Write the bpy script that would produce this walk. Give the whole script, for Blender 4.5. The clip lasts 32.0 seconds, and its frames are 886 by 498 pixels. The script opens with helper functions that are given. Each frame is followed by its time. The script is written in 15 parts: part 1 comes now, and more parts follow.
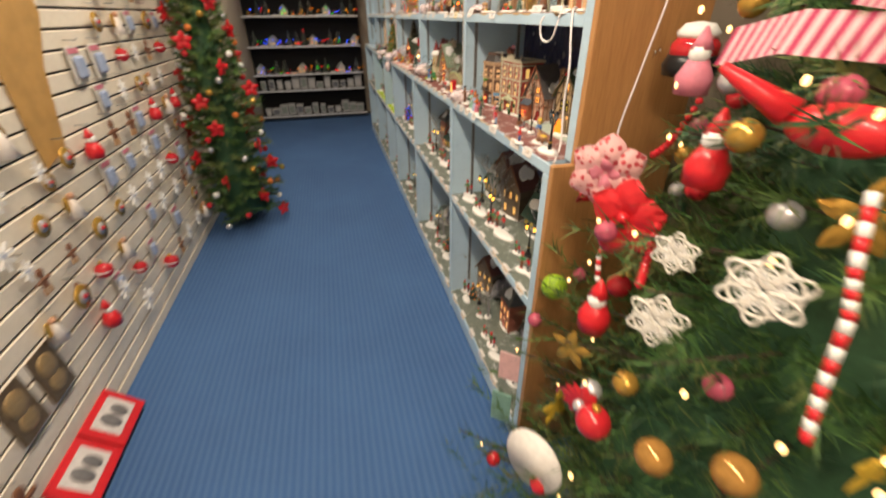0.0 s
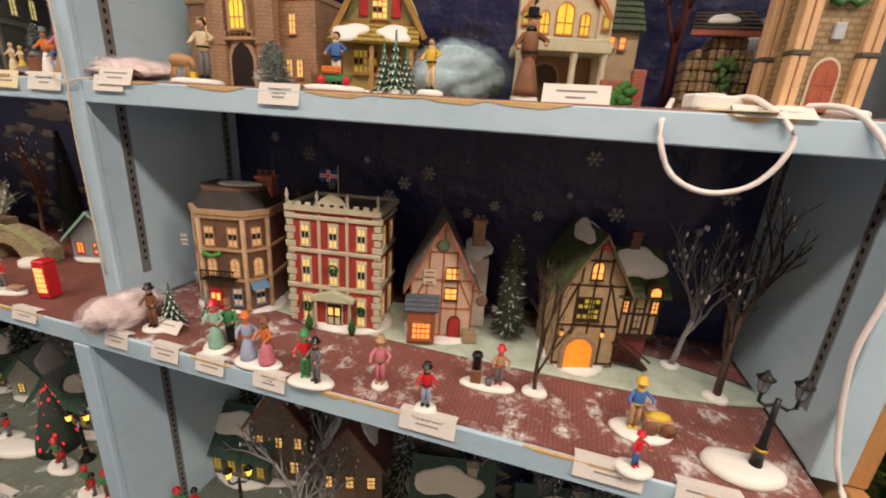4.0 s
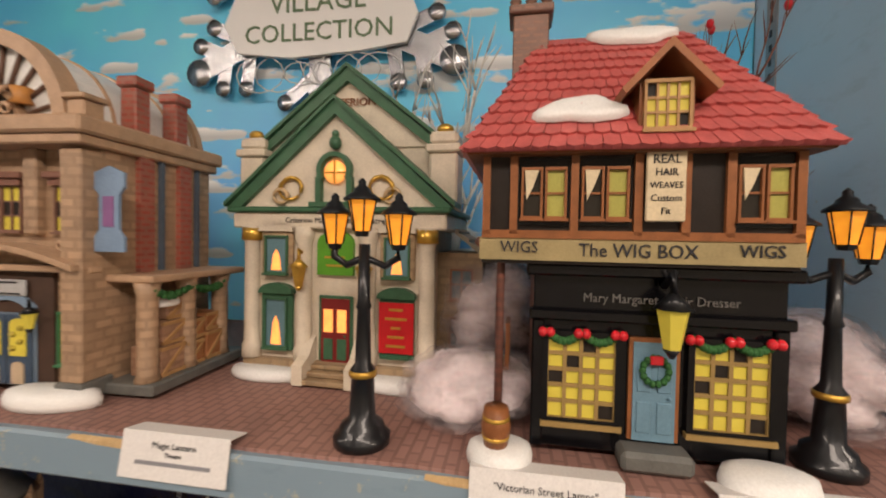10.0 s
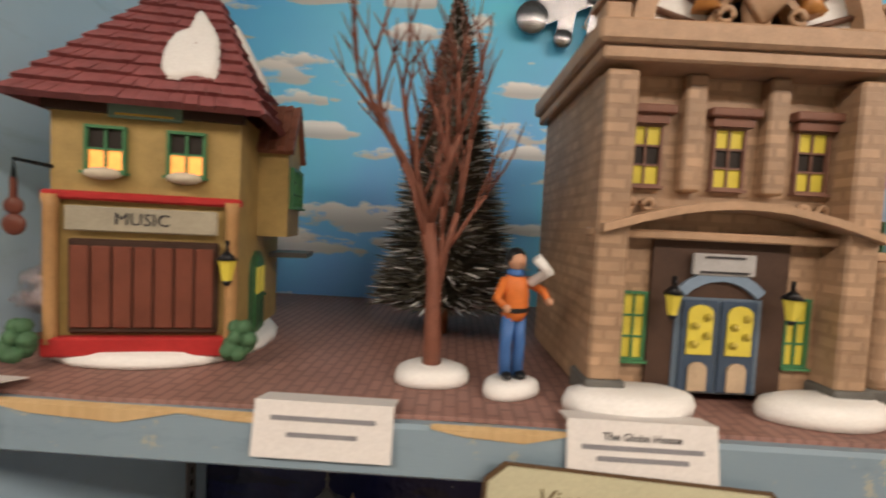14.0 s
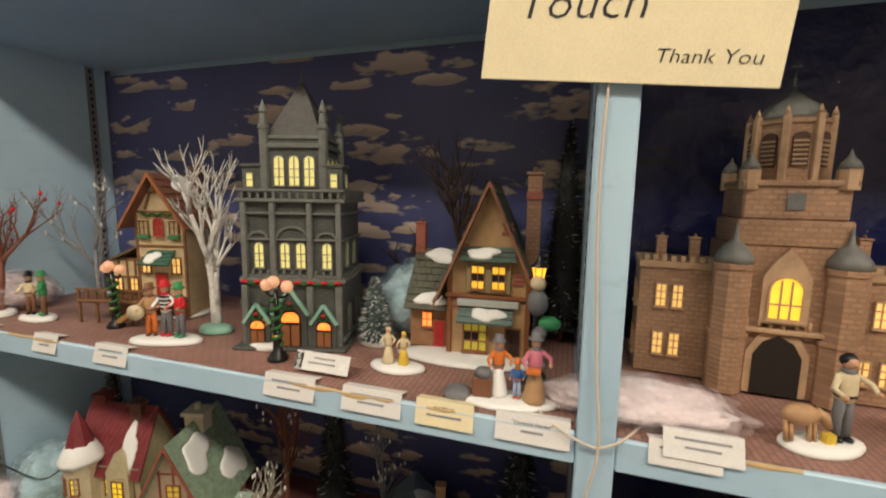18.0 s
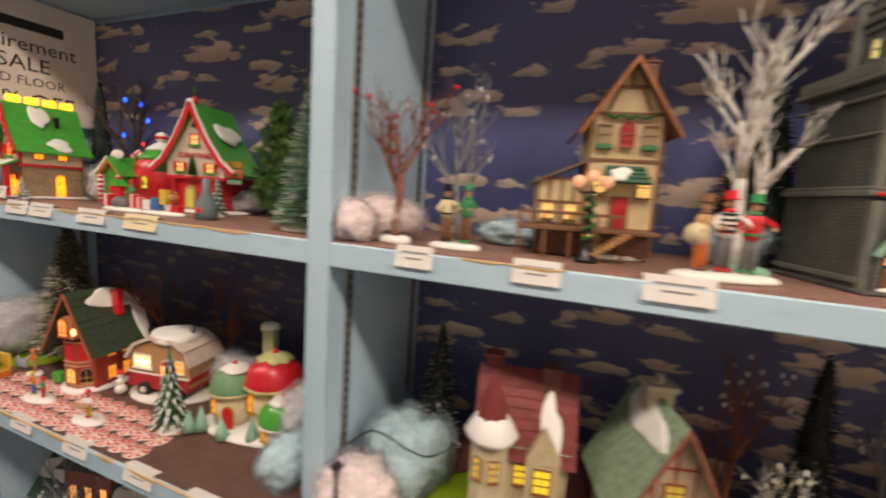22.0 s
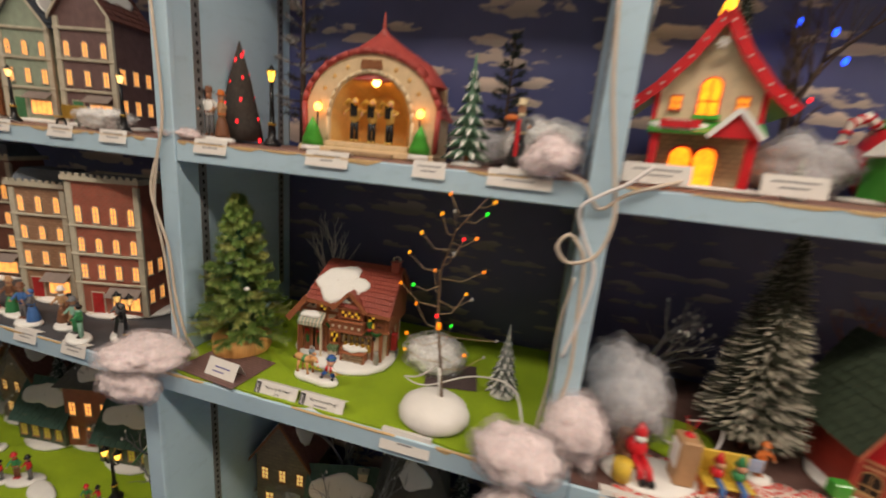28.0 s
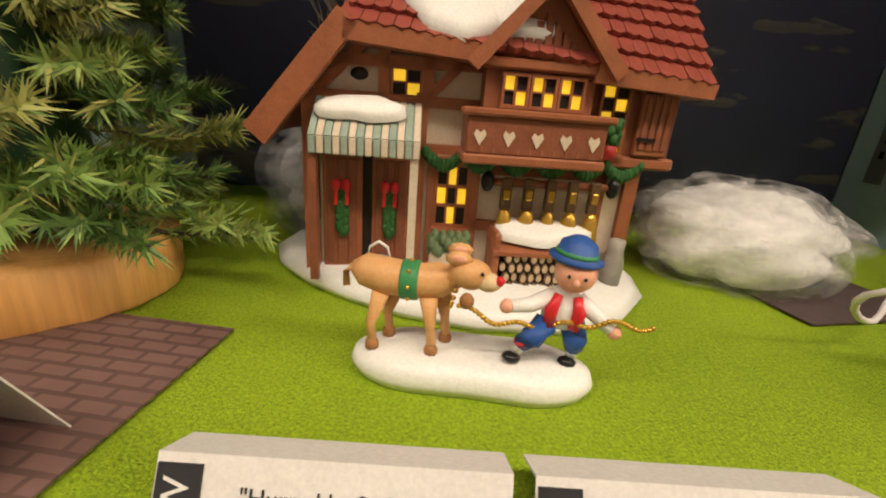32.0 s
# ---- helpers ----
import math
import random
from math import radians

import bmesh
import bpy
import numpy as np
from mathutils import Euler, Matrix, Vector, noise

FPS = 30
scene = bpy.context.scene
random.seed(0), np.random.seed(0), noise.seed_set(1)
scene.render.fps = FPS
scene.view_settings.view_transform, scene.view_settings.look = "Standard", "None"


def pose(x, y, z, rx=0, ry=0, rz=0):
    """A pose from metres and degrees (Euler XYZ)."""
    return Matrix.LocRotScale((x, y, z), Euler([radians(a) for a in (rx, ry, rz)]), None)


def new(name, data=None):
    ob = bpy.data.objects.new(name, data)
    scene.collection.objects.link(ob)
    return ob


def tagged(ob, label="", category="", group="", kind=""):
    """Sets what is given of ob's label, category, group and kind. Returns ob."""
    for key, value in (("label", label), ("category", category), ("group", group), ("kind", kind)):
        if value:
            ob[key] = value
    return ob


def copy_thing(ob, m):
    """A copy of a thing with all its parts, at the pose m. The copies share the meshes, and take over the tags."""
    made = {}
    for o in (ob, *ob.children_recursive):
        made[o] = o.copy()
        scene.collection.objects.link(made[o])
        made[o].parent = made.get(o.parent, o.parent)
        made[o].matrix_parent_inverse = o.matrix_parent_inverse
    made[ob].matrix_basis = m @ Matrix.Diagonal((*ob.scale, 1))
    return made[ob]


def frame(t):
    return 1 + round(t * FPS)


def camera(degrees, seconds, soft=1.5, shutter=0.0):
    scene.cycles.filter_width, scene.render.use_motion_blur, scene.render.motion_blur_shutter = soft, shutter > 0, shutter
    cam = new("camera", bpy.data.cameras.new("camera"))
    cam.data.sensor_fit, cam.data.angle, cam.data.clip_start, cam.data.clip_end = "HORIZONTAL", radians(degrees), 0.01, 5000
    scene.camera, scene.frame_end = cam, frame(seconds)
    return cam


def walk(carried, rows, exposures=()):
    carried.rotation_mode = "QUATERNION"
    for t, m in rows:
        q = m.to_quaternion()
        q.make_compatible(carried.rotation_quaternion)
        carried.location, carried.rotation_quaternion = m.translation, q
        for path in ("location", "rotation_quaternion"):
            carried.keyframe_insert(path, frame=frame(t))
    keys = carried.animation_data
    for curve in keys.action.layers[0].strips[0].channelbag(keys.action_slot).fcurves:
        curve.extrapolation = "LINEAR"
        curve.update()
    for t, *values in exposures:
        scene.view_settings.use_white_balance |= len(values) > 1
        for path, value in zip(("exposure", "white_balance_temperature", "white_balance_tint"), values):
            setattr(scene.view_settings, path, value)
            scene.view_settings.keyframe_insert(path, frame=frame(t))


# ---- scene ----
from math import cos, pi, sin
cam = camera(94.3, 32.0, soft=1.9, shutter=0.6)
METRES, EYE, TILT, LEAN, TURN = 5.6, 1.48, 0.0, 0.0, -14.5
ROWS = [
    (0.0, 0.0001, 0.0013, -0.0005, 0.07, -29.76, 0.33),
    (0.5, -0.0128, 0.0451, -0.0018, -6.49, -26.6, 0.25),
    (1.0, -0.0254, 0.096, -0.0037, -17.72, -26.24, -0.48),
    (1.5, -0.0366, 0.1342, -0.004, -31.12, -23.62, -2.41),
    (2.0, -0.042, 0.161, -0.0008, -41.09, -21.51, -3.06),
    (2.5, -0.0327, 0.1843, -0.0038, -48.77, -19.38, -3.18),
    (4.5, -0.0273, 0.2227, -0.0032, -59.6, -17.25, -3.92),
    (5.0, -0.0251, 0.2227, 0.0064, -59.45, -14.67, -3.99),
    (5.5, -0.0236, 0.2247, 0.0168, -59.65, -12.11, -3.84),
    (6.0, -0.0239, 0.2255, 0.0246, -60.74, -9.66, -3.54),
    (6.5, -0.025, 0.2263, 0.0282, -61.14, -8.46, -2.85),
    (7.0, -0.0228, 0.225, 0.0321, -62.13, -6.84, -2.4),
    (7.5, -0.0228, 0.2233, 0.038, -62.27, -5.41, -1.75),
    (8.0, -0.0197, 0.2214, 0.0465, -62.75, -3.25, -1.11),
    (8.5, -0.0128, 0.2198, 0.0709, -62.08, -1.78, -0.59),
    (9.0, -0.0018, 0.2207, 0.0905, -62.99, -1.5, -0.04),
    (9.5, 0.0098, 0.2207, 0.0999, -64.36, -1.61, -0.54),
    (10.0, 0.0176, 0.2219, 0.0982, -65.93, -1.47, -1.06),
    (10.5, 0.0199, 0.2244, 0.0979, -67.39, -1.91, -1.79),
    (11.0, 0.0183, 0.2321, 0.0983, -68.57, -2.55, -2.24),
    (11.5, 0.0151, 0.2423, 0.0977, -69.13, -2.8, -2.61),
    (12.0, 0.0096, 0.2519, 0.0988, -69.88, -3.36, -2.77),
    (12.5, 0.0011, 0.2646, 0.0971, -70.81, -4.09, -2.93),
    (13.0, -0.0011, 0.2773, 0.0973, -72.95, -3.09, -3.00),
    (13.5, 0.0034, 0.2882, 0.0954, -73.46, -2.9, -3.3),
    (15.5, -0.0166, 0.3137, 0.0788, -73.00, -3.32, 0.86),
    (16.0, -0.0247, 0.3161, 0.0644, -70.41, -4.08, 0.8),
    (16.5, -0.0317, 0.3205, 0.0528, -66.43, -4.82, 0.65),
    (17.0, -0.0387, 0.3304, 0.0434, -63.25, -5.46, 0.14),
    (17.5, -0.0429, 0.3372, 0.0388, -59.89, -6.68, -0.48),
    (18.0, -0.0449, 0.3403, 0.0347, -58.28, -7.38, -0.93),
    (18.5, -0.0468, 0.3397, 0.0291, -57.48, -7.91, -1.2),
    (19.0, -0.0474, 0.3397, 0.0272, -56.89, -8.23, -1.28),
    (19.5, -0.0478, 0.3412, 0.0262, -56.39, -8.66, -1.43),
    (20.0, -0.0518, 0.3457, 0.0248, -55.33, -8.78, -1.75),
    (20.5, -0.0599, 0.3548, 0.0238, -54.52, -8.06, -2.31),
    (21.0, -0.0656, 0.3769, 0.0179, -53.42, -7.31, -3.1),
    (21.5, -0.0682, 0.4136, 0.0124, -53.34, -5.93, -3.63),
    (22.0, -0.0804, 0.4412, 0.0105, -53.9, -7.21, -3.77),
    (22.5, -0.0977, 0.4698, 0.0108, -56.06, -7.68, -3.77),
    (23.0, -0.1071, 0.4943, 0.0103, -58.14, -7.91, -3.67),
    (23.5, -0.1048, 0.5236, 0.0081, -61.23, -7.15, -3.94),
    (24.0, -0.1086, 0.5514, 0.0103, -63.72, -8.53, -3.93),
    (24.5, -0.1174, 0.5794, 0.0118, -64.57, -10.32, -3.79),
    (25.0, -0.1323, 0.603, 0.0134, -63.26, -11.93, -3.42),
    (25.5, -0.1422, 0.6126, 0.0169, -62.05, -13.34, -3.4),
    (27.5, -0.1568, 0.6329, 0.0168, -57.14, -13.74, -4.56),
    (28.0, -0.1538, 0.6596, 0.0037, -59.67, -13.7, -5.09),
    (28.5, -0.1499, 0.683, -0.0028, -62.3, -13.58, -5.29),
    (29.0, -0.149, 0.6973, -0.0078, -64.78, -15.00, -5.02),
    (29.5, -0.1472, 0.7013, -0.0085, -67.11, -15.62, -4.29),
    (30.0, -0.1327, 0.7096, -0.0223, -69.3, -16.68, -3.37),
    (30.5, -0.1165, 0.7258, -0.0338, -71.12, -18.66, -2.74),
    (31.0, -0.109, 0.7329, -0.0406, -72.33, -19.61, -2.88),
    (31.5, -0.1034, 0.7328, -0.0445, -74.06, -19.15, -3.64),
    (32.0, -0.1021, 0.7322, -0.0457, -74.8, -19.08, -4.21),
]
EXPOSURES = [(0.0, 0.46, 6900, 8), (1.0, 0.25, 6800, 10), (2.0, -0.03, 6700, 11), (5.0, 0.06, 6500, 12), (7.0, 0.24, 6400, 12), (8.0, 0.25, 6500, 11), (9.0, 0.38, 6200, 10), (10.0, -0.38, 6400, 12), (11.0, -0.38, 6500, 13), (12.0, -0.42, 6500, 12), (13.5, -0.27, 6400, 11), (16.0, -0.74, 6600, 7), (17.0, -0.2, 6300, 5), (18.0, -0.05, 6300, 3), (19.0, 0.15, 6200, 6), (21.0, 0.33, 6400, 10), (22.0, 0.22, 6600, 11), (24.0, 0.16, 6800, 18), (28.0, 0.15, 6500, 8), (29.0, 0.2, 6600, 6), (30.0, 0.5, 6700, 7), (31.0, 0.6, 6800, 8), (32.0, 0.6, 6900, 7)]
walk(cam, [(t, pose(0, 0, EYE, TILT, LEAN, TURN) @ pose(METRES*x, METRES*y, METRES*z, 90 + pitch, roll, yaw)) for t, x, y, z, yaw, pitch, roll in ROWS], EXPOSURES)

# ---- light ----
world = bpy.data.worlds.new("world")
scene.world = world
world.use_nodes = True
world.node_tree.nodes["Background"].inputs[0].default_value = (0.9, 0.85, 0.8, 1)
world.node_tree.nodes["Background"].inputs[1].default_value = 0.02


def area_lamp(name, x, y, z, sx, sy, power, colour):
    data = bpy.data.lights.new(name, "AREA")
    data.shape, data.size, data.size_y, data.energy, data.color = "RECTANGLE", sx, sy, power, colour
    ob = new(name, data)
    ob.matrix_world = pose(x, y, z)
    return ob


for lamp_y, power in ((-0.85, 31), (0.75, 24), (2.35, 17), (3.95, 14), (5.55, 13)):
    area_lamp("tube_light", -0.22, lamp_y, 2.6, 0.16, 1.2, power, (1.0, 0.83, 0.68))


# ---- materials ----
class Nodes:
    """A small helper round one node material."""

    def __init__(self, name):
        self.mat = bpy.data.materials.new(name)
        self.mat.use_nodes = True
        self.tree = self.mat.node_tree
        self.bsdf = self.tree.nodes["Principled BSDF"]
        self.coord = self.tree.nodes.new("ShaderNodeTexCoord")

    def add(self, kind, **values):
        node = self.tree.nodes.new("ShaderNode" + kind)
        for key, value in values.items():
            node.inputs[key.replace("_", " ")].default_value = value
        return node

    def link(self, a, b):
        self.tree.links.new(a, b)

    def where(self, scale=(1, 1, 1), space="Object"):
        m = self.add("Mapping", Scale=scale)
        self.link(self.coord.outputs[space], m.inputs["Vector"])
        return m.outputs["Vector"]

    def noise(self, vector, size, detail=4.0, rough=0.6):
        n = self.add("TexNoise", Scale=size, Detail=detail, Roughness=rough)
        self.link(vector, n.inputs["Vector"])
        return n.outputs["Fac"]

    def ramp(self, fac, stops):
        r = self.tree.nodes.new("ShaderNodeValToRGB")
        while len(r.color_ramp.elements) < len(stops):
            r.color_ramp.elements.new(0.5)
        for e, (p, c) in zip(r.color_ramp.elements, stops):
            e.position, e.color = p, (*c, 1)
        self.link(fac, r.inputs[0])
        return r.outputs[0]

    def mix(self, fac, a, b, blend="MIX"):
        m = self.tree.nodes.new("ShaderNodeMix")
        m.data_type, m.blend_type = "RGBA", blend
        for socket, value in ((m.inputs[0], fac), (m.inputs[6], a), (m.inputs[7], b)):
            if isinstance(value, (int, float)):
                socket.default_value = value
            elif isinstance(value, tuple):
                socket.default_value = (*value, 1)
            else:
                self.link(value, socket)
        return m.outputs[2]

    def bump(self, height, strength=0.3, distance=0.001):
        b = self.add("Bump", Strength=strength, Distance=distance)
        self.link(height, b.inputs["Height"])
        self.link(b.outputs[0], self.bsdf.inputs["Normal"])

    def colour(self, out):
        self.link(out, self.bsdf.inputs["Base Color"])


MATS = {}
VILLAGE, SNOWY = "model village houses", "white moulded snow"


def shift(v):
    return Matrix.Translation(v)


def shade(c, k):
    return tuple(min(1, v*k) for v in c)


def plain(c, rough=0.55, vary=0.25, size=60.0, bump=0.15, metal=0.0, coat=0.0, fine=900.0):
    """A painted or moulded surface with mottling at two scales and fine relief."""
    key = (c, rough, vary, size, bump, metal, coat, fine)
    if key in MATS:
        return MATS[key]
    n = Nodes("painted")
    v = n.where()
    big, small = n.noise(v, size, 5), n.noise(v, fine, 3)
    base = n.ramp(big, [(0.25, shade(c, 1 - vary)), (0.55, c), (0.8, shade(c, 1 + vary*0.6))])
    n.colour(n.mix(0.22, base, n.ramp(small, [(0.3, shade(c, 0.6)), (0.7, shade(c, 1.25))])))
    n.bsdf.inputs["Roughness"].default_value = rough
    n.bsdf.inputs["Metallic"].default_value = metal
    n.bsdf.inputs["Coat Weight"].default_value = coat
    n.bsdf.inputs["Specular IOR Level"].default_value = 0.3
    n.bump(n.mix(0.4, big, small), bump, 0.002)
    MATS[key] = n.mat
    return n.mat


def glow(c, power, base=None):
    key = ("glow", c, power)
    if key in MATS:
        return MATS[key]
    n = Nodes("lit")
    v = n.where()
    n.bsdf.inputs["Base Color"].default_value = (*(base or c), 1)
    n.link(n.ramp(n.noise(v, 90, 2), [(0.3, shade(c, 0.55)), (0.7, c)]), n.bsdf.inputs["Emission Color"])
    n.bsdf.inputs["Emission Strength"].default_value = power
    n.bsdf.inputs["Roughness"].default_value = 0.3
    MATS[key] = n.mat
    return n.mat


def masonry(c, mortar, bw, bh, gap=0.0012, bump=0.6, vary=0.35):
    """Moulded masonry on a small ceramic model: courses, joints and washes of paint."""
    key = ("masonry", c, mortar, bw, bh)
    if key in MATS:
        return MATS[key]
    n = Nodes("moulded_masonry")
    sep = n.tree.nodes.new("ShaderNodeSeparateXYZ")
    n.link(n.coord.outputs["Object"], sep.inputs[0])
    addn = n.tree.nodes.new("ShaderNodeMath")
    n.link(sep.outputs[0], addn.inputs[0]), n.link(sep.outputs[1], addn.inputs[1])
    com = n.tree.nodes.new("ShaderNodeCombineXYZ")
    n.link(addn.outputs[0], com.inputs[0]), n.link(sep.outputs[2], com.inputs[1])
    b = n.add("TexBrick", Scale=1.0, Mortar_Size=gap, Brick_Width=bw, Row_Height=bh)
    b.inputs["Color1"].default_value = (*shade(c, 1 - vary), 1)
    b.inputs["Color2"].default_value = (*shade(c, 1 + vary*0.5), 1)
    b.inputs["Mortar"].default_value = (*mortar, 1)
    n.link(com.outputs[0], b.inputs["Vector"])
    v = n.where()
    wash = n.noise(v, 45, 5)
    n.colour(n.mix(0.5, b.outputs["Color"], n.ramp(wash, [(0.3, shade(c, 0.55)), (0.7, shade(c, 1.2))])))
    n.bsdf.inputs["Roughness"].default_value = 0.5
    inv = n.tree.nodes.new("ShaderNodeMath")
    inv.operation = "SUBTRACT"
    inv.inputs[0].default_value = 1
    n.link(b.outputs["Fac"], inv.inputs[1])
    n.bump(n.mix(0.35, inv.outputs[0], n.noise(v, 350, 3)), bump, 0.0015)
    MATS[key] = n.mat
    return n.mat


def backdrop_sky(name, low, high, cloud, amount, size=9.0, stars=False, crumple=0.0, stretch=2.6):
    """A printed paper sky: a vertical wash, small flat clouds and, by night, stars."""
    n = Nodes(name)
    v = n.where()
    sep = n.tree.nodes.new("ShaderNodeSeparateXYZ")
    n.link(v, sep.inputs[0])
    g = n.add("MapRange", From_Min=-0.2, From_Max=0.2)
    n.link(sep.outputs[2], g.inputs["Value"])
    base = n.mix(g.outputs[0], low, high)
    base = n.mix(n.ramp(n.noise(n.where(), 5, 3), [(0.35, (0, 0, 0)), (0.75, (0.5, 0.5, 0.5))]), base, shade(high, 1.6))
    cv = n.where((1, 1, stretch))
    ragged = n.noise(cv, size*6, 3, 0.5)

    def calc(op, a, b=0.0):
        node = n.add("Math")
        node.operation = op
        for socket, value in zip(node.inputs, (a, b)):
            if isinstance(value, (int, float)):
                socket.default_value = value
            else:
                n.link(value, socket)
        return node.outputs[0]

    col = base
    for grow, off in ((2.1, 0.37), (1.0, 0.0)):
        # one flat-bottomed cloud to a cell, some cells left empty
        flat = n.add("CombineXYZ")
        n.link(calc("MULTIPLY", sep.outputs[1], size*grow), flat.inputs[0])
        n.link(calc("MULTIPLY", calc("ADD", sep.outputs[2], off), size*grow*stretch), flat.inputs[1])
        cell = n.add("TexVoronoi", Scale=1.0, Randomness=0.95)
        cell.voronoi_dimensions = "2D"
        n.link(flat.outputs[0], cell.inputs["Vector"])
        d = n.tree.nodes.new("ShaderNodeVectorMath")
        d.operation = "SUBTRACT"
        n.link(flat.outputs[0], d.inputs[0])
        n.link(cell.outputs["Position"], d.inputs[1])
        at, chance = n.tree.nodes.new("ShaderNodeSeparateXYZ"), n.tree.nodes.new("ShaderNodeSeparateXYZ")
        n.link(d.outputs[0], at.inputs[0])
        n.link(cell.outputs["Color"], chance.inputs[0])
        up, down = calc("MAXIMUM", at.outputs[1], 0.0), calc("MINIMUM", at.outputs[1], 0.0)
        far = calc("ADD", calc("POWER", calc("ABSOLUTE", calc("MULTIPLY", at.outputs[0], 2.0)), 2.0), calc("ADD", calc("POWER", calc("MULTIPLY", up, 2.3), 2.0), calc("POWER", calc("ABSOLUTE", calc("MULTIPLY", down, 6.5)), 2.0)))
        full = calc("SUBTRACT", calc("ADD", calc("SUBTRACT", 0.55 + amount, far), calc("MULTIPLY", calc("SUBTRACT", ragged, 0.5), 2.4)), calc("MULTIPLY", chance.outputs[0], 0.85))
        pale = n.mix(calc("MULTIPLY", up, 4.0), shade(cloud, 0.62), cloud)
        col = n.mix(n.ramp(full, [(0.3, (0, 0, 0)), (0.52, (0.92, 0.92, 0.92))]), col, pale)
    if stars:
        vo = n.add("TexVoronoi", Scale=38.0)
        n.link(v, vo.inputs["Vector"])
        col = n.mix(n.ramp(vo.outputs["Distance"], [(0.0, (1, 1, 1)), (0.05, (0, 0, 0))]), col, (0.6, 0.6, 0.7))
    n.colour(col)
    n.bsdf.inputs["Roughness"].default_value = 0.42
    if crumple:
        n.bump(n.noise(n.where(), 12, 4, 0.5), crumple, 0.02)
    return n.mat


def make_carpet():
    n = Nodes("blue_ribbed_carpet")
    v = n.where()
    w = n.add("TexWave", Scale=11.0, Distortion=0.35, Detail=2.0)
    w.bands_direction = "X"
    n.link(v, w.inputs["Vector"])
    spots, pile = n.noise(v, 1.3, 4), n.noise(v, 700, 2)
    c = n.ramp(spots, [(0.3, (0.026, 0.085, 0.235)), (0.7, (0.045, 0.13, 0.33))])
    c = n.mix(n.ramp(w.outputs["Fac"], [(0.25, (0, 0, 0)), (0.8, (0.36, 0.36, 0.36))]), c, (0.11, 0.2, 0.36))
    n.colour(n.mix(0.3, c, n.ramp(pile, [(0.3, (0.015, 0.055, 0.16)), (0.7, (0.09, 0.2, 0.42))])))
    n.bsdf.inputs["Roughness"].default_value = 0.95
    n.bump(n.mix(0.5, w.outputs["Fac"], pile), 0.7, 0.004)
    return n.mat


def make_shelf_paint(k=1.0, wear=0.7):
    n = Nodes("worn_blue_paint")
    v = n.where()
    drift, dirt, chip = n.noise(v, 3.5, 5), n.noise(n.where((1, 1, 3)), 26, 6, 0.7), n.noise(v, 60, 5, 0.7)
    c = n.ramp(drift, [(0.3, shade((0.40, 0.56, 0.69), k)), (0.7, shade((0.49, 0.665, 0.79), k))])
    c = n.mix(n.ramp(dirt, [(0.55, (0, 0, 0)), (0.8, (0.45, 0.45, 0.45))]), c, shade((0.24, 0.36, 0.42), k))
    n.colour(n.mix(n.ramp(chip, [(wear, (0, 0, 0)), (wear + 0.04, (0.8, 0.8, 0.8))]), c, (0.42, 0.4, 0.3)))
    n.bsdf.inputs["Roughness"].default_value = 0.42
    n.bump(n.mix(0.5, dirt, n.noise(n.where((20, 20, 200)), 6, 3)), 0.15, 0.001)
    return n.mat


def make_wood(c, c2, size=3.0):
    n = Nodes("wood_grain")
    g = n.noise(n.where((9, 9, 1)), size*3, 6, 0.65)
    fine = n.noise(n.where((30, 30, 1.5)), 14, 4)
    n.colour(n.mix(0.4, n.ramp(g, [(0.3, c2), (0.65, c)]), n.ramp(fine, [(0.3, shade(c2, 0.8)), (0.7, shade(c, 1.1))])))
    n.bsdf.inputs["Roughness"].default_value = 0.5
    n.bump(fine, 0.1, 0.001)
    return n.mat


def make_mat(c, c2, brick, dust=0.0):
    """Printed paving paper."""
    n = Nodes("paving_paper")
    v = n.where()
    b = n.add("TexBrick", Scale=1.0, Mortar_Size=0.0009, Brick_Width=brick*2.1, Row_Height=brick)
    b.inputs["Color1"].default_value, b.inputs["Color2"].default_value = (*c, 1), (*shade(c, 1.25), 1)
    b.inputs["Mortar"].default_value = (*c2, 1)
    n.link(n.where(), b.inputs["Vector"])
    col = n.mix(0.45, b.outputs["Color"], n.ramp(n.noise(v, 22, 5), [(0.3, shade(c, 0.65)), (0.7, shade(c, 1.2))]))
    if dust:
        d = n.noise(v, 30, 8, 0.75)
        col = n.mix(n.ramp(d, [(1 - dust, (0, 0, 0)), (1 - dust + 0.12, (0.85, 0.85, 0.85))]), col, (0.75, 0.77, 0.78))
    n.colour(col)
    n.bsdf.inputs["Roughness"].default_value = 0.6
    n.bump(b.outputs["Fac"], 0.2, 0.0005)
    return n.mat


def make_turf(c, c2):
    n = Nodes("flocked_turf")
    v = n.where()
    n.colour(n.mix(0.5, n.ramp(n.noise(v, 16, 4), [(0.3, c2), (0.7, c)]), n.ramp(n.noise(v, 900, 3), [(0.3, shade(c2, 0.5)), (0.7, shade(c, 1.3))])))
    n.bsdf.inputs["Roughness"].default_value = 0.95
    n.bump(n.noise(v, 1100, 3), 0.9, 0.003)
    return n.mat


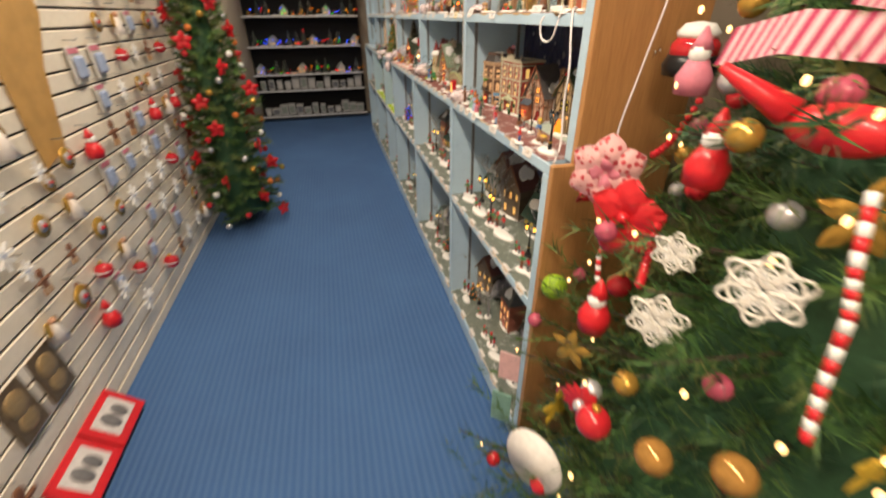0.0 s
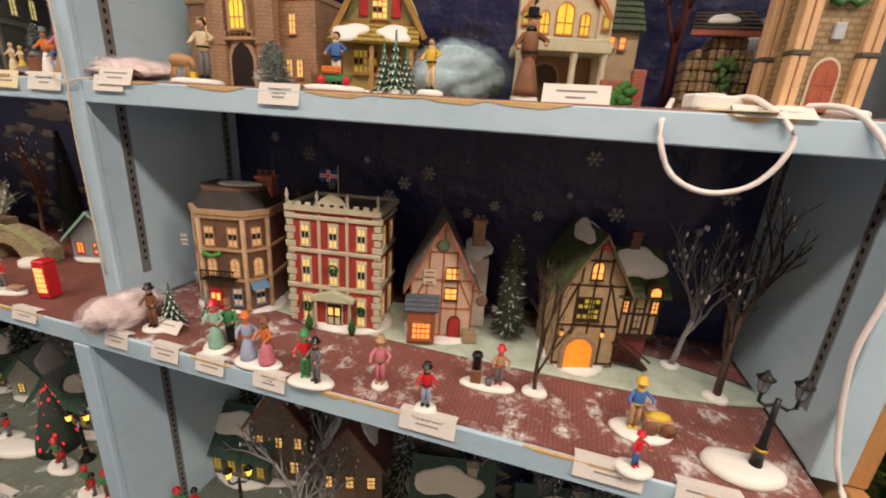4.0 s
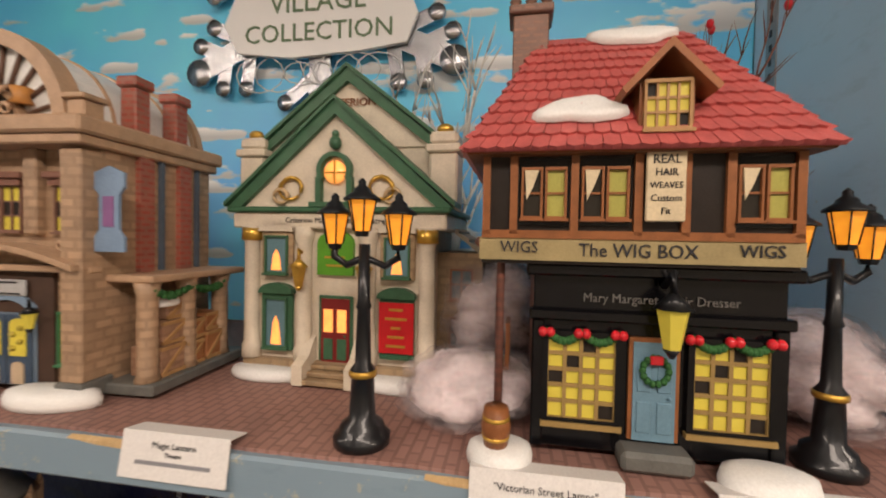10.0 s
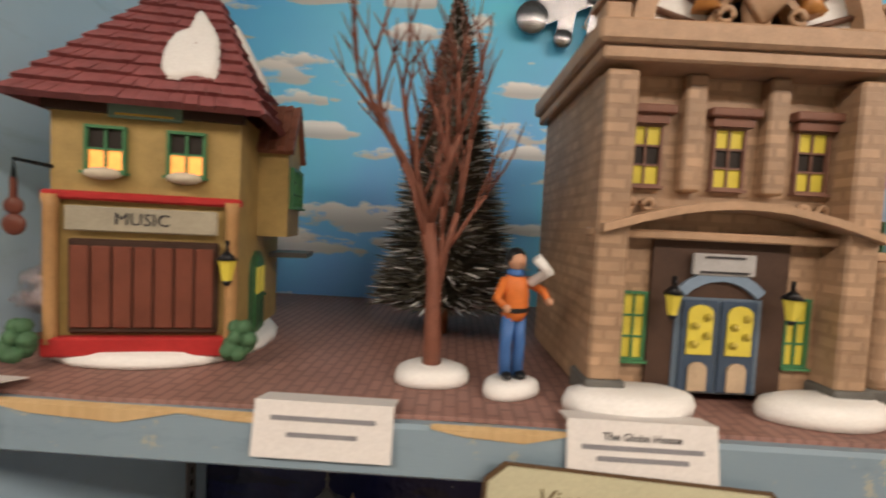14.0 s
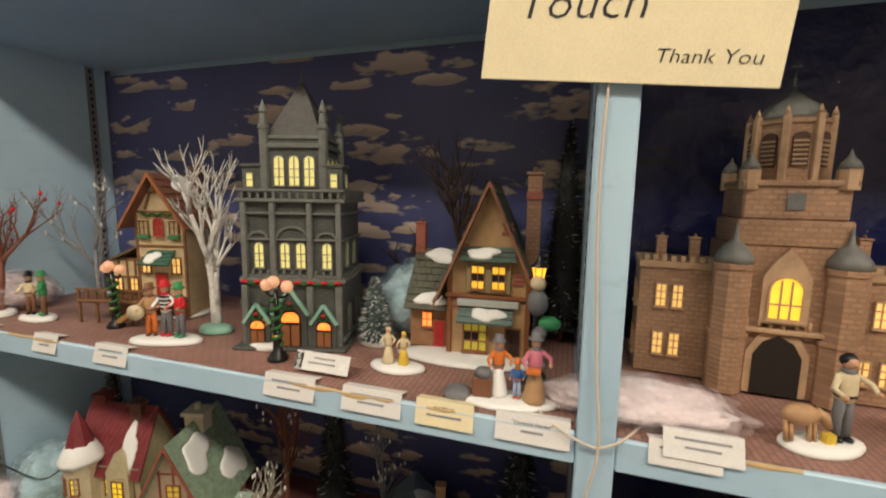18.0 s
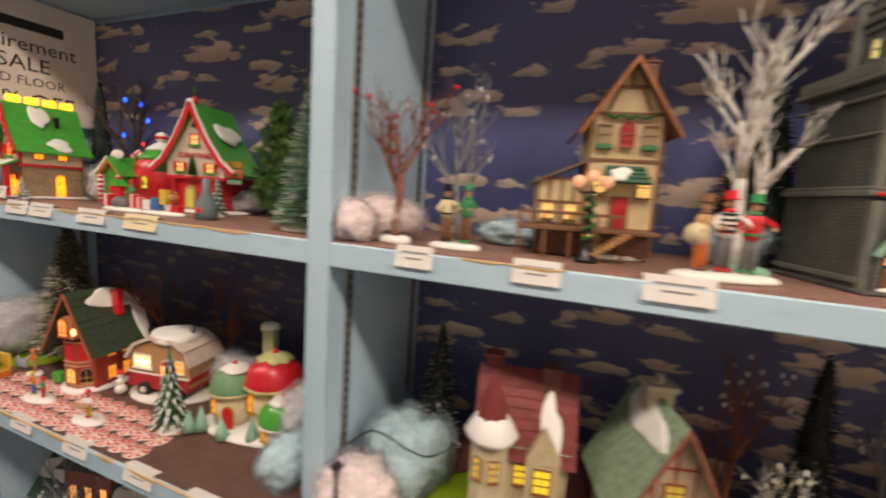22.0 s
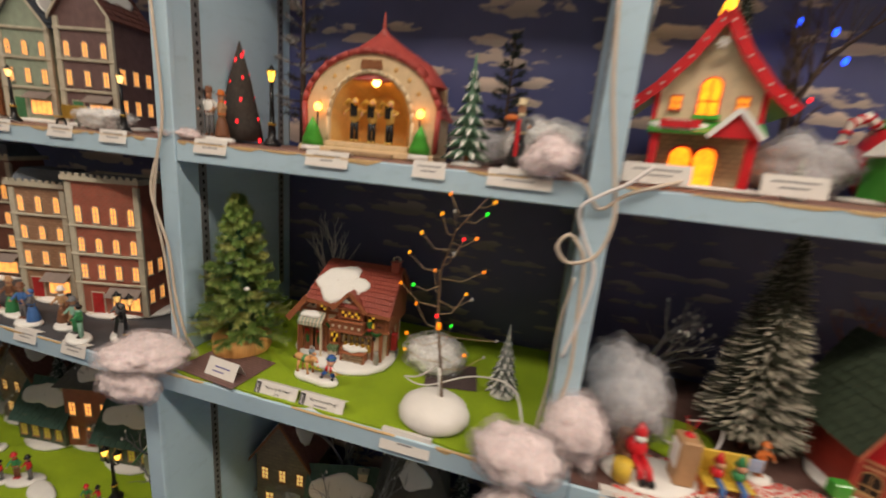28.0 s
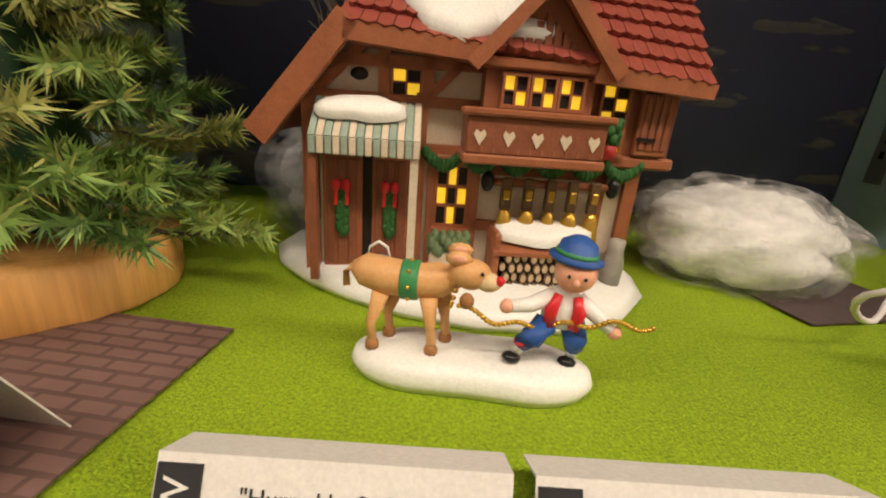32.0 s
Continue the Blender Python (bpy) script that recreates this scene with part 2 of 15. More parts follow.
def make_cotton(c):
    n = Nodes("cotton_wool")
    v = n.where()
    f = n.noise(v, 55, 7, 0.7)
    n.colour(n.ramp(f, [(0.3, shade(c, 0.93)), (0.65, c)]))
    n.bsdf.inputs["Roughness"].default_value = 1.0
    n.bsdf.inputs["Sheen Weight"].default_value = 0.6
    n.bsdf.inputs["Subsurface Weight"].default_value = 0.5
    n.bsdf.inputs["Subsurface Radius"].default_value = (0.02, 0.02, 0.02)
    n.bsdf.inputs["Subsurface Scale"].default_value = 0.5
    n.bump(n.mix(0.5, f, n.noise(n.where((1, 1, 3)), 240, 4)), 0.1, 0.002)
    return n.mat


def make_veil(c):
    """The thin outer wisps of cotton wool: mostly clear, in threads."""
    n = Nodes("cotton_veil")
    n.bsdf.inputs["Base Color"].default_value = (*c, 1)
    n.bsdf.inputs["Roughness"].default_value = 1.0
    f = n.noise(n.where((1, 1, 2)), 70, 5, 0.65)
    n.link(n.ramp(f, [(0.38, (0, 0, 0)), (0.85, (0.55, 0.55, 0.55))]), n.bsdf.inputs["Alpha"])
    return n.mat


def make_slat_panel():
    n = Nodes("cream_slatwall_laminate")
    v = n.where()
    n.colour(n.mix(0.3, n.ramp(n.noise(v, 2.5, 4), [(0.3, (0.7, 0.64, 0.53)), (0.7, (0.82, 0.76, 0.65))]), n.ramp(n.noise(v, 40, 5), [(0.3, (0.5, 0.45, 0.37)), (0.7, (0.8, 0.74, 0.63))])))
    n.bsdf.inputs["Roughness"].default_value = 0.45
    n.bump(n.noise(v, 300, 3), 0.05, 0.001)
    return n.mat


# The shelf paint at half brightness, with more chips, for shelf E's front edge.
DARKER_BLUE = make_shelf_paint(0.5, 0.62)
CARPET, BLUE, OAK = make_carpet(), make_shelf_paint(), make_wood((0.5, 0.26, 0.1), (0.38, 0.18, 0.065))
RAWWOOD = make_wood((0.62, 0.45, 0.24), (0.5, 0.33, 0.15))
SLICE = make_wood((0.8, 0.44, 0.15), (0.62, 0.3, 0.08))
# The grey cotton is white cotton with the shade of the shelves in its colour.
SLAT, COTTON, COTTON_BLUE, COTTON_PINK, COTTON_SHADED = make_slat_panel(), make_cotton((0.88, 0.88, 0.88)), make_cotton((0.5, 0.68, 0.76)), make_cotton((0.85, 0.74, 0.76)), make_cotton((0.56, 0.56, 0.6))
VEILS = {m.name: make_veil(c) for m, c in ((COTTON, (0.88, 0.88, 0.88)), (COTTON_BLUE, (0.5, 0.68, 0.76)), (COTTON_PINK, (0.85, 0.74, 0.76)), (COTTON_SHADED, (0.56, 0.56, 0.6)))}
BROWN_MAT, RED_MAT, TURF = make_mat((0.3, 0.165, 0.135), (0.17, 0.09, 0.075), 0.006), make_mat((0.24, 0.09, 0.08), (0.14, 0.06, 0.055), 0.005, 0.47), make_turf((0.42, 0.6, 0.016), (0.28, 0.44, 0.01))
PLANK_MAT = make_mat((0.17, 0.095, 0.085), (0.07, 0.042, 0.036), 0.006)
SNOWFIELD = make_mat((0.55, 0.6, 0.58), (0.5, 0.55, 0.55), 0.004, 0.5)
SKY_DAY = backdrop_sky("day_sky_print", (0.22, 0.52, 1.0), (0.11, 0.60, 1.0), (1.0, 0.98, 0.95), 0.42, 4.2, stretch=3.0)
SKY_DUSK = backdrop_sky("dusk_sky_print", (0.046, 0.062, 0.19), (0.08, 0.086, 0.2), (0.74, 0.6, 0.5), 0.44, 3.9, stretch=2.6)
SKY_FADED = backdrop_sky("faded_dusk_sky_print", (0.05, 0.055, 0.13), (0.062, 0.064, 0.14), (0.25, 0.22, 0.23), 0.36, 4.4, stretch=3.2)
SKY_NIGHT = backdrop_sky("night_sky_print", (0.006, 0.013, 0.1), (0.01, 0.01, 0.05), (0.02, 0.02, 0.06), 0.2, 5.0, True, 0.9)
BLACK, WHITE, CARD, CREAM = plain((0.012, 0.012, 0.014), 0.5), plain((0.78, 0.77, 0.75), 0.5, 0.06, 30), plain((0.73, 0.71, 0.69), 0.7, 0.05, 25, 0.05), plain((0.8, 0.7, 0.46), 0.75, 0.08, 20, 0.05)
SNOW = plain((0.82, 0.82, 0.8), 0.45, 0.06, 40, 0.2)
STEEL, INK, GREYINK = plain((0.3, 0.31, 0.32), 0.4, 0.15, 40, 0.05, 0.6), plain((0.03, 0.03, 0.035), 0.7), plain((0.25, 0.25, 0.27), 0.7)
WALLPAINT, CEIL = plain((0.42, 0.36, 0.29), 0.8, 0.08, 2.0, 0.1), plain((0.75, 0.73, 0.69), 0.9, 0.05, 3.0, 0.2)


# ---- mesh helpers ----
class Form:
    """Collects the faces of one mesh."""

    def __init__(self):
        self.v, self.f, self.m, self.s = [], [], [], []

    def put(self, verts, faces, mat=0, smooth=False, M=None):
        n = len(self.v)
        self.v += [tuple(M @ Vector(p)) for p in verts] if M is not None else [tuple(p) for p in verts]
        self.f += [tuple(i + n for i in f) for f in faces]
        self.m += [mat]*len(faces)
        self.s += [smooth]*len(faces)
        return self

    def box(self, x0, x1, y0, y1, z0, z1, mat=0, bev=0, M=None):
        if not bev:
            p = [(x, y, z) for z in (z0, z1) for y in (y0, y1) for x in (x0, x1)]
            return self.put(p, [(0, 2, 3, 1), (4, 5, 7, 6), (0, 1, 5, 4), (2, 6, 7, 3), (0, 4, 6, 2), (1, 3, 7, 5)], mat, False, M)
        lo, hi = (x0, y0, z0), (x1, y1, z1)
        b = min(bev, *(0.45*(h - l) for l, h in zip(lo, hi)))
        verts, index = [], {}
        for c in range(8):
            s = [(c >> a) & 1 for a in range(3)]
            for a in range(3):
                p = [(hi[k] if s[k] else lo[k]) if k == a else (hi[k] - b if s[k] else lo[k] + b) for k in range(3)]
                index[c, a] = len(verts)
                verts.append(p)
        faces = []
        for a in range(3):
            u, w = [k for k in range(3) if k != a]
            for side in (0, 1):
                cs = [side << a | i << u | j << w for i, j in ((0, 0), (1, 0), (1, 1), (0, 1))]
                f = [index[c, a] for c in cs]
                faces.append(f if (side == 1) == (a != 1) else f[::-1])
            for i in (0, 1):
                for j in (0, 1):
                    c0 = i << u | j << w
                    c1 = c0 | 1 << a
                    f = [index[c0, u], index[c1, u], index[c1, w], index[c0, w]]
                    faces.append(f if (i + j) % 2 == (1 if a != 1 else 0) else f[::-1])
        for c in range(8):
            f = [index[c, 0], index[c, 1], index[c, 2]]
            faces.append(f if bin(c).count("1") % 2 else f[::-1])
        return self.put(verts, faces, mat, False, M)

    def lathe(self, profile, seg=12, mat=0, M=None, smooth=True, sx=1, sy=1, wob=0, seed=0):
        rnd = random.Random(seed)
        k = [1 + wob*(rnd.random() - 0.5) for _ in range(seg)]
        verts = [(r*sx*k[i]*cos(6.28319*i/seg), r*sy*k[i]*sin(6.28319*i/seg), z) for r, z in profile for i in range(seg)]
        faces = [(j*seg + i, j*seg + (i + 1) % seg, (j + 1)*seg + (i + 1) % seg, (j + 1)*seg + i) for j in range(len(profile) - 1) for i in range(seg)]
        faces += [tuple(range(seg))[::-1], tuple((len(profile) - 1)*seg + i for i in range(seg))]
        return self.put(verts, faces, mat, smooth, M)

    def ball(self, r, x=0, y=0, z=0, mat=0, seg=10, sx=1, sy=1, sz=1, M=None):
        n = max(4, seg // 2 + 1)
        prof = [(max(1e-4, r*sin(pi*j/n)), -r*sz*cos(pi*j/n)) for j in range(n + 1)]
        T = shift((x, y, z))
        return self.lathe(prof, seg, mat, M @ T if M is not None else T, True, sx, sy)

    def tube(self, pts, radii, seg=6, mat=0, M=None):
        pts = [Vector(p) for p in pts]
        if not hasattr(radii, "__len__"):
            radii = [radii]*len(pts)
        verts = []
        for i, p in enumerate(pts):
            d = (pts[min(i + 1, len(pts) - 1)] - pts[max(i - 1, 0)]).normalized()
            a = d.cross(Vector((0.31, 0.17, 0.93) if abs(d.z) < 0.9 else (1, 0.2, 0))).normalized()
            b = d.cross(a)
            verts += [p + (a*cos(6.28319*k/seg) + b*sin(6.28319*k/seg))*radii[i] for k in range(seg)]
        faces = [(j*seg + i, j*seg + (i + 1) % seg, (j + 1)*seg + (i + 1) % seg, (j + 1)*seg + i) for j in range(len(pts) - 1) for i in range(seg)]
        faces += [tuple(range(seg))[::-1], tuple((len(pts) - 1)*seg + i for i in range(seg))]
        return self.put(verts, faces, mat, True, M)

    def prism(self, outline, y0, y1, mat=0, M=None):
        """An outline in x and z, pushed along y."""
        n = len(outline)
        verts = [(x, y0, z) for x, z in outline] + [(x, y1, z) for x, z in outline]
        faces = [tuple(range(n)), tuple(range(2*n - 1, n - 1, -1))] + [(i, i + n, (i + 1) % n + n, (i + 1) % n) for i in range(n)]
        return self.put(verts, faces, mat, False, M)

    def slab(self, q, t, mat=0):
        """A quad of four corners, thickened upwards along its normal by t."""
        q = [Vector(p) for p in q]
        n = (q[1] - q[0]).cross(q[3] - q[0]).normalized()*t
        return self.put(q + [p + n for p in q], [(3, 2, 1, 0), (4, 5, 6, 7), (0, 1, 5, 4), (1, 2, 6, 5), (2, 3, 7, 6), (3, 0, 4, 7)], mat)

    def mesh(self, name, mats):
        me = bpy.data.meshes.new(name)
        me.from_pydata(self.v, [], self.f)
        for m in mats if isinstance(mats, (list, tuple)) else [mats]:
            me.materials.append(m)
        me.polygons.foreach_set("material_index", self.m)
        me.polygons.foreach_set("use_smooth", self.s)
        me.update()
        return me

def part(name, shape, mats, parent=None, label="", M=None):
    """One mesh object, from a Form or a ready mesh, under a thing or a part."""
    me = shape.mesh(name, mats) if isinstance(shape, Form) else shape
    ob = new(name, me)
    ob.parent = parent
    if M is not None:
        ob.matrix_basis = M
    return tagged(ob, label)

def thing(name, label, category, M=None, group="", kind=""):
    ob = tagged(new(name), label, category, group, kind)
    ob.empty_display_size = 0.02
    ob.matrix_basis = M if M is not None else Matrix.Identity(4)
    return ob

def lerp(a, b, t):
    return Vector(a)*(1 - t) + Vector(b)*t

def on_quad(q, u, v):
    return lerp(lerp(q[0], q[1], u), lerp(q[3], q[2], u), v)

def tiles(q, nu, nv, t=0.0012, seed=0, gap=0.06):
    """Overlapping roof tiles on a slope; q: eaves left, eaves right, ridge right, ridge left."""
    s, rnd = Form(), random.Random(seed)
    n = (Vector(q[1]) - Vector(q[0])).cross(Vector(q[3]) - Vector(q[0])).normalized()
    s.slab([p - n*t*1.2 for p in (Vector(c) for c in q)], t*1.2)
    for j in range(nv):
        off = 0.5*(j % 2)
        for i in range(-1, nu):
            u0, u1 = max(0, (i + off + gap/2)/nu), min(1, (i + 1 + off - gap/2)/nu)
            if u1 - u0 < 0.1/nu:
                continue
            v0, v1 = j/nv, min(1, (j + 1.15)/nv)
            k = t*(0.8 + 0.5*rnd.random())
            a, b, c, d = on_quad(q, u0, v0), on_quad(q, u1, v0), on_quad(q, u1, v1), on_quad(q, u0, v1)
            s.put([a, b, c, d, a + n*k*2, b + n*k*2, c + n*t*0.3, d + n*t*0.3], [(4, 5, 6, 7), (0, 1, 5, 4), (1, 2, 6, 5), (3, 0, 4, 7)])
    return s

def laid_tiles(parent, q, nu, nv, mat, t=0.0012, seed=0, label=""):
    """A slope whose roof tiles are parts of their own."""
    n = (Vector(q[1]) - Vector(q[0])).cross(Vector(q[3]) - Vector(q[0])).normalized()
    r = part("roof_slope", Form().slab([Vector(c) - n*t*1.2 for c in q], t*1.2), mat, parent, label)
    rnd = random.Random(seed)
    for j in range(nv):
        for i in range(-(j % 2), nu):
            u0, u1 = max(0, (i + 0.5*(j % 2) + 0.03)/nu), min(1, (i + 1 + 0.5*(j % 2) - 0.03)/nu)
            if u1 - u0 > 0.1/nu:
                v0, v1, k = j/nv, min(1, (j + 1.15)/nv), n*t*(1.5 + 0.4*rnd.random())
                a, b, c, d = on_quad(q, u0, v0), on_quad(q, u1, v0), on_quad(q, u1, v1), on_quad(q, u0, v1)
                m, f = lerp(a, b, 0.5) + (a - d)*0.12, n*t*0.3
                part("roof_tile", Form().put([a, m, b, c, d, a + k, m + k, b + k, c + f, d + f], [(5, 6, 7, 8, 9), (0, 1, 6, 5), (1, 2, 7, 6), (2, 3, 8, 7), (4, 0, 5, 9)]), mat, r)
    return r

def snow_on(q, cu, cv, ru, rv, t=0.003, seed=0, s=None, mat=0):
    """A lying patch of moulded snow with a lobed rim on a slope."""
    rnd, s = random.Random(seed), s or Form()
    n = (Vector(q[1]) - Vector(q[0])).cross(Vector(q[3]) - Vector(q[0])).normalized()
    seg, ph = 22, [rnd.random()*6.28 for _ in range(4)]
    verts = []
    for r, h in ((1, 0.1), (0.97, 0.75), (0.82, 1), (0.45, 1.1), (0.02, 1.1)):
        for i in range(seg):
            a = 6.28319*i/seg
            k = r*(1 + 0.16*sin(2*a + ph[0]) + 0.13*sin(3*a + ph[1]) + 0.08*sin(5*a + ph[2]))
            verts.append(on_quad(q, cu + ru*k*cos(a), cv + rv*k*sin(a)) + n*(t*h + 0.0012))
    faces = [(j*seg + i, j*seg + (i + 1) % seg, (j + 1)*seg + (i + 1) % seg, (j + 1)*seg + i) for j in range(4) for i in range(seg)]
    return s.put(verts, faces, mat, True)

def mound(s, rx, ry, h, x=0, y=0, z=0, mat=0, seed=0, seg=20):
    """A low base of moulded snow."""
    rnd = random.Random(seed)
    ph = [rnd.random()*6.28 for _ in range(3)]
    verts = []
    for r, k in ((0.98, 0), (1, 0.35), (0.93, 0.8), (0.7, 1), (0.01, 1.02)):
        for i in range(seg):
            a = 6.28319*i/seg
            w = r*(1 + 0.06*sin(2*a + ph[0]) + 0.05*sin(3*a + ph[1]))
            verts.append((x + rx*w*cos(a), y + ry*w*sin(a), z + h*k))
    faces = [(j*seg + i, j*seg + (i + 1) % seg, (j + 1)*seg + (i + 1) % seg, (j + 1)*seg + i) for j in range(4) for i in range(seg)]
    faces.append(tuple(range(seg))[::-1])
    return s.put(verts, faces, mat, True)

def arch(w, h, spring, n=10, x=0, z=0):
    """An arched outline in x and z: width, height of the crown and of the springing."""
    pts = [(x - w/2, z), (x + w/2, z)]
    return pts + [(x + w/2*cos(pi*i/n), z + spring + (h - spring)*sin(pi*i/n)) for i in range(n + 1)]

def lettering(text, size, M, mat, parent=None, depth=0.0004, align="CENTER", thin=0):
    cu = bpy.data.curves.new("lettering", "FONT")
    cu.body, cu.size, cu.extrude, cu.align_x, cu.align_y, cu.resolution_u = text, size, depth, align, "CENTER", 2
    cu.offset = -thin
    tmp = bpy.data.objects.new("lettering", cu)
    me = bpy.data.meshes.new_from_object(tmp)
    bpy.data.objects.remove(tmp)
    me.materials.clear()
    me.materials.append(mat)
    return part("lettering", me, mat, parent, "", M)

# Front of a thing faces the aisle: its own x runs towards -y of the room, its own y into the shelf.
def facing(x, y, z, turn=0):
    return pose(x, y, z, 0, 0, -90 + turn)

def set_down(x, y, z, size, turn=0):
    """As facing(), for a thing of another size."""
    return facing(x, y, z, turn) @ Matrix.Scale(size, 4)

# ---- the room ----
XD, XC, XB = 0.58, 0.522, 0.846          # fronts of the upper and lower unit, back of both
Z_SHELVES = {"A": 0.1, "B": 0.69, "C": 1.14, "D": 1.478, "E": 1.927, "F": 2.42}
THICK = {"A": 0.09, "B": 0.03, "C": 0.03, "D": 0.029, "E": 0.022, "F": 0.03}
UPRIGHTS = [0.942, 1.878, 2.815, 3.744, 4.348, 5.27, 6.2]    # middles of the uprights
Y0, Y1, XL, XR, TOP = -1.4, 7.25, -1.08, 1.6, 2.64

def setting(name, shape, mat, label, category="wall"):
    return tagged(part(name, shape, mat), label, category, "", "structure")

setting("floor", Form().box(XL - 0.1, XR + 0.1, Y0 - 0.1, Y1 + 0.1, -0.05, 0), CARPET, "blue ribbed carpet on the shop floor", "floor")
setting("ceiling", Form().box(XL - 0.1, XR + 0.1, Y0 - 0.1, Y1 + 0.1, TOP, TOP + 0.05), CEIL, "off-white ceiling of the shop", "ceiling")
setting("wall_west", Form().box(XL - 0.12, XL - 0.02, Y0 - 0.1, Y1 + 0.1, 0, TOP), WALLPAINT, "painted wall behind the slatwall")
setting("wall_south", Form().box(XL - 0.02, XR, Y0 - 0.1, Y0, 0, TOP), WALLPAINT, "plain tan wall")
setting("wall_north", Form().box(XL - 0.02, XR, Y1 + 0.3, Y1 + 0.4, 0, TOP), WALLPAINT, "wall behind the far shelves")
setting("wall_east", Form().box(XB + 0.05, XB + 0.15, 0.94, Y1 + 0.3, 0, TOP), WALLPAINT, "plain tan wall beside the shelving")
setting("wall_niche", Form().box(XR, XR + 0.1, Y0, 1.04, 0, TOP), WALLPAINT, "plain tan wall behind the tree")
setting("wall_return", Form().box(XB + 0.15, XR, 0.94, 1.04, 0, TOP), WALLPAINT, "plain tan wall at the end of the shelving")

# Ceiling fittings over the aisle.
fit = thing("ceiling_light", "white fluorescent fitting with a lit diffuser on the ceiling", "ceiling light", pose(-0.22, -0.85, TOP), "lights over the aisle")
part("housing", Form().box(-0.11, 0.11, -0.63, 0.63, -0.03, 0, bev=0.006), WHITE, fit)
part("diffuser", Form().box(-0.085, 0.085, -0.6, 0.6, -0.036, -0.03), glow((1, 0.92, 0.8), 2), fit)
for lamp_y in (0.75, 2.35, 3.95, 5.55):
    copy_thing(fit, pose(-0.22, lamp_y, TOP))

# Slatwall: each board with a groove under it.
wall = tagged(new("slatwall"), "cream slatwall boards with dark grooves", "slatwall", "", "structure")
GROOVE = plain((0.05, 0.045, 0.04), 0.8)
part("backing", Form().box(XL - 0.02, XL - 0.004, Y0, 4.4, 0.06, 2.3), GROOVE, wall)
for row in range(29):
    z = 0.06 + row*0.0765
    for y0, y1 in ((Y0, 0.62), (0.624, 2.9), (2.904, 4.4)):
        part("slat", Form().box(XL - 0.004, XL + 0.012, y0, y1, z, z + 0.067, bev=0.004), SLAT, wall)
part("skirting", Form().box(XL - 0.004, XL + 0.016, Y0, 4.4, 0, 0.055, bev=0.003), SLAT, wall)

# ---- the village shelving ----
def standard(y, x, z0, z1, side, parent):
    """A slotted metal strip let into the side of an upright."""
    s = Form().box(x - 0.007, x + 0.007, min(y, y + side*0.0015), max(y, y + side*0.0015), z0, z1)
    part("slotted_strip", s, STEEL, parent)
    d, z = Form(), z0 + 0.02
    while z < z1 - 0.02:
        yy = y + side*0.002
        d.box(x - 0.0018, x + 0.0018, min(yy, yy - side*0.001), max(yy, yy - side*0.001), z, z + 0.006)
        z += 0.0127
    part("slot_row", d, BLACK, parent)["kind"] = "stuff"

def worn_strip(y0, y1, x, z, seed, parent):
    """Bare wood along the top front edge of a shelf, where the paint has gone."""
    s, rnd, y = Form(), random.Random(seed), y0
    while y < y1:
        step = rnd.uniform(0.015, 0.09)
        if rnd.random() < 0.62:
            h = rnd.uniform(0.002, 0.0065)
            e = min(y1, y + step)
            m1, m2 = lerp((0, y, 0), (0, e, 0), 0.3)[1], lerp((0, y, 0), (0, e, 0), 0.75)[1]
            s.put([(x - 0.0007, y, z - 0.0004), (x - 0.0007, m1, z - h), (x - 0.0007, m2, z - h*0.7), (x - 0.0007, e, z - 0.0004), (x + 0.002, e, z + 0.0006), (x + 0.002, y, z + 0.0006)], [(0, 1, 2, 3), (0, 3, 4, 5)])
        y += step
    if s.f:
        part("worn_edge", s, RAWWOOD, parent, "bare chipped wood along the edge")["kind"] = "stuff"

def upright(y, last, parent):
    half = 0.013
    part("upper_panel", Form().box(XD + 0.006, XB, y - half, y + half, Z_SHELVES["C"] + 0.003, 2.44), BLUE, parent)
    part("lower_panel", Form().box(XC + 0.006, XB, y - half, y + half, 0.001, Z_SHELVES["C"] - 0.031), BLUE, parent)
    part("upper_face_strip", Form().box(XD - 0.004, XD + 0.006, y - 0.0155, y + 0.0155, Z_SHELVES["C"] + 0.003, 2.44, bev=0.0015), BLUE, parent)
    part("lower_face_strip", Form().box(XC - 0.004, XC + 0.006, y - 0.0155, y + 0.0155, 0, Z_SHELVES["C"] - 0.031, bev=0.0015), BLUE, parent)
    for side in (-1, 1):
        if last and side < 0:
            continue
        for x in (XD + 0.045, XB - 0.028):
            standard(y + side*half, x, Z_SHELVES["C"] + 0.05, 2.3, side, parent)
            standard(y + side*half, x, 0.16, Z_SHELVES["C"] - 0.06, side, parent)

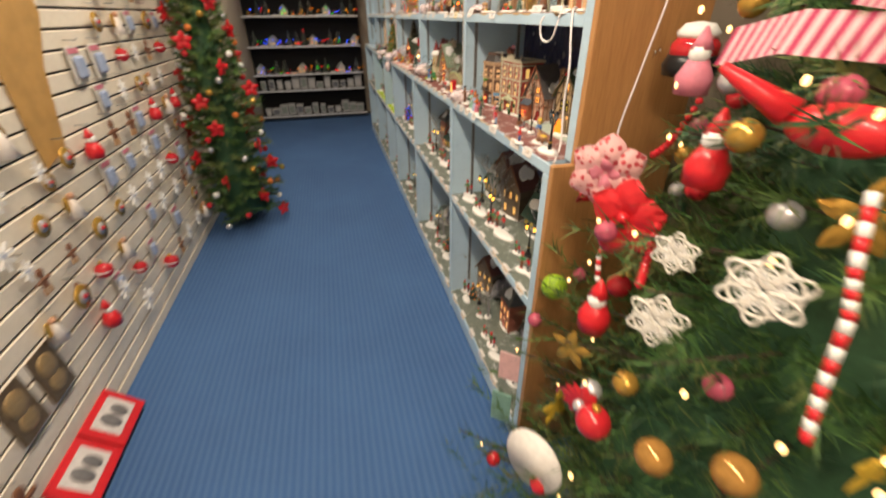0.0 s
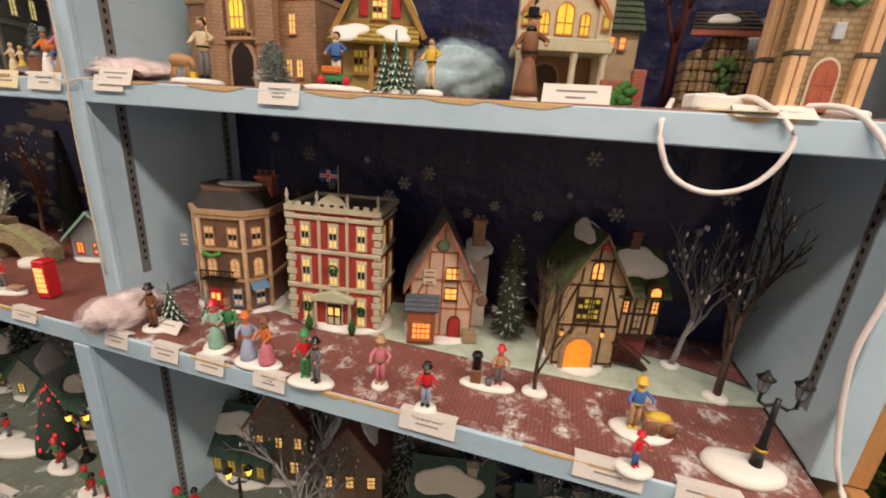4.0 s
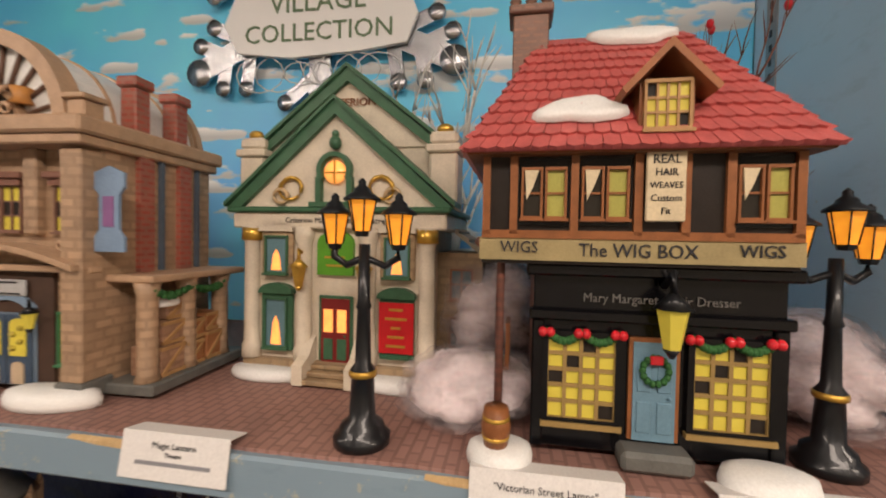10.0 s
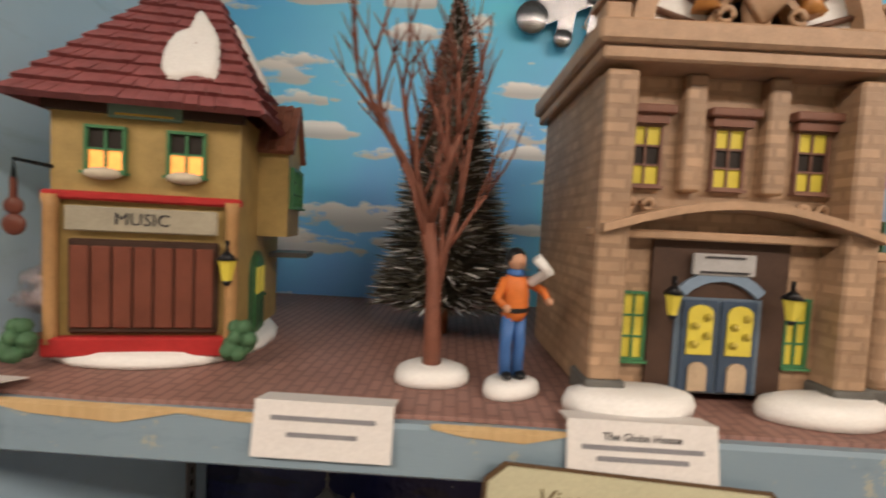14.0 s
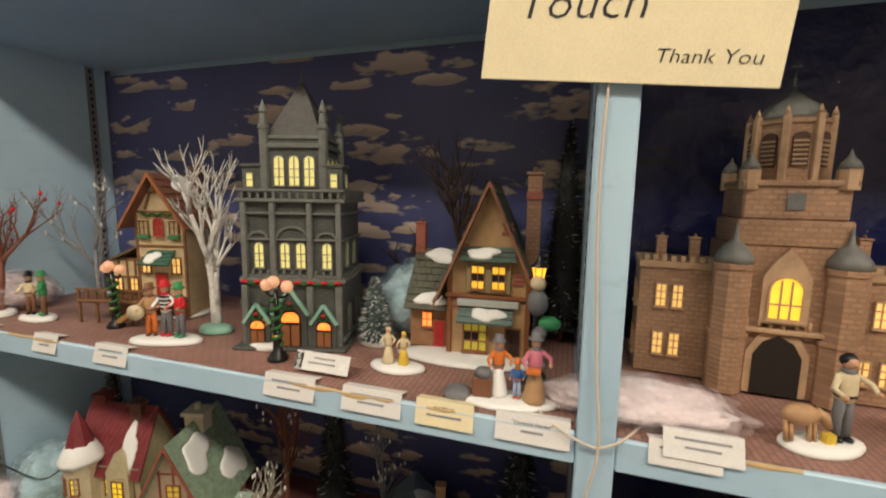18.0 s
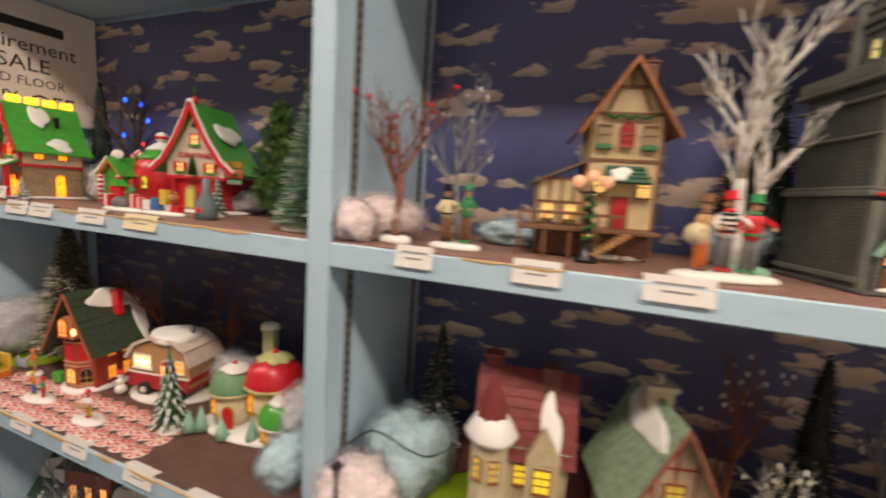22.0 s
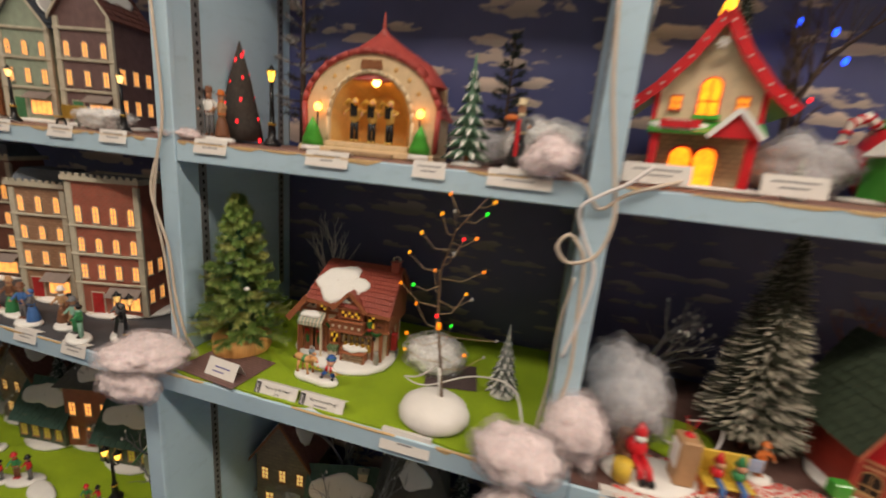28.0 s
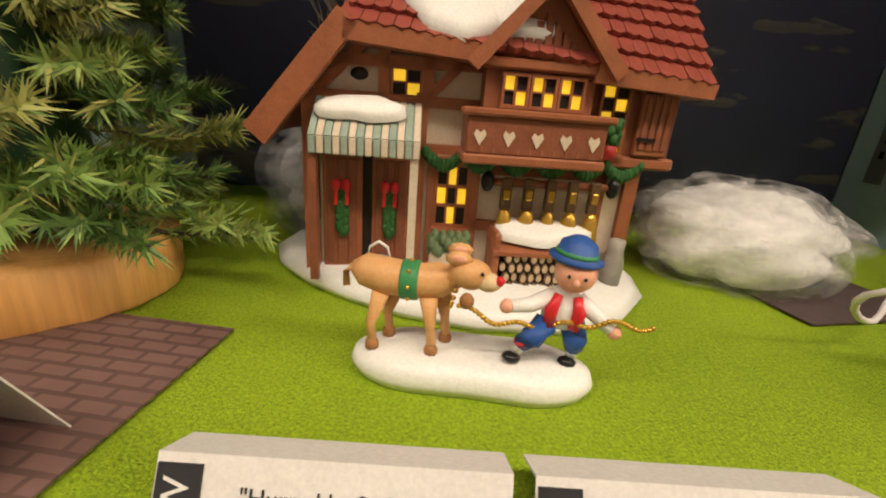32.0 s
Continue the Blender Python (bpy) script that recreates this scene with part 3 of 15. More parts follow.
SKIES = {("C", 0): SKY_NIGHT, ("C", 2): SKY_FADED, ("C", 3): SKY_FADED, ("D", 0): SKY_NIGHT, ("E", 0): SKY_DAY, ("E", 1): SKY_DAY, ("E", 2): SKY_DAY, ("E", 3): SKY_DAY, ("E", 4): SKY_DAY, ("E", 5): SKY_DAY}
for bay in range(6):
    y0, y1 = UPRIGHTS[bay], UPRIGHTS[bay + 1]
    unit = thing("display_shelf", "worn pale blue wooden shelving bay with printed sky backing", "shelving", None, "bays of the village shelving")
    upright(y0, bay == 0, unit)
    if bay == 5:
        upright(y1, False, unit)
    for n, level in enumerate("ABCDE"):
        x = XC if level in "ABC" else XD
        z, t = Z_SHELVES[level], THICK[level]
        inset = 0.0135
        part("shelf_board", Form().box(x + 0.004, XB, y0 + inset, y1 - inset, z - min(t, 0.02), z - 0.0015), BLUE, unit)
        lip = Form().box(x - 0.003, x + 0.0038, y0 + (0.016 if level != "C" else -0.0145), y1 - (0.016 if level != "C" else 0.0155), z - t, z, bev=0.0015)
        part("shelf_edge", lip, DARKER_BLUE if level == "E" else BLUE, unit)
        worn_strip(y0 + 0.02, y1 - 0.02, x - 0.003, z, bay*10 + n, unit)
        top = Z_SHELVES["ABCDEF"[n + 1]] - 0.03
        back = Form().box(-0.004, 0.004, y0 - (y0 + y1)/2 + inset, y1 - (y0 + y1)/2 - inset, (z - top)/2, (top - z)/2)
        part("backdrop", back, SKIES.get((level, bay), SKY_DUSK), unit, "printed sky paper", shift((XB + 0.005, (y0 + y1)/2, (z + top)/2)))
    part("back_board", Form().box(XB + 0.012, XB + 0.03, y0 - 0.012, y1 + 0.011, 0.001, 2.44), BLUE, unit)

# The wooden outer side of the shelving, seen from its end.
side = thing("end_panel", "varnished orange-brown plywood end panel of the shelving", "panel")
part("upper_board", Form().box(XD - 0.002, XB + 0.03, 0.9085, 0.9285, Z_SHELVES["C"] + 0.001, 2.44, bev=0.002), OAK, side)
part("lower_board", Form().box(XC - 0.002, XB + 0.03, 0.9085, 0.9285, 0.001, Z_SHELVES["C"] - 0, bev=0.002), OAK, side)

# ---- kit for the model village ----
LIT = glow((1, 0.4, 0.09), 1.5)
LIT_PALE = glow((1, 0.6, 0.18), 0.8)
LIT_RED = glow((1, 0.25, 0.05), 2)
YELLOW = glow((0.62, 0.5, 0.05), 0.28, (0.55, 0.45, 0.06))
HOLE = plain((0.02, 0.015, 0.012), 0.6)
AMBER = glow((1, 0.33, 0.02), 1.2, (0.6, 0.25, 0.03))
GOLD = plain((0.62, 0.38, 0.07), 0.3, 0.2, 200, 0.1, 0.7)
WOODBROWN, DARKWOOD, TANWOOD = plain((0.24, 0.095, 0.04), 0.5, 0.3, 80), plain((0.05, 0.026, 0.018), 0.5, 0.3, 80), plain((0.42, 0.24, 0.1), 0.5, 0.3, 80)
CREAMY, STONE, PALESTONE = plain((0.66, 0.55, 0.36), 0.5, 0.25, 70), masonry((0.4, 0.28, 0.16), (0.22, 0.15, 0.09), 0.012, 0.006), plain((0.6, 0.54, 0.42), 0.5, 0.25, 70)
GREEN_T, RED_T, BLUE_T, GREY_T = plain((0.06, 0.2, 0.09), 0.45, 0.3, 90), plain((0.42, 0.03, 0.03), 0.4, 0.3, 90), plain((0.12, 0.26, 0.42), 0.45, 0.25, 90), plain((0.13, 0.13, 0.12), 0.5, 0.3, 90)
BRIGHT_RED, BRIGHT_GREEN, NAVY = plain((0.62, 0.02, 0.03), 0.35, 0.2, 90, coat=0.3), plain((0.08, 0.42, 0.05), 0.4, 0.25, 90), plain((0.02, 0.05, 0.2), 0.5, 0.2, 120)
ROSE_TILE, DARK_TILE, BROWN_TILE, SLATE = plain((0.52, 0.12, 0.11), 0.35, 0.3, 120), plain((0.16, 0.07, 0.06), 0.5, 0.35, 120), plain((0.22, 0.09, 0.06), 0.5, 0.35, 120), plain((0.1, 0.12, 0.15), 0.5, 0.35, 120)
BRICK_RED, BRICK_TAN, BRICK_DARK = masonry((0.4, 0.08, 0.05), (0.3, 0.18, 0.13), 0.009, 0.004), masonry((0.4, 0.23, 0.14), (0.24, 0.13, 0.08), 0.01, 0.005), masonry((0.2, 0.075, 0.05), (0.09, 0.045, 0.035), 0.01, 0.0045)
IRON = plain((0.012, 0.013, 0.015), 0.35, 0.2, 120, 0.1, 0.2, 0.2)
WREATH_G = plain((0.03, 0.12, 0.03), 0.6, 0.4, 300, 0.6)

MESHES = {}

def window(parent, x, z, w, h, y=0, nx=2, ny=3, frame=None, pane=None, arched=False, sill=True, turn=0, patchy=False):
    """A framed window in the front (or, turned, in a side): frame with bars, and its panes as a part of it."""
    frame, pane = frame or WOODBROWN, pane or LIT
    key = ("window", round(w, 4), round(h, 4), nx, ny, frame.name, pane.name, arched, sill, patchy)
    if key not in MESHES:
        b, s, p = max(0.0011, w*0.07), Form(), Form()
        spring = h - w/2 if arched else h
        for x0, x1, z0, z1 in ((-w/2 - b, -w/2, -b, spring), (w/2, w/2 + b, -b, spring), (-w/2, w/2, -b, 0)):
            s.box(x0, x1, -0.0018, 0.0005, z0, z1)
        if arched:
            n = 9
            for i in range(n):
                a0, a1 = pi*i/n, pi*(i + 1)/n
                o = [((w/2 + k)*cos(a), spring + (w/2 + k)*sin(a)) for a, k in ((a0, 0), (a0, b), (a1, b), (a1, 0))]
                s.prism(o, -0.0018, 0.0005)
        else:
            s.box(-w/2 - b, w/2 + b, -0.002, 0.0005, h, h + b*1.2)
        if sill:
            s.box(-w/2 - 1.7*b, w/2 + 1.7*b, -0.0035, 0.0005, -2*b, -b*0.9)
        for i in range(1, nx):
            xx = -w/2 + w*i/nx
            s.box(xx - b*0.42, xx + b*0.42, -0.0013, 0.0002, 0, spring + (0.8*math.sqrt(max(0, (w/2) ** 2 - xx*xx)) if arched else 0))
        for j in range(1, ny):
            zz = spring*j/ny
            s.box(-w/2, w/2, -0.0012, 0.0002, zz - b*0.42, zz + b*0.42)
        if patchy:
            for i in range(nx):
                for j in range(ny):
                    p.put([(-w/2 + w*(i + di)/nx, -0.0002, h*(j + dj)/ny) for di, dj in ((0, 0), (1, 0), (1, 1), (0, 1))], [(0, 1, 2, 3)], ((i + j + 1) % 2 if patchy == 2 else int((i*2 + j*3) % 5 == 1) if patchy == 3 else int((i*3 + j*5) % 7 in (1, 5))))
        else:
            o = arch(w, h, spring) if arched else [(-w/2, 0), (w/2, 0), (w/2, h), (-w/2, h)]
            p.put([(a, -0.0002, c) for a, c in o], [tuple(range(len(o)))])
        MESHES[key] = s.mesh("window", frame), p.mesh("pane", [pane, HOLE])
    a, b = MESHES[key]
    win = part("window", a, None, parent, "", pose(x, y, z, 0, 0, turn))
    part("pane", b, None, win)
    return win

def doorway(parent, x, w, h, leaf, frame=None, y=0, z=0.004, arched=False, turn=0, panes=None, double=False):
    frame = frame or WOODBROWN
    M = pose(x, y, z, 0, 0, turn)
    s, b = Form(), max(0.0015, w*0.1)
    o = arch(w, h, h - w/2) if arched else [(-w/2, 0), (w/2, 0), (w/2, h), (-w/2, h)]
    oo = arch(w + 2*b, h + b, h - w/2) if arched else [(-w/2 - b, 0), (w/2 + b, 0), (w/2 + b, h + b), (-w/2 - b, h + b)]
    s.prism(oo, -0.0016, 0.0006)
    d = part("door", s, frame, parent, "", M)
    leafs = Form().prism(o, -0.0024, -0.0012)
    k = part("leaf", leafs, leaf, d)
    rail = Form()
    cols = (-1, 1)
    for c in cols:
        for z0, z1 in ((0.08, 0.4), (0.5, 0.82)):
            if panes and z0 > 0.4:
                continue
            rail.box(c*w*0.24 - w*0.17, c*w*0.24 + w*0.17, -0.003, -0.0022, h*z0, h*z1, bev=0.0004)
    if double:
        rail.box(-0.0004, 0.0004, -0.0032, -0.0022, 0, h*0.95)
    rail.ball(w*0.045, w*0.36, -0.0035, h*0.45, 0, 6)
    part("panelling", rail, leaf if not panes else frame, d)
    if panes:
        g = Form()
        for c in cols:
            g.box(c*w*0.24 - w*0.16, c*w*0.24 + w*0.16, -0.003, -0.0023, h*0.5, h*0.84)
        part("door_panes", g, panes, d)
    return d

def beams(s, segs, b=0.0028, y=0, proud=0.0014, mat=0):
    """Timbers on a front: each from x, z to x, z."""
    for x0, z0, x1, z1 in segs:
        d = math.hypot(x1 - x0, z1 - z0)
        a = math.atan2(z1 - z0, x1 - x0)
        s.box(0, d, -proud, 0.0005, -b/2, b/2, mat, 0, shift((x0, y, z0)) @ Matrix.Rotation(-a, 4, "Y"))
    return s

def chimney(parent, x, y, z, w, h, mat=None, pots=1):
    s = Form().box(-w/2, w/2, -w*0.4, w*0.4, 0, h, bev=0.0008)
    s.box(-w*0.62, w*0.62, -w*0.52, w*0.52, h, h + w*0.22, bev=0.0008)
    c = part("chimney", s, mat or BRICK_RED, parent, "", pose(x, y, z))
    for i in range(pots):
        o = (i - (pots - 1)/2)*w*0.45
        part("chimney_pot", Form().lathe([(w*0.17, h + w*0.2), (w*0.14, h + w*0.5), (w*0.18, h + w*0.55)], 8, 0, shift((o, 0, 0))), mat or BRICK_RED, c)
    return c

def model_house(label, M, w, d, h, wall, roof, trim, kind="front", rh=0.06, over=0.006, rows=(), door=None, chims=(), snow=(), nu=14, nv=8, tudor=False, base=0.006, side_rows=(), name="model_house", frame=None, pane=None, bar=None, group=VILLAGE):
    """A glazed ceramic house. The front stands at y = 0 and faces -y; w, d and h are the walls; kind says how the roof lies."""
    t = thing(name, label, "model house", M, group)
    z0 = base
    if base:
        part("snow_base", mound(Form(), w*0.62, d*0.66, base + 0.002, 0, d*0.46, 0, 0, int(w*1e5)), SNOW, t, "white moulded snow base")
    top, body = z0 + h, Form()
    if kind == "front":
        body.prism([(-w/2, z0), (w/2, z0), (w/2, top), (0, top + rh), (-w/2, top)], 0, d)
        e = over*rh/(w/2)
        slopes = [[(-w/2 - over, d + over, top - e), (-w/2 - over, -over, top - e), (0, -over, top + rh), (0, d + over, top + rh)],
                  [(w/2 + over, -over, top - e), (w/2 + over, d + over, top - e), (0, d + over, top + rh), (0, -over, top + rh)]]
    elif kind == "side":
        body.box(-w/2, w/2, 0, d, z0, top)
        for x0, x1 in ((-w/2, -w/2 + 0.002), (w/2 - 0.002, w/2)):
            body.put([(x0, 0, top), (x0, d, top), (x0, d/2, top + rh), (x1, 0, top), (x1, d, top), (x1, d/2, top + rh)], [(0, 2, 1), (3, 4, 5), (0, 3, 5, 2), (1, 2, 5, 4)])
        e = over*rh/(d/2)
        slopes = [[(-w/2 - over, -over, top - e), (w/2 + over, -over, top - e), (w/2 + over, d/2, top + rh), (-w/2 - over, d/2, top + rh)],
                  [(w/2 + over, d + over, top - e), (-w/2 - over, d + over, top - e), (-w/2 - over, d/2, top + rh), (w/2 + over, d/2, top + rh)]]
    elif kind == "hip":
        body.box(-w/2, w/2, 0, d, z0, top)
        k = min(w, d)*0.34
        a, b = (-w/2 + k, d/2), (w/2 - k, d/2)
        c = [(-w/2 - over, -over), (w/2 + over, -over), (w/2 + over, d + over), (-w/2 - over, d + over)]
        zt, ze = top + rh, top - 0.002
        slopes = [[(*c[0], ze), (*c[1], ze), (*b, zt), (*a, zt)], [(*c[2], ze), (*c[3], ze), (*a, zt), (*b, zt)],
                  [(*c[3], ze), (*c[0], ze), (*a, zt), (a[0], a[1] + 1e-4, zt)], [(*c[1], ze), (*c[2], ze), (b[0], b[1] + 1e-4, zt), (*b, zt)]]
    else:
        body.box(-w/2, w/2, 0, d, z0, top)
        slopes = []
        p = Form()
        o = over
        for x0, x1, y0, y1 in ((-w/2 - o, w/2 + o, -o, 0.002), (-w/2 - o, w/2 + o, d - 0.002, d + o), (-w/2 - o, -w/2 + 0.002, 0.002, d - 0.002), (w/2 - 0.002, w/2 + o, 0.002, d - 0.002)):
            p.box(x0, x1, y0, y1, top - 0.002, top + 0.006)
        part("parapet", p, trim, t)
        cren = Form()
        n = max(3, int(w/0.011))
        for i in range(n):
            x = -w/2 - o + (w + 2*o)*(i + 0.5)/n
            cren.box(x - w/n*0.3, x + w/n*0.3, -o, -o + 0.003, top + 0.006, top + 0.011, bev=0.0006)
        part("balustrade", cren, trim, t)
        part("flat_roof", Form().box(-w/2, w/2, 0.002, d - 0.002, top, top + 0.002), roof, t)
        if kind == "mansard":
            k = 0.012
            a = [(-w/2, 0), (w/2, 0), (w/2, d), (-w/2, d)]
            b = [(-w/2 + k, k), (w/2 - k, k), (w/2 - k, d - k), (-w/2 + k, d - k)]
            m = Form().put([(*q, top + 0.004) for q in a] + [(*q, top + rh) for q in b], [(0, 1, 5, 4), (1, 2, 6, 5), (2, 3, 7, 6), (3, 0, 4, 7), (4, 5, 6, 7)])
            part("mansard_roof", m, roof, t)
    part("body", body, wall, t)
    for i, q in enumerate(slopes):
        r = part("roof_slope", tiles(q, nu, nv, 0.0011, i), roof, t)
        for cu, cv, ru, rv, which in snow:
            if which == i:
                part("roof_snow", snow_on(q, cu, cv, ru, rv, 0.0028, int(cu*100 + i)), SNOW, r, SNOWY)
    if kind == "front" and trim:
        b = Form()
        for q in slopes:
            lo, hi = (q[1], q[2]) if q is slopes[0] else (q[0], q[3])
            b.slab([(lo[0], -over - 0.0016, lo[2] - 0.005), (hi[0], -over - 0.0016, hi[2] - 0.006), (hi[0], -over - 0.0016, hi[2] + 0.0012), (lo[0], -over - 0.0016, lo[2] + 0.0012)] if q is slopes[1] else [(hi[0], -over - 0.0016, hi[2] - 0.006), (lo[0], -over - 0.0016, lo[2] - 0.005), (lo[0], -over - 0.0016, lo[2] + 0.0012), (hi[0], -over - 0.0016, hi[2] + 0.0012)], -0.002)
        part("bargeboard", b, trim, t)
    if kind != "flat" and slopes and kind != "front":
        part("fascia", Form().box(-w/2 - 0.002, w/2 + 0.002, -0.003, 0, top - 0.005, top - 0.001), trim, t)
    if tudor:
        segs = [(-w/2, z0 + h*k, w/2, z0 + h*k) for k in (0.03, 0.5, 0.97)]
        n = max(4, int(w/0.02))
        segs += [(-w/2 + w*i/n, z0, -w/2 + w*i/n, top) for i in range(n + 1)]
        if kind == "front":
            segs += [(0, top, 0, top + rh*0.9), (-w*0.22, top, -w*0.22, top + rh*0.5), (w*0.22, top, w*0.22, top + rh*0.5), (-w*0.25, top + rh*0.45, w*0.25, top + rh*0.45)]
        segs += [(-w/2, z0 + h*0.5, -w/2 + w/n, top), (w/2, z0 + h*0.5, w/2 - w/n, top)]
        part("timber_frame", beams(Form(), segs, 0.0026), bar or DARKWOOD, t)
        s2 = beams(Form(), [(0, z0 + h*k, d, z0 + h*k) for k in (0.03, 0.5, 0.97)] + [(d*i/4, z0, d*i/4, top) for i in range(5)], 0.0026)
        part("timber_frame", s2, bar or DARKWOOD, t, "", pose(w/2, 0, 0, 0, 0, 90))
    for z, n, ww, wh, *style in rows:
        for i in range(n):
            window(t, -w/2 + w*(i + 0.5)/n, z, ww, wh, 0, 2, 3, frame or trim, pane, *style)
    for z, n, ww, wh in side_rows:
        for i in range(n):
            window(t, w/2, z, ww, wh, d*(i + 0.5)/n, 2, 3, frame or trim, pane, turn=90)
            window(t, -w/2, z, ww, wh, d*(i + 0.5)/n, 2, 3, frame or trim, pane, turn=-90)
    if door:
        x, dw, dh, leaf, *rest = door
        doorway(t, x, dw, dh, leaf, trim, 0, z0, *rest)
        part("doorstep", Form().box(x - dw*0.8, x + dw*0.8, -0.007, 0, 0.001, z0 + 0.001, bev=0.001), PALESTONE, t)
    for x, y, z, cw, ch, *m in chims:
        chimney(t, x, y, z, cw, ch, *m)
    return t

def sign_board(parent, x, z, w, h, y, back, text="", ink=None, size=0.006, name="sign_board", turn=0, bars=0):
    s = part(name, Form().box(-w/2, w/2, -0.0018, 0, -h/2, h/2, bev=0.0005), back, parent, "", pose(x, y, z, 0, 0, turn))
    if text:
        lettering(text, size, pose(0, -0.002, 0, 90, 0, 0), ink or INK, s, 0.0002)
    for i in range(bars):
        zz = h*(0.34 - 0.68*i/max(1, bars - 1))
        k = (0.62, 0.78, 0.5, 0.7)[i % 4]
        part("writing", Form().box(-w*k/2, w*k/2, -0.0024, -0.0018, zz - h*0.045, zz + h*0.045), ink or INK, s)
    return s

SKIN, HAIR = plain((0.55, 0.3, 0.19), 0.5, 0.1, 200), plain((0.12, 0.06, 0.03), 0.6, 0.2, 200)

def figure_shape(s, h, coat, legs, hat, x=0, y=0, z=0, skirt=False, tilt=0, arms=(35, 60), wide=1):
    """One standing figure with legs or skirt, jacket, arms, head and hat; mats: 0 base, 1 coat, 2 legs, 3 skin, 4 hat."""
    M = pose(x, y, z, 0, 0, tilt)
    k = h/0.08
    r = 0.0085*k*wide
    if skirt:
        s.lathe([(r*1.5, 0), (r*1.45, 0.006*k), (r*1.1, 0.022*k), (r*0.62, 0.036*k)], 12, legs, M)
    else:
        for sx in (-1, 1):
            s.tube([(sx*r*0.45, 0, 0.002*k), (sx*r*0.5, 0, 0.02*k), (sx*r*0.35, 0, 0.038*k)], [r*0.42, r*0.42, r*0.5], 7, legs, M)
            s.ball(r*0.42, sx*r*0.5, -r*0.3, 0.003*k, 4, 8, 0.9, 1.6, 0.7, M)
    s.lathe([(r*0.75, 0.034*k), (r*1, 0.04*k), (r*0.95, 0.05*k), (r*0.9, 0.057*k), (r*0.35, 0.062*k)], 12, coat, M, True, 1, 0.75)
    for sx, a in ((-1, arms[0]), (1, arms[1])):
        c, q = cos(radians(a)), sin(radians(a))
        e = (sx*(r*0.9 + 0.01*k*q), -0.004*k, (0.056 - 0.011*c)*k)
        f = (e[0] - sx*0.002*k, -0.012*k, e[2] - 0.004*k)
        s.tube([(sx*r*0.75, 0, 0.057*k), e, f], [r*0.34, r*0.29, r*0.22], 7, coat, M)
        s.ball(r*0.28, f[0], f[1] - 0.001*k, f[2], 3, 7, M=M)
    s.lathe([(r*0.55, 0.059*k), (r*0.68, 0.0605*k), (r*0.5, 0.063*k)], 10, hat or legs, M)
    s.lathe([(r*0.92, 0.0385*k), (r*1.03, 0.0395*k), (r*1, 0.0415*k)], 12, 4, M, False, 1, 0.76)
    s.ball(0.0056*k, 0, -0.0005*k, 0.0675*k, 3, 12, 0.92, 0.95, 1.08, M)
    s.ball(0.0011*k, 0, -0.0058*k, 0.067*k, 3, 6, M=M)
    if hat:
        s.lathe([(0.0088*k, 0.0715*k), (0.0088*k, 0.0725*k), (0.0058*k, 0.0727*k), (0.0054*k, 0.08*k), (0.001, 0.081*k)], 12, hat, M)
    else:
        s.ball(0.0062*k, 0, 0.0012*k, 0.0695*k, 4, 10, 1, 0.95, 0.95, M)
    return s

PAINTS = {"red": BRIGHT_RED, "green": plain((0.05, 0.26, 0.1), 0.45), "blue": plain((0.06, 0.16, 0.42), 0.45), "brown": plain((0.2, 0.09, 0.05), 0.5), "grey": plain((0.16, 0.16, 0.17), 0.5), "black": IRON, "pink": plain((0.62, 0.2, 0.27), 0.5), "cream": CREAMY, "orange": plain((0.65, 0.18, 0.04), 0.45), "tan": plain((0.45, 0.27, 0.14), 0.5), "white": SNOW, "pale": plain((0.34, 0.42, 0.6), 0.5), "mint": plain((0.28, 0.5, 0.4), 0.5), "yellow": plain((0.7, 0.48, 0.06), 0.45)}

def figurine(label, M, people, base=None, extra=None, name="figurine", group="painted figurines"):
    """A painted ceramic figurine as one mesh. people: rows of x, y, height, coat, legs, hat, skirt, tilt."""
    names, s = ["white", "cream"], Form()
    slots = [SNOW, SKIN, HAIR]
    index = {"skin": 1, "hair": 2}

    def slot(c):
        if c not in index:
            index[c] = len(slots)
            slots.append(PAINTS[c])
        return index[c]

    z = 0
    if base:
        mound(s, base[0], base[1], 0.007, 0, 0, 0, 0, len(label))
        z = 0.0068
    for x, y, h, coat, legs, hat, skirt, tilt in people:
        q = Form()
        figure_shape(q, h, 1, 2, 4 if hat else 0, 0, 0, 0, skirt, 0)
        remap = {0: 2, 1: slot(coat), 2: slot(legs), 3: 1, 4: slot(hat) if hat else slot("black" if not skirt else legs)}
        T = pose(x, y, z, 0, 0, tilt)
        n = len(s.v)
        s.v += [tuple(T @ Vector(p)) for p in q.v]
        s.f += [tuple(i + n for i in f) for f in q.f]
        s.m += [remap[m] for m in q.m]
        s.s += q.s
    if extra:
        extra(s, slot, z)
    ob = part(name, s, slots)
    ob.matrix_basis = M
    return tagged(ob, label, "figurine", group)

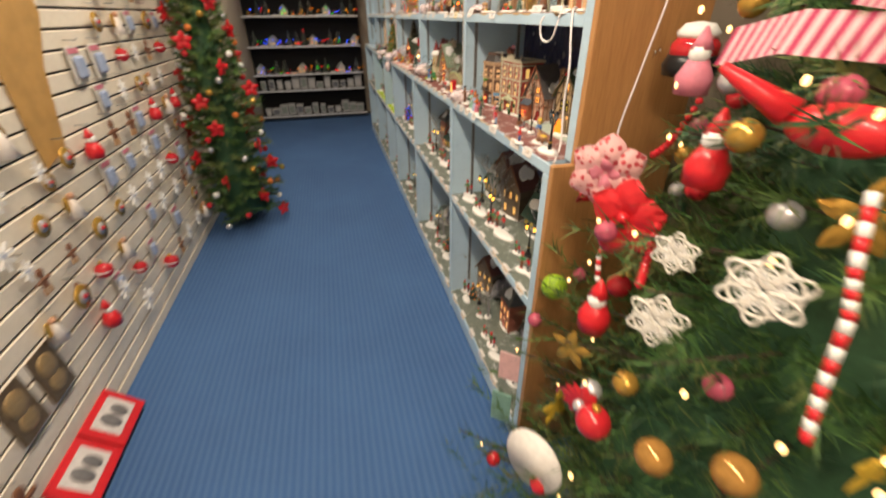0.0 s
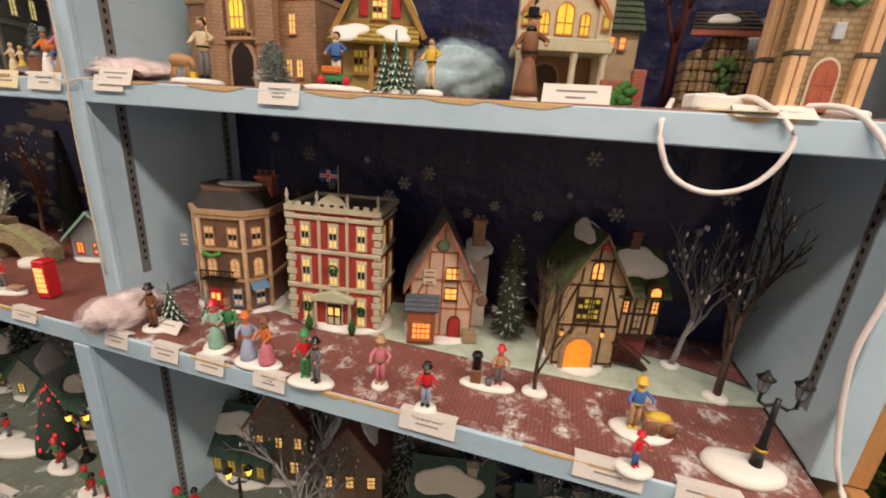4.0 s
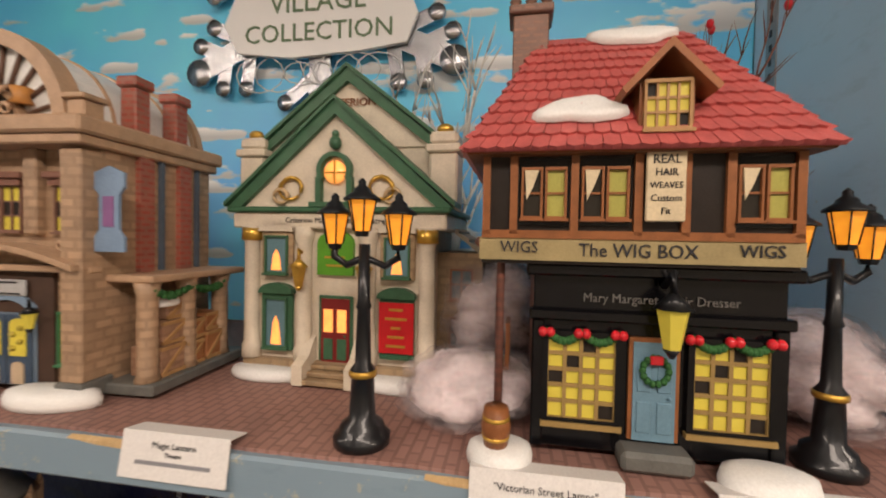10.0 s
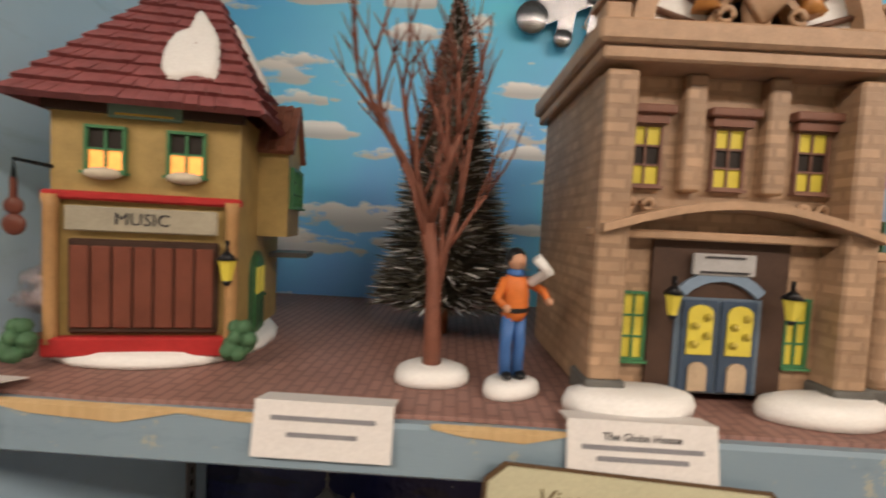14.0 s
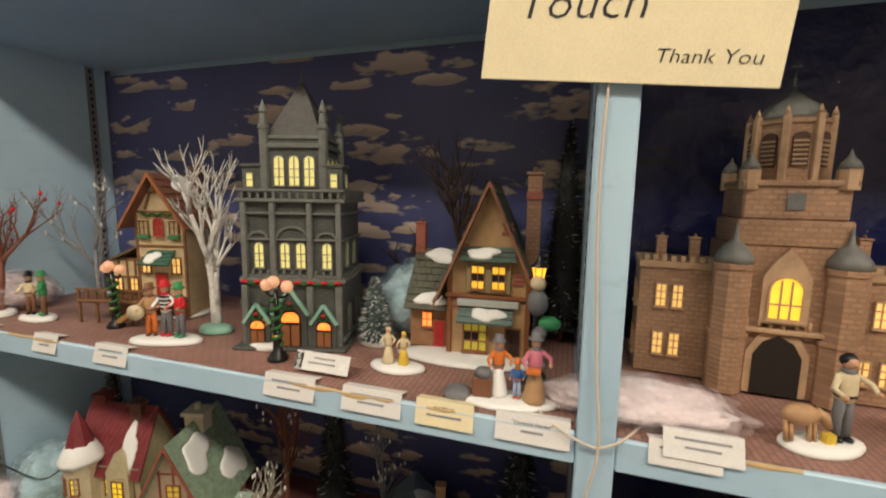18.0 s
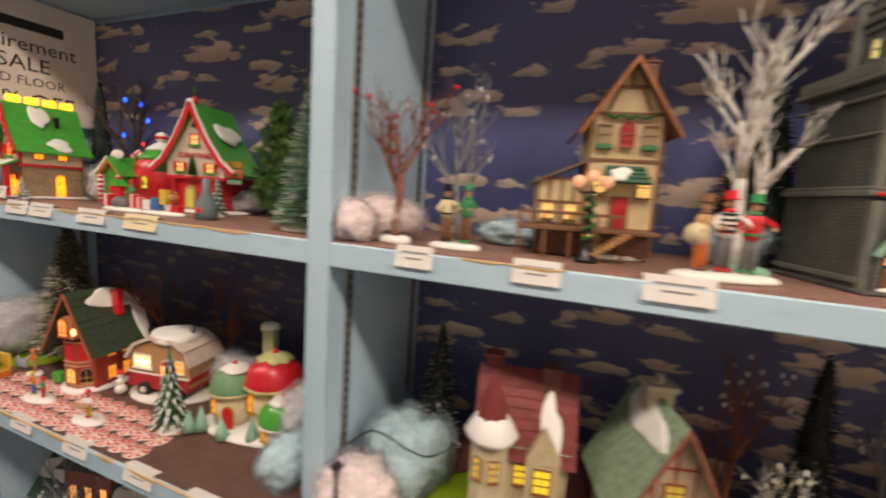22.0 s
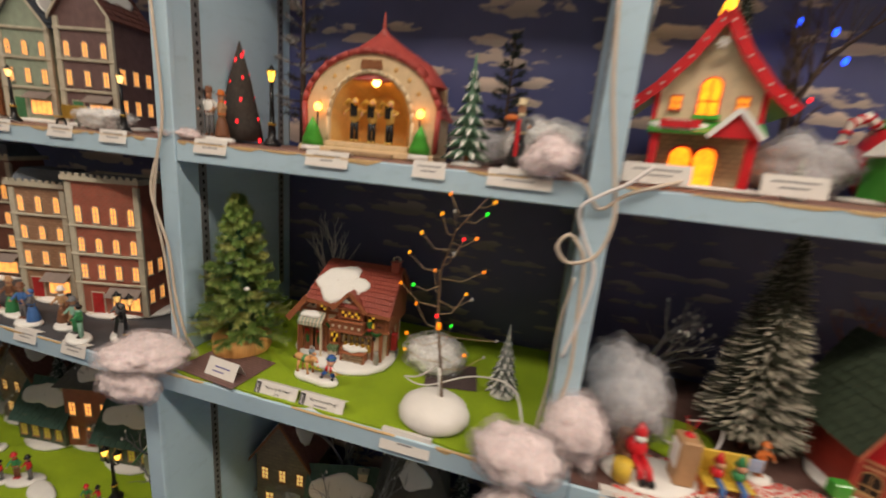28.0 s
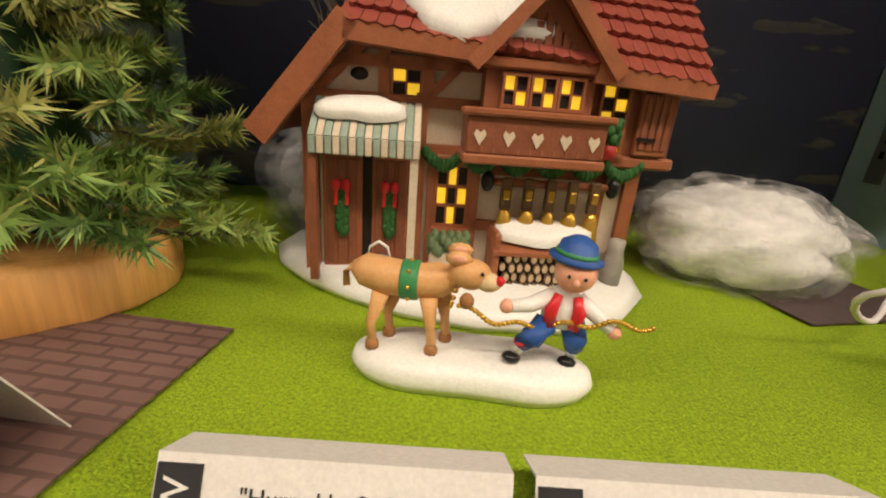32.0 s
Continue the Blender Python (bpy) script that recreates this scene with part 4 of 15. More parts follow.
def branchy(h, seed, spread=0.5, levels=4, r=0.0045, droop=0, lean=0, splits=3, trunk=0.3):
    """A bare twiggy tree as one tapered, forking mesh."""
    s, rnd = Form(), random.Random(seed)
    tips = []

    def grow(p, d, length, rad, level):
        pts, q, dd = [p], Vector(p), Vector(d)
        for _ in range(3):
            dd = (dd + Vector((rnd.uniform(-1, 1), rnd.uniform(-1, 1), rnd.uniform(-0.5, 0.6)))*0.14).normalized()
            q = q + dd*length/3
            pts.append(q.copy())
        s.tube(pts, [rad, rad*0.86, rad*0.74, rad*(0.6 if level else 0.25)], 6 if level > 1 else 4)
        if not level:
            tips.append(q.copy())
            return
        for i in range(splits + (1 if level > 2 else 0)):
            a = rnd.uniform(0, 6.28)
            side = Vector((cos(a), sin(a), 0))
            nd = (dd*rnd.uniform(0.6, 1) + side*spread*rnd.uniform(0.5, 1.1) + Vector((0, 0, 0.12 - droop))).normalized()
            start = pts[-1] if i < 2 else pts[rnd.choice((1, 2))]
            grow(start, nd, length*rnd.uniform(0.55, 0.78), rad*0.55, level - 1)

    grow(Vector((0, 0, 0)), Vector((lean, 0, 1)).normalized(), h*trunk, r, levels)
    k = h/max(v[2] for v in s.v)
    s.v = [(x*k, y*k, z*k) for x, y, z in s.v]
    return s, [t*k for t in tips]

BARK, BIRCH, BARK_RED, BARK_GREY = plain((0.07, 0.045, 0.035), 0.7, 0.4, 200, 0.5), plain((0.72, 0.7, 0.66), 0.6, 0.5, 120, 0.4), plain((0.22, 0.085, 0.055), 0.6, 0.3, 200, 0.4), plain((0.3, 0.3, 0.31), 0.7, 0.4, 200, 0.5)

def bare_tree(label, M, h, seed, mat, base=0, berries=None, frost=False, group="bare trees", **kw):
    t = thing("bare_tree", label, "model tree", M, group)
    s, tips = branchy(h, seed, **kw)
    part("twig_crown", s, mat, t)
    if base:
        part("snow_base", mound(Form(), base, base*0.85, base*0.45, 0, 0, 0, 0, seed), SNOW, t)
    rnd = random.Random(seed)
    if berries:
        b = Form()
        for p in rnd.sample(tips, min(len(tips), 9)):
            b.ball(0.0028, *p, 0, 6, 1, 1, 1.3)
        part("berry", b, berries, t)["kind"] = "stuff"
    if frost:
        b = Form()
        for p in rnd.sample(tips, min(len(tips), 24)):
            b.ball(0.0016, *(p*0.97), 0, 5, 1, 1, 2.4)
        part("frost", b, SNOW, t)["kind"] = "stuff"
    return t

def brush_shape(h, r, count, seed, spike=0.016, thick=0.0007, power=1, z0=0.08, snow=0.35, updown=0.15):
    """Wire-brush foliage: fine blades that stand out from a stem; mats: 0 needle, 1 tip of snow."""
    s, rnd = Form(), random.Random(seed)
    for _ in range(count):
        u = rnd.random() ** 1.35
        z = h*(z0 + (1 - z0)*u)
        a = rnd.uniform(0, 6.28319)
        reach = r*(1 - u) ** power*rnd.uniform(0.72, 1.05) + 0.002
        inner = max(0, reach - spike*rnd.uniform(0.8, 1.5))
        ca, sa = cos(a), sin(a)
        dz = rnd.uniform(-updown, updown*1.6)*spike
        p, q = Vector((inner*ca, inner*sa, z)), Vector((reach*ca, reach*sa, z + dz))
        side = Vector((-sa, ca, rnd.uniform(-0.6, 0.6))).normalized()*thick
        m = 1 if rnd.random() < snow else 0
        mid = p.lerp(q, 0.55)
        s.put([p - side, p + side, mid + side*1.4, mid - side*1.4, q], [(0, 1, 2, 3), (3, 2, 4)], m)
    return s

def brush_tree(label, M, h, r, needle, count=2200, seed=0, snow=0.35, base=None, spike=0.016, thick=0.0007, power=1, z0=0.08, snowmat=None, group="bottle-brush trees", core=None, name="brush_tree"):
    t = thing(name, label, "model tree", M, group)
    s = brush_shape(h, r, count, seed, spike, thick, power, z0, snow)
    c = Form()
    c.lathe([(r*0.6*(1 - k) ** power + 0.0006, h*(z0 + (1 - z0)*k)) for k in (0, 0.2, 0.4, 0.6, 0.8, 0.98)], 14, 0, None, True, wob=0.25, seed=seed)
    part("foliage_core", c, core or needle, t)
    part("needles", s, [needle, snowmat or SNOW], t)["kind"] = "stuff"
    part("trunk", Form().lathe([(0.003, 0), (0.0026, h*z0 + 0.01)], 8), WOODBROWN, t)
    if base == "snow":
        part("snow_base", mound(Form(), r*0.75, r*0.7, 0.008, 0, 0, 0, 0, seed), SNOW, t)
    elif base == "wood":
        part("wood_slice", Form().lathe([(r*0.5, 0), (r*0.52, 0.003), (r*0.52, 0.012), (r*0.49, 0.014)], 26, wob=0.06), SLICE, t, "pale wooden slice stand")
    return t

def tiered_tree(label, M, h, r, mat, tiers=7, seed=0, snow=True, base=True, snowmat=None, group="moulded fir trees"):
    """A moulded fir with drooping boughs in tiers, each bough tipped with snow."""
    t = thing("fir_tree", label, "model tree", M, group)
    rnd, s, w = random.Random(seed), Form(), Form()
    s.lathe([(r*0.3, h*0.1), (r*0.25, h*0.3), (0.001, h)], 8)
    for i in range(tiers):
        u = i/tiers
        z, rr = h*(0.12 + 0.82*u), r*(1 - u*0.93)
        n = max(5, int(11 - 6*u))
        for k in range(n):
            a = 6.28319*(k + 0.5*(i % 2))/n + rnd.uniform(-0.1, 0.1)
            T = pose(0, 0, z, 0, 0, math.degrees(a))
            ln, wd, drop = rr*rnd.uniform(0.9, 1.08), rr*2.6/n, h*0.06
            top = [(ln*0.15, 0, h*0.05), (ln*0.6, -wd*0.55, h*0.005), (ln, 0, -drop), (ln*0.6, wd*0.55, h*0.005), (ln*0.55, 0, h*0.028), (ln*0.5, 0, -drop*0.9)]
            s.put(top, [(0, 1, 4), (1, 2, 4), (4, 2, 3), (0, 4, 3), (0, 5, 1), (1, 5, 2), (2, 5, 3), (3, 5, 0)], 0, True, T)
            if snow:
                e = h*0.004
                w.put([(ln*0.45, 0, h*0.032 + e), (ln*0.68, -wd*0.4, e), (ln*1.01, 0, -drop + e), (ln*0.68, wd*0.4, e)], [(0, 1, 2, 3)], 0, True, T)
    part("crown", s, mat, t)
    if snow:
        part("snow_tips", w, snowmat or SNOW, t)["kind"] = "stuff"
    part("trunk", Form().lathe([(r*0.12, 0), (r*0.1, h*0.15)], 8), WOODBROWN, t)
    if base:
        part("snow_base", mound(Form(), r*0.6, r*0.55, 0.006, 0, 0, 0, 0, seed), SNOW, t)
    return t

def cotton(M, rx, ry, rz, seed=0, mat=None, label="white cotton wool clump teased out as snow", n=12, fuzz=450, group="cotton wool snow"):
    """Teased cotton wool: soft lumps inside a thin veil, with loose fibres."""
    rnd, s = random.Random(seed), Form()
    off = Vector((seed*3.7, seed*1.3, seed*0.7))
    for veil, grow, seg in ((0, 1, 44), (1, 1.06, 36), (1, 1.14, 32), (1, 1.24, 28)):
        b, o = Form().ball(1, 0, 0, 0, veil, seg), len(s.v)
        for p in b.v:
            v = Vector(p)
            a = v*1.5 + off
            f = grow*min(1.12, 0.84 + 0.26*noise.noise(a*0.7) + 0.4*(abs(noise.noise(a)) + 0.5*abs(noise.noise(a*2.2)) + 0.12*noise.noise(a*6)))
            s.v.append((v.x*rx*f, v.y*ry*f, max(rz*(0.45 + 0.5*v.z*f), 0.0004)))
        s.f += [tuple(j + o for j in f) for f in b.f]
        s.m += b.m
        s.s += b.s
    body, hair = len(s.v), Form()
    m = min(rx, ry, rz)
    for _ in range(fuzz):
        p = Vector(s.v[rnd.randrange(body)])
        d = (p - Vector((0, 0, rz*0.45))).normalized()
        d = (d + Vector((rnd.uniform(-1, 1), rnd.uniform(-1, 1), rnd.uniform(-1, 1)))*1.2).normalized()
        e = p + d*m*rnd.uniform(0.05, 0.18)
        g = e + Vector((rnd.uniform(-1, 1), rnd.uniform(-1, 1), rnd.uniform(-1, 0.6)))*m*0.16
        w = d.cross(Vector((0.3, 0.5, 0.8))).normalized()*0.0001
        e.z, g.z = max(e.z, 0.0003), max(g.z, 0.0003)
        hair.put([p - w, p + w, e + w, e - w, g], [(0, 1, 2, 3), (3, 2, 4)], 0)
    ob = part("cotton_clump", s, [mat or COTTON, VEILS[(mat or COTTON).name]])
    ob.matrix_basis = M
    part("loose_fibre", hair, VEILS[(mat or COTTON).name], ob)["kind"] = "stuff"
    return tagged(ob, label, "cotton wool", group)

def price_tag(y, level, w=0.062, h=0.022, text=(), tilt=-14.0, mat=None, new_mark=False, drop=0.85, dx=0, roll=0):
    """A card on the front edge of a shelf; text: its lines, or bars where it cannot be read."""
    x = (XC if level in "ABC" else XD) - 0.006 - dx
    z = Z_SHELVES[level] + 0.004
    t = thing("price_tag", "small white price card on the shelf edge", "price tag", pose(x, y, z - h*drop, tilt, roll, -90) @ Matrix.Scale(0.94 if level == "C" else 1, 4), "price tags on the shelf edges")
    part("card", Form().box(-w/2, w/2, -0.0005, 0, 0, h), mat or CARD, t)
    part("fold", Form().box(-w/2, w/2, 0, 0.012, h - 0.0006, h), mat or CARD, t)
    lines = text or (0.7, 0.45)
    for i, line in enumerate(lines):
        zz = h*(0.78 - 0.56*(i + 0.3)/max(1, len(lines)))
        if isinstance(line, str):
            lettering(line, h*0.19 if i == 0 else h*0.13, pose(w*0.04 if new_mark else 0, -0.0008, zz, 90, 0, 0), INK, t, 0.0001)
        else:
            part("writing", Form().box(-w*line/2, w*line/2, -0.0009, -0.0005, zz - h*0.04, zz + h*0.04), GREYINK, t)
    if new_mark:
        k = part("new_flag", Form().box(-w/2 + 0.0005, -w/2 + 0.0095, -0.001, -0.0005, 0.001, h - 0.002), INK, t, "black flag")
        lettering("NEW", 0.0075, pose(-w/2 + 0.005, -0.0012, h/2, 90, -90, 0), WHITE, k, 0.0001)
        part("initial_box", Form().box(w*0.33, w*0.44, -0.001, -0.0005, h*0.25, h*0.6), WHITE, t)
    return t

def cord(label, pts, r, mat, name="loose_cable", smooth=5):
    """A cable along a smooth line through the given points."""
    p = [Vector(q) for q in pts]
    out = []
    for i in range(len(p) - 1):
        a, b, c, d = p[max(i - 1, 0)], p[i], p[i + 1], p[min(i + 2, len(p) - 1)]
        for k in range(smooth):
            u = k/smooth
            out.append(0.5*((2*b) + (c - a)*u + (2*a - 5*b + 4*c - d)*u*u + (3*b - a - 3*c + d)*u ** 3))
    out.append(p[-1])
    ob = part(name, Form().tube(out, r, 6), mat)
    return tagged(ob, label, "cable")

def sheet(name, x0, x1, y0, y1, z, t, mat, label, category="mat", wave=0, seed=0):
    s, rnd, n = Form(), random.Random(seed), 24
    front = [x0 + rnd.uniform(-1, 1)*wave for _ in range(n + 1)]
    ys = [y0 + (y1 - y0)*i/n for i in range(n + 1)]
    v = [(front[i], ys[i], z) for i in range(n + 1)] + [(front[i], ys[i], z + t) for i in range(n + 1)] + [(x1, y, z + t) for y in ys] + [(x1, y, z) for y in ys]
    m = n + 1
    f = [(j*m + i, (j + 1)*m + i, (j + 1)*m + i + 1, j*m + i + 1) for j in range(3) for i in range(n)]
    f += [(3*m + i, i, i + 1, 3*m + i + 1) for i in range(n)] + [(0, 3*m, 2*m, m), (n, m + n, 2*m + n, 3*m + n)]
    s.put(v, f)
    return tagged(part(name, s, mat), label, category)

def street_lamp(label, M, h, heads, lit=None, group="model street lamps", garland=False, globes=False):
    """A small black cast lamp post; heads: one, two or three lanterns on arms."""
    t = thing("street_lamp", label, "model lamp", M, group)
    k = h/0.13
    p = Form().lathe([(0.013*k, 0), (0.0132*k, 0.004*k), (0.0105*k, 0.006*k), (0.01*k, 0.009*k), (0.0062*k, 0.012*k), (0.0052*k, 0.03*k), (0.006*k, 0.031*k), (0.006*k, 0.034*k), (0.0038*k, 0.037*k), (0.003*k, 0.062*k), (0.0038*k, 0.063*k), (0.0029*k, 0.066*k), (0.0026*k, 0.092*k)], 14)
    part("post", p, IRON, t, "black post")
    part("ring", Form().lathe([(0.0063*k, 0.031*k), (0.0066*k, 0.0325*k), (0.0063*k, 0.034*k)], 14), GOLD, t, "gilt ring")
    spots = {1: [(0, 0, 0.094)], 2: [(-0.016, 0, 0.098), (0.016, 0, 0.098)], 3: [(-0.0155, 0.002, 0.092), (0, -0.004, 0.098), (0.0155, 0.002, 0.092)]}[heads]
    for x, y, z in spots:
        x, y, z = x*k, y*k, z*k
        head = shift((x, y, z)) @ Matrix.Scale(0.85, 4)
        if heads > 1 and x:
            part("arm", Form().tube([(0, 0, 0.086*k), (x*0.6, y, 0.082*k), (x, y, 0.086*k), (x, y, z)], 0.0018*k, 6), IRON, t)
        if globes:
            part("globe", Form().ball(0.0078*k, x, y, z + 0.005*k, 0, 12), lit or LIT_PALE, t, "round lit globe")
            continue
        lan = part("lantern", Form().lathe([(0.0035*k, -0.003*k), (0.0045*k, 0)], 6, 0, None, False), IRON, t, "", head)
        part("lantern_glass", Form().lathe([(0.0045*k, 0), (0.0075*k, 0.016*k)], 6, 0, None, False), lit or AMBER, lan, "amber glass")
        part("lantern_roof", Form().lathe([(0.0098*k, 0.016*k), (0.0098*k, 0.0172*k), (0.005*k, 0.0205*k), (0.0046*k, 0.022*k), (0.0022*k, 0.024*k), (0.0022*k, 0.0262*k), (0.0004, 0.028*k)], 12), IRON, lan)
        bars = Form()
        for i in range(6):
            a = 6.28319*i/6
            bars.tube([(0.0047*k*cos(a), 0.0047*k*sin(a), 0), (0.0077*k*cos(a), 0.0077*k*sin(a), 0.016*k)], 0.0005*k, 4)
        part("lantern_bar", bars, IRON, lan)
    if garland:
        g = Form()
        for i in range(60):
            a, z = i*0.5, (0.02 + 0.06*i/60)*k
            g.ball(0.0028*k, 0.0055*k*cos(a), 0.0055*k*sin(a), z, 0, 6)
        part("garland", g, WREATH_G, t, "green garland wound round the post")
    return t

def wreath(parent, x, z, r, y=-0.002, bow=None):
    n, s = 14, Form()
    for i in range(n):
        a = 6.28319*i/n
        s.ball(r*0.3, x + r*cos(a), y, z + r*sin(a), 0, 6)
    w = part("wreath", s, WREATH_G, parent, "green wreath")
    if bow:
        part("bow", Form().box(x - r*0.5, x + r*0.5, y - 0.002, y, z + r*0.5, z + r*1.2, bev=0.0006), bow, w, "red bow")
    return w

def swag(parent, x0, x1, z, n=4, drop=0.004, y=-0.003, bows=True):
    s = Form()
    for i in range(n*8 + 1):
        u = i/8
        s.ball(0.0021, x0 + (x1 - x0)*u/n, y, z - drop*sin(pi*(u % 1)), 0, 6)
    g = part("garland", s, WREATH_G, parent, "green garland")
    if bows:
        for i in range(n + 1):
            x = x0 + (x1 - x0)*i/n
            part("bow", Form().ball(0.0024, x - 0.0018, y - 0.001, z, 0, 8).ball(0.0024, x + 0.0018, y - 0.001, z, 0, 8), BRIGHT_RED, g, "red bow")

def pine(label, M, h, r, needles, limbs=70, seed=0, nl=0.012, per=46, thick=0.0006, z0=0.14, trunk_r=0.004, power=0.9, droop=0, group="decorated trees", name="christmas_tree", bark=None, limb_r=0.0012, core=0, category="model tree"):
    """A branched fir: every limb carries side twigs that bristle with needles; needles: two or three materials."""
    t = thing(name, label, category, M, group)
    rnd, s, w = random.Random(seed), Form(), Form()
    w.lathe([(trunk_r, 0), (trunk_r*0.9, h*0.3), (trunk_r*0.3, h*0.97)], 8)
    ends = []
    for i in range(limbs):
        u = (i + rnd.random())/limbs
        a = i*2.39996 + rnd.uniform(-0.3, 0.3)
        z = h*(z0 + (0.97 - z0)*u)
        ln = r*(1 - u) ** power*rnd.uniform(0.72, 1.08) + h*0.02
        ca, sa = cos(a), sin(a)
        rise = h*0.05*(0.3 + u) - droop*ln
        p0, p2 = Vector((0, 0, z)), Vector((ca*ln, sa*ln, z + rise))
        p1 = p0.lerp(p2, 0.55) + Vector((0, 0, -0.06*ln))
        w.tube([p0, p1, p2], [limb_r, limb_r*0.8, limb_r*0.5], 4)
        ends.append(p2)
        twigs = [(p0.lerp(p1, 0.35), p1), (p1, p2)]
        for k in (-1, 1, -1, 1):
            b = p0.lerp(p2, rnd.uniform(0.4, 0.8))
            d = Vector((ca - k*sa*0.9, sa + k*ca*0.9, rnd.uniform(-0.1, 0.35))).normalized()
            twigs.append((b, b + d*ln*rnd.uniform(0.22, 0.4)))
        m = rnd.choice(range(len(needles)))
        for j, (b, e) in enumerate(twigs):
            d = (e - b).normalized()
            n = per if j < 2 else per // 2
            for _ in range(n):
                q = b.lerp(e, rnd.random())
                v = Vector((rnd.gauss(0, 1), rnd.gauss(0, 1), rnd.gauss(0, 1)))
                v = (v - d*v.dot(d)).normalized()
                tip = q + (v*0.85 + d*rnd.uniform(0.2, 1))*nl*rnd.uniform(0.7, 1.15)
                side = v.cross(d)*thick
                s.put([q - side, q + side, tip], [(0, 1, 2)], m if rnd.random() < 0.7 else rnd.randrange(len(needles)))
    if core:
        part("foliage_core", Form().lathe([(r*core*(1 - k) ** power, h*(z0 + (0.95 - z0)*k)) for k in (0, 0.15, 0.3, 0.5, 0.7, 0.85, 0.99)], 22, 0, None, True, wob=0.3, seed=seed), PINE_C, t)
    part("trunk", w, bark or BARK, t)
    part("needles", s, needles, t)["kind"] = "stuff"
    return t, ends

def lit_bulb(parent, p, r, mat, name="bulb"):
    return part(name, Form().ball(r, p[0], p[1], p[2], 0, 8, 0.85, 0.85, 1.35), mat, parent)

PINE_A, PINE_B, PINE_C = plain((0.055, 0.13, 0.035), 0.55, 0.35, 90), plain((0.1, 0.19, 0.05), 0.55, 0.35, 90), plain((0.03, 0.085, 0.04), 0.55, 0.35, 90)
BULBS = {"red": glow((1, 0.012, 0.02), 3), "green": glow((0.02, 1, 0.03), 1.8), "amber": glow((1, 0.24, 0.003), 1.7), "yellow": glow((1, 0.38, 0.008), 1.7), "blue": glow((0.01, 0.06, 1), 6), "warm": glow((1, 0.6, 0.24), 3.5)}
BEIGE = plain((0.62, 0.53, 0.44), 0.5, 0.1, 60)
WCORD = plain((0.78, 0.74, 0.74), 0.45, 0.05, 40)

# ---- shelf E, first bay: the Victorian street ----
ZE = Z_SHELVES["E"] + 0.0025
sheet("shelf_mat", XD + 0.002, XB - 0.002, UPRIGHTS[0] + 0.016, UPRIGHTS[1] - 0.016, Z_SHELVES["E"], 0.002, BROWN_MAT, "brown paving-stone paper laid on the shelf", "shelf mat", 0.0012, 3)

def rim(s, r0, r1, y0, y1, zc, a0=0, a1=pi, n=18, mat=0, x=0):
    for i in range(n):
        p, q = a0 + (a1 - a0)*i/n, a0 + (a1 - a0)*(i + 1)/n
        s.prism([(x + r0*cos(p), zc + r0*sin(p)), (x + r1*cos(p), zc + r1*sin(p)), (x + r1*cos(q), zc + r1*sin(q)), (x + r0*cos(q), zc + r0*sin(q))], y0, y1, mat)
    return s

def wall_lantern(parent, x, z, y=-0.004, k=1, glass=None, metal=None):
    l = part("wall_lantern", Form().tube([(x, 0, z + 0.012*k), (x, y, z + 0.015*k), (x, y, z + 0.011*k)], 0.0009*k, 5), metal or IRON, parent)
    part("lantern_glass", Form().lathe([(0.0018*k, z), (0.0034*k, z + 0.008*k)], 6, 0, shift((x, y, 0)), False), glass or YELLOW, l)
    part("lantern_cap", Form().lathe([(0.0042*k, z + 0.008*k), (0.0008, z + 0.0115*k)], 8, 0, shift((x, y, 0))).lathe([(0.0009, z - 0.002*k), (0.002*k, z)], 6, 0, shift((x, y, 0))), metal or IRON, l)
    return l

def scroll(parent, x, z, k, flip, mat, y=-0.002):
    pts = []
    for i in range(16):
        a = i*0.45
        r = k*(1 - i/18)
        pts.append((x + flip*(r*cos(a)*0.55 + i*k*0.03), y, z + r*sin(a)*0.5))
    part("scroll", Form().tube(pts, [0.0016*(1 - 0.6*i/16) for i in range(16)], 6), mat, parent)

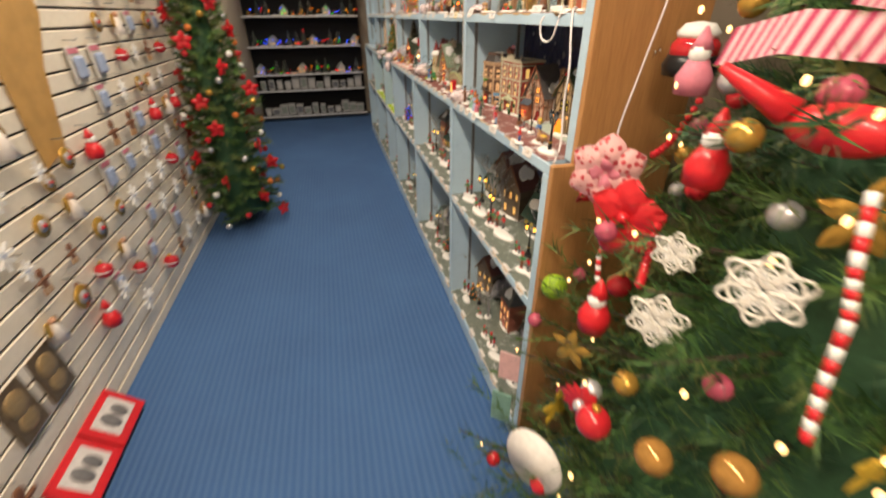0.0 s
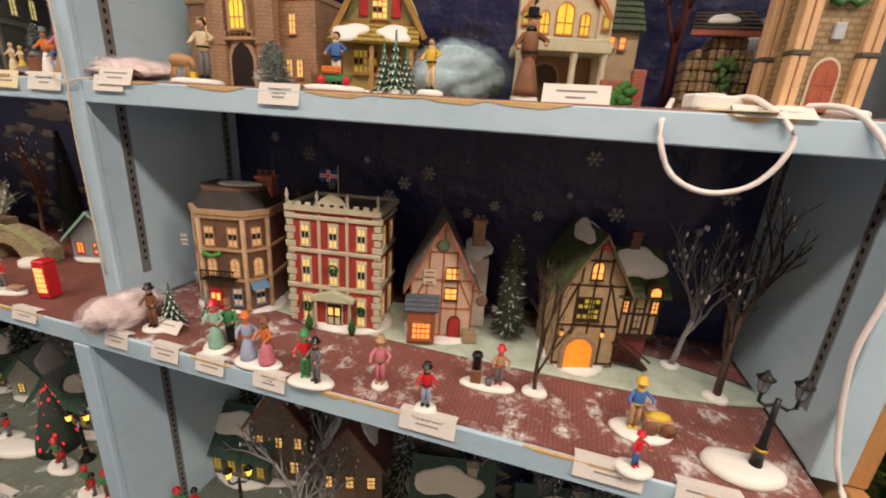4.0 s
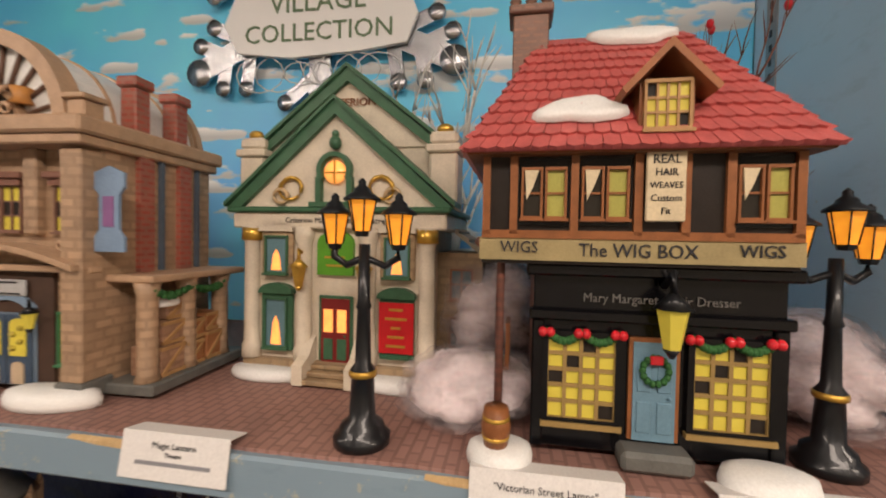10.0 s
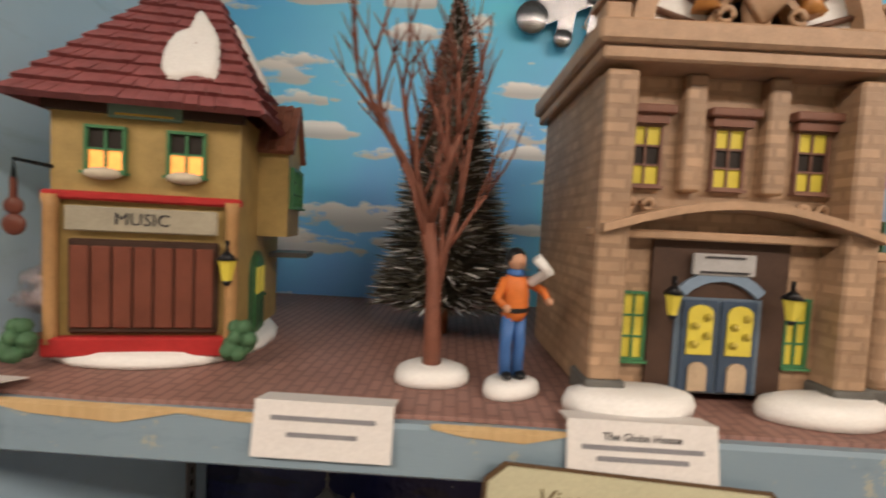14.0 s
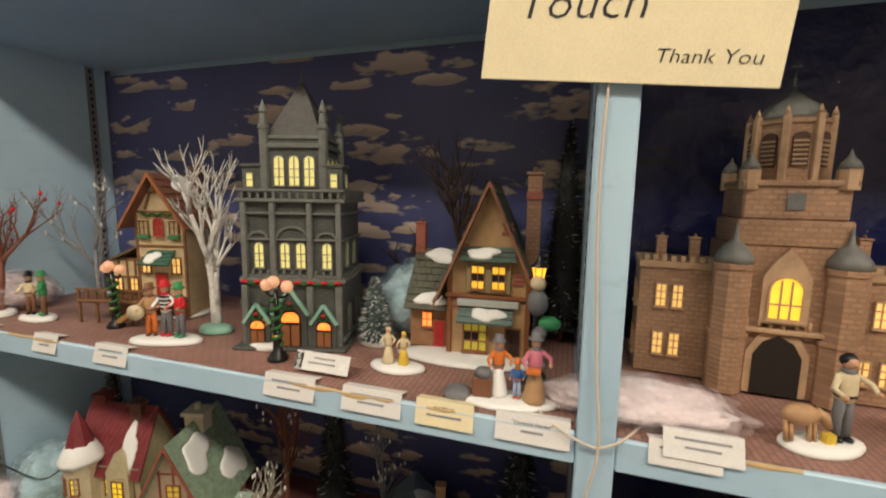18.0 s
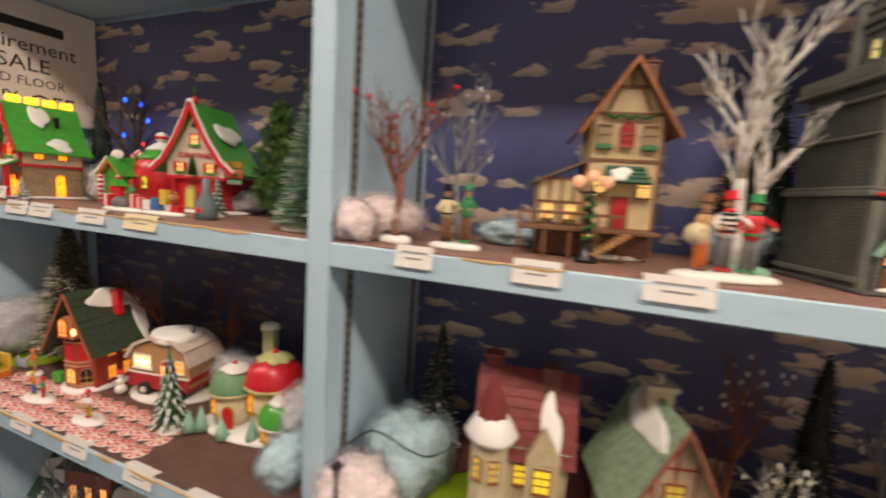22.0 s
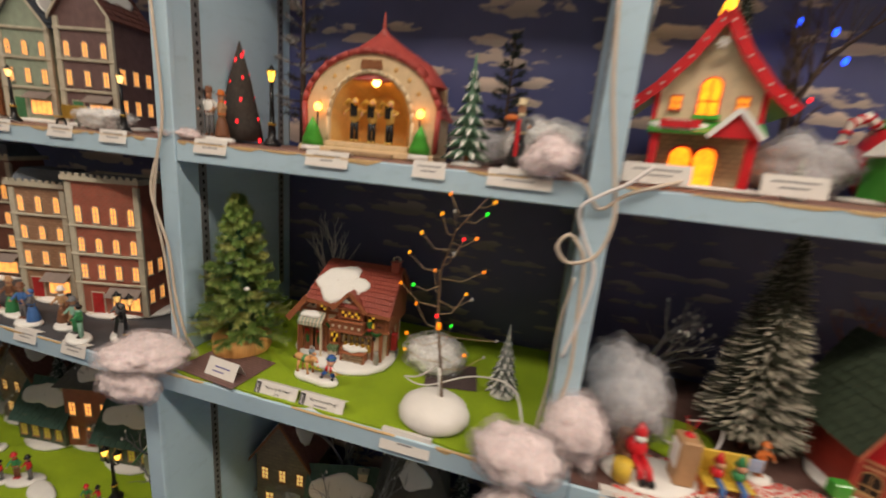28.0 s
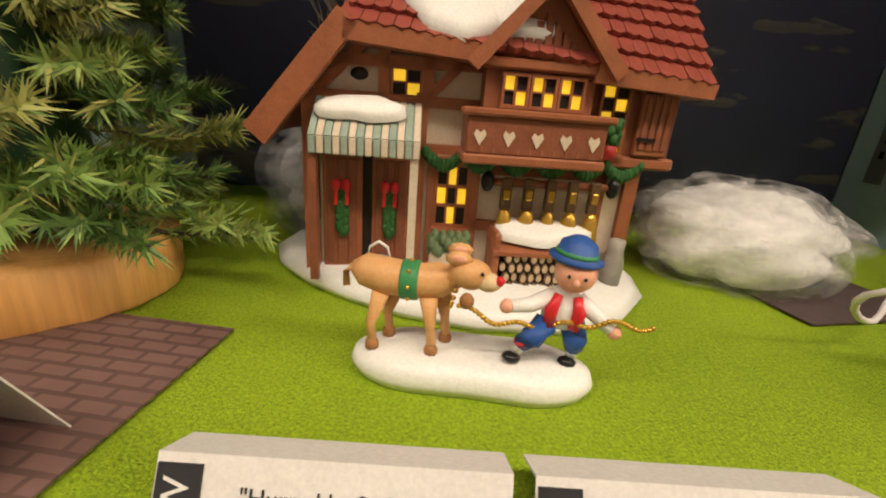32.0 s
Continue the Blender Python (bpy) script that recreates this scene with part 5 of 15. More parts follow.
def concert_hall():
    t = thing("model_hall", "tan stone model hall with an arched fan window gable", "model house", facing(0.602, 1.483, ZE, 2) @ Matrix.Diagonal((0.955, 1, 1, 1)), VILLAGE)
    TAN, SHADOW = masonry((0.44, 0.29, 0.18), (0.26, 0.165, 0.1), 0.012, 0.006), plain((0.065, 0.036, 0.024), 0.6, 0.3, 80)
    TRIM, PANEL = plain((0.47, 0.31, 0.195), 0.45, 0.25, 90), plain((0.74, 0.74, 0.72), 0.25, 0.1, 60)
    w, d = 0.128, 0.105
    part("body", Form().box(-w/2, w/2, 0.012, d, 0.004, 0.152), TAN, t)
    for s in (-1, 1):
        part("corner_pier", Form().box(s*0.0575 - 0.0075, s*0.0575 + 0.0075, -0.001, 0.016, 0.012, 0.148, bev=0.0012), TAN, t)
        part("pier_foot", Form().box(s*0.0575 - 0.0095, s*0.0575 + 0.0095, -0.003, 0.018, 0.003, 0.013, bev=0.001), GREY_T, t)
        part("inner_pier", Form().box(s*0.0195 - 0.005, s*0.0195 + 0.005, 0.006, 0.013, 0.098, 0.15, bev=0.001), TAN, t)
        part("finial_block", Form().box(s*0.0615 - 0.006, s*0.0615 + 0.006, -0.001, 0.012, 0.166, 0.176, bev=0.001).box(s*0.0615 - 0.008, s*0.0615 + 0.008, -0.003, 0.014, 0.176, 0.179, bev=0.0006), TRIM, t)
    part("cornice", Form().box(-0.069, 0.069, -0.005, d + 0.004, 0.15, 0.156, bev=0.001).box(-0.072, 0.072, -0.008, d + 0.007, 0.156, 0.166, bev=0.0015), TRIM, t)
    part("string_course", Form().box(-0.066, 0.066, 0.0035, 0.012, 0.076, 0.08, bev=0.0008), TRIM, t)
    # sheltering arch over the entrance
    s = Form()
    n = 14
    for i in range(n):
        u0, u1 = i/n, (i + 1)/n
        x0, x1 = -0.064 + 0.128*u0, -0.064 + 0.128*u1
        z0, z1 = 0.078 + 0.012*sin(pi*u0), 0.078 + 0.012*sin(pi*u1)
        s.prism([(x0, z0), (x1, z1), (x1, z1 + 0.0035), (x0, z0 + 0.0035)], -0.006, 0.012)
    part("entrance_arch", s, TRIM, t)
    # A thin slab, its dark brown painting the shade under the arch.
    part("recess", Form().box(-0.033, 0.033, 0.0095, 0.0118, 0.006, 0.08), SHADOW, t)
    for x in (-0.04, 0, 0.04):
        window(t, x, 0.101, 0.0135, 0.026, 0.0118, 2, 3, plain((0.21, 0.11, 0.08), 0.5), YELLOW, patchy=True)
        part("window_hood", Form().box(x - 0.012, x + 0.012, 0.006, 0.0125, 0.132, 0.136, bev=0.0006).box(x - 0.0095, x + 0.0095, 0.008, 0.0125, 0.128, 0.132), plain((0.2, 0.09, 0.06), 0.5), t)
    for s2 in (-1, 1):
        window(t, s2*0.04, 0.02, 0.01, 0.03, 0.0118, 2, 3, GREEN_T, YELLOW)
        scroll(t, s2*0.042 - 0.006, 0.091, 0.007, 1, TRIM, 0.01)
        scroll(t, s2*0.042 + 0.006, 0.091, 0.007, -1, TRIM, 0.01)
        wall_lantern(t, s2*0.0275, 0.043, 0, 1.15)
    DOOR, LEAFY = plain((0.05, 0.08, 0.13), 0.4), plain((0.5, 0.4, 0.06), 0.3)
    door = part("door", Form().box(-0.021, 0.021, 0.0085, 0.0098, 0.005, 0.05, bev=0.0005), plain((0.13, 0.18, 0.24), 0.4), t, "tall blue double door")
    for s2 in (-1, 1):
        lf = part("leaf", Form().box(s2*0.0095 - 0.0088, s2*0.0095 + 0.0088, 0.0072, 0.0085, 0.006, 0.049, bev=0.0005), DOOR, door)
        part("glass_panel", Form().prism(arch(0.012, 0.023, 0.019, 8, s2*0.0095, 0.024), 0.0064, 0.0073), YELLOW, lf, "yellow glass panel")
        for k in range(4):
            scroll(lf, s2*0.0095 + (k % 2 - 0.5)*0.005, 0.0285 + k*0.0042, 0.0024, 1 if k % 2 else -1, LEAFY, 0.0058)
        part("lower_panel", Form().prism(arch(0.009, 0.0135, 0.01, 6, s2*0.0095, 0.007), 0.0062, 0.0073), plain((0.52, 0.4, 0.27), 0.5), lf, "cream lower panel")
    part("door_head", rim(Form(), 0.024, 0.029, 0.0075, 0.01, 0.034, 0.75, 2.39, 8), plain((0.2, 0.28, 0.38), 0.4), t)
    sign_board(t, 0, 0.0655, 0.03, 0.01, 0.0085, plain((0.42, 0.42, 0.42), 0.5), "", INK, bars=2)
    # fan window gable and the barrel roof behind it
    part("gable_rim", rim(Form(), 0.047, 0.056, -0.002, 0.01, 0.162, n=26), TRIM, t)
    part("gable_rim_inner", rim(Form(), 0.02, 0.023, -0.001, 0.006, 0.162, n=16), TRIM, t)
    for i in range(11):
        a0, a1 = pi*i/11, pi*(i + 1)/11
        part("fan_pane", Form().prism([(r*cos(a), 0.162 + r*sin(a)) for r, a in ((0.0225, a0), (0.0475, a0), (0.0475, a1), (0.0225, a1))], 0.004, 0.006), PANEL, t)
        part("fan_bar", Form().tube([(0.022*cos(a0), 0.003, 0.162 + 0.022*sin(a0)), (0.048*cos(a0), 0.003, 0.162 + 0.048*sin(a0))], 0.0014, 5), plain((0.14, 0.075, 0.05), 0.5), t)
    part("shell_ornament", Form().ball(0.012, 0, 0, 0.176, 0, 10, 0.6, 0.3, 1.2), TRIM, t)
    for i in range(-3, 4):
        part("shell_rib", Form().tube([(0, -0.003, 0.168), (i*0.0035, -0.005, 0.18), (i*0.0058, -0.003, 0.19 - abs(i)*0.0022)], [0.0016, 0.0019, 0.0012], 6), TRIM, t)
    for s2 in (-1, 1):
        scroll(t, s2*0.014, 0.17, 0.009, s2, TRIM, -0.003)
        part("gilt_urn", Form().lathe([(0.006, 0.174), (0.004, 0.178), (0.0058, 0.183)], 8, 0, shift((s2*0.0235, 0, 0))), plain((0.55, 0.25, 0.07), 0.35), t)
    part("barrel_roof", rim(Form(), 0.046, 0.0525, 0.01, d, 0.162, n=20), PANEL, t, "white panelled barrel roof")
    for k in (0.032, 0.056, 0.08, 0.1):
        part("roof_rib", rim(Form(), 0.052, 0.0538, k - 0.001, k + 0.001, 0.162, n=20), TRIM, t)
    part("roof_rim_back", rim(Form(), 0, 0.056, d - 0.002, d + 0.004, 0.162, n=20), TRIM, t)
    for y in (0.036, 0.07):
        s = Form().box(0.052, 0.064, y, y + 0.012, 0.155, 0.196, bev=0.0008).box(0.05, 0.066, y - 0.002, y + 0.014, 0.196, 0.203, bev=0.0012)
        part("chimney", s, BRICK_RED, t)
        part("flue", Form().box(w/2, w/2 + 0.004, y, y + 0.011, 0.074, 0.15), BRICK_RED, t)
        part("drainpipe", Form().box(w/2, w/2 + 0.003, y + 0.018, y + 0.021, 0.074, 0.15), plain((0.1, 0.13, 0.17), 0.4), t)
    # open store at the side, with crates behind piers
    part("side_ledge", Form().box(w/2, w/2 + 0.034, 0.014, d, 0.07, 0.0745, bev=0.001), TRIM, t)
    part("side_floor", Form().box(w/2, w/2 + 0.036, 0.012, d, 0.002, 0.009, bev=0.001), GREY_T, t)
    for y in (0.02, 0.052, 0.086):
        part("side_pier", Form().lathe([(0.0075, 0.009), (0.006, 0.014), (0.006, 0.062), (0.0078, 0.07)], 10, 0, shift((w/2 + 0.025, y, 0))), TAN, t)
    CRATE = plain((0.36, 0.15, 0.06), 0.5, 0.35, 90)
    for i, (y, z, cy, cz) in enumerate(((0.026, 0.009, 0.02, 0.019), (0.048, 0.009, 0.016, 0.017), (0.067, 0.009, 0.018, 0.02), (0.029, 0.0285, 0.022, 0.015), (0.054, 0.0265, 0.013, 0.014), (0.069, 0.0295, 0.016, 0.013), (0.035, 0.044, 0.013, 0.01))):
        c = part("crate", Form().box(w/2 + 0.006, w/2 + 0.029 - 0.002*(i // 3), y, y + cy, z, z + cz, bev=0.0007), CRATE if i % 3 else BRICK_TAN, t, "" if i else "brown packing crate")
        part("crate_brace", beams(Form(), [(y, z + 0.001, y + cy, z + cz - 0.001), (y, z + cz - 0.0012, y + cy, z + cz - 0.0012), (y, z + 0.0012, y + cy, z + 0.0012)], 0.0022, 0, 0.001), TANWOOD, c, "", pose(w/2 + 0.029 - 0.002*(i // 3), 0, 0, 0, 0, 90))
    part("crate_snow", mound(Form(), 0.01, 0.012, 0.006, w/2 + 0.018, 0.038, 0.053, 0, 3), SNOW, t, SNOWY)
    g = Form()
    for i in range(46):
        g.ball(0.0022, w/2 + 0.029 + 0.0012*sin(i*2.3), 0.018 + 0.0015*i, 0.0655 - 0.005*abs(sin(i*0.137)) + 0.001*sin(i*1.9), 0, 6)
    part("garland", g, WREATH_G, t, "green garland under the ledge")
    sgn = part("hanging_sign", Form().prism([(x, z) for x, z in ((-0.0085, -0.022), (0.0085, -0.022), (0.0085, -0.014), (0.0055, -0.01), (0.0055, 0.01), (0.0085, 0.014), (0.0085, 0.022), (0, 0.026), (-0.0085, 0.022), (-0.0085, 0.014), (-0.0055, 0.01), (-0.0055, -0.01), (-0.0085, -0.014))], -0.001, 0.001), plain((0.22, 0.32, 0.46), 0.4), t, "blue hanging sign", pose(w/2 + 0.011, 0.008, 0.112) @ Matrix.Diagonal((1.25, 1, 1.05, 1)))
    part("writing", Form().box(-0.003, 0.003, -0.0014, -0.001, -0.008, 0.009), plain((0.25, 0.12, 0.28), 0.5), sgn)
    for x, sx in ((-0.045, 0.03), (0.045, 0.03)):
        part("snow_drift", mound(Form(), sx, 0.013, 0.01, x, -0.002, 0, 0, int(x*1e4)), SNOW, t, SNOWY)

concert_hall()

def theatre():
    t = thing("model_theatre", "cream and green model theatre with a gilded double gable", "model house", facing(0.676, 1.298, ZE, -2) @ Matrix.Diagonal((1.1, 1, 1.1, 1)), VILLAGE)
    RELIEF = plain((0.5, 0.36, 0.2), 0.4, 0.3, 90)
    PALE, GR = plain((0.66, 0.58, 0.46), 0.45, 0.2, 80), plain((0.05, 0.13, 0.07), 0.4, 0.3, 90)
    w, d = 0.118, 0.085
    part("body", Form().box(-w/2, w/2, 0, d, 0.006, 0.098), PALE, t)
    part("plinth", Form().box(-w/2 - 0.006, w/2 + 0.006, -0.004, d, 0.003, 0.012, bev=0.001), STONE, t)
    part("entablature", Form().box(-0.071, 0.071, -0.006, d, 0.096, 0.106, bev=0.001), PALE, t)
    part("cornice", Form().box(-0.074, 0.074, -0.009, d, 0.106, 0.1095, bev=0.001), GR, t)
    lettering("Criterion Magic Lantern Theatre", 0.005, pose(0, -0.0064, 0.101, 90, 0, 0), INK, t, 0.0002)
    for s in (-1, 1):
        for x in (s*0.059, s*0.0215):
            c = part("pilaster", Form().lathe([(0.0066, 0.012), (0.0066, 0.02), (0.0052, 0.022), (0.0048, 0.086), (0.0062, 0.09), (0.0066, 0.097)], 12, 0, shift((x, -0.002, 0))), PALE, t)
            if abs(x) > 0.03:
                part("gilt_capital", Form().lathe([(0.0068, 0.088), (0.0068, 0.096)], 10, 0, shift((x, -0.002, 0))), GOLD, c)
    for zb, ht, hw, y0, y1, top in ((0.1095, 0.064, 0.073, -0.007, 0.014, 0), (0.15, 0.05, 0.063, 0.012, d, 1)):
        part("gable", Form().prism([(-hw, zb), (hw, zb), (0, zb + ht)], y0 + 0.004, y1), PALE, t)
        r = Form()
        for s in (-1, 1):
            k = math.hypot(hw, ht)
            o = [(s*hw*1.03, zb - 0.001), (s*hw*0.9, zb - 0.001), (0, zb + ht - 0.007), (0, zb + ht + 0.003)]
            r.prism(o if s > 0 else o[::-1], y0, y0 + 0.005)
            q = [(s*(hw + 0.003), zb), (0, zb + ht + 0.002), (0, zb + ht + 0.0045), (s*(hw + 0.003), zb + 0.003)]
            r.prism(q if s < 0 else q[::-1], y0 - 0.002, y1 + 0.002)
        part("gable_moulding", r, GR, t)
    lettering("CRITERION", 0.0075, pose(0, 0.0152, 0.1795, 90, 0, 0), WOODBROWN, t, 0.0006)
    part("upper_block", Form().box(-0.062, 0.062, 0.018, d, 0.108, 0.151), PALE, t)
    for s in (-1, 1):
        part("turret", Form().box(s*0.066 - 0.009, s*0.066 + 0.009, 0.006, 0.028, 0.108, 0.144, bev=0.0015).box(s*0.066 - 0.011, s*0.066 + 0.011, 0.004, 0.03, 0.144, 0.149, bev=0.001).box(s*0.066 - 0.009, s*0.066 + 0.009, 0.006, 0.028, 0.149, 0.157, bev=0.002), PALE, t)
        part("gilt_ball", Form().ball(0.0045, s*0.066, 0.012, 0.159, 0, 10, 1.2, 1, 0.8), GOLD, t)
        scroll(t, s*0.026, 0.119, 0.022, s, GOLD, -0.005)
        scroll(t, s*0.04, 0.115, 0.014, -s, RELIEF, -0.005)
    part("oculus_surround", rim(Form(), 0.0085, 0.0115, -0.008, -0.003, 0.132, -0.6, pi + 0.6, 14).box(-0.012, -0.0085, -0.008, -0.003, 0.111, 0.128).box(0.0085, 0.012, -0.008, -0.003, 0.111, 0.128).box(-0.016, 0.016, -0.009, -0.003, 0.1095, 0.1125), GR, t)
    part("oculus", Form().lathe([(0.0072, 0), (0.0072, 0.001)], 18, 0, pose(0, -0.0045, 0.131, 90)), LIT, t, "lit round amber window")
    part("oculus_bar", Form().box(-0.0072, 0.0072, -0.0065, -0.005, 0.1302, 0.1312).box(-0.0005, 0.0005, -0.0065, -0.005, 0.124, 0.138), GOLD, t)
    part("finial", Form().ball(0.004, 0, -0.005, 0.149, 0, 10, 1, 1, 1.1).ball(0.0025, 0, -0.005, 0.1545, 0, 8), GR, t)
    for s in (-1, 1):
        x = s*0.0405
        for z, h in ((0.02, 0.03), (0.068, 0.022)):
            part("window_case", Form().box(x - 0.011, x + 0.011, -0.0035, 0, z - 0.003, z + h + 0.004, bev=0.0008), GR if z < 0.05 else STONE, t)
            window(t, x, z, 0.014, h, -0.0036, 1, 1, GR, plain((0.12, 0.22, 0.26), 0.2))
            part("candle_glow", Form().prism([(x - 0.0035, z + 0.001), (x + 0.0035, z + 0.001), (x + 0.002, z + h*0.5), (x, z + h*0.65), (x - 0.002, z + h*0.5)], -0.0046, -0.004), LIT, t)
            part("window_hood", Form().prism(arch(0.024, 0.007, 0.001, 8, x, z + h + 0.004), -0.006, 0), GR if z < 0.05 else PALE, t)
        wall_lantern(t, s*0.0215, 0.06, -0.01, 1.5, GOLD, GOLD)
    part("red_poster", Form().box(0.03, 0.052, -0.0062, -0.0045, 0.021, 0.052, bev=0.0005), plain((0.55, 0.015, 0.02), 0.4), t, "red theatre poster")
    for i, k in enumerate((0.5, 0.8, 0.35, 0.6, 0.7)):
        part("writing", Form().box(0.041 - 0.0085*k, 0.041 + 0.0085*k, -0.0067, -0.0062, 0.047 - i*0.0055, 0.0485 - i*0.0055), GOLD, t)
    part("arched_sign", Form().prism(arch(0.024, 0.028, 0.02, 10, 0, 0.067), -0.004, 0), plain((0.09, 0.28, 0.02), 0.4), t, "green arched bill board")
    for i, k in enumerate((0.4, 0.3, 0.75, 0.6)):
        part("writing", Form().box(-0.009*k, 0.009*k, -0.0046, -0.004, 0.088 - i*0.0052, 0.0893 - i*0.0052), GOLD, t)
    doorway(t, 0, 0.019, 0.042, plain((0.2, 0.02, 0.02), 0.35), GR, 0, 0.01, False, 0, LIT)
    for i in range(3):
        part("step", Form().box(-0.014, 0.014, -0.02 + i*0.006, 0, 0.0015 + i*0.0033, 0.0045 + i*0.0033, bev=0.0006), STONE, t)
    for s in (-1, 1):
        part("step_wall", Form().prism([(-0.02, 0.001), (0, 0.001), (0, 0.028), (-0.004, 0.026), (-0.011, 0.017), (-0.02, 0.013)], s*0.017 - 0.0035, s*0.017 + 0.0035, 0, pose(0, 0, 0, 0, 0, 90)), PALE, t)
        part("snow_drift", mound(Form(), 0.028, 0.014, 0.007, s*0.044, -0.004, 0, 0, 5 + s), SNOW, t)
    side = part("side_wing", Form().box(w/2, w/2 + 0.03, 0.03, d, 0.004, 0.082), STONE, t)
    part("wing_roof", tiles([(w/2 + 0.034, 0.028, 0.078), (w/2 + 0.034, d, 0.078), (w/2, d, 0.106), (w/2, 0.028, 0.106)], 10, 5, 0.001), plain((0.4, 0.36, 0.28), 0.5), t)
    for z in (0.02, 0.052):
        window(t, w/2 + 0.0165, z, 0.013, 0.018, 0.0298, 2, 2, WOODBROWN, plain((0.1, 0.17, 0.2), 0.2))

theatre()

def rect_frame(x, z, w, h, b, y0, y1):
    s = Form()
    for x0, x1, z0, z1 in ((-w/2, w/2, h/2 - b, h/2), (-w/2, w/2, -h/2, b - h/2), (-w/2, b - w/2, b - h/2, h/2 - b), (w/2 - b, w/2, b - h/2, h/2 - b)):
        s.box(x + x0, x + x1, y0, y1, z + z0, z + z1)
    return s

def wig_shop():
    t = thing("model_shop", "timbered model wig shop with a rose tiled roof", "model house", facing(0.603, 1.128, ZE, -1) @ Matrix.Diagonal((0.925, 1, 1, 1)), VILLAGE)
    BLK, OCHRE, TIM = plain((0.004, 0.004, 0.005), 0.16, 0.3, 100, 0.05), plain((0.02, 0.014, 0.011), 0.35, 0.35, 90), plain((0.27, 0.1, 0.035), 0.4, 0.4, 90)
    w, d = 0.112, 0.098
    part("ground_storey", Form().box(-w/2, w/2, 0.003, d, 0.004, 0.09), BRICK_DARK, t)
    part("shop_front", Form().box(-w/2 - 0.001, w/2 + 0.001, 0, 0.004, 0.004, 0.086, bev=0.0006), BLK, t, "black painted shop front")
    part("fascia", Form().box(-w/2 - 0.003, w/2 + 0.003, -0.004, 0.004, 0.064, 0.069, bev=0.0008).box(-w/2 - 0.005, w/2 + 0.005, -0.006, 0.004, 0.0845, 0.09, bev=0.001), BLK, t)
    lettering("Mary Margaret   Hair Dresser", 0.0058, pose(0.002, -0.0006, 0.0745, 90, 0, 0), plain((0.13, 0.12, 0.11), 0.5), t, 0.0003)
    for s in (-1, 1):
        window(t, s*0.0335, 0.019, 0.031, 0.037, -0.0005, 4, 5, plain((0.3, 0.2, 0.07), 0.5), YELLOW, patchy=3)
        part("shutter_frame", rect_frame(s*0.0335, 0.0375, 0.0375, 0.043, 0.0028, -0.0028, 0), BLK, t)
        swag(t, s*0.0335 - 0.017, s*0.0335 + 0.017, 0.0585, 2, 0.004, -0.003)
        part("pilaster", Form().box(s*0.0545 - 0.003, s*0.0545 + 0.003, -0.002, 0.002, 0.004, 0.064, bev=0.0008), BLK, t)
    doorway(t, 0, 0.019, 0.044, plain((0.14, 0.25, 0.33), 0.4), TIM, -0.0005, 0.012)
    wreath(t, 0, 0.044, 0.0058, -0.0045, BRIGHT_RED)
    part("doorstep", Form().box(-0.016, 0.016, -0.012, 0.002, 0.001, 0.01, bev=0.002), GREY_T, t)
    wall_lantern(t, 0.004, 0.056, -0.012, 2.1)
    for lower in t.children:
        lower.location.x += 0.014
    # jettied upper floor
    uw, uy = 0.138, -0.01
    part("upper_storey", Form().box(-uw/2, uw/2, uy, d + 0.004, 0.09, 0.142), OCHRE, t)
    part("name_board", Form().box(-uw/2 - 0.001, uw/2 + 0.001, uy - 0.0015, uy, 0.0915, 0.1015), plain((0.34, 0.27, 0.13), 0.5), t)
    lettering("The WIG BOX", 0.0082, pose(0.002, uy - 0.0019, 0.0963, 90, 0, 0), INK, t, 0.0003)
    for x in (-0.051, 0.053):
        lettering("WIGS", 0.0072, pose(x, uy - 0.0019, 0.0972, 90, 0, 0), INK, t, 0.0003)
    part("timber_frame", beams(Form(), [(-uw/2, 0.103, uw/2, 0.103), (-uw/2, 0.1405, uw/2, 0.1405)] + [(x, 0.103, x, 0.1405) for x in (-0.067, -0.054, -0.026, 0.002, 0.022, 0.04, 0.067)], 0.0036, uy, 0.0022), TIM, t)
    for x in (-0.04, -0.0125, 0.053):
        part("window_recess", Form().box(x - 0.0115, x + 0.0115, uy - 0.0006, uy, 0.107, 0.136), BLK, t, "dark window recess")
        for s in (-1, 1):
            window(t, x + s*0.0055, 0.111, 0.0078, 0.02, uy - 0.0008, 1, 2, TIM, plain((0.03, 0.026, 0.02), 0.2) if s < 0 else plain((0.42, 0.40, 0.10), 0.3))
        part("curtain", Form().prism([(x - 0.009, 0.132), (x - 0.002, 0.132), (x - 0.005, 0.124), (x - 0.008, 0.118)], uy - 0.0026, uy - 0.0018), CREAMY, t)
    b = sign_board(t, 0.0125, 0.124, 0.0165, 0.03, uy - 0.003, CREAMY)
    for i, (txt, sz) in enumerate((("REAL", 0.0052), ("HAIR", 0.0042), ("WEAVES", 0.0036), ("Custom", 0.004), ("Fit", 0.004))):
        lettering(txt, sz, pose(0, -0.002, 0.0105 - i*0.0053, 90, 0, 0), INK, b, 0.0002)
    # hipped roof
    o, zt, ze = 0.009, 0.213, 0.139
    k = 0.03
    c = [(-uw/2 - o, uy - o), (uw/2 + o, uy - o), (uw/2 + o, d + o), (-uw/2 - o, d + o)]
    a, e = (-uw/2 + k, (d + uy)/2), (uw/2 - k, (d + uy)/2)
    front = [(*c[0], ze), (*c[1], ze), (*e, zt), (*a, zt)]
